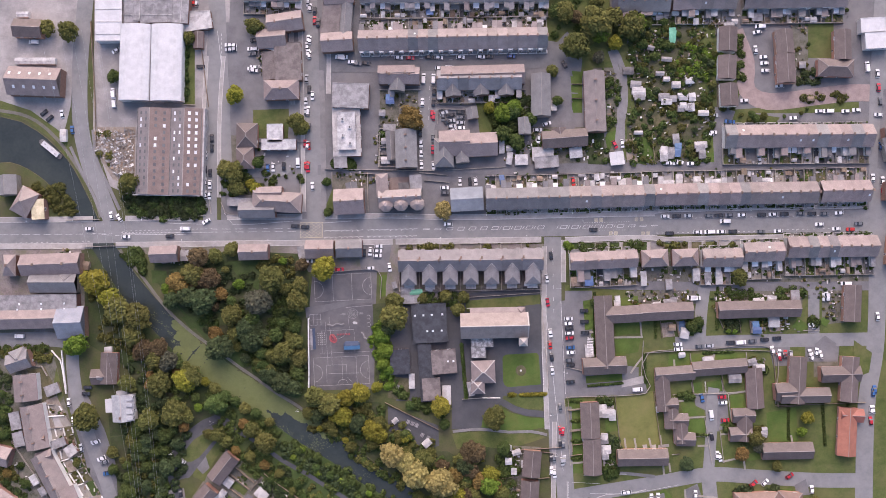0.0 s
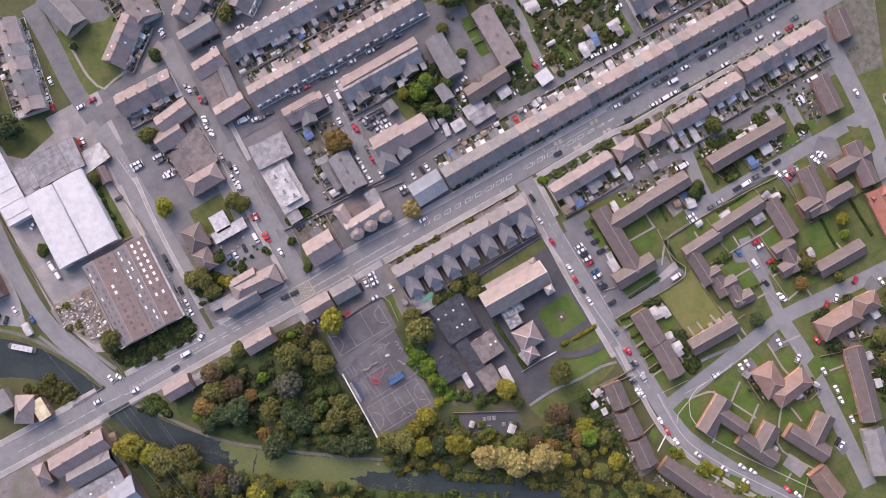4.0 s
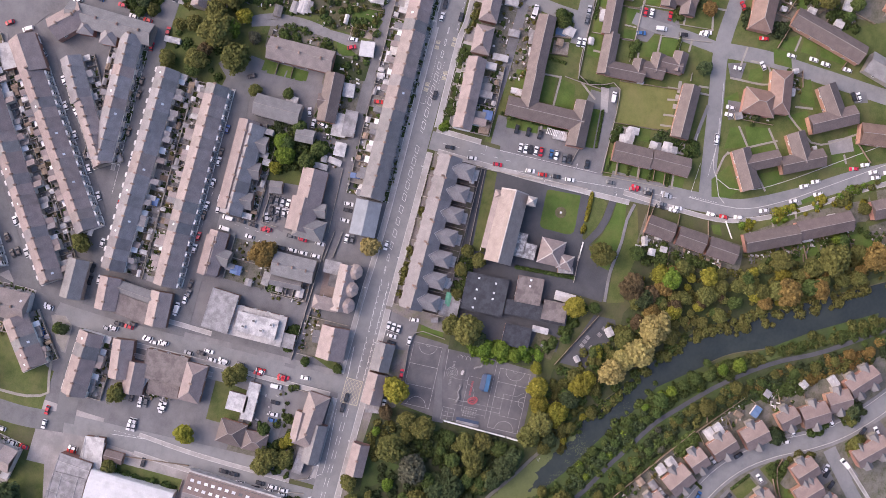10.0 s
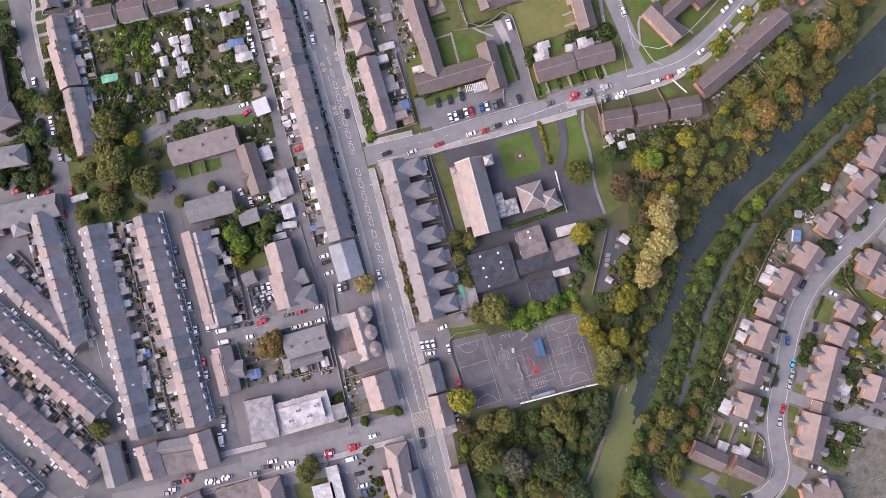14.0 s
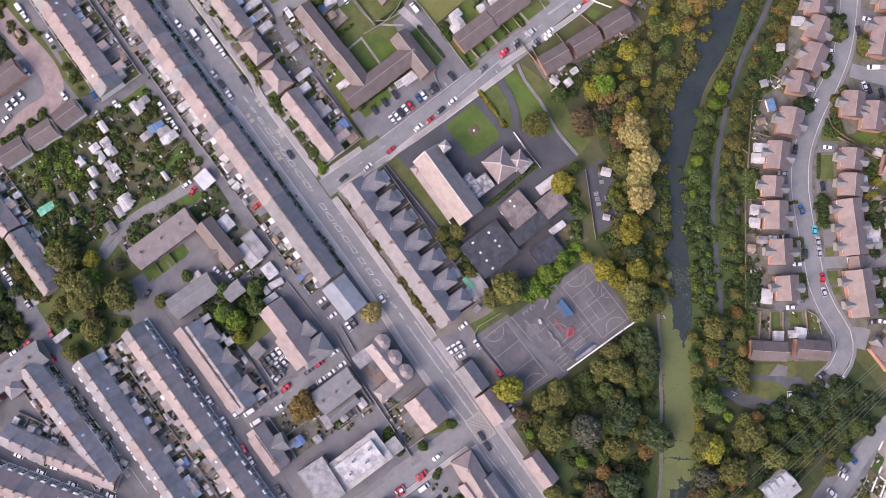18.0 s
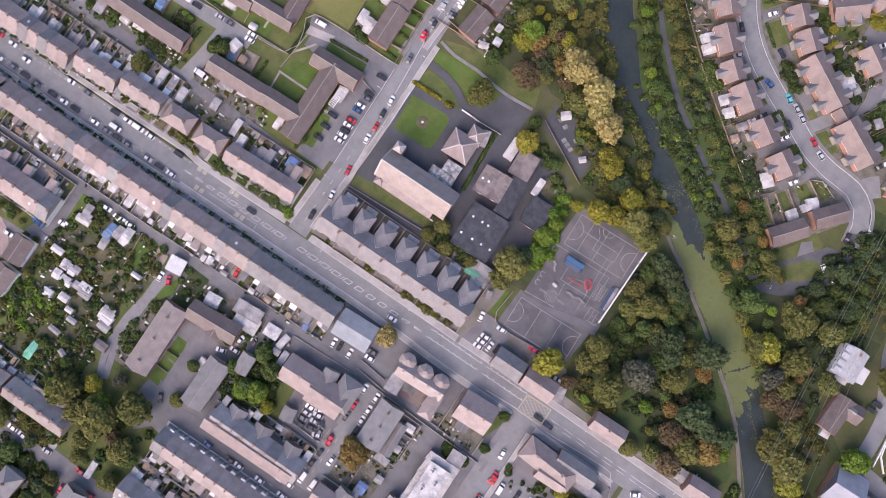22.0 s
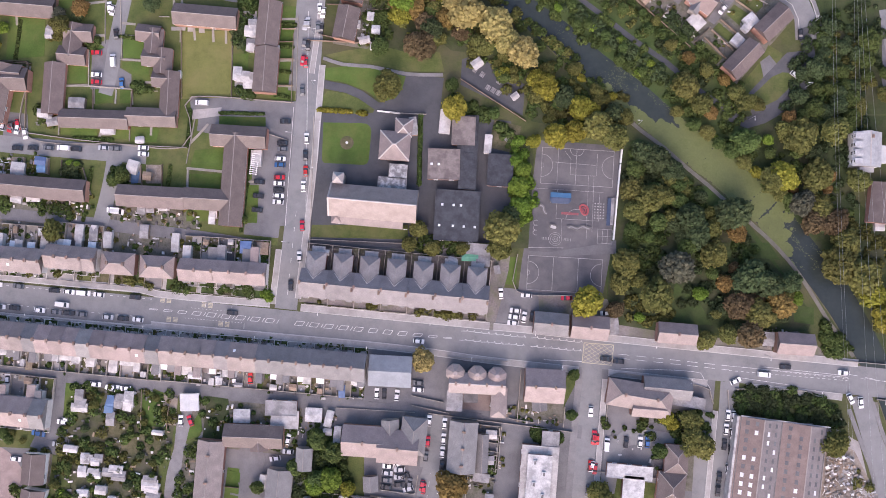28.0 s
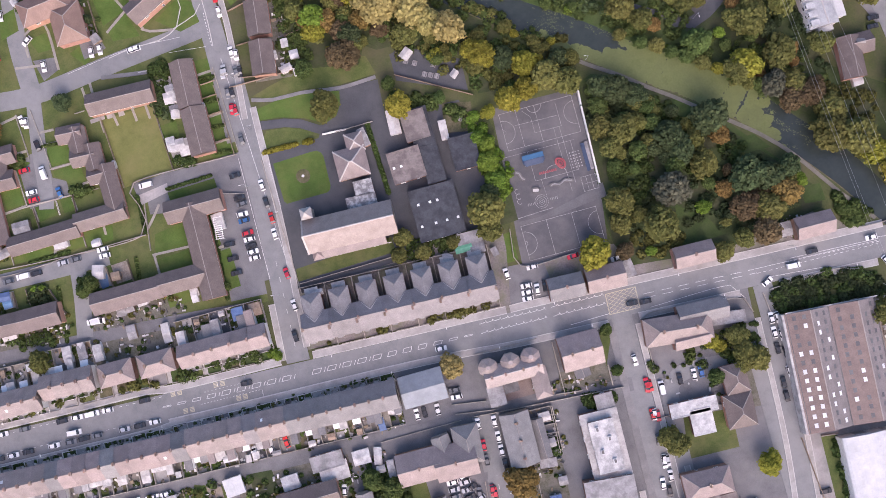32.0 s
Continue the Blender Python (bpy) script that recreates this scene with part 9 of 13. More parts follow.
house(-197.2, -20.2, -183.8, -19.6, 15, "blue_pink", 0, h=5.5)
house(-171.7, -34.9, -172.0, -50.1, 8.5, "brown_tile", 0, h=4.5)
house(-180.6, -46.9, -172.8, -46.6, 8, "brown_tile", 0, h=4.0)
white_house(-164.0, -61.8)
house(-219.5, -39.1, -212.5, -36.3, 9, "slate_grey", 1, h=5)
terrace(45.2, 144.0, -48.5, 143.7, 10.0, 19, "L", "slate_blue", yard=7.0, front_garden=False, bays="plaster_panel")
terrace(44.2, 120.7, -49.1, 119.3, 9.8, 19, "R", "slate_pale", yard=7.0, front_garden=False, bays="plaster_panel")
terrace(31.4, 100.0, -10.3, 99.6, 9.6, 8, "L", "slate_blue", yard=6.0)
house(-21.3, 102.9, -39.4, 102.6, 8, "slate_pink", 0, h=5.5, chim=2)
terrace(55.7, 164.2, -2.8, 162.2, 9.2, 12, "R", "slate_blue", yard=5.0)
terrace(38.5, 188.1, 20.7, 177.8, 9.0, 4, "L", "slate_blue", yard=5.0)
terrace(21.7, 177.7, -4.3, 160.8, 8.0, 7, "L", "slate_pale", yard=4.0)
terrace(28.2, 203.8, -34.6, 159.3, 10.0, 16, "R", "slate_pink", yard=7.0, front_garden=False, bays="plaster_panel")
terrace(34.3, 233.4, -60.7, 168.3, 10.2, 23, "L", "slate_pink", yard=7.0, front_garden=False, bays="plaster_panel")
terrace(10.9, 244.9, -63.4, 196.8, 10.0, 19, "R", "slate_pale", yard=6.0, front_garden=False, bays="plaster_panel")
house(-47.9, 159.2, -65.9, 158.6, 9, "slate_grey", 0, h=5.5)
house(-51.8, 143.3, -66.6, 142.1, 9, "slate_pink", 0, h=5.5, chim=2)
house(-52.0, 119.4, -67.6, 118.4, 9, "slate_pink", 0, h=5.5, chim=2)
flat_building(-62.3, 138.5, -63.7, 122.7, 9, 5.0, "brown_felt")
house(-55.3, 139.7, -56.6, 121.4, 6, "slate_grey", 0, h=4.0)
house(132.1, 169.5, 102.1, 170.9, 8.0, "slate_pink", 0, h=5.5, chim=4)
house(104.7, 171.1, 95.9, 168.9, 11, "slate_pink", 1, h=5)
house(104.6, 138.0, 78.9, 138.1, 8.8, "slate_grey", 0, h=5.5, chim=5)
house(126.0, 139.8, 105.9, 138.7, 9, "slate_pink", 0, h=5.5, chim=3)
house(84.0, 184.2, 82.4, 164.4, 8.5, "slate_grey", 1, h=5.5, chim=2)
house(58.2, 195.4, 57.9, 155.7, 9.5, "slate_grey", 0, h=5.5, chim=4)
house(56.2, 174.6, 48.7, 174.1, 7, "slate_blue", 1, h=5)
house(55.8, 163.9, 48.3, 163.4, 7, "slate_blue", 1, h=5)
house(56.7, 185.8, 50.4, 185.2, 7, "slate_blue", 1, h=5)
house(67.1, 103.9, 68.1, 73.9, 9.6, "slate_brown", 0, h=5.0, chim=3)
terrace(-76.6, 215.8, -75.5, 175.7, 12.5, 8, "R", "slate_brown", yard=7.0)
terrace(-99.8, 165.0, -80.8, 179.8, 11.0, 5, "R", "slate_pink", yard=4.0)
house(-86.8, 226.0, -77.9, 214.0, 14, "slate_grey", 1, h=6)
house(-112.6, 210.3, -107.0, 188.8, 12, "slate_grey", 0, h=5)
terrace(-107.0, 145.3, -78.0, 144.7, 10.5, 5, "R", "slate_pink", yard=6.0)
house(-94.5, 127.6, -77.1, 130.1, 9, "slate_pink", 0, h=5.5, chim=2)
house(-99.5, 120.4, -85.2, 121.5, 9, "slate_pink", 0, h=5.0)
flat_building(-84.6, 118.6, -83.9, 99.8, 13, 5.2, "brown_felt")
flat_building(-94.0, 114.3, -93.1, 100.5, 7, 4.2, "brown_felt")
flat_building(-94.7, 118.6, -88.6, 116.6, 5, 3.6, "white_felt")
house(-95.7, 94.9, -79.0, 95.2, 9, "slate_pink", 1, h=5.5, chim=1)
flat_building(-161.0, 137.4, -133.7, 135.7, 15, 6.2, "grey_felt", ribs=1)
flat_building(-131.6, 134.0, -130.3, 125.6, 16, 3.5, "pale_felt")
house(36.5, -82.3, 35.5, -94.8, 9, "brown_tile", 0, h=4.8)
house(35.2, -96.8, 34.4, -109.7, 9, "brown_tile", 0, h=4.8)
house(34.3, -111.2, 33.5, -124.7, 9, "brown_tile", 0, h=4.8)
house(39.7, -126.9, 50.6, -149.2, 9.2, "brown_tile", 0, h=4.8)
house(51.3, -148.5, 62.7, -170.6, 9.2, "brown_tile", 0, h=4.8)
house(69.4, -178.4, 76.4, -191.8, 9.2, "brown_tile", 0, h=4.8)
house(77.7, -191.9, 86.9, -212.4, 9.2, "brown_tile", 0, h=4.8)
house(-144.9, -126.6, -144.1, -141.7, 12, "pinky_tile", 0, h=4.8)
house(208.9, 44.6, 234.3, 43.5, 9, "slate_pink", 0, h=5.5, chim=3)
house(214.7, 22.2, 213.3, 8.2, 9, "brown_tile", 0, h=5.0)
house(217.6, 53.0, 234.6, 52.3, 8, "slate_grey", 0, h=5)
house(-0.3, -199.3, -11.3, -189.3, 7.9, "pinky_tile", 0, h=5.0)
house(-14.5, -190.8, -19.8, -181.9, 8.4, "pinky_tile", 0, h=5.0)
house(-22.8, -182.6, -29.3, -172.4, 9.2, "pinky_tile", 0, h=5.0)
house(-27.7, -169.8, -33.9, -163.0, 7.6, "pinky_tile", 0, h=5.0)
house(-38.4, -158.4, -46.1, -149.9, 9.2, "pinky_tile", 0, h=5.0)
house(-46.4, -145.5, -55.1, -137.7, 8.6, "pinky_tile", 0, h=5.0)
house(-56.8, -134.9, -63.3, -129.5, 8.3, "pinky_tile", 0, h=5.0)
house(-65.8, -129.9, -75.4, -123.1, 9.2, "pinky_tile", 0, h=5.0)
house(-79.9, -122.2, -88.9, -116.6, 8.8, "pinky_tile", 0, h=5.0)
house(-93.7, -115.3, -102.5, -110.1, 9.0, "pinky_tile", 0, h=5.0)
house(-47.3, -183.7, -55.3, -176.4, 8.3, "pinky_tile", 0, h=5.0)
house(-55.9, -188.4, -64.6, -179.9, 8.3, "pinky_tile", 0, h=5.0)
house(-66.4, -169.2, -72.9, -163.2, 8.4, "pinky_tile", 0, h=5.0)
house(-74.9, -162.9, -82.1, -156.9, 8.4, "pinky_tile", 0, h=5.0)
house(-29.4, -211.8, -40.6, -200.4, 7.9, "pinky_tile", 0, h=5.0)
house(-60.7, -198.6, -71.2, -188.3, 8.4, "pinky_tile", 0, h=5.0)
house(-99.1, -171.1, -108.6, -165.3, 7.9, "pinky_tile", 0, h=5.0)
house(-14.3, -227.6, -27.5, -215.1, 7.9, "pinky_tile", 0, h=5.0)
house(-78.9, -175.7, -89.7, -185.1, 8.5, "pinky_tile", 0, h=5.0)
house(-82.4, -155.2, -89.3, -151.5, 10.0, "pinky_tile", 0, h=5.0)
house(-89.3, -151.5, -96.2, -147.8, 10.0, "pinky_tile", 0, h=5.0)
house(-96.2, -147.8, -103.1, -144.1, 10.0, "pinky_tile", 0, h=5.0)
house(-108.6, -141.3, -117.4, -136.9, 10.4, "pinky_tile", 0, h=5.0)
house(-117.4, -136.9, -126.2, -132.5, 10.4, "pinky_tile", 0, h=5.0)
house(-104.0, -144.6, -108.7, -142.3, 6.0, "pinky_tile", 0, h=3.0)
house(-193.8, -101.7, -188.1, -114.5, 11.5, "slate_pink", 0, h=5.4, chim=1, wall='white_render')
house(-213.2, -45.6, -211.9, -58.5, 11.0, "slate_pink", 0, h=5.4, chim=2, wall="white_render")
house(-209.7, -60.7, -205.7, -81.9, 10.8, "slate_pink", 0, h=5.4, chim=3, wall="white_render")
house(-210.0, -78.0, -202.2, -76.4, 5.6, "orange_tile", 0, h=5.4, wall="white_render")
house(-204.8, -84.6, -190.6, -110.3, 10.2, "slate_brown", 0, h=5.4, chim=4, wall="white_render")
house(-206.5, -87.1, -198.7, -84.6, 5.4, "slate_pink", 0, h=5.4, wall="white_render")
house(-221.7, -40.8, -211.1, -37.4, 8.5, "slate_blue", 0, h=5.0)
flat_building(-219.4, -64.4, -217.5, -72.7, 5, 3.0, "grey_felt")
flat_building(-217.5, -74.1, -215.7, -81.0, 5, 3.0, "grey_felt")
house(-232.7, -83.3, -220.1, -86.5, 9, "slate_pink", 0, h=5.0)
house(-235.2, -99.7, -218.3, -110.7, 9, "slate_pink", 0, h=5.0)
house(-174.3, -46.8, -177.1, -46.8, 5.0, "slate_grey", 0, h=4.5)
flat_building(-200.6, -80.9, -193.6, -78.2, 4, 3.0, "grey_felt")
flat_building(-192.2, -80.9, -189.3, -85.1, 5, 3.0, "pale_felt")
house(-110.3, -85.2, -113.4, -89.1, 8.4, "brown_tile", 0, h=5.0)
house(-113.4, -89.1, -116.5, -93.1, 8.4, "brown_tile", 0, h=5.0)
house(-116.5, -93.1, -119.5, -97.0, 8.4, "brown_tile", 0, h=5.0)
house(-120.6, -101.0, -124.9, -106.2, 8.4, "brown_tile", 0, h=5.0)
house(-124.9, -106.2, -129.2, -111.4, 8.4, "brown_tile", 0, h=5.0)
house(80.2, -113.7, 64.0, -123.2, 8.6, "brown_tile", 0, h=5.0)
house(74.2, -117.8, 81.4, -131.6, 7.4, "brown_tile", 0, h=5.0)
house(94.1, -135.5, 81.9, -143.2, 8.8, "brown_tile", 0, h=5.0)
house(77.7, -133.3, 86.9, -151.0, 8.4, "brown_tile", 0, h=5.0)
house(118.5, -143.3, 105.8, -152.3, 8.8, "brown_tile", 0, h=5.0)
house(99.0, -141.1, 109.5, -159.9, 9.0, "brown_tile", 0, h=5.0)
house(102.4, -109.3, 103.3, -123.5, 11.0, "orange_tile", 1, h=5.0)
house(119.3, -122.7, 100.4, -125.9, 9.0, "orange_tile", 1, h=5.0)
house(101.8, -163.9, 104.2, -179.7, 9.0, "orange_tile", 0, h=5.0)
house(166.2, -106.6, 155.1, -105.8, 8.4, "orange_tile", 1, h=5.0)
house(155.0, -106.9, 134.5, -107.7, 10.0, "orange_tile", 1, h=5.0)
house(144.8, -121.6, 140.5, -138.7, 9.6, "brown_tile", 0, h=5.0)
house(140.5, -138.7, 135.9, -155.9, 9.6, "brown_tile", 0, h=5.0)
house(134.2, -158.9, 128.6, -180.0, 9.4, "slate_grey", 0, h=5.0)
house(182.0, -115.0, 180.5, -129.2, 9.0, "pinky_tile", 0, h=5.0)
house(166.1, -133.7, 168.3, -149.5, 9.5, "orange_tile", 1, h=5.0)
house(185.6, -140.4, 187.3, -156.5, 9.0, "pinky_tile", 0, h=5.0)
house(164.0, -161.3, 160.0, -177.1, 9.0, "pinky_tile", 0, h=5.0)
house(48.1, 199.7, 59.5, 188.2, 10.5, "slate_pink", 0, chim=2, h=5.6)
house(41.4, 212.0, 27.3, 202.1, 12.0, "slate_pink", 0, h=5.6)
flat_building(37.5, 217.9, 27.1, 212.3, 9, 4.0, "pale_felt")
terrace(-135.4, 208.5, -143.1, 162.7, 10.5, 7, "R", "slate_pale", yard=7.0)
house(-80.9, -197.7, -96.6, -189.9, 9.0, "pinky_tile", 0, h=5.0)
house(-108.9, -188.8, -124.5, -179.6, 9.0, "pinky_tile", 0, h=5.0)
house(-102.1, -202.6, -116.5, -194.4, 9.0, "pinky_tile", 0, h=5.0)
house(209.2, 71.1, 230.9, 72.0, 9.0, "slate_pink", 0, h=5.4, chim=2)
house(211.9, 71.1, 214.1, 59.9, 7.5, "slate_grey", 0, h=5.0)
flat_building(220.9, 66.7, 229.3, 66.9, 8, 4.0, "grey_felt")
terrace(223.8, -24.5, 217.9, -65.1, 10.0, 6, "L", "slate_pink", yard=8.0)

# trees and bushes
tree("d", -157.8, 161.6, 7.1)
tree("d", -170.1, 166.2, 7.1)
tree("d", -162.4, 183.4, 6.6)
tree("g", 22.4, -81.2, 3.7)
tree("g", -23.7, -60.8, 2.4)
tree("g", -6.5, -69.7, 2.8)
tree("g", -118.7, -59.9, 5.2)
tree("d", -34.3, -22.5, 3.9)
tree("d", -69.3, -65.5, 3.9)
tree("d", -49.4, -69.6, 4.7)
tree("d", 3.3, -89.9, 4.7)
tree("o", -120.0, 12.8, 3.9)
tree("o", -111.9, 16.1, 3.9)
tree("o", -31.1, -17.0, 6.9)
tree("o", -31.3, -9.7, 4.7)
tree("o", -63.1, -59.7, 6.0)
tree("o", -69.6, -56.3, 5.2)
tree("o", -16.6, -86.0, 4.7)
tree("o", 17.7, -66.3, 6.0)
tree("o", 0.1, -13.7, 3.7)
tree("o", 2.7, -7.6, 3.2)
tree("o", -6.0, -6.9, 3.2)
tree("o", -17.7, -8.2, 2.8)
tree("o", -117.6, -75.1, 3.9)
tree("o", -122.7, -74.9, 2.8)
tree("o", -139.0, -64.1, 6.5)
tree("o", -133.1, -66.1, 3.7)
tree("o", -151.7, -67.8, 5.6)
tree("o", -130.5, -46.7, 5.4)
tree("o", -146.7, -50.0, 6.5)
tree("o", -151.3, -35.8, 3.9)
tree("o", -159.9, -26.0, 5.6)
tree("o", -157.9, -17.3, 7.3)
tree("o", -166.8, -14.1, 6.9)
tree("a", -7.1, 35.2, 4.5)
tree("o", 138.0, 2.3, 4.5)
tree("y", -39.8, -51.6, 3.0)
tree("y", -47.8, -54.3, 5.2)
tree("y", -55.1, -56.9, 4.7)
tree("y", -56.2, -66.0, 5.2)
tree("y", -41.5, -73.0, 5.2)
tree("y", 16.1, -94.1, 4.3)
tree("y", -8.6, -60.8, 5.0)
tree("y", -25.3, -76.1, 2.8)
tree("y", -65.8, 6.7, 6.5)
tree("y", -172.2, -7.9, 5.6)
tree("y", -100.4, 46.5, 3.0)
tree("b", -1.6, -94.9, 4.3)
tree("b", -23.2, 80.2, 6.5)
tree("b", 138.4, -83.8, 3.7)
tree("r", -127.9, 11.9, 5.4)
tree("r", -147.1, -32.1, 4.5)
tree("r", 6.2, -83.2, 5.6)
tree("s", -142.0, -39.0, 5.2)
tree("a", -8.0, -97.4, 7.8)
tree("a", -20.6, -93.4, 7.4)
tree("a", -32.2, -84.0, 6.3)
tree("a", -25.6, -88.0, 5.6)
tree("l", -35.8, -33.8, 4.1)
tree("l", -37.3, -26.4, 3.9)
tree("l", -36.7, -40.4, 3.2)
tree("l", -33.6, -43.4, 2.8)
tree("l", -138.5, -46.2, 2.6)
tree("l", -128.0, -61.9, 2.4)
tree("l", -37.3, -21.1, 3.0)
tree("o", -109.5, 46.3, 4.3)
tree("o", -110.3, 51.9, 4.3)
tree("o", -108.2, 57.8, 3.4)
tree("o", -77.8, 76.6, 4.3)
tree("g", -64.3, 34.7, 2.4)
tree("g", -65.1, 49.6, 2.2)
tree("g", -99.4, 59.2, 3.4)
tree("g", 29.0, 69.4, 4.3)
tree("g", 22.2, 73.3, 4.3)
tree("l", 22.1, 83.3, 4.7)
tree("g", 27.4, 84.1, 3.9)
tree("y", 15.5, 86.3, 3.0)
tree("g", 114.5, -21.6, 3.0)
tree("g", 117.7, -19.6, 2.6)
wood("gogo", 13, 1.8, 3.6, [(-141.5, -109.3), (-167.5, -114.3), (-172.9, -70.0), (-147.8, -67.3)])
tree("o", -149.9, -38.2, 4.8)
tree("o", -162.4, -50.1, 4.8)
tree("o", -182.0, -66.3, 7.3)
tree("o", -205.6, 127.0, 4.5)
tree("o", -193.9, 124.7, 5.3)
tree("o", -162.9, 48.6, 5.6)
tree("o", -114.4, 55.5, 5.0)
tree("o", -80.2, 79.4, 4.5)
tree("o", 58.2, 116.2, 7.0)
tree("y", -178.9, -0.2, 6.7)
tree("y", -134.1, -48.5, 6.2)
tree("y", -110.6, 92.7, 4.8)
tree("y", 170.3, -66.2, 3.4)
tree("y", -103.2, 48.8, 2.5)
tree("l", -187.4, -30.7, 5.6)
tree("l", 167.8, -73.1, 2.5)
tree("r", -154.7, -33.5, 5.6)
tree("o", 67.9, 127.2, 7.6)
tree("o", 86.0, 126.0, 6.7)
tree("o", 53.0, 133.5, 5.6)
tree("o", 76.6, 131.1, 5.6)
tree("g", -135.4, 122.4, 2.8)
tree("g", -171.8, 102.5, 3.4)
tree("l", 27.9, 86.8, 3.9)
tree("g", 36.3, 80.7, 3.4)
wood("gdgd", 26, 2.4, 4.6, [(-165.3, -73.0), (-143.0, -60.4), (-131.6, -75.7), (-142.5, -106.8), (-162.1, -109.1)])
wood("gogood", 62, 0.9, 2.3, [(84.1, 133.7), (128.2, 132.1), (127.7, 86.7), (124.6, 58.6), (84.1, 58.6)])
wood("go", 8, 1.2, 2.2, [(133.3, 83.9), (176.5, 86.6), (176.5, 82.4), (134.6, 78.8)])
tree("o", 68.1, 130.7, 5.5)
tree("g", 89.6, 159.1, 4.3)
tree("l", 70.4, 123.3, 5.0)
tree("o", 66.7, 145.3, 3.3)
tree("o", 50.2, 146.7, 4.3)
tree("o", 46.9, 104.7, 3.3)
tree("g", 49.4, 89.7, 2.8)
tree("l", 15.1, -98.8, 5.3)
tree("o", 68.9, 140.0, 3.8)
tree("o", 43.3, -166.8, 7.1)
tree("o", 36.5, -144.9, 5.0)
tree("b", 23.6, -151.2, 6.3)
tree("b", 28.7, -164.5, 5.0)
tree("b", 49.6, -184.8, 6.6)
tree("r", 9.0, -83.6, 5.0)
tree("r", 6.2, -92.4, 4.3)
tree("r", 58.5, 131.7, 3.5)
tree("g", 48.6, 134.5, 3.8)
tree("y", 78.0, 118.4, 3.8)
tree("d", 72.0, 164.0, 3.0)
tree("s", 69.9, 111.4, 3.0)
wood("ooyogbo", 46, 2.4, 4.6, [(24.8, -118.4), (31.6, -139.0), (40.2, -177.4), (59.6, -198.7), (50.0, -204.0), (37.5, -181.0), (26.0, -162.5), (12.5, -141.0), (2.0, -122.5), (-7.0, -104.0), (-0.2, -81.8), (20.9, -90.4)])
wood("gdo", 16, 1.2, 2.6, [(102.8, 144.0), (106.7, 116.1), (83.8, 114.4), (81.8, 129.6)])
wood("god", 7, 1.0, 2.0, [(79.2, 190.3), (78.3, 167.6), (68.2, 167.9), (69.1, 190.6)])
wood("dg", 7, 1.4, 2.4, [(99.7, 161.8), (98.2, 156.8), (67.9, 160.4), (68.1, 165.4)])
tree("o", -40.7, 160.9, 4.8)
tree("o", -101.2, 126.8, 4.8)
tree("o", -133.8, 121.6, 3.5)
tree("d", -80.5, 158.5, 2.7)
tree("d", 111.5, -88.7, 3.7)
tree("d", -113.3, 182.7, 1.9)
tree("y", 30.8, -147.4, 3.5)
tree("g", 53.0, -169.8, 3.2)
bushes("g", 90, [(-38.0, -60.7), (-75.2, -58.2), (-49.0, -79.4), (-35.2, -86.7), (-2.8, -103.0), (4.4, -89.0), (-14.1, -80.0), (-34.7, -71.3)])
bushes("o", 60, [(-38.0, -60.7), (-75.2, -58.2), (-49.0, -79.4), (-35.2, -86.7), (-2.8, -103.0), (-2.6, -85.3)])
bushes("g", 40, [(-6.8, -67.1), (-22.7, -61.2), (-32.0, -55.6), (-30.6, -48.9), (-20.9, -57.7), (-7.3, -62.8)])
bushes("l", 40, [(-32.1, -44.7), (-38.6, -45.4), (-41.9, -20.8), (-34.8, -20.0)])
leaf_heap("hedge", "y", [(43.2 - 0.8 * i, -55.2 - 0.03 * i, 1.0) for i in range(16)], 31, "clipped yellow-green hedge beside the lawn")
leaf_heap("hedge", "y", [(27.6 - 0.7 * i, -55.6, 1.2) for i in range(4)], 32, "bright yellow-green clipped bush beside the lawn")
bushes("d", 120, [(-125.4, 32.4), (-150.9, 31.0), (-164.2, 35.5), (-168.1, 43.6), (-152.0, 42.2), (-127.3, 40.8)])
bushes("g", 60, [(-125.4, 32.4), (-150.9, 31.0), (-164.2, 35.5), (-168.1, 43.6), (-152.0, 42.2), (-127.3, 40.8)])
bushes("g", 24, [(-51.8, 56.8), (-62.5, 56.6), (-61.8, 59.9), (-52.1, 59.9)])
bushes("o", 16, [(41.0, 17.0), (6.2, 16.6), (-28.6, 15.9), (-28.9, 17.4), (6.0, 18.4), (41.0, 18.9)])
bushes("l", 9, [(53.4, 15.5), (58.0, 15.5), (57.5, 19.5), (53.0, 19.0)])
bushes("g", 12, [(90.2, 17.0), (60.0, 16.4), (60.0, 18.4), (90.0, 19.4)])
bushes("o", 14, [(157.3, 19.0), (122.8, 17.4), (90.2, 17.0), (90.2, 19.5), (157.0, 20.6)])
bushes("d", 50, [(37.2, 79.7), (18.7, 71.2), (16.6, 90.1), (35.7, 92.3)])
bushes("g", 30, [(4.2, -10.2), (-19.6, -10.7), (-26.5, -7.1), (3.6, -4.9)])
bushes("g", 110, [(-164.5, -28.3), (-143.2, -39.5), (-109.2, -61.8), (-69.8, -83.9), (-30.7, -105.9), (-58.6, -108.7), (-100.6, -84.0), (-137.4, -56.2), (-160.0, -45.1)])
bushes("d", 200, [(-165.7, -39.5), (-134.5, -61.8), (-131.5, -81.3), (-142.4, -111.8), (-163.5, -111.9)])
bushes("o", 80, [(-186.1, 5.4), (-177.6, 8.2), (-154.6, -28.3), (-157.3, -39.5), (-177.2, -28.3)])
bushes("g", 50, [(-170.6, 15.3), (-154.9, 2.6), (-157.9, 16.7)])
bushes("o", 60, [(-212.4, 50.7), (-198.1, 47.8), (-189.3, 33.7), (-206.4, 33.7)])
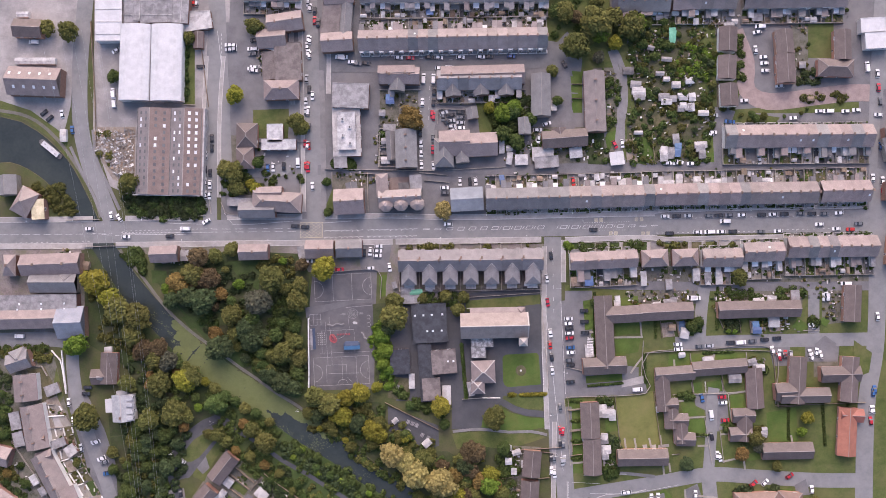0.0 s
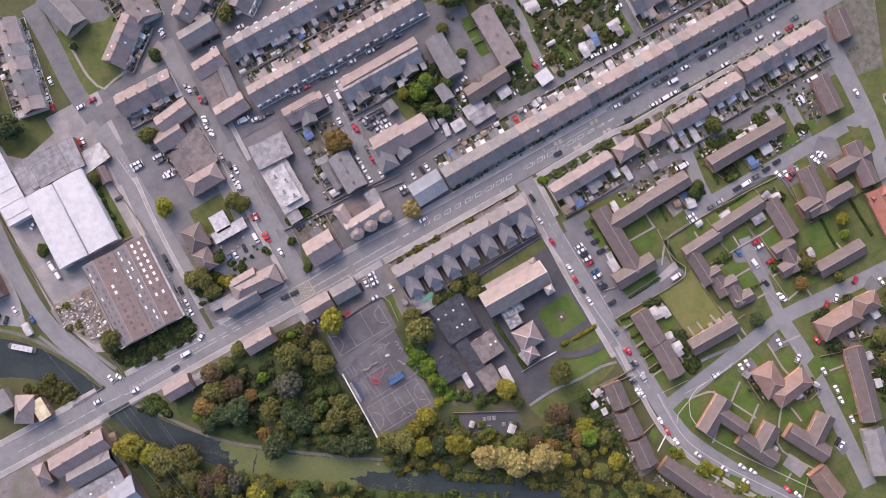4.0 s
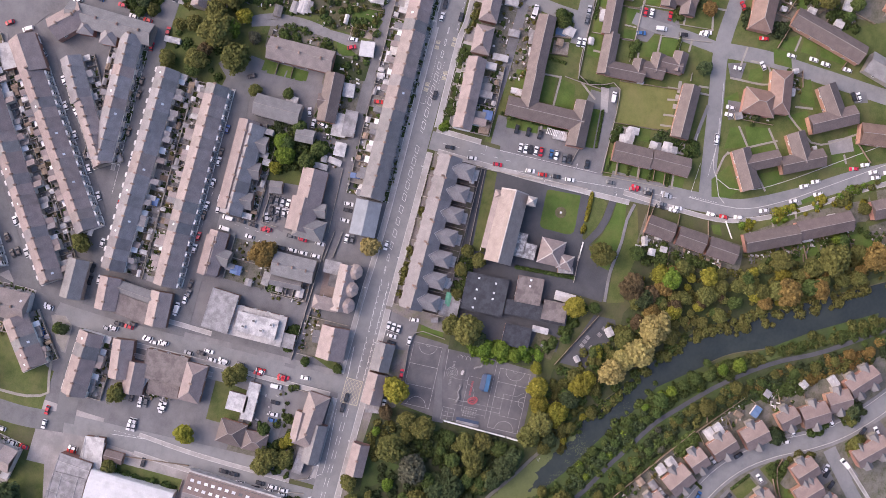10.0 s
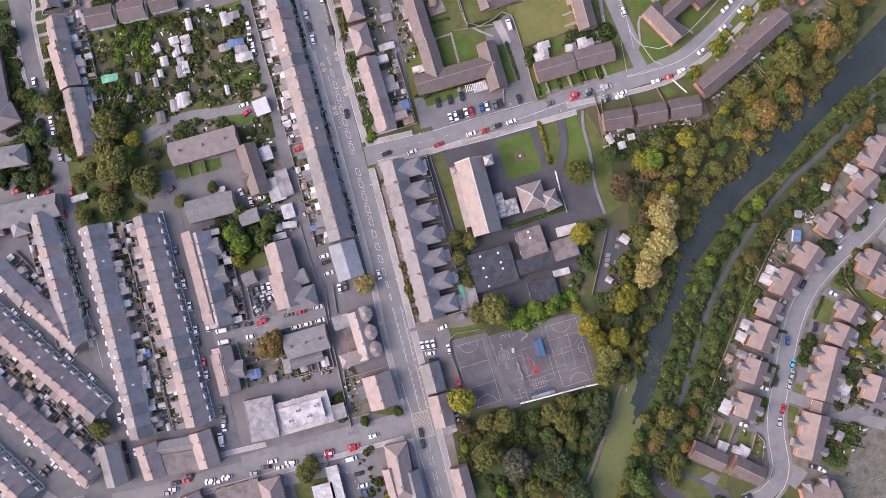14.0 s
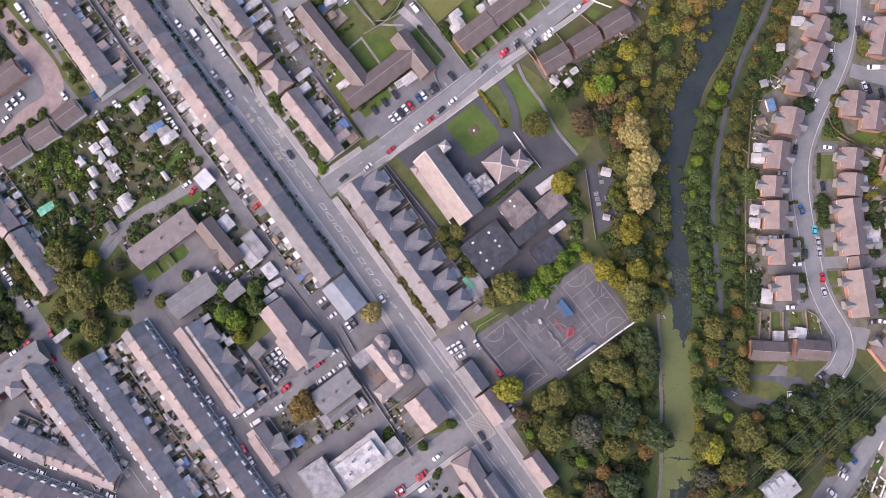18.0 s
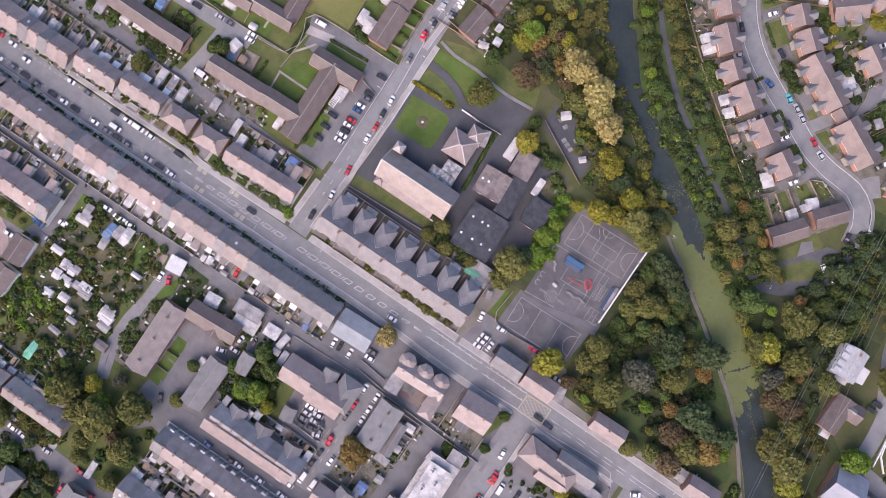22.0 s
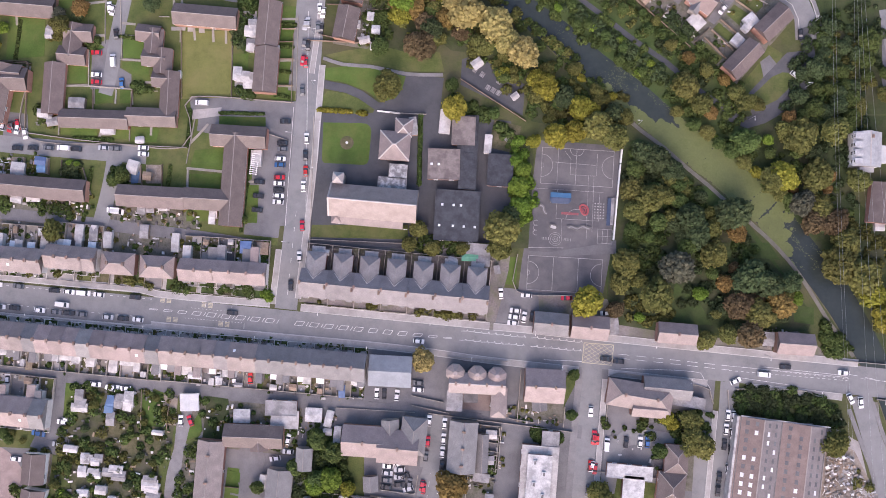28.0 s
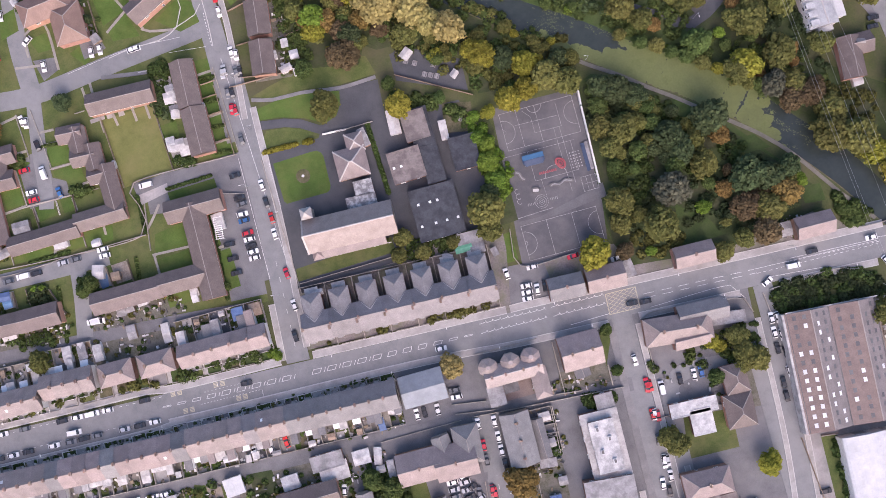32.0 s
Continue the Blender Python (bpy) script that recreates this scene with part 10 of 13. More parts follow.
bushes("g", 160, [(84.1, 133.7), (128.2, 132.1), (127.7, 86.7), (124.6, 58.6), (84.1, 58.6)])
bushes("o", 60, [(84.1, 133.7), (128.2, 132.1), (127.7, 86.7), (124.6, 58.6), (84.1, 58.6)])
bushes("g", 30, [(-118.7, 61.9), (-104.5, 60.4), (-101.5, 43.4), (-117.9, 43.5)])
bushes("g", 24, [(-138.5, 118.9), (-136.2, 118.9), (-135.4, 88.9), (-137.4, 88.9)])
bushes("g", 50, [(16.9, 95.6), (26.8, 92.7), (36.6, 77.1), (25.3, 72.9), (11.3, 82.8)])
bushes("o", 30, [(-228.1, -34.0), (-202.6, -32.6), (-199.7, -39.6), (-225.2, -39.6)])
bushes("o", 200, [(-0.2, -81.8), (23.6, -118.3), (55.8, -198.5), (38.0, -199.6), (-4.7, -129.6), (-13.6, -101.4)])
bushes("g", 60, [(30.1, -83.2), (25.8, -126.0), (21.0, -118.2), (17.4, -82.6)])
bushes("g", 60, [(102.9, 146.6), (104.2, 116.2), (78.7, 114.6), (46.0, 120.8), (47.2, 149.7)])
bushes("y", 8, [(58.3, -137.7), (77.1, -176.7), (74.4, -179.1), (55.6, -142.7)])
bushes("d", 40, [(80.0, 178.9), (88.0, 157.2), (66.5, 157.9), (68.7, 180.5)])
bushes("g", 40, [(80.0, 178.9), (88.0, 157.2), (66.5, 157.9), (68.7, 180.5)])
bushes("g", 30, [(106.0, 161.6), (105.8, 156.6), (67.8, 157.8), (67.9, 161.6)])
tree("g", 72.7, 170.2, 3.0)
tree("g", 74.3, 178.8, 3.3)
tree("g", 67.5, 164.7, 2.8)
tree("o", 69.8, 159.0, 3.0)
bushes("g", 40, [(72.1, -75.2), (77.7, -76.6), (78.9, -95.9), (72.0, -95.9)])
bushes("g", 30, [(129.6, -3.6), (169.8, -3.6), (169.7, -10.8), (129.5, -10.8)])
bushes("g", 12, [(-38.9, 74.5), (-32.4, 74.4), (-32.4, 68.8), (-38.9, 68.8)])
bushes("g", 16, [(14.1, 94.2), (32.4, 94.1), (32.4, 90.4), (14.1, 89.9)])
bushes("g", 24, [(-107.3, 56.2), (-77.5, 52.7), (-77.5, 47.6), (-107.2, 46.3)])
bushes("g", 40, [(19.7, 75.7), (78.6, 74.2), (78.5, 58.7), (19.7, 64.4)])
bushes("g", 24, [(70.4, 103.9), (80.2, 101.0), (80.0, 75.6), (70.8, 77.0)])
bushes("g", 20, [(137.9, 124.9), (141.2, 123.5), (142.1, 100.8), (139.0, 98.0)])
bushes("o", 14, [(171.0, 93.7), (193.4, 95.0), (193.3, 89.4), (171.0, 88.9)])
bushes("d", 20, [(165.6, 103.6), (179.6, 104.9), (179.5, 97.9), (165.5, 97.9)])
tree("d", 134.7, 160.1, 4.4)
tree("d", 85.3, 152.0, 3.0)
tree("g", 103.3, 153.6, 4.0)
tree("g", 88.5, 165.1, 3.0)
bushes("d", 30, [(103.8, 173.2), (99.0, 154.0), (79.7, 158.5), (84.4, 177.7)])
bushes("d", 26, [(-15.1, -195.1), (-19.4, -201.2), (-26.4, -194.4), (-21.8, -189.4)])
bushes("g", 14, [(-27.8, -183.6), (-30.2, -186.3), (-35.3, -179.2), (-33.1, -177.8)])
bushes("d", 22, [(-34.8, -164.2), (-40.2, -169.8), (-44.3, -164.4), (-41.2, -160.8)])
bushes("o", 14, [(-29.2, -201.8), (-32.1, -206.0), (-40.2, -199.3), (-36.7, -196.5)])
bushes("g", 16, [(-75.7, -147.3), (-78.2, -149.9), (-87.2, -142.9), (-84.2, -140.6)])
bushes("d", 8, [(-78.2, -144.6), (-80.7, -148.1), (-83.7, -145.4), (-82.2, -142.4)])
bushes("g", 16, [(-49.5, -170.5), (-50.5, -174.1), (-59.7, -170.5), (-55.6, -164.6)])
bushes("o", 16, [(-42.7, -179.7), (-43.5, -185.1), (-50.2, -175.8), (-49.2, -172.2)])
tree("d", -19.8, -193.4, 3.8)
tree("d", -40.2, -163.1, 3.6)
tree("o", -33.7, -199.0, 3.3)
tree("o", -22.3, -192.1, 2.9)
tree("y", -84.2, -170.8, 2.1)
tree("y", -87.8, -166.4, 1.7)
tree("o", -24.6, -194.9, 2.4)
tree("y", -86.8, -163.8, 1.4)
tree("g", -92.2, -161.5, 2.1)
tree("g", -98.8, -158.4, 1.9)
tree("g", -128.7, -141.9, 1.9)
tree("g", -79.7, -173.6, 1.4)
tree("l", -70.1, -182.8, 1.4)
bushes("g", 40, [(-47.9, -128.3), (-51.9, -131.9), (-60.7, -125.7), (-57.9, -121.8)])
bushes("d", 30, [(-82.9, -103.4), (-86.6, -108.7), (-98.9, -101.3), (-95.1, -95.9)])
bushes("g", 26, [(-114.0, -147.8), (-119.6, -160.0), (-137.0, -147.5), (-130.4, -138.1)])
bushes("d", 20, [(-89.3, -162.6), (-95.5, -171.4), (-103.2, -165.8), (-97.8, -158.0)])
bushes("b", 16, [(-0.8, -178.7), (-4.2, -183.6), (-13.9, -172.2), (-9.9, -170.7)])
bushes("g", 30, [(-11.8, -164.9), (-16.6, -171.8), (-26.8, -152.7), (-22.8, -151.2)])
bushes("g", 24, [(-227.8, -53.6), (-221.5, -56.4), (-216.0, -84.3), (-224.4, -84.3)])
bushes("d", 24, [(-215.6, -106.5), (-227.1, -92.7), (-226.8, -109.3), (-209.9, -109.3)])
bushes("o", 12, [(-227.1, -91.3), (-218.7, -92.1), (-217.1, -98.2), (-227.0, -96.8)])
bushes("g", 20, [(-231.0, -31.8), (-199.8, -31.7), (-199.7, -34.5), (-230.9, -34.6)])
tree("b", -222.4, -94.3, 2.5)
tree("o", -188.1, -89.3, 2.2)
tree("g", -223.6, -75.5, 2.8)
tree("g", -225.0, -67.2, 2.5)
tree("g", -213.0, -99.8, 2.5)
tree("l", -190.7, -32.2, 4.5)
bushes("g", 60, [(-9.4, -140.9), (-11.3, -144.9), (-20.4, -137.9), (-28.2, -122.7), (-37.2, -115.5), (-45.2, -110.0), (-43.2, -105.2), (-29.7, -116.2), (-18.9, -128.0)])
bushes("d", 60, [(-43.2, -105.2), (-45.2, -110.0), (-64.8, -98.1), (-78.6, -89.6), (-99.4, -77.6), (-98.6, -72.7), (-73.2, -86.7), (-54.8, -98.4)])
bushes("d", 70, [(-15.2, -153.9), (-13.8, -161.7), (-29.3, -146.6), (-37.3, -132.7), (-43.6, -124.1), (-52.7, -117.6), (-66.5, -109.2), (-56.5, -109.5), (-40.7, -122.0), (-25.7, -139.6)])
bushes("o", 50, [(-17.5, -152.3), (-29.1, -145.4), (-39.4, -129.8), (-50.6, -120.5), (-49.8, -115.6), (-34.1, -128.1), (-21.5, -145.3)])
bushes("g", 60, [(-56.7, -110.7), (-53.0, -120.1), (-67.4, -115.3), (-90.5, -101.6), (-111.0, -88.4), (-119.7, -79.5), (-96.3, -90.6), (-75.6, -102.7)])
tree("g", 107.8, 157.5, 2.5)
tree("g", 108.3, 164.1, 2.2)
tree("o", 100.9, 151.6, 4.5)
tree("o", 102.5, 156.5, 3.0)
tree("d", 88.1, 168.2, 2.7)
bushes("g", 30, [(118.8, 148.8), (118.3, 145.1), (100.5, 145.1), (101.2, 150.0)])
bushes("o", 20, [(98.8, 150.8), (95.5, 145.8), (79.2, 147.5), (81.2, 152.3)])
bushes("g", 24, [(133.9, 164.4), (133.2, 159.4), (105.5, 162.0), (106.3, 167.0)])
bushes("g", 50, [(-141.1, -113.6), (-154.0, -115.0), (-158.3, -69.5), (-145.5, -68.1)])
bushes("o", 40, [(-141.5, -109.3), (-158.7, -111.1), (-164.8, -69.2), (-147.8, -67.3)])
bushes("d", 30, [(-153.6, -119.4), (-166.4, -120.8), (-168.9, -94.7), (-156.1, -93.3)])
bushes("d", 14, [(139.0, -23.2), (132.5, -24.0), (131.9, -19.6), (138.4, -18.9)])
tree("l", 135.8, -24.3, 1.5)
tree("l", 133.0, -24.2, 1.3)
bushes("g", 16, [(120.3, -23.5), (113.9, -24.3), (113.8, -18.8), (119.8, -18.8)])
bushes("d", 14, [(79.6, -85.2), (74.1, -85.8), (75.0, -74.7), (78.4, -75.4)])
bushes("g", 12, [(75.9, -60.3), (69.8, -58.7), (68.5, -56.7), (75.1, -56.6)])
bushes("o", 12, [(151.2, -76.3), (145.9, -78.0), (146.0, -70.2), (149.1, -68.8)])
tree("s", 146.8, -81.1, 2.6)
bushes("r", 8, [(138.7, -73.3), (136.0, -73.5), (135.2, -67.0), (137.8, -66.7)])
bushes("g", 8, [(152.2, -44.2), (143.9, -45.1), (143.0, -37.5), (150.5, -36.7)])
bushes("g", 10, [(115.8, -57.4), (109.6, -55.5), (105.7, -56.3), (112.1, -54.1)])
tree("g", 66.8, -10.1, 1.9)
bushes("y", 8, [(56.6, -136.3), (64.8, -144.9), (62.0, -148.9), (53.6, -138.8)])
bushes("y", 7, [(66.1, -148.9), (72.0, -155.9), (68.5, -158.8), (62.7, -151.7)])
bushes("y", 6, [(48.0, -124.7), (52.1, -128.8), (49.0, -131.3), (45.3, -126.9)])
bushes("o", 14, [(70.2, -160.8), (84.3, -179.7), (82.3, -181.4), (67.2, -163.3)])
tree("d", 139.1, -81.6, 2.6)
bushes("g", 14, [(133.2, -69.7), (136.0, -73.1), (132.7, -75.3), (130.1, -72.2)])
tree("o", 155.4, -89.7, 2.9)
tree("o", 172.2, -112.8, 6.2)
tree("o", 158.9, -123.4, 4.4)
tree("o", 156.3, -134.4, 4.4)
tree("o", 144.8, -76.3, 4.1)
tree("o", 173.4, -107.4, 3.6)
tree("d", 96.4, -117.4, 1.8)
tree("d", 98.7, -123.5, 1.8)
tree("g", 167.9, -112.7, 3.6)
tree("g", 152.2, -146.3, 2.6)
tree("g", 176.8, -145.1, 4.1)
tree("g", 158.4, -148.0, 3.6)
bushes("d", 20, [(142.6, -98.8), (147.7, -100.8), (135.9, -106.1), (135.7, -102.7)])
bushes("d", 16, [(154.2, -99.3), (157.3, -102.7), (151.7, -103.2), (150.7, -100.9)])
bushes("g", 30, [(160.0, -118.1), (167.6, -131.7), (155.6, -139.9), (152.6, -127.1)])
bushes("o", 24, [(176.8, -104.7), (177.3, -124.5), (168.0, -123.0), (167.9, -110.2)])
bushes("g", 20, [(151.1, -136.3), (156.5, -148.1), (147.0, -152.4), (144.9, -144.7)])
bushes("d", 16, [(141.4, -115.0), (141.7, -122.0), (135.3, -120.6), (134.9, -116.5)])
bushes("l", 46, [(-31.4, -51.2), (-35.6, -52.8), (-39.0, -41.1), (-44.7, -28.7), (-41.3, -25.7), (-35.2, -36.3)])
bushes("l", 20, [(-34.1, -40.6), (-38.0, -41.0), (-38.3, -28.0), (-35.3, -29.8)])
tree("d", -86.6, -49.5, 5.8)
tree("d", -80.9, -52.0, 4.5)
tree("d", -93.0, -46.1, 4.5)
tree("d", -101.4, -29.1, 5.8)
tree("d", -104.6, -22.9, 5.0)
tree("d", -116.7, -32.2, 6.7)
tree("d", -125.1, -9.4, 7.1)
tree("d", -133.4, -7.0, 5.8)
tree("d", -140.8, -9.1, 4.7)
tree("g", -96.4, -41.0, 3.2)
tree("g", -79.0, -45.0, 3.9)
tree("g", -80.0, -22.6, 3.0)
tree("g", -87.3, -20.3, 2.2)
tree("o", -78.1, -37.3, 4.5)
tree("o", -85.4, -34.8, 5.4)
tree("o", -80.2, -29.6, 4.5)
tree("o", -92.2, -36.2, 3.4)
tree("o", -94.2, -28.3, 3.7)
tree("o", -110.2, -25.3, 3.9)
tree("o", -91.6, 1.5, 6.7)
tree("o", -79.1, -9.4, 5.6)
tree("o", -77.7, -1.6, 4.1)
tree("o", -84.9, -3.7, 3.2)
tree("o", -130.3, 4.0, 5.8)
tree("o", -115.2, 5.8, 2.2)
tree("b", -119.5, -25.5, 4.1)
tree("b", -117.3, -6.0, 3.7)
tree("b", -138.0, -0.3, 5.6)
tree("o", -111.3, -16.4, 5.4)
tree("s", -97.8, -9.8, 6.9)
tree("r", -122.5, 1.5, 5.6)
tree("r", -77.1, 8.3, 3.4)
tree("l", -108.3, -1.2, 2.8)
tree("l", -86.6, 10.3, 2.2)
tree("l", -144.2, -3.5, 3.0)
bushes("g", 30, [(-78.8, -23.8), (-91.6, -25.2), (-91.2, -7.8), (-81.8, -4.6)])
bushes("d", 40, [(-99.7, -8.8), (-120.6, -15.4), (-143.5, -0.7), (-123.1, 10.1), (-103.2, 3.8)])
bushes("o", 24, [(-77.0, 0.2), (-101.0, 4.0), (-97.5, 11.9), (-78.4, 14.1)])
bushes("d", 24, [(-80.6, -47.9), (-99.2, -45.6), (-92.4, -38.3), (-79.3, -39.0)])
bushes("g", 20, [(-97.2, -44.3), (-105.1, -40.8), (-102.2, -37.2), (-96.8, -37.7)])
bushes("d", 50, [(-74.4, -45.0), (-118.9, -32.6), (-143.3, -2.9), (-82.3, 10.4)])
bushes("g", 30, [(-76.2, -27.8), (-107.1, -42.1), (-120.1, -19.7), (-83.1, -2.6)])
bushes("l", 26, [(133.4, 112.7), (124.9, 95.3), (104.2, 100.1), (114.2, 119.3)])
bushes("o", 26, [(139.3, 86.5), (125.0, 76.9), (105.8, 83.6), (123.4, 93.5)])
bushes("g", 50, [(-2.0, -155.1), (8.2, -173.3), (27.5, -207.2), (24.5, -208.1), (5.1, -174.1), (-4.8, -155.9)])
bushes("d", 40, [(-15.6, -149.3), (-1.5, -175.3), (16.2, -206.6), (11.0, -208.9), (-6.7, -177.6), (-20.9, -154.1)])
bushes("o", 30, [(-13.3, -154.5), (-4.1, -175.2), (6.5, -196.0), (2.6, -198.3), (-9.1, -175.0), (-19.7, -156.7)])
bushes("b", 18, [(-2.8, -175.3), (9.0, -196.1), (5.1, -198.5), (-6.7, -177.6)])
bushes("d", 26, [(-108.6, -149.9), (-109.1, -162.4), (-96.6, -163.0), (-93.9, -158.1)])
bushes("g", 20, [(-76.9, -170.3), (-77.5, -184.2), (-92.5, -184.7), (-93.2, -172.0)])
bushes("y", 16, [(-94.9, -180.8), (-93.9, -187.1), (-100.2, -188.0), (-100.4, -181.7)])
tree("y", -97.8, -170.2, 1.8)
tree("y", -97.5, -182.6, 2.0)
tree("y", -69.7, -184.3, 1.5)
tree("g", -91.2, -163.7, 2.0)
tree("d", -95.9, -156.7, 2.0)
bushes("d", 40, [(-233.7, -39.6), (-222.2, -45.2), (-218.9, -78.7), (-233.0, -78.8)])
bushes("g", 30, [(-233.0, -78.8), (-215.9, -89.9), (-209.9, -109.3), (-232.5, -109.4)])
bushes("d", 20, [(-168.2, -73.0), (-164.1, -56.3), (-159.7, -73.0), (-163.8, -84.1)])
bushes("g", 24, [(230.0, -45.1), (237.7, -52.3), (227.2, -79.0), (217.6, -73.7)])
bushes("g", 12, [(173.5, -18.0), (177.9, -19.2), (175.9, -22.1), (172.6, -20.9)])

bushes("o", 60, [(28.4, -178.0), (15.9, -156.5), (4.7, -139.0), (-8.0, -119.5), (-27.1, -103.0), (-46.7, -90.4), (-60.8, -79.6), (-59.0, -77.0), (-44.0, -87.5), (-24.5, -99.5), (-4.5, -116.5), (8.7, -137.0), (20.4, -154.5), (32.4, -176.0)])
bushes("g", 40, [(-4.5, -116.5), (-27.1, -103.0), (-46.7, -90.4), (-60.8, -79.6), (-72.0, -71.0), (-70.0, -68.5), (-58.0, -75.0), (-42.0, -86.0), (-22.5, -98.0)])
tree("d", 137.1, 162.0, 3.6)
tree("o", 108.3, 160.2, 3.0)
tree("o", 102.4, 148.2, 2.6)
tree("d", 92.1, 161.8, 3.2)
tree("l", 88.2, 127.6, 5.4)
tree("o", 123.5, 146.4, 1.8)
bushes("o", 24, [(76.0, 143.5), (140.0, 143.5), (140.0, 148.6), (76.0, 148.6)])
bushes("g", 18, [(97.0, 160.0), (148.0, 160.0), (148.0, 166.0), (97.0, 166.0)])

tree("g", -99.5, -64.6, 2.8)
tree("o", -104.8, -62.2, 3.2)
tree("g", -109.8, -58.6, 2.6)
tree("g", -114.6, -56.2, 3.2)
tree("o", -119.8, -52.4, 3.0)
tree("y", -124.6, -49.2, 2.6)
tree("g", -129.6, -45.4, 3.2)
tree("o", -134.6, -41.6, 3.0)
tree("g", -139.4, -37.4, 2.8)
tree("o", -92.6, -69.0, 2.6)

# scrub and small trees on the far bank of the canal, both sides of the path
tree("l", -13.9, -139.7, 3.2)
tree("l", -17.8, -133.2, 2.6)
tree("g", -21.9, -127.7, 2.6)
tree("g", -25.0, -122.3, 2.6)
tree("g", -29.2, -117.8, 2.6)
tree("l", -33.3, -113.2, 2.6)
tree("g", -38.6, -109.5, 3.6)
tree("g", -44.5, -109.5, 2.4)
tree("g", -55.5, -99.1, 2.0)
tree("g", -62.7, -95.0, 2.2)
tree("g", -69.9, -91.0, 2.0)
tree("g", -51.6, -98.7, 1.8)
tree("g", -69.1, -86.2, 2.2)
tree("g", -78.3, -82.9, 2.0)
tree("l", -80.8, -86.4, 1.8)
tree("o", -94.1, -78.5, 5.5)
tree("o", -101.0, -72.6, 4.5)
tree("b", -105.4, -69.9, 3.0)
tree("g", -48.8, -105.9, 1.8)
tree("l", -43.6, -103.8, 1.7)
tree("g", -16.7, -125.6, 1.9)
tree("g", -63.9, -90.3, 1.6)
tree("b", 8.1, -195.1, 2.5)
tree("b", 4.5, -186.7, 2.5)
tree("o", -0.5, -181.0, 2.4)
tree("o", -5.3, -173.4, 2.4)
tree("g", -10.8, -164.7, 2.4)
tree("o", -13.5, -156.4, 2.2)
tree("g", -18.6, -151.7, 2.0)
tree("o", -23.9, -141.1, 3.2)
tree("o", -35.9, -130.4, 4.0)
tree("o", -38.1, -125.2, 2.6)
tree("s", -60.0, -115.9, 1.8)
tree("s", -51.7, -112.3, 1.7)
tree("g", -62.1, -110.7, 2.2)
tree("g", -68.2, -105.9, 2.4)
tree("g", -78.9, -99.3, 2.2)
tree("o", -81.3, -102.8, 2.0)
tree("o", -87.8, -94.1, 2.5)
tree("b", -94.9, -90.0, 2.6)
tree("g", -92.1, -97.3, 2.0)
tree("o", -102.0, -86.0, 3.0)
tree("o", -114.4, -78.3, 3.5)
tree("b", -109.3, -82.9, 2.5)
tree("g", -19.8, -146.6, 1.7)
tree("o", -30.9, -136.1, 2.0)
tree("g", -45.1, -120.2, 1.8)
tree("g", -75.9, -105.6, 1.7)
bushes("g", 62, [(-19.2, -125.5), (-33.9, -107.5), (-48.2, -99.5), (-62.4, -89.5), (-80.2, -78.9), (-97.8, -66.4), (-117.4, -54.6), (-114.3, -68.2), (-98.0, -76.7), (-85.6, -85.4), (-73.1, -92.3), (-48.0, -108.0), (-37.3, -117.8), (-25.3, -129.5)])
bushes("l", 10, [(-19.2, -125.5), (-33.9, -107.5), (-48.2, -99.5), (-62.4, -89.5), (-80.2, -78.9), (-97.8, -66.4), (-117.4, -54.6), (-114.3, -68.2), (-98.0, -76.7), (-85.6, -85.4), (-73.1, -92.3), (-48.0, -108.0), (-37.3, -117.8), (-25.3, -129.5)])
bushes("o", 40, [(25.4, -195.4), (9.6, -169.2), (-6.7, -147.0), (-19.2, -125.5), (-25.3, -129.5), (-13.3, -143.5), (4.8, -173.9), (23.4, -200.5)])
bushes("g", 66, [(18.8, -203.7), (0.0, -176.9), (-17.9, -146.7), (-29.3, -133.3), (-41.1, -121.8), (-51.2, -112.6), (-75.9, -97.1), (-88.6, -90.2), (-100.8, -81.5), (-116.9, -73.2), (-116.2, -79.1), (-100.5, -91.3), (-86.6, -101.2), (-72.3, -109.3), (-57.7, -117.5), (-40.2, -132.2), (-30.3, -145.6), (-18.9, -161.2), (-6.2, -180.9), (7.1, -196.7)])
bushes("d", 60, [(18.8, -203.7), (0.0, -176.9), (-17.9, -146.7), (-29.3, -133.3), (-41.1, -121.8), (-51.2, -112.6), (-75.9, -97.1), (-88.6, -90.2), (-100.8, -81.5), (-116.9, -73.2), (-116.2, -79.1), (-100.5, -91.3), (-86.6, -101.2), (-72.3, -109.3), (-57.7, -117.5), (-40.2, -132.2), (-30.3, -145.6), (-18.9, -161.2), (-6.2, -180.9), (7.1, -196.7)])
bushes("o", 30, [(-29.3, -133.3), (-41.1, -121.8), (-51.2, -112.6), (-75.9, -97.1), (-88.6, -90.2), (-100.8, -81.5), (-116.9, -73.2), (-116.2, -79.1), (-100.5, -91.3), (-86.6, -101.2), (-72.3, -109.3), (-57.7, -117.5), (-40.2, -132.2), (-30.3, -145.6)])
bushes("b", 16, [(18.8, -203.7), (0.0, -176.9), (-17.9, -146.7), (-29.3, -133.3), (-30.3, -145.6), (-18.9, -161.2), (-6.2, -180.9), (7.1, -196.7)])
wood("ooyogo", 40, 1.8, 3.4, [(24.8, -118.4), (31.6, -139.0), (40.2, -177.4), (59.6, -198.7), (50.0, -204.0), (37.5, -181.0), (26.0, -162.5), (12.5, -141.0), (2.0, -122.5), (-7.0, -104.0), (-0.2, -81.8), (20.9, -90.4)])

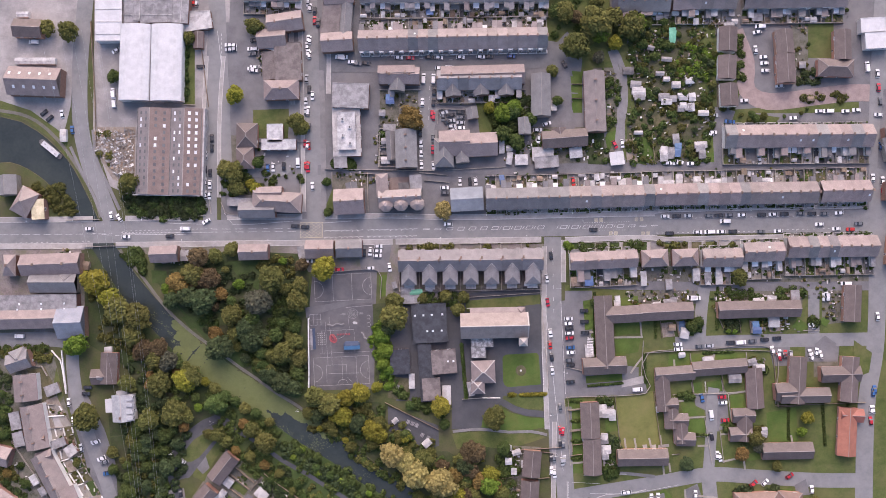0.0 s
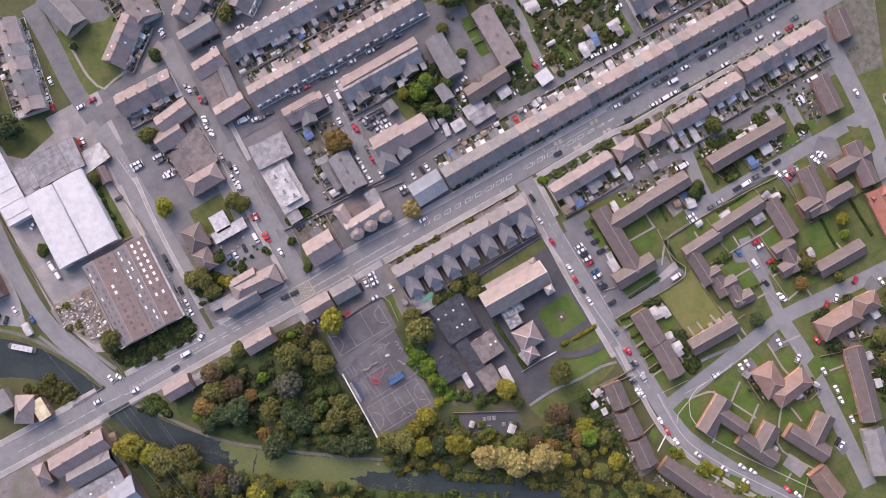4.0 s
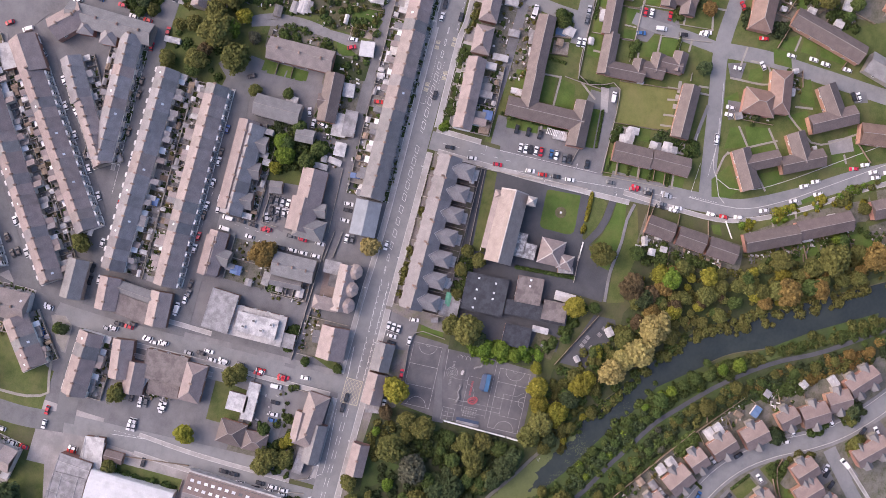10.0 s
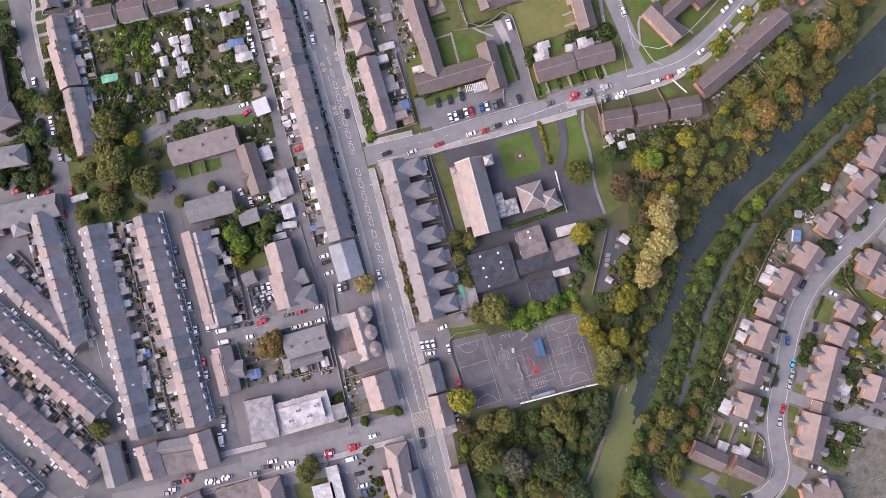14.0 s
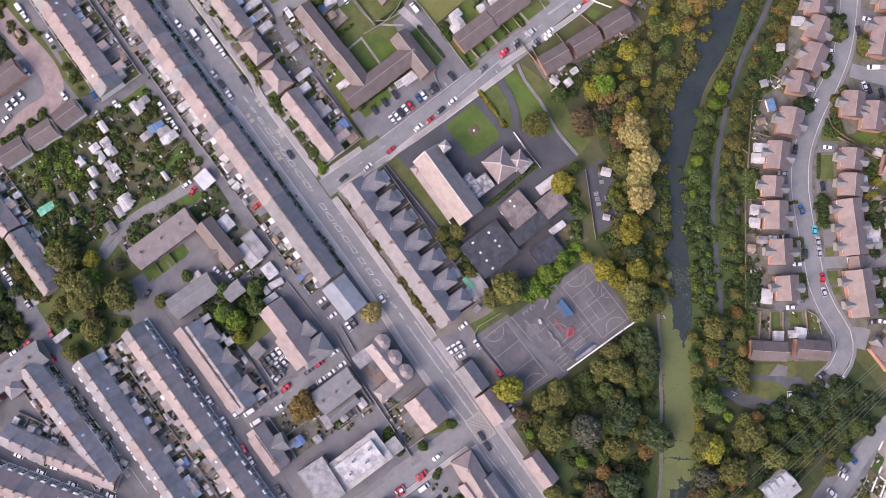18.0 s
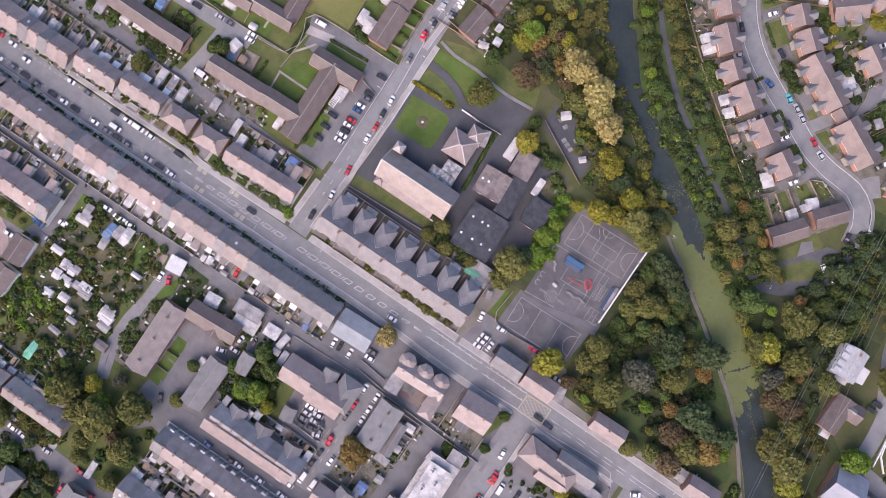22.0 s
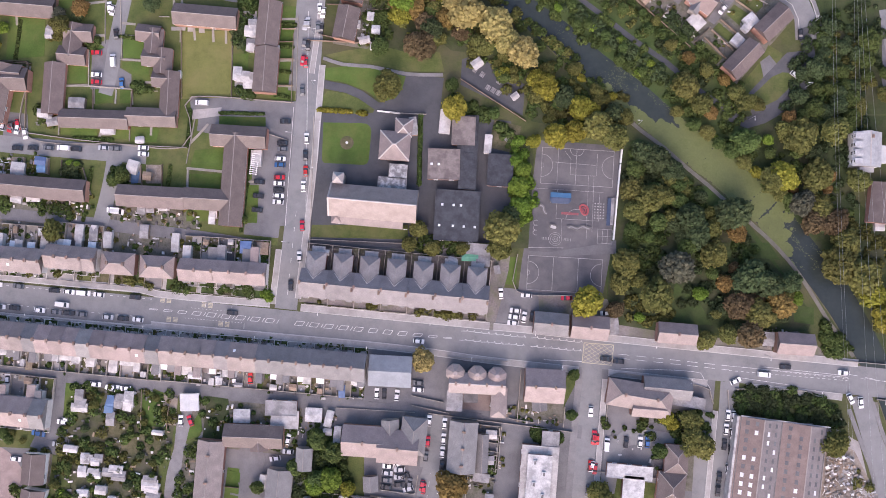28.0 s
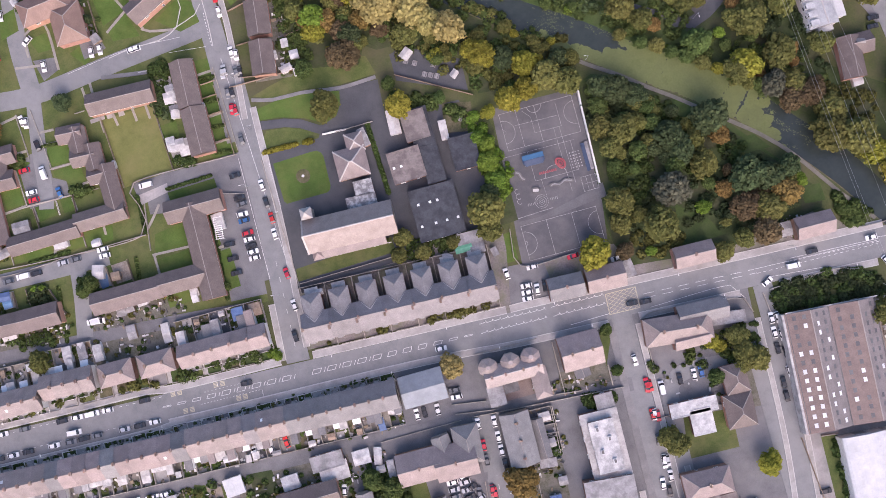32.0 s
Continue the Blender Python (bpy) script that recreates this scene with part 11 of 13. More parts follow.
wood("yoyoy", 16, 2.6, 4.4, [(-30.7, -67.8), (-36.7, -81.8), (-56.0, -81.2), (-76.2, -66.9), (-68.9, -60.5), (-50.3, -60.6)])
wood("oogor", 16, 2.0, 3.8, [(5.4, -97.0), (16.1, -123.5), (6.2, -125.3), (-15.2, -105.8), (-11.6, -92.3), (-0.9, -85.3)])
wood("ogoo", 10, 1.8, 3.0, [(-21.8, -77.8), (-8.3, -91.7), (-13.0, -94.2), (-29.1, -79.9), (-30.2, -69.0)])
bushes("o", 40, [(-30.9, -68.3), (-36.9, -82.4), (-57.7, -83.8), (-78.8, -70.3), (-71.3, -59.6), (-50.6, -61.1)])
wood("gdogo", 26, 2.2, 4.2, [(-77.5, -56.2), (-94.7, -45.7), (-112.7, -33.2), (-118.2, -22.4), (-110.9, -6.0), (-96.7, -11.0), (-80.9, -26.5), (-75.2, -41.6)])
wood("drdo", 16, 2.4, 4.4, [(-120.2, -20.2), (-140.2, -8.6), (-143.3, 6.2), (-124.3, 11.4), (-112.5, 2.4)])
bushes("g", 60, [(-78.2, -58.8), (-97.4, -45.4), (-113.5, -33.5), (-135.3, -14.3), (-151.1, 0.2), (-146.8, 2.1), (-126.8, -11.6), (-106.8, -27.5), (-77.3, -44.0)])
wood("godob", 18, 2.2, 4.2, [(-122.0, -60.0), (-140.0, -76.0), (-152.0, -66.0), (-154.0, -50.0), (-156.0, -30.0), (-150.0, -24.0), (-143.0, -33.0)])

tree("g", -80.6, 161.1, 2.6)

tree("l", 47.7, -169.1, 3.0)
tree("o", 49.8, -178.0, 4.0)
tree("o", 48.8, -188.3, 4.0)
tree("l", 53.0, -167.1, 2.4)
tree("o", 37.4, -159.6, 4.6)
tree("o", 36.1, -174.0, 3.6)
tree("b", 63.0, -204.9, 4.5)
tree("b", 69.5, -210.9, 4.0)
tree("o", 69.6, -175.5, 3.0)
tree("l", 34.6, -145.7, 1.9)
tree("o", 23.4, -148.4, 4.2)
tree("b", 24.9, -153.3, 4.4)
tree("b", 28.0, -162.2, 3.6)
tree("o", 60.2, -191.1, 3.0)
tree("o", 59.1, -197.8, 3.6)
tree("b", 41.8, -181.0, 3.0)
tree("o", 20.4, -140.4, 3.6)
tree("o", 21.9, -131.3, 3.0)
tree("g", 12.7, -129.9, 3.4)
tree("o", 5.3, -124.7, 3.6)
bushes("l", 10, [(47.6, -123.3), (64.4, -148.5), (80.8, -174.1), (76.3, -175.2), (58.5, -147.4), (44.5, -124.8)])
bushes("g", 22, [(32.9, -133.4), (52.2, -161.6), (64.8, -185.5), (58.6, -188.4), (46.0, -168.1), (31.4, -140.7)])

# parked and driving cars, all at rest
cars(102.5, 32.4, 113.9, 32.7, "wks")
cars(124.2, 32.7, 133.9, 33.0, "gkg")
car(140.3, 33.0, -0, "w")
cars(150.0, 33.2, 161.1, 33.5, "kwk")
cars(169.1, 33.8, 174.7, 33.7, "gk")
cars(181.0, 33.7, 188.0, 34.0, "gw")
car(104.6, 24.0, -0, "k")
cars(118.5, 24.6, 135.7, 24.9, "wWwk")
cars(149.6, 24.8, 157.9, 25.1, "gw")
car(131.9, 29.9, -0, "W")
car(178.2, 28.4, -0, "w")
car(186.5, 26.2, -0, "w")
car(193.4, 25.9, -0, "r")
car(197.6, 28.7, -0, "g")
car(-183.8, 26.5, -0, "w")
car(-135.7, 26.5, -0, "W")
car(-125.3, 30.1, 30, "w")
car(-172.8, 33.0, -79, "w")
car(-168.9, 31.9, -59, "w")
car(-75.9, 27.3, -0, "k")
car(-4.8, 28.6, -0, "w")
car(67.0, 25.8, -0, "k")
car(-171.6, 116.0, 30, "w")
car(-172.7, 94.6, -84, "W")
car(-172.1, 89.7, -84, "W")
car(-213.1, 120.5, -2, "W")
car(-114.7, 118.6, -2, "w")
car(-114.6, 116.3, -2, "s")
car(-103.3, 116.6, -2, "w")
car(-102.7, 114.0, -2, "g")
car(-103.2, 106.6, -2, "w")
car(-101.9, 120.9, -2, "k")
car(-128.8, 107.8, -0, "k")
car(-126.1, 56.1, -84, "k")
car(-125.8, 63.2, -84, "w")
car(-125.9, 43.4, -84, "w")
car(-126.0, 49.9, -84, "w")
car(-193.0, 76.1, -84, "b")
car(-207.4, 84.7, 40, "k")
car(-204.5, 81.9, 40, "k")
car(-198.3, 84.1, -79, "w")
car(-217.9, -26.9, 0, "W")
car(-179.0, -79.3, 15, "w")
car(-176.1, -87.4, 20, "w")
car(-174.7, -89.0, 20, "s")
car(-173.2, -94.6, 10, "b")
car(-136.3, -88.1, -34, "w")
car(-136.7, -103.9, -84, "k")
car(-122.8, 71.7, -88, "k")
car(148.8, 124.1, 10, "w")
car(150.3, 126.9, -0, "W")
car(147.9, 115.3, -86, "w")
car(152.0, 111.6, -0, "w")
car(152.3, 108.5, -0, "w")
car(152.8, 104.8, -0, "w")
car(159.7, 97.2, -0, "w")
car(142.3, 89.9, -0, "w")
car(166.4, 81.1, -0, "w")
car(179.0, 84.5, -0, "w")
car(183.4, 84.5, -0, "W")
car(192.0, 84.4, -0, "w")
car(197.3, 85.0, -0, "w")
car(202.9, 106.6, -86, "W")
car(207.9, 103.2, -89, "w")
car(208.3, 96.2, -89, "r")
car(209.0, 89.2, -89, "g")
car(204.8, 51.3, -89, "w")
car(209.5, 49.9, -89, "w")
car(209.7, 44.3, -89, "r")
car(134.4, 79.5, -5, "b")
car(124.6, 73.1, -0, "w")
car(115.5, 58.5, -0, "w")
car(108.5, 58.8, -0, "w")
car(206.0, -16.9, -86, "w")
car(204.0, -52.7, -86, "b")
car(203.0, -62.4, -83, "w")
car(201.9, -67.9, -83, "r")
car(174.8, -21.0, -89, "w")
car(154.5, -33.5, -76, "w")
car(157.7, -36.8, -76, "r")
car(160.2, -35.7, -76, "g")
car(173.7, -36.8, -81, "w")
car(177.9, -35.7, -76, "w")
car(115.4, -7.7, 0, "W")
car(190.8, -0.8, 0, "W")
car(181.3, -6.3, 0, "w")
car(181.3, -8.6, 0, "s")
cars(-75.0, 139.9, -76.1, 68.8, "s...w..s.ws..r")
car(-75.7, 57.7, -86, "r")
car(-72.3, 47.6, -86, "w")
cars(-71.6, 135.6, -72.5, 92.9, "kr.......w")
car(47.3, -94.0, 97, "w")
car(47.1, -86.8, 97, "g")
car(51.2, -88.1, 97, "s")
car(50.2, -79.4, 97, "k")
car(50.3, -72.8, 97, "r")
car(50.3, -61.8, 97, "g")
car(46.5, -43.6, 97, "w")
car(46.2, -37.1, 97, "k")
car(45.4, -31.1, 97, "r")
car(45.6, -25.2, 97, "w")
car(44.3, -10.1, 97, "r")
car(44.0, 1.8, 97, "w")
car(46.0, 12.9, 97, "k")
car(55.4, -49.2, -174, "k")
car(55.5, -40.9, -174, "k")
car(55.2, -38.5, -174, "g")
car(156.7, -27.7, -177, "k")
car(150.7, -28.4, -177, "k")
car(144.8, -29.1, -177, "g")
car(139.0, -29.7, -177, "W")
car(134.0, -29.8, -177, "k")
car(123.7, -31.4, -177, "s")
car(118.9, -31.7, -177, "g")
car(108.5, -33.1, -177, "w")
car(108.2, -30.7, -177, "w")
car(131.0, -67.7, -177, "r")
car(124.2, -65.4, 99, "W")
car(130.0, -59.2, -177, "w")
car(129.6, -56.4, -177, "r")
car(119.8, -57.0, 102, "b")
car(128.2, -85.9, 102, "w")
car(124.3, -75.7, 102, "k")
car(88.2, -52.8, -177, "W")
car(117.0, -8.1, -176, "W")
car(-33.8, 7.2, 98, "w")
car(-43.5, 6.8, -179, "w")
car(-39.9, 13.0, -179, "w")
car(-39.7, 15.4, -179, "w")
car(-39.5, 17.7, -179, "w")
car(-43.5, 15.1, 86, "w")
car(-46.5, 14.4, 86, "k")
car(-58.7, 6.1, -174, "r")
car(-74.0, 10.2, -174, "w")
car(69.2, 51.0, 99, "W")
car(63.1, 50.8, 99, "w")
car(57.2, 49.7, 99, "r")
car(109.7, 59.4, 167, "w")
car(104.0, 58.8, -174, "w")
car(8.8, 50.0, 94, "w")
car(6.0, 49.7, 94, "k")
car(1.1, 49.8, 91, "w")
car(-6.3, 44.2, -179, "g")
car(-6.6, 46.8, -179, "w")
car(-12.1, 57.9, 91, "w")
car(-12.4, 65.8, 91, "r")
car(-12.3, 71.3, 91, "g")
car(-12.8, 83.4, 91, "r")
car(-18.0, 58.3, 91, "w")
car(-18.2, 64.1, 91, "w")
car(-18.3, 69.0, 91, "w")
car(-18.7, 74.2, 91, "k")
car(-7.3, 82.1, 86, "g")
car(40.2, 70.9, 82, "w")
car(44.3, 78.6, -164, "w")
car(39.7, 75.5, -178, "w")
car(-74.6, 56.6, 91, "r")
car(-74.3, 67.9, 91, "r")
car(-79.6, 59.3, 91, "W")
car(-86.7, 57.6, 91, "k")
car(-92.0, 57.0, 91, "w")
car(-94.7, 56.7, 91, "b")
car(-123.7, 43.2, 91, "w")
car(-123.6, 48.5, 91, "w")
car(-123.5, 54.3, 91, "k")
car(-122.8, 66.7, 91, "k")
car(126.3, 74.0, -179, "w")
car(135.4, 79.3, 179, "b")
car(127.0, 82.6, 179, "s")
car(149.2, 60.0, 97, "w")
car(81.5, 68.5, 95, "w")
car(77.9, 68.1, 117, "r")
car(-143.4, 22.8, -177, "k")
car(-165.4, 22.5, -177, "w")
car(-80.8, 27.7, -179, "k")
cars(55.7, -34.7, 54.6, -18.1, "wb.rwkww", True)
cars(62.6, -25.0, 62.2, -14.2, "k.k.k", True)
cars(-2.6, 74.6, -3.6, 83.0, "wssk", True)
cars(163.3, -35.8, 157.7, -35.1, "srw", True)
car(26.6, 112.4, 178, "b")
car(15.8, 112.3, 178, "k")
car(11.5, 112.2, 178, "w")
car(1.4, 112.0, 178, "w")
car(-9.4, 111.9, 178, "w")
car(-14.1, 112.1, 178, "k")
car(-23.7, 111.7, 178, "r")
car(-29.5, 111.9, 178, "w")
car(29.7, 106.8, 178, "w")
car(24.6, 106.7, 178, "w")
car(18.8, 106.7, 178, "g")
car(7.5, 106.6, 178, "w")
car(-3.8, 106.7, 178, "W")
car(-9.1, 106.6, 178, "w")
car(-12.1, 101.2, -92, "W")
car(-11.8, 94.9, -92, "k")
car(-12.1, 89.4, -92, "k")
car(-12.1, 82.4, -92, "r")
car(-17.1, 101.4, -92, "W")
car(-17.6, 89.4, -92, "w")
car(-57.5, 112.4, 178, "W")
car(-45.6, 109.2, 173, "k")
car(-50.1, 108.9, 173, "g")
car(-70.0, 129.6, -92, "k")
car(-73.9, 137.3, -92, "w")
car(-74.1, 121.0, -92, "w")
car(-74.2, 113.5, -92, "w")
car(-74.2, 96.0, -92, "k")
car(-74.9, 84.7, -92, "w")
car(-74.4, 77.2, -92, "g")
car(-74.3, 188.5, -97, "w")
car(-34.3, 159.2, 178, "W")
car(-38.3, 152.8, 178, "w")
car(-35.9, 149.7, 178, "w")
car(-50.7, 154.0, 178, "k")
car(-56.3, 153.7, 178, "k")
car(-54.7, 149.6, 178, "w")
car(37.2, 156.0, 178, "k")
car(30.9, 155.5, 178, "k")
car(13.3, 155.3, 178, "k")
car(-19.6, 150.4, 178, "r")
car(0.5, 150.5, 178, "w")
car(28.1, 190.3, -147, "w")
car(17.1, 186.3, -144, "w")
car(16.0, 179.9, -144, "w")
car(8.5, 174.1, -144, "w")
car(5.4, 178.4, -144, "w")
car(-2.4, 171.2, -144, "k")
car(-7.6, 168.1, -144, "w")
car(-18.4, 160.4, -147, "w")
car(-39.6, 193.7, -144, "w")
car(-47.8, 195.2, -144, "k")
car(-52.3, 188.6, -144, "k")
car(-52.0, 184.8, -144, "w")
car(-84.6, 167.6, -144, "b")
car(-89.0, 164.5, -144, "k")
car(-88.4, 149.5, 178, "w")
car(-93.9, 149.4, 178, "w")
car(94.8, 152.1, 178, "w")
car(89.7, 152.3, 173, "w")
car(78.0, 151.7, -177, "s")
car(62.3, 150.7, -180, "r")
car(53.6, 156.0, -180, "r")
car(53.0, 108.2, -62, "k")
car(68.2, 184.7, -92, "b")
car(68.3, 173.9, -92, "r")
car(64.7, 167.7, -92, "w")
car(64.7, 160.9, -92, "r")
car(113.2, 155.3, -180, "w")
car(64.6, 194.1, -57, "w")
car(-101.7, 116.5, 178, "w")
car(-102.2, 105.7, 178, "w")
car(-80.8, 91.7, 178, "k")
car(-90.8, 91.8, 178, "w")
car(81.9, -103.1, -178, "w")
car(51.4, -73.4, -92, "r")
car(51.7, -79.5, -92, "g")
car(52.1, -87.1, -92, "s")
car(45.8, -92.6, -92, "w")
car(45.8, -86.3, -92, "k")
car(48.7, -109.7, -89, "w")
car(49.2, -115.5, -89, "r")
car(50.7, -121.9, -80, "w")
car(56.9, -132.3, -67, "w")
car(64.7, -144.1, -64, "w")
car(70.7, -154.0, -64, "w")
car(75.9, -151.5, -64, "w")
car(72.5, -147.0, -64, "w")
car(86.2, -166.7, -72, "r")
car(89.3, -171.2, -67, "w")
car(87.1, -175.6, -67, "w")
car(85.0, -177.3, -67, "w")
car(88.9, -182.1, -64, "w")
car(90.5, -185.9, -64, "w")
car(100.5, -191.0, -64, "W")
car(89.6, -189.7, -67, "w")
car(126.9, -84.8, -93, "w")
car(128.2, -125.8, -93, "w")
car(129.3, -136.1, -93, "w")
car(128.7, -141.8, -93, "w")
car(128.9, -152.0, -93, "w")
car(82.8, -102.8, 2, "w")
car(-131.2, 173.9, -93, "w")
car(-136.0, 167.4, -93, "w")
car(-136.5, 161.7, -97, "r")
car(-124.2, 155.7, -3, "w")
car(-117.8, 156.0, -3, "r")
car(-91.0, 149.4, -1, "W")
car(-132.6, 140.5, -83, "r")
car(-131.1, 140.2, -93, "w")
car(-72.3, 168.6, -98, "w")
car(-74.3, 137.5, -93, "w")
car(-74.8, 121.5, -93, "w")
car(-74.9, 114.3, -93, "w")
car(-58.7, 112.1, -8, "W")
car(-52.8, 109.8, -3, "w")
car(-112.8, 118.5, -3, "w")
car(-112.7, 116.6, -3, "s")
car(-101.8, 116.7, -3, "w")
car(-102.2, 114.2, -3, "g")
car(-101.9, 107.4, -3, "w")
car(-74.7, 85.7, -93, "w")
car(-74.9, 68.1, -98, "w")
car(-74.8, 57.9, -103, "r")
cars(-7.0, 84.2, -2.8, 75.1, "skw", True)
car(-36.2, -171.0, -140, "w")
car(-41.5, -169.3, -65, "w")
car(-53.2, -150.4, -41, "k")
car(-60.6, -162.4, -133, "w")
car(-72.5, -150.9, 154, "k")
car(-58.5, -140.1, -130, "s")
car(-75.5, -137.7, 165, "b")
car(-85.6, -137.2, 149, "c")
car(-90.3, -135.6, 149, "s")
car(-94.4, -133.5, 149, "s")
car(-91.6, -128.2, 146, "k")
car(-93.3, -123.2, -125, "w")
car(-103.8, -128.3, 149, "r")
car(-109.0, -125.4, 159, "s")
car(-106.4, -110.3, -122, "w")
car(-106.3, -114.8, -120, "g")
car(-78.3, -121.3, -125, "w")
car(-80.5, -125.3, -125, "k")
car(-27.4, -201.8, 159, "k")
car(-25.7, -207.8, -140, "w")
car(-43.7, -197.8, -125, "W")
car(-50.2, -191.1, 164, "k")
car(-48.1, -190.2, 164, "w")
car(-54.6, -194.4, 159, "k")
car(-24.7, -184.8, -135, "g")
car(-131.1, -135.0, -115, "k")
car(-133.6, -138.6, -135, "w")
car(-27.3, -186.8, -135, "w")
car(-192.8, -59.6, -84, "w")
car(-190.4, -68.8, -84, "w")
car(-186.3, -82.1, -74, "s")
car(-179.6, -79.0, 15, "w")
car(-176.4, -87.1, 25, "w")
car(-174.7, -89.3, 20, "g")
car(-173.2, -94.3, 10, "b")
car(-183.6, -52.3, 0, "k")
car(-184.4, -55.4, 0, "k")
car(162.0, -94.8, -146, "r")
car(150.0, -98.0, -136, "w")
car(144.5, -98.5, -141, "r")
car(132.5, -111.6, -80, "r")
car(116.1, -103.9, -91, "w")
car(120.4, -114.5, -141, "w")
car(97.9, -105.3, -91, "w")
car(94.6, -105.6, -91, "w")
car(118.4, -160.2, -151, "w")
car(117.9, -157.9, -146, "k")
car(172.8, -101.4, -86, "w")
car(46.1, 212.3, -59, "W")
car(42.8, 206.6, -139, "W")
car(37.6, 202.4, -134, "w")
car(46.8, 221.1, -54, "r")
car(28.9, 189.2, -139, "w")
car(15.3, 180.7, -139, "w")
car(-134.1, 182.0, -95, "w")
car(-131.3, 173.8, -95, "w")
car(-136.5, 167.5, -95, "w")
car(-136.3, 161.8, -95, "r")
cars(1.3, 84.4, 1.5, 76.6, "kgsw", True)
car(-105.1, -177.9, -127, "W")
car(-110.1, -173.1, -127, "w")
car(-115.2, -168.3, -132, "k")
car(208.9, 67.0, -89, "b")
car(208.0, 82.6, -4, "w")
car(216.9, 82.2, -2, "w")
car(223.5, 82.6, -2, "w")
car(-67.4, 215.0, -93, "W")
car(-73.9, 188.8, -88, "w")
car(-71.1, 233.7, -73, "w")
car(-73.1, 168.2, -93, "w")
car(-51.9, 184.5, -143, "w")
car(-39.4, 193.8, -143, "w")
car(-47.4, 195.0, -138, "k")
car(-53.9, 190.7, -138, "k")
car(-68.3, 199.7, -63, "b")
car(181.7, -7.0, -73, "w")
car(174.2, -20.8, 17, "w")
car(175.9, -34.4, -103, "w")
car(172.8, -35.1, -83, "w")
car(203.3, -54.1, -93, "b")
car(202.2, -62.5, -98, "w")

# sheds and yard clutter
shed(-77.4, 14.7, 101, 6, 3.4, 2.3, "grey")
shed(-135.1, 13.0, -179, 5, 5, 2.3, "grey")
shed(58.4, 64.0, -174, 6, 5, 2.3, "white")
shed(-22.7, -48.8, 91, 7, 2.6, 2.3, "pale")
shed(-5.5, -55.6, 91, 9, 4, 2.3, "pale")
shed(-218.3, 134.1, -0, 6, 2.6, 2.3, "white")
shed(-211.7, 110.6, -0, 20, 3, 2.3, "white")
clutter(330, [(84.6, 132.3), (127.3, 130.6), (126.9, 86.7), (123.8, 59.1), (84.7, 59.2)])
clutter(60, [(-143.7, 16.7), (-131.0, 16.7), (-130.9, 8.2), (-143.7, 8.2)])
clutter(40, [(-200.5, 16.7), (-187.7, 16.7), (-187.5, 5.4), (-197.5, 5.4)])
clutter(90, [(55.9, 8.2), (120.0, 8.1), (118.5, -0.2), (55.9, 0.3)])
clutter(80, [(120.0, 9.5), (203.2, 10.3), (203.0, -0.2), (119.9, -0.2)])
clutter(70, [(81.9, 138.0), (194.0, 137.4), (193.9, 128.9), (132.3, 127.8), (81.8, 133.7)])
clutter(90, [(14.0, 54.3), (203.9, 55.6), (203.8, 50.6), (14.0, 48.6)])
clutter(30, [(14.0, 35.7), (203.6, 37.7), (203.6, 36.6), (14.0, 34.3)])
shed(103.4, 89.8, -0, 5, 4, 2.3, "pale")
shed(108.2, 97.6, -0, 4, 3, 2.3, "pale")
shed(111.8, 91.4, -0, 4, 3, 2.3, "pale")
shed(114.6, 86.3, -91, 3, 4, 2.3, "grey")
shed(110.4, 85.8, -0, 3, 3, 2.3, "grey")
shed(106.2, 90.6, -0, 4, 3, 2.3, "grey")
shed(84.6, 104.7, -0, 5, 3.5, 2.3, "dark")
shed(89.0, 94.9, -5, 5, 4, 2.3, "pale")
shed(88.2, 97.7, -5, 5, 3.5, 2.3, "grey")
shed(102.1, 92.0, -0, 5, 2.5, 2.3, "grey")
shed(103.6, 110.3, -5, 5, 2, 2.3, "grey")
shed(106.5, 123.0, -0, 3, 6, 2.3, "green")
shed(101.8, 63.9, -5, 3, 6, 2.3, "pale")
shed(105.5, 63.9, -5, 3, 5, 2.3, "grey")
shed(108.8, 66.2, -5, 3, 5, 2.3, "blue")
shed(119.9, 66.7, -5, 4, 5, 2.3, "grey")
shed(121.5, 83.5, -0, 5, 2.5, 2.3, "pale")
shed(89.4, 73.8, -0, 4, 1.6, 2.3, "pale")
shed(100.2, 103.3, -0, 4, 2, 2.3, "grey")
shed(95.8, 116.0, -20, 3, 2, 2.3, "grey")
shed(103.5, 100.5, -0, 3, 2, 2.3, "pale")
shed(101.0, 131.5, -0, 5, 3, 2.3, "grey")
shed(108.0, 133.8, -0, 3, 3, 2.3, "pale")
shed(151.3, 135.5, -0, 6, 5, 2.3, "grey")
shed(148.4, 131.3, -0, 5, 4, 2.3, "grey")
shed(163.8, 134.6, -0, 2.4, 4, 2.3, "pale")
shed(134.5, 127.1, -0, 5, 3, 2.3, "grey")
shed(137.3, 129.1, -0, 3, 2, 2.3, "pale")
shed(174.3, 90.4, -0, 3, 2, 2.3, "timber")
shed(170.4, 107.3, -0, 3, 3, 2.3, "grey")
shed(-196.9, 73.1, -0, 3, 6, 2.3, "pale")
shed(-185.2, 8.2, -10, 4, 4, 2.3, "timber")
shed(146.6, -23.7, 0, 4, 3, 2.3, "blue")
shed(154.9, -19.6, 0, 5, 5, 2.3, "pale")
shed(165.3, -7.1, 0, 4, 6, 2.3, "grey")
shed(111.3, -25.2, -10, 4, 5, 2.3, "pale")
shed(105.3, -22.4, 0, 3, 3, 2.3, "timber")
shed(149.4, 49.6, -179, 9, 3, 2.3, "white")
shed(129.9, 49.1, -179, 5, 3, 2.3, "white")
shed(124.5, 48.9, -179, 5, 3, 2.3, "white")
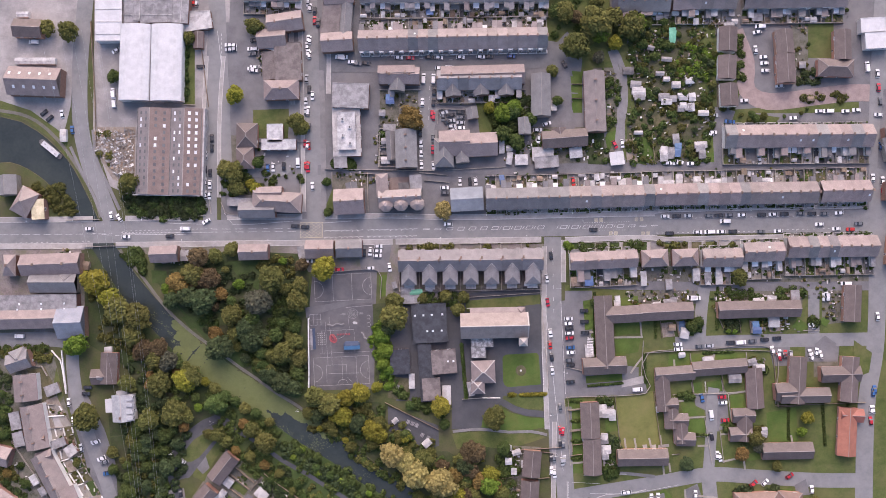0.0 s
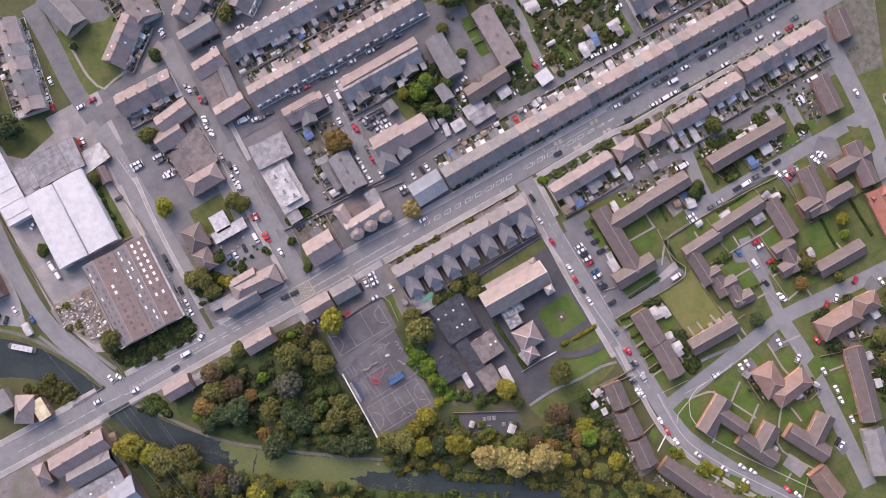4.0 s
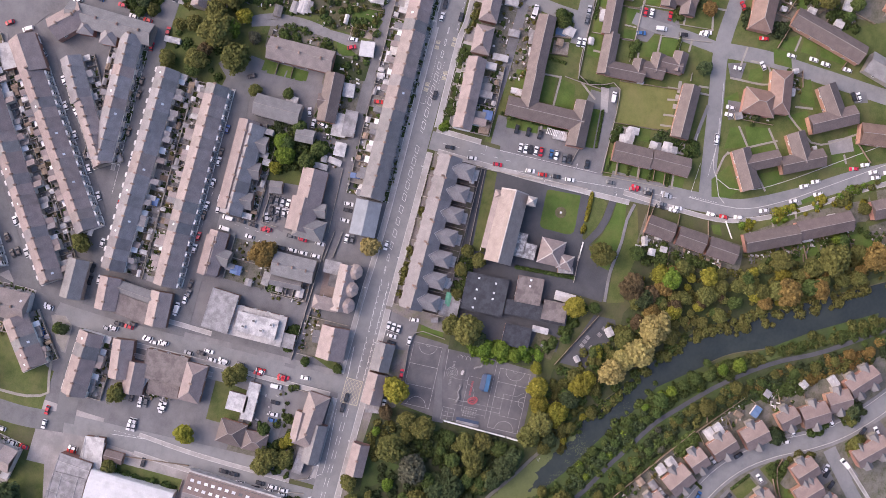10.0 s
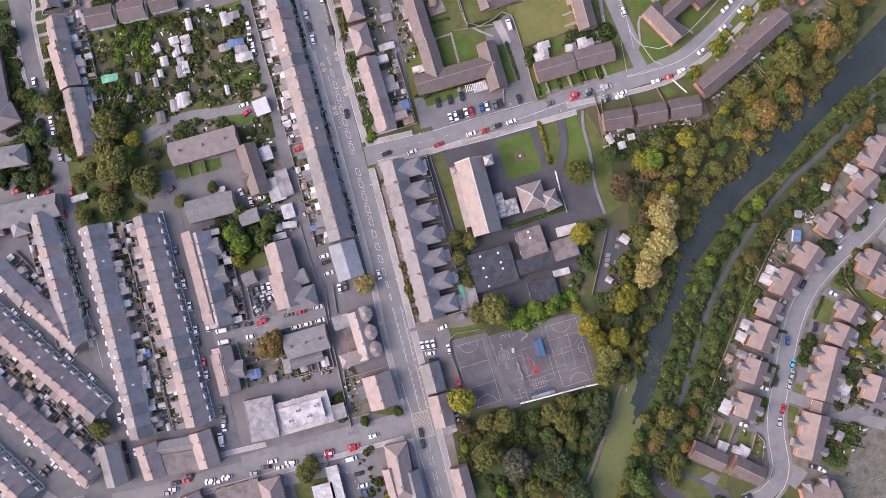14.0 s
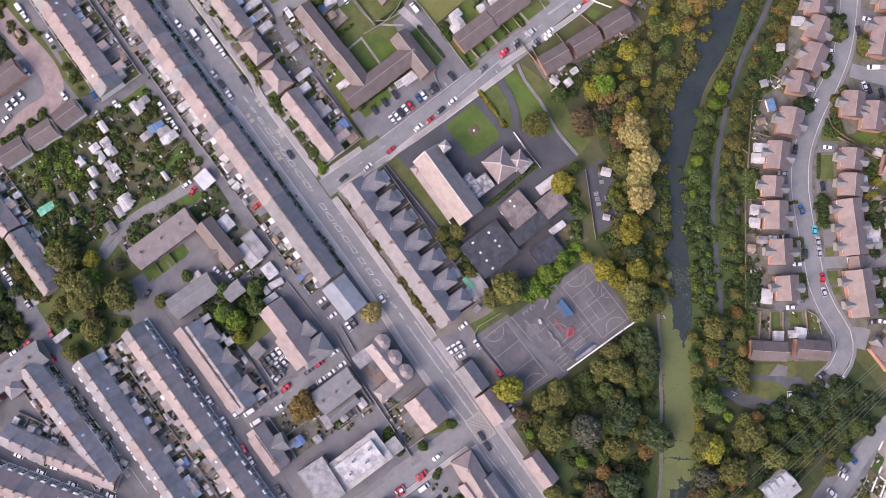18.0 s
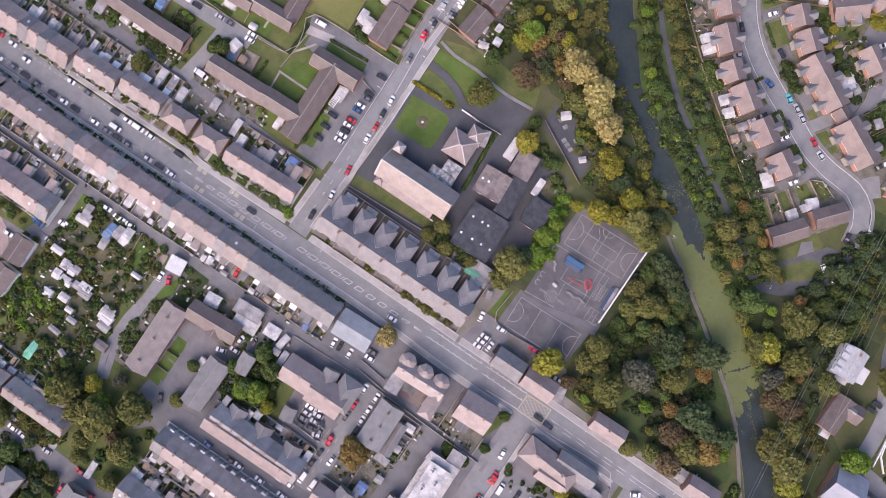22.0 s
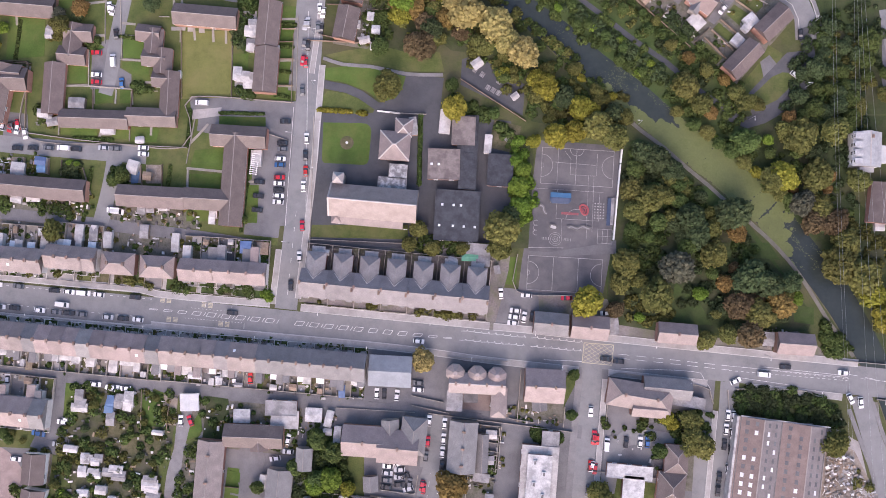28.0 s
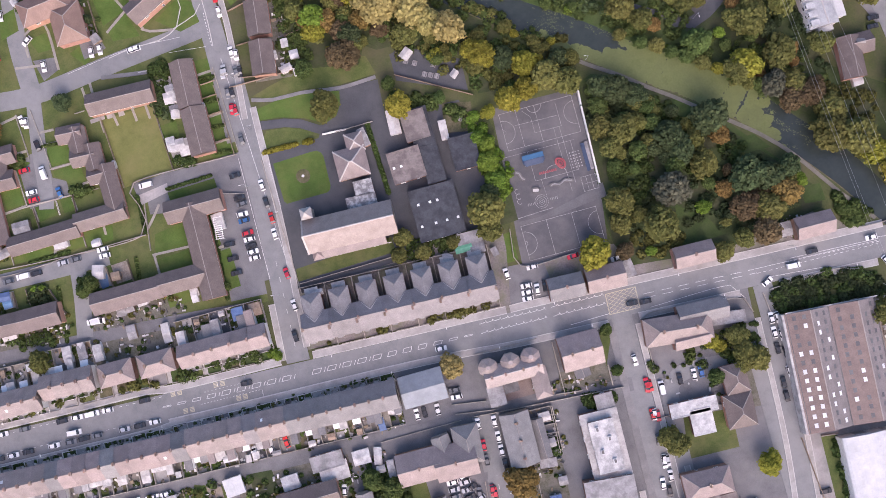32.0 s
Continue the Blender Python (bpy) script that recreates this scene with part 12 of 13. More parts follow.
shed(117.9, 49.9, -179, 3, 4, 2.3, "pale")
shed(104.1, 48.4, -179, 5, 3, 2.3, "white")
shed(109.2, 50.6, -179, 3, 5, 2.3, "pale")
shed(81.4, 48.0, -179, 4, 5, 2.3, "pale")
shed(77.9, 50.8, -179, 5, 2.4, 2.3, "white")
shed(21.9, 50.5, -174, 2.2, 4.5, 2.3, "blue")
shed(16.6, 46.7, 167, 4, 2.4, 2.3, "white")
shed(120.6, 63.5, -177, 3, 5, 2.3, "grey")
shed(120.0, 67.7, -177, 6, 3, 2.3, "pale")
shed(108.5, 64.9, -177, 2.4, 6, 2.3, "blue")
shed(104.8, 63.4, -177, 3, 5, 2.3, "grey")
shed(101.7, 62.6, -177, 3.4, 6, 2.3, "white")
shed(107.8, 70.6, -177, 3, 5, 2.3, "grey")
shed(31.5, 60.5, -177, 6, 5, 2.3, "white")
shed(25.6, 61.3, 172, 2.6, 6, 2.3, "white")
shed(25.5, 66.2, -179, 3, 2.4, 2.3, "white")
shed(21.8, 66.8, -179, 2.4, 6, 2.3, "white")
shed(115.5, 86.4, -176, 3, 4, 2.3, "white")
shed(111.5, 87.2, -176, 3, 3, 2.3, "white")
shed(116.0, 91.4, -176, 3, 4, 2.3, "white")
shed(111.5, 92.3, -176, 5, 2.4, 2.3, "white")
shed(89.9, 93.7, -176, 6, 4, 2.3, "pale")
shed(90.1, 91.6, -176, 5, 3, 2.3, "grey")
shed(102.0, 91.3, -176, 5, 3, 2.3, "grey")
shed(114.9, 99.7, -176, 4, 3, 2.3, "white")
shed(103.7, -1.2, -177, 3, 5, 2.3, "grey")
shed(91.4, 1.7, -177, 2.6, 7, 2.3, "pale")
shed(128.3, 1.9, -177, 3, 6, 2.3, "pale")
shed(122.8, 2.0, -177, 3, 5, 2.3, "grey")
shed(117.2, 3.5, -177, 3, 6, 2.3, "pale")
shed(64.5, 0.5, -177, 4, 4.5, 2.3, "blue")
shed(58.0, 0.2, -177, 4, 4.5, 2.3, "timber")
shed(97.4, -11.7, -177, 3.4, 3, 2.3, "white")
shed(105.8, -9.7, -177, 3, 4, 2.3, "grey")
shed(78.6, -9.4, -177, 2.2, 5, 2.3, "white")
shed(63.8, -33.9, -177, 2.2, 6, 2.3, "white")
shed(73.2, -82.0, -177, 3, 4, 2.3, "pale")
shed(71.9, -84.3, -177, 2.4, 3, 2.3, "white")
shed(73.3, -64.4, -177, 5, 4, 2.3, "pale")
shed(75.6, -65.3, -177, 3, 5, 2.3, "white")
shed(37.4, 0.5, -177, 4, 2.6, 2.3, "pale")
shed(34.3, -0.9, -177, 3, 2, 2.3, "white")
shed(-13.9, -3.1, 166, 3, 2.6, 2.3, "white")
shed(-20.6, -5.3, -177, 6, 3, 2.3, "green")
shed(-25.6, -4.4, -177, 5, 4, 2.3, "grey")
shed(-15.2, -79.1, -139, 4, 3.2, 2.3, "pale")
shed(-30.9, -68.2, -139, 2.6, 2.2, 2.3, "pale")
shed(-173.0, -33.7, -174, 3.4, 3, 2.3, "white")
shed(-31.3, -1.6, 106, 3, 2, 2.3, "grey")
shed(-29.2, 67.5, -177, 4, 3, 2.3, "grey")
shed(-35.9, 60.3, -177, 4, 3, 2.3, "pale")
shed(-35.9, 69.9, -177, 4, 3, 2.3, "grey")
shed(32.6, -89.2, -177, 3, 3, 2.3, "white")
shed(24.8, -87.9, -177, 3, 3, 2.3, "white")
shed(28.7, -83.5, -164, 4, 2.4, 2.3, "pale")
shed(135.6, -47.3, -177, 6, 4, 2.3, "grey")
shed(148.0, -42.0, -177, 4, 3, 2.3, "pale")
shed(122.6, -39.4, -177, 5, 5, 2.3, "pale")
shed(110.1, -35.7, -177, 2.4, 2.2, 2.3, "white")
shed(135.1, -40.2, -177, 1.6, 2.6, 2.3, "white")
shed(70.8, -82.1, -92, 3.4, 2.6, 2.3, "white")
shed(71.8, -75.8, -92, 3, 3, 2.3, "pale")
shed(24.9, -81.3, -92, 2.4, 2.4, 2.3, "white")
shed(27.4, -92.7, -92, 3, 2.4, 2.3, "white")
shed(62.0, -162.4, -64, 3, 3, 2.3, "pale")
shed(49.6, -154.2, -62, 4, 2.4, 2.3, "white")
shed(58.9, 147.2, -87, 7, 2.4, 2.3, "white")
shed(106.8, 121.7, -97, 6, 2.6, 2.3, "green")
shed(41.0, 129.0, -92, 2.4, 3, 2.3, "white")
shed(-31.7, 127.8, -92, 3.4, 3, 2.3, "white")
shed(-13.9, 134.7, -92, 3, 3.4, 2.3, "blue")
shed(-34.4, 91.7, -92, 3, 2.6, 2.3, "blue")
shed(-33.1, 94.1, -92, 4, 3, 2.3, "grey")
shed(-33.8, 76.7, -92, 3, 6, 2.3, "grey")
shed(46.9, 87.5, -92, 5, 4, 2.3, "pale")
shed(16.9, 91.1, -92, 3, 3, 2.3, "white")
clutter(60, [(31.4, -80.7), (28.3, -126.2), (25.3, -124.8), (27.1, -80.5)])
clutter(50, [(34.5, -129.0), (56.8, -175.7), (54.1, -178.1), (30.6, -131.3)])
clutter(110, [(41.7, 138.6), (41.3, 131.0), (-46.8, 130.3), (-46.4, 139.1)])
clutter(110, [(41.3, 130.5), (41.1, 125.2), (-47.1, 124.0), (-46.8, 129.5)])
clutter(60, [(102.1, 128.9), (104.1, 113.7), (83.7, 111.9), (89.5, 131.9)])
clutter(40, [(29.9, 97.4), (29.7, 92.3), (-8.2, 91.2), (-8.0, 97.5)])
clutter(50, [(-93.3, 95.6), (-92.7, 110.6), (-100.6, 100.9), (-99.5, 125.9)])
clutter(60, [(-83.5, 206.7), (-82.7, 187.6), (-90.1, 183.5), (-93.0, 208.3)])
clutter(60, [(-52.8, 174.4), (-28.6, 188.8), (-25.5, 182.2), (-47.7, 166.0)])
clutter(40, [(-92.3, 145.2), (-85.4, 138.8), (-95.6, 131.8), (-99.6, 137.3)])
narrow_boat(-203.8, 66.5, -39)
street_lamp(-212.1, 31.1, -90)
street_lamp(-189.3, 31.4, -90)
street_lamp(-155.2, 31.9, -90)
street_lamp(-135.3, 19.2, 90)
street_lamp(-107.1, 32.4, -90)
street_lamp(-92.9, 19.2, 90)
street_lamp(-59.1, 32.9, -90)
street_lamp(-47.8, 19.7, 90)
street_lamp(-25.3, 33.5, -90)
street_lamp(-8.5, 20.2, 90)
street_lamp(14.0, 34.0, -90)
street_lamp(33.6, 21.1, 90)
street_lamp(56.0, 34.8, -90)
street_lamp(75.5, 22.4, 90)
street_lamp(97.9, 35.6, -90)
street_lamp(120.1, 23.2, 90)
street_lamp(142.5, 36.1, -90)
street_lamp(164.6, 23.8, 90)
street_lamp(186.9, 36.6, -90)
street_lamp(48.5, -84.2, 180)
street_lamp(46.2, -64.6, 180)
street_lamp(43.3, -32.0, 180)
street_lamp(51.7, -44.2, 0)
street_lamp(48.6, -3.1, 0)
street_lamp(-79.0, -63.0, 0)
street_lamp(-140.7, -84.0, 0)
street_lamp(-141.5, -109.3, 0)
street_lamp(-120.6, -69.3, 90)
cable(-121.7, -254.6, -167.6, 117.6)
cable(-122.9, -254.7, -168.7, 117.4)
cable(-129.9, -255.5, -174.8, 116.7)
cable(-129.0, -255.3, -179.3, 116.2)
cable(-127.6, -255.2, -184.6, 115.6)
cable(-124.0, -254.8, -193.9, 114.6)
clutter(70, [(83.7, -3.6), (118.5, -3.6), (118.4, -10.0), (83.7, -10.0)])
clutter(60, [(129.6, -3.6), (169.8, -3.6), (169.7, -10.8), (129.5, -10.8)])
clutter(30, [(148.8, -16.9), (169.6, -16.9), (168.1, -25.2), (148.7, -25.2)])
clutter(30, [(180.8, -4.4), (191.9, -4.4), (191.7, -18.3), (180.6, -18.3)])
clutter(50, [(-39.0, 94.3), (-18.3, 94.3), (-18.3, 77.2), (-38.9, 77.3)])
shed(-33.7, 90.2, -0, 4, 3, 2.3, "blue")
shed(-37.6, 84.0, -0, 3, 3, 2.3, "grey")
clutter(40, [(-40.9, 74.5), (-31.0, 74.4), (-31.0, 57.5), (-40.9, 57.5)])
clutter(50, [(-8.5, 93.4), (32.4, 94.1), (32.4, 89.8), (-8.5, 89.1)])
clutter(30, [(-62.0, 54.7), (-45.1, 54.7), (-45.1, 47.6), (-62.0, 47.6)])
clutter(30, [(-42.3, 52.7), (-33.8, 52.7), (-33.8, 49.0), (-42.2, 49.0)])
clutter(20, [(-104.5, 68.9), (-79.0, 68.9), (-79.0, 53.3), (-100.2, 53.3)])
clutter(60, [(36.6, 75.7), (73.0, 72.8), (78.5, 59.2), (36.5, 59.3)])
clutter(40, [(19.7, 77.1), (36.6, 77.1), (36.5, 58.7), (19.7, 58.8)])
clutter(40, [(70.4, 106.7), (79.4, 106.7), (79.2, 77.0), (70.8, 77.0)])
clutter(30, [(165.9, 127.6), (173.7, 127.6), (173.4, 99.3), (166.1, 99.3)])
clutter(12, [(121.9, 127.2), (129.0, 129.2), (129.7, 86.7), (124.9, 86.7)])
shed(-9.3, -182.7, -130, 5, 3.4, 2.3, "white")
shed(-44.1, -138.3, -130, 5, 3.6, 2.3, "white")
shed(-47.1, -135.0, -130, 5, 4, 2.3, "pale")
shed(-64.6, -121.9, -130, 5, 4, 2.3, "white")
shed(-68.5, -118.0, -130, 4, 4, 2.3, "pale")
shed(-31.9, -152.5, -110, 3, 5, 2.3, "blue")
shed(-96.5, -104.2, -130, 4.5, 6, 2.3, "pale")
shed(-112.8, -98.6, -125, 4, 4, 2.3, "white")
shed(-117.1, -106.9, -135, 4.5, 4.5, 2.3, "white")
shed(-115.5, -103.7, -125, 2.4, 3, 2.3, "white")
shed(-100.3, -156.4, -125, 4, 5, 2.3, "pale")
shed(-103.2, -155.1, -125, 3, 4, 2.3, "white")
shed(-80.5, -165.5, -125, 3, 5, 2.3, "white")
shed(-100.9, -153.9, -125, 2.4, 5, 2.3, "white")
shed(-113.3, -142.6, -125, 2.4, 3, 2.3, "white")
shed(-22.7, -155.3, -110, 3, 3, 2.3, "grey")
shed(-14.3, -170.1, -125, 3, 3, 2.3, "pale")
shed(-89.2, -166.3, -130, 3, 2, 2.3, "timber")
shed(-120.6, -149.0, -130, 3, 4, 2.3, "grey")
shed(-76.2, -116.5, -130, 4, 3, 2.3, "grey")
shed(-76.4, -110.6, -130, 3, 3, 2.3, "timber")
shed(-35.2, -145.2, -105, 3, 2.4, 2.3, "timber")
shed(-74.1, -178.0, -145, 3, 3, 2.3, "pale")
clutter(60, [(-86.7, -163.0), (-96.3, -176.7), (-113.7, -164.2), (-105.5, -152.4)])
clutter(40, [(-30.0, -144.6), (-34.1, -150.5), (-51.6, -133.6), (-48.8, -129.7)])
clutter(40, [(-59.6, -122.1), (-62.7, -126.6), (-98.9, -101.3), (-95.9, -97.0)])
clutter(40, [(-12.5, -165.9), (-19.9, -172.4), (-29.7, -161.0), (-24.9, -154.1)])
clutter(40, [(-114.0, -147.8), (-120.9, -162.0), (-138.3, -149.4), (-130.4, -138.1)])
clutter(24, [(-80.8, -152.5), (-82.4, -154.8), (-103.7, -143.5), (-101.9, -140.9)])
clutter(20, [(-98.5, -95.8), (-114.9, -119.2), (-122.3, -114.0), (-105.9, -90.5)])
clutter(26, [(-67.3, -181.3), (-76.8, -190.8), (-94.3, -178.1), (-83.3, -170.7)])
shed(-212.2, -39.4, -20, 3, 3, 2.3, "white")
shed(-200.7, -53.3, -69, 5, 7, 2.3, "grey")
shed(-209.1, -97.7, -59, 5, 3, 2.3, "white")
shed(-204.8, -103.2, -59, 4, 3, 2.3, "grey")
clutter(30, [(-227.2, -87.1), (-215.9, -87.1), (-204.3, -106.5), (-221.2, -109.3)])
clutter(30, [(136.3, 163.8), (135.5, 157.8), (105.4, 161.0), (106.3, 167.0)])
shed(135.0, -39.8, -174, 2.2, 3, 2.0, "white")
shed(109.6, -36.0, -174, 2.4, 2.4, 2.0, "white")
shed(72.1, -85.5, -174, 3, 2.6, 2.0, "white")
shed(71.1, -81.9, -174, 3, 4, 2.0, "pale")
shed(71.4, -77.2, -174, 4, 4, 2.0, "grey")
shed(71.0, -63.2, -174, 4, 6, 2.0, "pale")
shed(61.7, -76.5, -174, 1.8, 2.4, 2.0, "white")
shed(97.6, -62.5, -174, 0.8, 3, 2.0, "white")
shed(149.4, -74.4, 166, 3, 2.6, 2.0, "grey")
shed(149.8, -72.2, -174, 2.4, 2.4, 2.0, "pale")
shed(146.9, -41.1, 176, 5, 2, 2.0, "grey")
shed(144.1, -39.2, -164, 4, 3, 2.0, "grey")
shed(65.3, -33.7, -174, 2.4, 6, 2.0, "white")
shed(78.3, -11.6, -174, 2.4, 5, 2.0, "white")
shed(98.1, -11.6, -174, 3, 3.4, 2.0, "white")
shed(103.3, -10.0, -174, 4, 3, 2.0, "grey")
shed(146.1, -21.1, -174, 3, 3.4, 2.0, "blue")
shed(147.7, -9.4, -174, 5, 3, 2.0, "pale")
shed(154.1, -8.3, 176, 4, 3, 2.0, "white")
clutter(30, [(151.7, -45.4), (144.1, -46.2), (143.0, -37.5), (150.5, -36.7)])
clutter(24, [(163.0, -22.1), (150.0, -23.6), (149.3, -18.6), (162.3, -17.2)])
clutter(24, [(144.0, -11.1), (126.7, -13.0), (125.9, -6.5), (143.2, -4.6)])
clutter(20, [(68.7, -67.7), (61.1, -68.5), (60.7, -61.3), (67.8, -60.5)])
clutter(20, [(76.8, -89.9), (71.4, -90.5), (70.7, -75.1), (75.0, -74.7)])
shed(162.3, -113.1, -86, 4, 3.4, 2.3, "pale")
shed(163.0, -124.7, -86, 3.4, 2.6, 2.3, "white")
shed(175.0, -127.3, -96, 4, 4, 2.3, "white")
shed(150.1, -129.1, -96, 3.4, 3, 2.3, "pale")
shed(157.1, -144.4, -96, 4, 5, 2.3, "white")
shed(147.7, -142.4, -101, 4, 3, 2.3, "pale")
shed(111.9, -129.6, -85, 3, 3.4, 2.3, "pale")
shed(121.7, -129.1, -65, 2.4, 2, 2.3, "white")
shed(89.9, -146.6, -65, 1.6, 2.4, 2.3, "white")
shed(95.0, -109.4, -65, 3, 3, 2.3, "grey")
shed(147.7, -116.3, -96, 2.4, 2, 2.3, "white")
shed(182.4, -131.0, -65, 3, 3, 2.3, "grey")
clutter(30, [(153.7, -113.8), (156.3, -122.6), (147.5, -122.2), (147.2, -115.2)])
clutter(30, [(122.3, -126.5), (122.6, -133.4), (113.2, -134.8), (111.0, -130.1)])
clutter(30, [(153.5, -135.2), (156.3, -147.6), (146.8, -151.9), (145.0, -141.8)])
clutter(24, [(166.9, -120.6), (168.8, -131.2), (158.2, -133.1), (155.0, -126.0)])
clutter(16, [(97.8, -110.5), (100.2, -125.1), (96.8, -125.2), (93.0, -112.6)])
clutter(50, [(-81.4, -157.5), (-83.1, -170.0), (-106.8, -167.6), (-106.2, -153.7)])
clutter(24, [(-62.1, -177.4), (-65.2, -192.3), (-87.8, -191.2), (-82.5, -183.9)])
shed(-75.9, -184.5, -132, 4, 4, 2.3, "white")
shed(-79.9, -190.5, -132, 4, 4, 2.3, "pale")
shed(-100.9, -157.4, -122, 3, 5, 2.3, "pale")
shed(-105.3, -155.4, -122, 3, 4, 2.3, "grey")
shed(-96.4, -167.6, -122, 3, 3, 2.3, "timber")
shed(-105.8, -185.4, -122, 3, 3, 2.3, "grey")
clutter(24, [(208.5, 60.7), (227.6, 60.4), (225.9, 53.7), (208.7, 55.8)])
clutter(40, [(234.4, -34.6), (245.1, -44.6), (229.0, -77.1), (221.3, -69.9)])
clutter(30, [(159.8, -1.6), (179.6, -1.8), (180.8, -8.3), (159.0, -8.2)])
clutter(24, [(187.3, -5.3), (194.1, -11.6), (186.7, -17.6), (178.1, -15.0)])

# walls, fences and hedges
fence("timber", 1.5, [(43.4, -144.7), (34.1, -151.9)])
fence("timber", 1.5, [(46.4, -153.7), (41.1, -156.6)])
fence("timber", 1.5, [(52.6, -161.1), (44.6, -166.8)])
fence("timber", 1.5, [(57.1, -171.4), (50.4, -175.6)])
fence("timber", 1.5, [(70.7, -185.7), (60.6, -195.6)])
fence("timber", 1.5, [(76.6, -196.4), (69.1, -203.4)])
clutter(26, [(59.2, -180.3), (67.7, -189.9), (60.6, -195.6), (53.9, -185.9)])
clutter(30, [(74.3, -196.0), (82.0, -205.7), (76.3, -211.7), (68.6, -202.0)])
clutter(24, [(34.7, -131.5), (53.0, -160.7), (49.4, -160.8), (32.1, -134.3)])
fence("wall", 1.7, [(-29.5, 57.2), (-39.4, 57.1)])
fence("wall", 1.7, [(-29.6, 60.3), (-39.4, 60.3)])
fence("wall", 1.7, [(-29.7, 63.4), (-39.4, 63.5)])
fence("wall", 1.7, [(-29.8, 66.5), (-39.4, 66.7)])
fence("wall", 1.7, [(-29.9, 69.6), (-39.4, 69.9)])
fence("wall", 1.7, [(-30.0, 72.7), (-39.4, 73.1)])
fence("wall", 1.8, [(-39.4, 57.1), (-39.8, 73.3)])
fence("white", 2.4, [(-73.6, -54.1), (-73.5, -47.1)])
fence("white", 1.6, [(-73.6, -46.7), (-74.0, -17.8)])
fence("wall", 1.2, [(-38.5, -8.5), (-39.5, 5.5), (-60.2, 5.1)])
fence("wall", 0.8, [(44.8, -52.7), (40.6, -1.8)])
fence("wall", 1.0, [(41.0, -5.3), (2.9, -7.8)])
fence("wall", 1.0, [(16.0, -56.9), (2.0, -57.8)])
fence("white", 0.9, [(20.9, -57.1), (12.1, -57.1)])
fence("wall", 0.9, [(154.6, -34.0), (129.3, -33.5), (93.9, -34.8), (92.2, -46.4), (92.4, -54.7), (53.2, -56.8)])
fence("timber", 1.5, [(157.0, -61.3), (154.6, -34.0)])
fence("timber", 1.5, [(167.9, -60.6), (157.0, -61.3)])
fence("timber", 1.4, [(99.4, -79.8), (96.2, -53.6)])
fence("timber", 1.5, [(79.7, -80.8), (77.2, -56.4)])
fence("wall", 0.9, [(90.2, -46.2), (91.4, -28.9)])
fence("timber", 1.4, [(130.6, -53.2), (129.5, -44.5)])
fence("white", 0.3, [(121.9, -54.1), (121.5, -48.9)])
fence("timber", 1.4, [(115.4, -54.8), (115.1, -47.2)])
fence("wall", 0.4, [(142.8, -54.0), (105.6, -55.5)])
fence("wall", 0.4, [(122.4, -75.7), (112.1, -75.9)])
fence("wall", 0.4, [(121.9, -66.2), (109.2, -67.0)])
fence("timber", 1.4, [(62.4, -79.4), (55.9, -80.1)])
fence("timber", 1.4, [(61.6, -72.8), (55.1, -73.5)])
fence("timber", 1.4, [(61.1, -62.5), (54.4, -63.3)])
fence("timber", 1.4, [(56.3, -83.3), (54.0, -56.7)])
fence("timber", 1.4, [(60.8, -84.6), (55.6, -85.2)])
fence("timber", 1.5, [(50.6, -81.3), (25.5, -82.7)])
fence("timber", 1.2, [(-9.4, -72.9), (-36.0, -59.4)])
fence("wall", 0.9, [(-77.9, 34.1), (-78.5, 51.6)])
fence("wall", 0.9, [(-77.9, 33.7), (-81.4, 32.0), (-107.2, 33.0), (-116.0, 34.6), (-118.0, 39.7)])
fence("wall", 1.0, [(-16.2, 33.3), (-39.4, 32.4)])
fence("wall", 1.2, [(-4.2, 49.3), (-16.6, 50.5)])
fence("wall", 1.2, [(-1.3, 86.0), (-9.8, 85.6), (-10.1, 78.6)])
fence("wall", 1.4, [(-41.8, 53.6), (-51.5, 54.2)])
fence("wall", 0.9, [(23.6, 57.1), (-6.4, 55.5)])
fence("timber", 1.4, [(86.7, 63.8), (86.5, 72.4)])
fence("timber", 1.4, [(97.7, 58.6), (96.3, 73.5)])
fence("wall", 1.0, [(-122.9, 33.8), (-124.2, 42.2)])
fence("wall", 1.0, [(-125.4, 33.1), (-153.1, 31.2), (-166.8, 40.6)])
fence("hedge", 1.6, [(4.1, -57.2), (1.7, -30.1)])
fence("hedge", 1.2, [(80.8, -49.8), (63.5, -51.3)])
fence("wall", 1.1, [(-195.6, 30.6), (-178.5, 31.1)])
fence("wall", 1.1, [(-186.3, 17.5), (-163.0, 18.1)])
fence("timber", 1.5, [(-129.1, 121.8), (-124.6, 87.5)])
fence("timber", 1.6, [(-184.4, 130.6), (-182.2, 99.1), (-180.7, 67.7)])
fence("white", 1.0, [(-196.9, -34.0), (-194.4, -53.5)])
fence("wall", 1.0, [(-101.7, 69.8), (-76.2, 69.7)])
fence("wall", 1.0, [(-138.2, 88.9), (-131.7, 88.4)])
fence("wall", 1.0, [(91.8, -35.0), (116.8, -33.6), (154.2, -33.0), (155.8, -59.8)])
fence("wall", 0.8, [(53.4, -42.0), (66.2, -44.8)])
fence("timber", 1.4, [(155.8, -60.7), (199.3, -58.9)])
fence("wall", 0.8, [(169.5, -23.8), (177.8, -23.8)])
fence("timber", 1.4, [(129.5, 129.2), (129.1, 86.7)])
fence("timber", 1.3, [(45.2, -83.9), (37.2, -83.0)])
fence("timber", 1.3, [(44.8, -96.0), (36.6, -96.7)])
fence("timber", 1.3, [(45.5, -109.2), (36.0, -111.8)])
fence("white", 0.4, [(47.7, -116.9), (40.7, -121.7)])
fence("timber", 1.4, [(27.0, -95.7), (20.7, -96.7)])
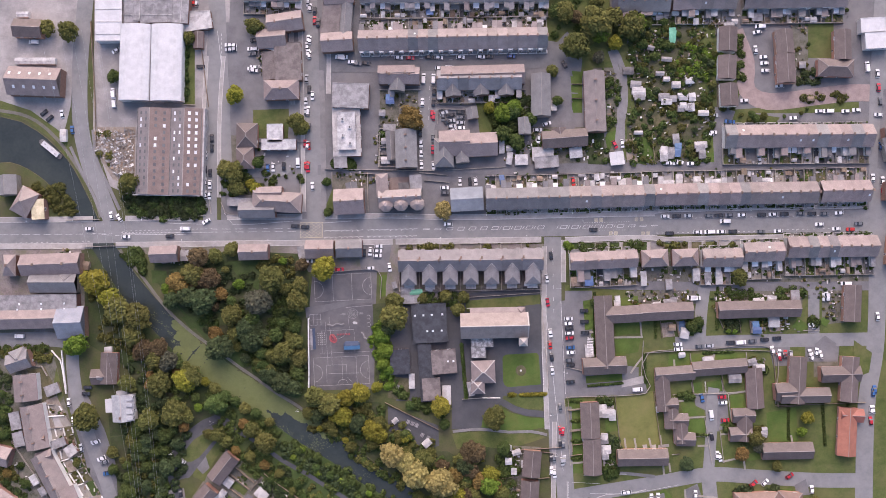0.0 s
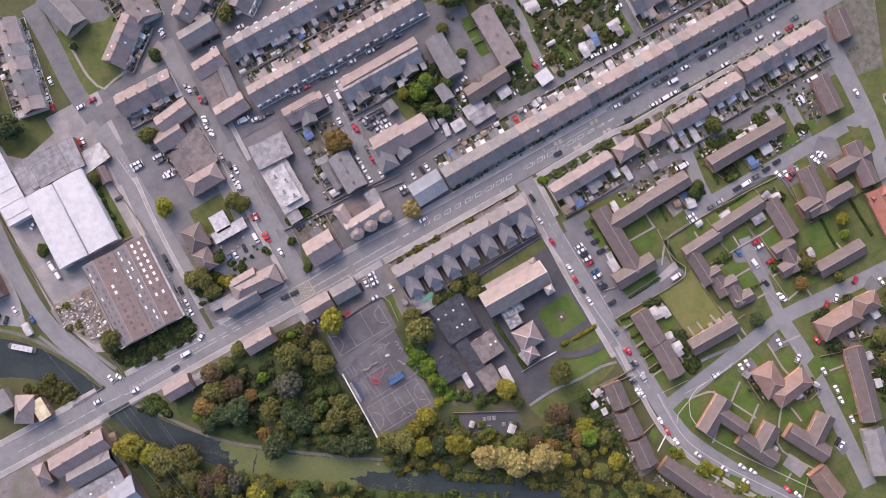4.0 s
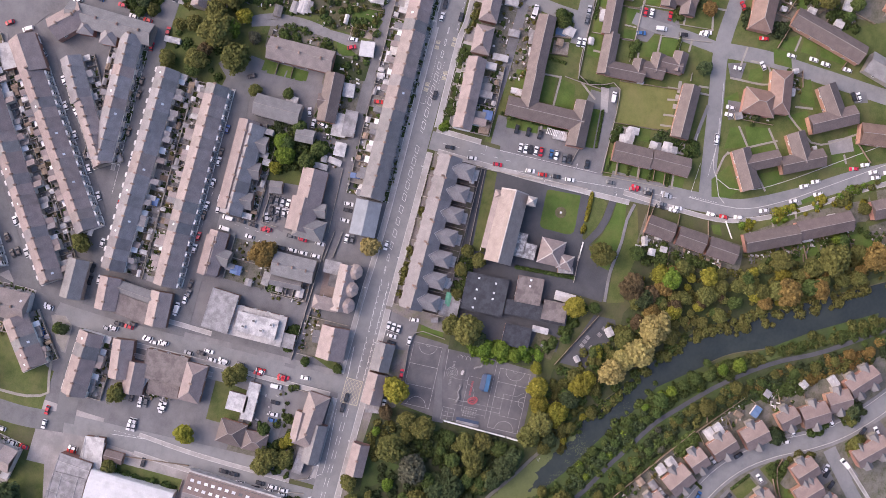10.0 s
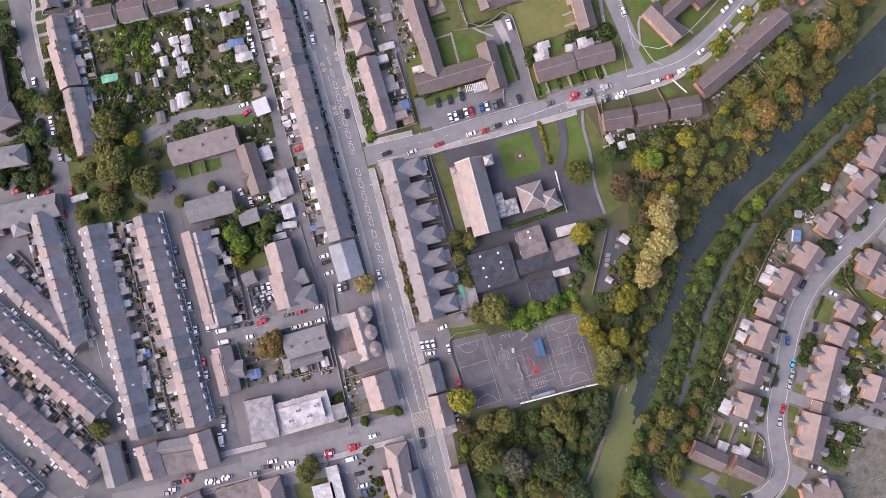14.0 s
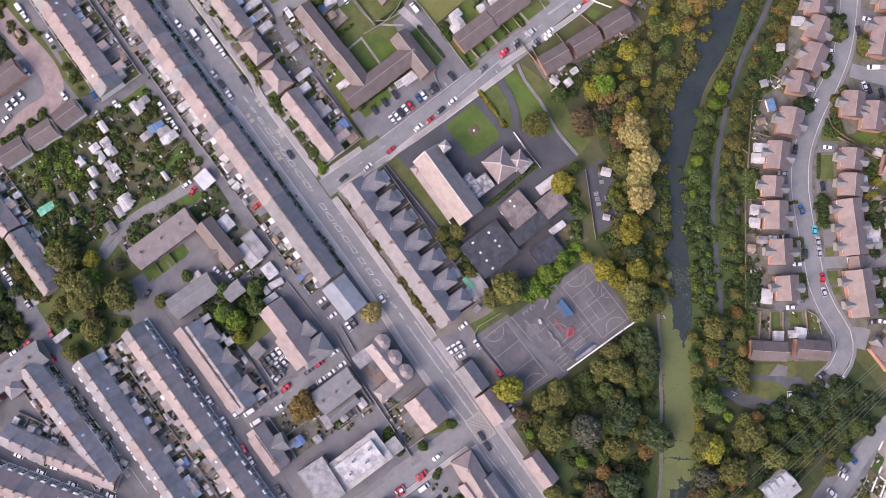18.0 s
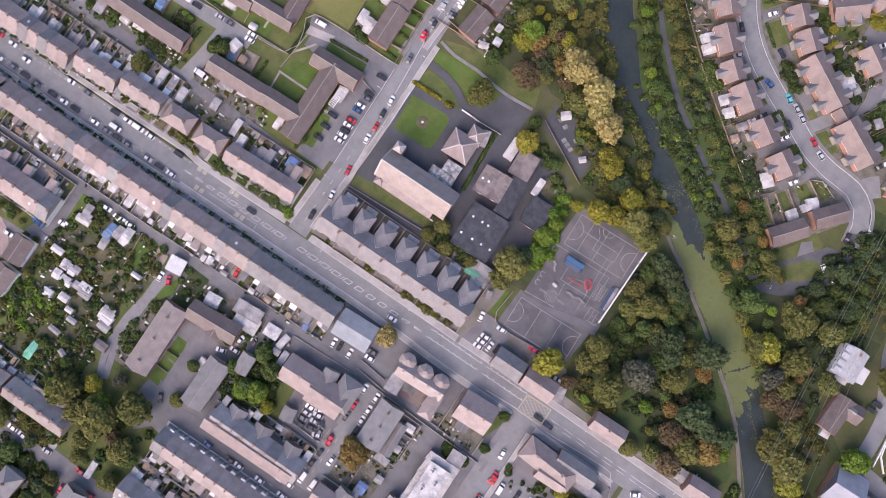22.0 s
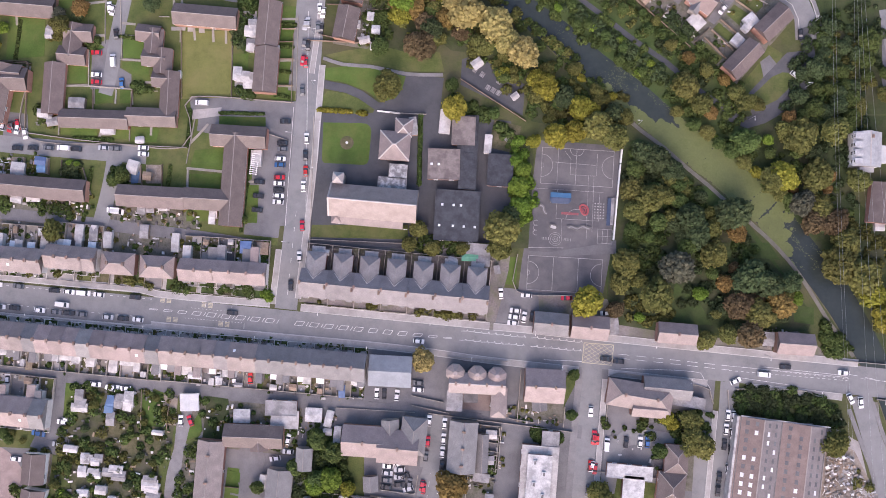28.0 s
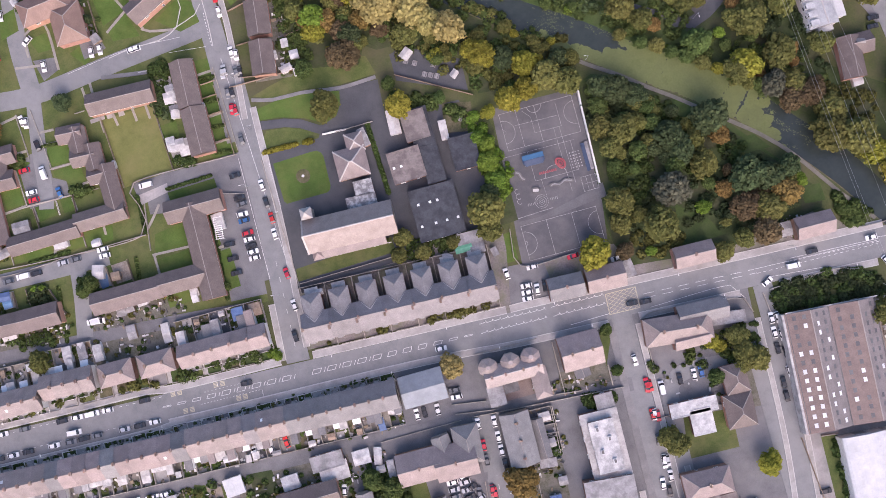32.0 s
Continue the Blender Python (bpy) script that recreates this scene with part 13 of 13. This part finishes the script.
fence("timber", 1.4, [(28.6, -119.8), (19.7, -120.2)])
fence("timber", 1.5, [(-35.0, -130.7), (-42.7, -132.9)])
fence("timber", 1.4, [(104.2, 179.4), (91.5, 179.8)])
fence("timber", 1.4, [(102.9, 147.8), (80.1, 149.1)])
fence("timber", 1.4, [(75.7, 104.6), (65.6, 104.9)])
fence("hedge", 2.0, [(78.7, 146.9), (76.0, 141.2)])
fence("timber", 1.3, [(42.4, -154.7), (39.3, -155.8)])
fence("timber", 1.4, [(42.8, -144.6), (41.2, -153.4)])
fence("hedge", 1.3, [(67.5, -5.8), (67.3, -39.2)])
fence("hedge", 1.3, [(91.8, -35.9), (92.3, -50.3)])
fence("hedge", 1.3, [(120.9, -35.0), (136.2, -34.1)])
fence("hedge", 1.3, [(128.2, -3.0), (127.4, -23.9)])
fence("hedge", 1.3, [(136.4, -15.5), (136.3, -23.9)])
fence("hedge", 1.3, [(148.8, -16.9), (148.7, -25.2)])
fence("hedge", 1.3, [(191.0, -60.6), (191.1, -58.9)])
fence("hedge", 1.3, [(55.6, -58.6), (61.7, -59.2)])
fence("hedge", 1.3, [(56.1, -68.3), (62.2, -68.3)])
fence("hedge", 1.3, [(56.0, -78.0), (62.1, -78.0)])
fence("hedge", 1.3, [(56.0, -86.8), (62.1, -86.8)])
fence("hedge", 1.3, [(76.3, -80.7), (78.9, -94.5)])
fence("hedge", 1.3, [(110.9, -75.1), (123.3, -75.1)])
fence("hedge", 1.3, [(135.7, -75.0), (148.2, -75.0)])
fence("hedge", 1.3, [(162.1, -59.8), (161.9, -77.7)])
fence("hedge", 1.3, [(178.7, -59.8), (179.7, -80.4)])
dice = random.Random(31)
for k in range(22):
    u = 54.6 + 6.75 * k
    y0, y1 = (14.2 + 0.012 * (u - 54), 19.2 + 0.019 * (u - 54))
    if u < 160:
        fence("wall", 0.9, [(u, y0 + 0.6), (u - 0.1, y1)])
        fence("wall", 0.8, [(u + 0.3, y1 + 0.1), (u + 5.2, y1 + 0.2)])
fence("hedge", 1.3, [(97.5, -18.3), (97.4, -28.1)])
fence("wall", 1.6, [(-39.0, 95.7), (-18.3, 95.7)])
fence("wall", 1.6, [(-38.9, 76.4), (-18.3, 76.4)])
fence("wall", 1.6, [(-28.8, 76.4), (-28.8, 95.7)])
fence("wall", 1.5, [(-38.9, 74.5), (-38.9, 57.5)])
fence("wall", 1.5, [(-38.9, 67.9), (-32.4, 67.9)])
fence("wall", 1.5, [(-38.9, 62.3), (-32.4, 62.3)])
fence("wall", 1.5, [(-9.0, 94.2), (33.8, 95.5)])
fence("wall", 1.5, [(-9.0, 88.6), (7.0, 88.5)])
fence("wall", 1.4, [(-66.3, 56.1), (-11.3, 55.2)])
fence("wall", 1.4, [(-45.1, 54.7), (-44.5, 34.9)])
fence("wall", 1.4, [(-62.6, 54.7), (-62.5, 47.1)])
fence("timber", 1.4, [(56.9, 98.3), (61.9, 98.3)])
fence("timber", 1.4, [(56.8, 91.2), (61.9, 91.2)])
fence("hedge", 1.2, [(-70.5, -135.7), (-72.2, -138.9)])
fence("hedge", 1.2, [(-83.8, -128.0), (-85.5, -130.9), (-93.6, -125.7)])
fence("hedge", 1.2, [(-96.8, -120.7), (-98.3, -122.9), (-107.0, -117.9)])
fence("hedge", 1.2, [(-22.3, -188.5), (-27.2, -193.8)])
fence("hedge", 1.2, [(-27.5, -183.2), (-33.5, -176.6)])
fence("hedge", 1.2, [(-60.8, -157.4), (-69.1, -151.2)])
fence("hedge", 1.2, [(-77.9, -144.5), (-80.2, -148.8)])
fence("hedge", 1.2, [(-28.6, -201.7), (-35.6, -195.8)])
fence("timber", 1.6, [(-47.5, -129.8), (-53.1, -134.6)])
fence("timber", 1.6, [(-58.6, -120.7), (-61.7, -126.4)])
fence("timber", 1.6, [(-70.3, -112.4), (-74.4, -118.2)])
fence("timber", 1.6, [(-83.1, -104.4), (-87.2, -110.3)])
fence("timber", 1.6, [(-96.9, -96.4), (-102.1, -102.6)])
fence("timber", 1.6, [(-100.6, -98.7), (-109.5, -91.5)])
fence("timber", 1.6, [(-102.9, -102.0), (-111.9, -95.0)])
fence("timber", 1.6, [(-105.9, -106.3), (-113.3, -101.1)])
fence("timber", 1.6, [(-111.0, -114.4), (-119.3, -109.7)])
fence("timber", 1.6, [(-12.9, -168.6), (-19.9, -172.4)])
fence("timber", 1.6, [(-19.7, -159.3), (-26.7, -163.1)])
fence("timber", 1.6, [(-27.4, -149.4), (-29.9, -155.0)])
fence("timber", 1.6, [(-37.5, -140.7), (-42.5, -144.5)])
fence("timber", 1.6, [(-87.1, -162.7), (-93.1, -173.1)])
fence("timber", 1.6, [(-95.5, -158.1), (-102.3, -169.5)])
fence("timber", 1.6, [(-103.6, -153.8), (-110.8, -166.3)])
fence("timber", 1.6, [(-113.6, -148.1), (-120.5, -162.2)])
fence("timber", 1.6, [(-121.7, -144.3), (-129.1, -159.0)])
fence("timber", 1.7, [(-49.2, -170.1), (-54.1, -168.7), (-62.5, -171.5), (-72.7, -177.4), (-81.8, -181.2)])
fence("wall", 1.0, [(-111.4, -115.0), (-115.8, -117.2), (-123.1, -114.3)])
fence("timber", 1.7, [(-25.1, -148.1), (-48.4, -129.1)])
fence("timber", 1.7, [(-47.9, -128.3), (-95.5, -94.4)])
fence("wall", 1.2, [(-221.1, -78.7), (-214.5, -88.5), (-207.3, -98.2), (-200.0, -112.0)])
fence("white", 1.0, [(-202.0, -34.0), (-197.4, -39.0), (-194.3, -55.5)])
fence("wall", 1.4, [(-213.2, -41.8), (-206.7, -41.8), (-203.8, -46.6)])
fence("timber", 1.4, [(118.7, 148.0), (98.7, 150.4), (79.9, 151.7)])
fence("timber", 1.4, [(126.4, 165.2), (125.4, 158.7)])
fence("timber", 1.4, [(116.4, 166.6), (115.4, 160.1)])
fence("wall", 0.7, [(134.3, -70.4), (132.6, -54.7)])
fence("wall", 0.7, [(132.6, -54.7), (116.1, -55.2)])
fence("wall", 0.7, [(130.3, -54.1), (129.5, -48.0)])
fence("wall", 0.7, [(122.0, -54.8), (121.3, -48.9)])
fence("wall", 0.7, [(130.2, -88.6), (128.3, -71.5)])
fence("wall", 0.7, [(124.5, -89.2), (121.0, -66.3)])
fence("wall", 0.7, [(108.7, -84.3), (104.8, -84.7)])
fence("wall", 0.7, [(55.3, -90.1), (52.4, -57.8)])
fence("wall", 0.7, [(79.7, -80.8), (78.3, -67.7)])
fence("wall", 0.7, [(142.1, -39.1), (141.7, -34.4)])
fence("wall", 0.7, [(114.9, -41.3), (114.3, -35.2)])
fence("wall", 0.7, [(90.5, -26.8), (89.7, -18.6)])
fence("wall", 0.7, [(69.4, -23.7), (67.6, -8.6)])
fence("timber", 1.5, [(153.4, -24.3), (152.9, -18.9)])
fence("timber", 1.5, [(144.0, -24.9), (143.4, -18.8)])
fence("timber", 1.5, [(139.1, -24.8), (138.4, -18.9)])
fence("timber", 1.5, [(130.6, -22.9), (126.3, -13.0)])
fence("timber", 1.5, [(108.6, -26.4), (107.3, -18.9)])
fence("timber", 1.5, [(100.4, -27.5), (99.7, -19.3)])
fence("timber", 1.5, [(130.1, -118.7), (141.7, -122.0)])
fence("timber", 1.5, [(146.6, -118.9), (156.5, -121.9)])
fence("timber", 1.5, [(156.5, -121.9), (162.1, -122.8)])
fence("timber", 1.5, [(151.3, -114.8), (149.9, -121.2)])
fence("timber", 1.5, [(145.4, -112.6), (144.5, -120.7)])
fence("timber", 1.5, [(134.6, -151.6), (128.4, -149.3)])
fence("timber", 1.5, [(145.5, -136.5), (148.7, -137.4)])
fence("timber", 1.5, [(158.5, -140.1), (148.9, -131.6)])
fence("timber", 1.5, [(150.8, -129.3), (158.3, -130.2)])
fence("timber", 1.5, [(155.4, -145.7), (152.6, -158.4)])
fence("timber", 1.5, [(119.8, -130.4), (123.0, -132.4), (115.9, -134.5)])
fence("timber", 1.5, [(99.3, -163.8), (90.8, -173.3)])
fence("timber", 1.5, [(179.2, -135.0), (170.1, -127.7)])
fence("timber", 1.5, [(94.2, -112.1), (95.4, -125.8)])
fence("wall", 1.2, [(-4.8, 52.9), (-19.3, 54.3)])
fence("wall", 1.2, [(3.6, 85.7), (-9.6, 86.0)])
fence("timber", 1.6, [(-59.2, -168.2), (-75.9, -176.7), (-97.6, -186.9)])
fence("timber", 1.6, [(-100.6, -186.8), (-119.6, -174.5)])
fence("timber", 1.5, [(-82.8, -161.2), (-94.4, -170.2)])
fence("wall", 1.0, [(-111.0, -148.5), (-109.8, -159.9), (-98.1, -163.5)])

def picnic_table(x, y, ang):
    """A low pale table with two benches on plank legs."""
    ob = tagged(new("picnic_table"), "pale timber picnic table on dark asphalt", "table", "tables in the pen beside the school")
    ob.matrix_basis = pose(x, y, 0.1, 0, 0, ang)
    part("tabletop", shared("pt_top", "tabletop", ["grey_felt"], lambda g: g.box(-1.0, 1.0, -0.4, 0.4, 0.68, 0.75)), ob)
    for v in (-0.95, 0.95):
        part("bench_seat", shared("pt_seat", "bench_seat", ["grey_felt"], lambda g: g.box(-1.0, 1.0, -0.15, 0.18, 0.4, 0.46)), ob, pose(0, v * 0.75, 0))
    for u in (-0.75, 0.75):
        part("leg", shared("pt_leg", "leg", ["timber"], lambda g: (g.box(-0.05, 0.05, -0.75, 0.75, 0.34, 0.4), g.box(-0.05, 0.05, -0.35, -0.25, 0, 0.68), g.box(-0.05, 0.05, 0.25, 0.35, 0, 0.68))), ob, pose(u, 0, 0))


for tx, ty in ((-24.5, -69.0), (-22.4, -69.8), (-20.3, -70.6), (-24.3, -73.4), (-30.9, -67.8), (-14.6, -76.8), (-17.6, -75.4), (-29.4, -51.9)):
    picnic_table(tx, ty, 62)
clutter(34, [(26.6, -83.8), (30.0, -83.9), (30.0, -124.0), (26.0, -121.0), (26.5, -103.0), (24.2, -92.0)])
clutter(30, [(33.6, -131.6), (50.3, -154.1), (63.3, -175.5), (60.0, -176.5), (47.0, -156.0), (31.0, -133.0)])

# stepped gardens below the white-fronted houses
INNER = [(-206.1, -60.8), (-204.2, -71.7), (-201.8, -82.0), (-199.4, -92.0), (-191.4, -103.1), (-185.1, -113.3)]
OUTER = [(-198.2, -60.8), (-191.8, -70.3), (-188.9, -80.0), (-186.8, -87.5), (-179.6, -99.4), (-172.7, -111.9)]
dice = random.Random(17)


def between(row, u):
    i = min(int(u * (len(row) - 1)), len(row) - 2)
    return Vector(row[i]).lerp(Vector(row[i + 1]), u * (len(row) - 1) - i)


for k in range(9):
    u0, u1 = k / 9, (k + 1) / 9
    a, b, c, d = between(INNER, u0), between(INNER, u1), between(OUTER, u1), between(OUTER, u0)
    for j in range(3):
        v0, v1 = j / 3, (j + 1) / 3
        area(dice.choice(("path", "path", "grass_shade", "soil", "rubble", "pavement")), [tuple(a.lerp(d, v0)), tuple(b.lerp(c, v0)), tuple(b.lerp(c, v1)), tuple(a.lerp(d, v1))])
        m = dice.uniform(0.1, 0.5)
        fence("white" if dice.random() < 0.6 else "wall", dice.uniform(0.5, 1.0), [tuple(a.lerp(d, v1).lerp(b.lerp(c, v1), m * 0.3)), tuple(a.lerp(d, v1).lerp(b.lerp(c, v1), 1 - m))])
    fence("white" if k % 2 else "wall", 1.1, [tuple(a), tuple(a.lerp(d, dice.uniform(0.6, 1.0)))])
clutter(60, [(-206.1, -60.8), (-201.8, -82.0), (-185.1, -113.3), (-172.7, -111.9), (-188.9, -80.0), (-198.2, -60.8)])


def rubble_heap(n, poly):
    """Broken pale slabs, beams and blocks tipped into a pile."""
    xs, ys = [p[0] for p in poly], [p[1] for p in poly]
    rnd = random.Random(n)
    g = Geo()
    k = 0
    while k < n:
        x, y = rnd.uniform(min(xs), max(xs)), rnd.uniform(min(ys), max(ys))
        if not inside(x, y, poly):
            continue
        k += 1
        q = Euler((rnd.uniform(-0.5, 0.5), rnd.uniform(-0.5, 0.5), rnd.uniform(0, 3.14))).to_matrix()
        l, w, h = (rnd.uniform(1.5, 4.5), rnd.uniform(0.12, 0.35), 0.2) if k % 4 == 0 else (rnd.uniform(0.3, 1.6), rnd.uniform(0.3, 1.1), rnd.uniform(0.15, 0.6))
        top = 1.6 * max(0.0, noise.noise((x * 0.15, y * 0.15, 3.0)) + 0.35)
        c = Vector((x, y, rnd.uniform(0.1, 0.3 + top)))
        pts = [c + q @ Vector((a * l / 2, b * w / 2, d * h / 2)) for d in (-1, 1) for a, b in ((-1, -1), (1, -1), (1, 1), (-1, 1))]
        g.solid(pts, [(4, 5, 6, 7), (3, 2, 1, 0), (0, 1, 5, 4), (1, 2, 6, 5), (2, 3, 7, 6), (3, 0, 4, 7)], rnd.choice((0, 0, 1, 1, 2, 3)))
    tagged(new("rubble_heap", g.mesh("rubble_heap", ["rubble", "pavement", "timber", "plaster_panel"])), "pile of broken pale slabs, beams and soil", "rubble", "", "stuff")


rubble_heap(520, [(-176.5, 75.0), (-162.2, 76.5), (-162.4, 54.0), (-171.1, 53.5), (-178.6, 64.3)])
rubble_heap(160, [(-182.0, 77.0), (-176.0, 77.0), (-177.0, 63.0), (-181.0, 65.0)])
bushes("o", 9, [(-181.9, 74.2), (-172.0, 74.8), (-168.2, 53.2), (-173.1, 53.1), (-180.6, 64.3)])


def trampoline(x, y):
    """A round mat in a padded ring on short legs."""
    ob = tagged(new("trampoline"), "round garden trampoline with a tan padded rim on grass", "trampoline")
    ob.matrix_basis = pose(x, y, 0.2)

    def ring(g):
        n = 20
        for k in range(n):
            a, b = 2 * math.pi * k / n, 2 * math.pi * (k + 1) / n
            pts = [(q * math.cos(t), q * math.sin(t), z) for z in (0.62, 0.72) for q, t in ((1.35, a), (1.75, a), (1.75, b), (1.35, b))]
            g.solid(pts, [(4, 5, 6, 7), (3, 2, 1, 0), (1, 2, 6, 5), (3, 0, 4, 7)])
    part("padded_rim", shared("tr_rim", "padded_rim", ["timber"], ring), ob, None, "tan padded rim")
    part("jump_mat", shared("tr_mat", "jump_mat", ["dark_felt"], lambda g: g.disc(0, 0, 0.6, 1.36, 0.66, 20, 0)), ob)
    for k in range(4):
        part("leg", shared("tr_leg", "leg", ["steel"], lambda g: g.box(-0.04, 0.04, -0.04, 0.04, 0, 0.64)), ob, pose(1.5 * math.cos(k * 1.57 + 0.6), 1.5 * math.sin(k * 1.57 + 0.6), 0))


def pergola(x, y, ang):
    """A pale slatted roof on four posts."""
    ob = tagged(new("pergola"), "pale slatted timber pergola beside the flats", "pergola")
    ob.matrix_basis = pose(x, y, 0.1, 0, 0, ang)
    for u in (-3.9, 3.9):
        for v in (-1.2, 1.2):
            part("post", shared("pg_post", "post", ["frame_white"], lambda g: g.box(-0.08, 0.08, -0.08, 0.08, 0, 2.2)), ob, pose(u, v, 0))
    for v in (-1.2, 1.2):
        part("beam", shared("pg_beam", "beam", ["frame_white"], lambda g: g.box(-4.2, 4.2, -0.07, 0.07, 2.2, 2.38)), ob, pose(0, v, 0))
    for k in range(11):
        part("slat", shared("pg_slat", "slat", ["frame_white"], lambda g: g.box(-0.1, 0.1, -1.5, 1.5, 2.38, 2.5)), ob, pose(-3.9 + 0.78 * k, 0, 0))


trampoline(104.8, -22.7)
pergola(65.0, -31.5, 88)

# low shrubs, tubs, covers and boards in the yards of the rows
leaf_heap("yard_shrubs", "g", BUSHES, 8, "small green shrubs in yards and front gardens")
leaf_heap("yard_weeds", "o", WEEDS, 9, "olive weeds and low plants in yards and plots")
bits, dice = Geo(), random.Random(21)
for x, y, r in ODDS:
    a, w2, h2 = dice.uniform(0, 3.14), r * dice.uniform(0.25, 0.6), dice.uniform(0.15, 1.0)
    c, s = math.cos(a), math.sin(a)
    pts = [(x + c * u - s * v, y + s * u + c * v, z) for z in (0.03, 0.03 + h2) for u, v in ((-r / 2, -w2), (r / 2, -w2), (r / 2, w2), (-r / 2, w2))]
    bits.solid(pts, [(4, 5, 6, 7), (0, 1, 5, 4), (1, 2, 6, 5), (2, 3, 7, 6), (3, 0, 4, 7)], dice.choice((0, 1, 1, 2, 2, 3, 3)))
yard_bits(bits)
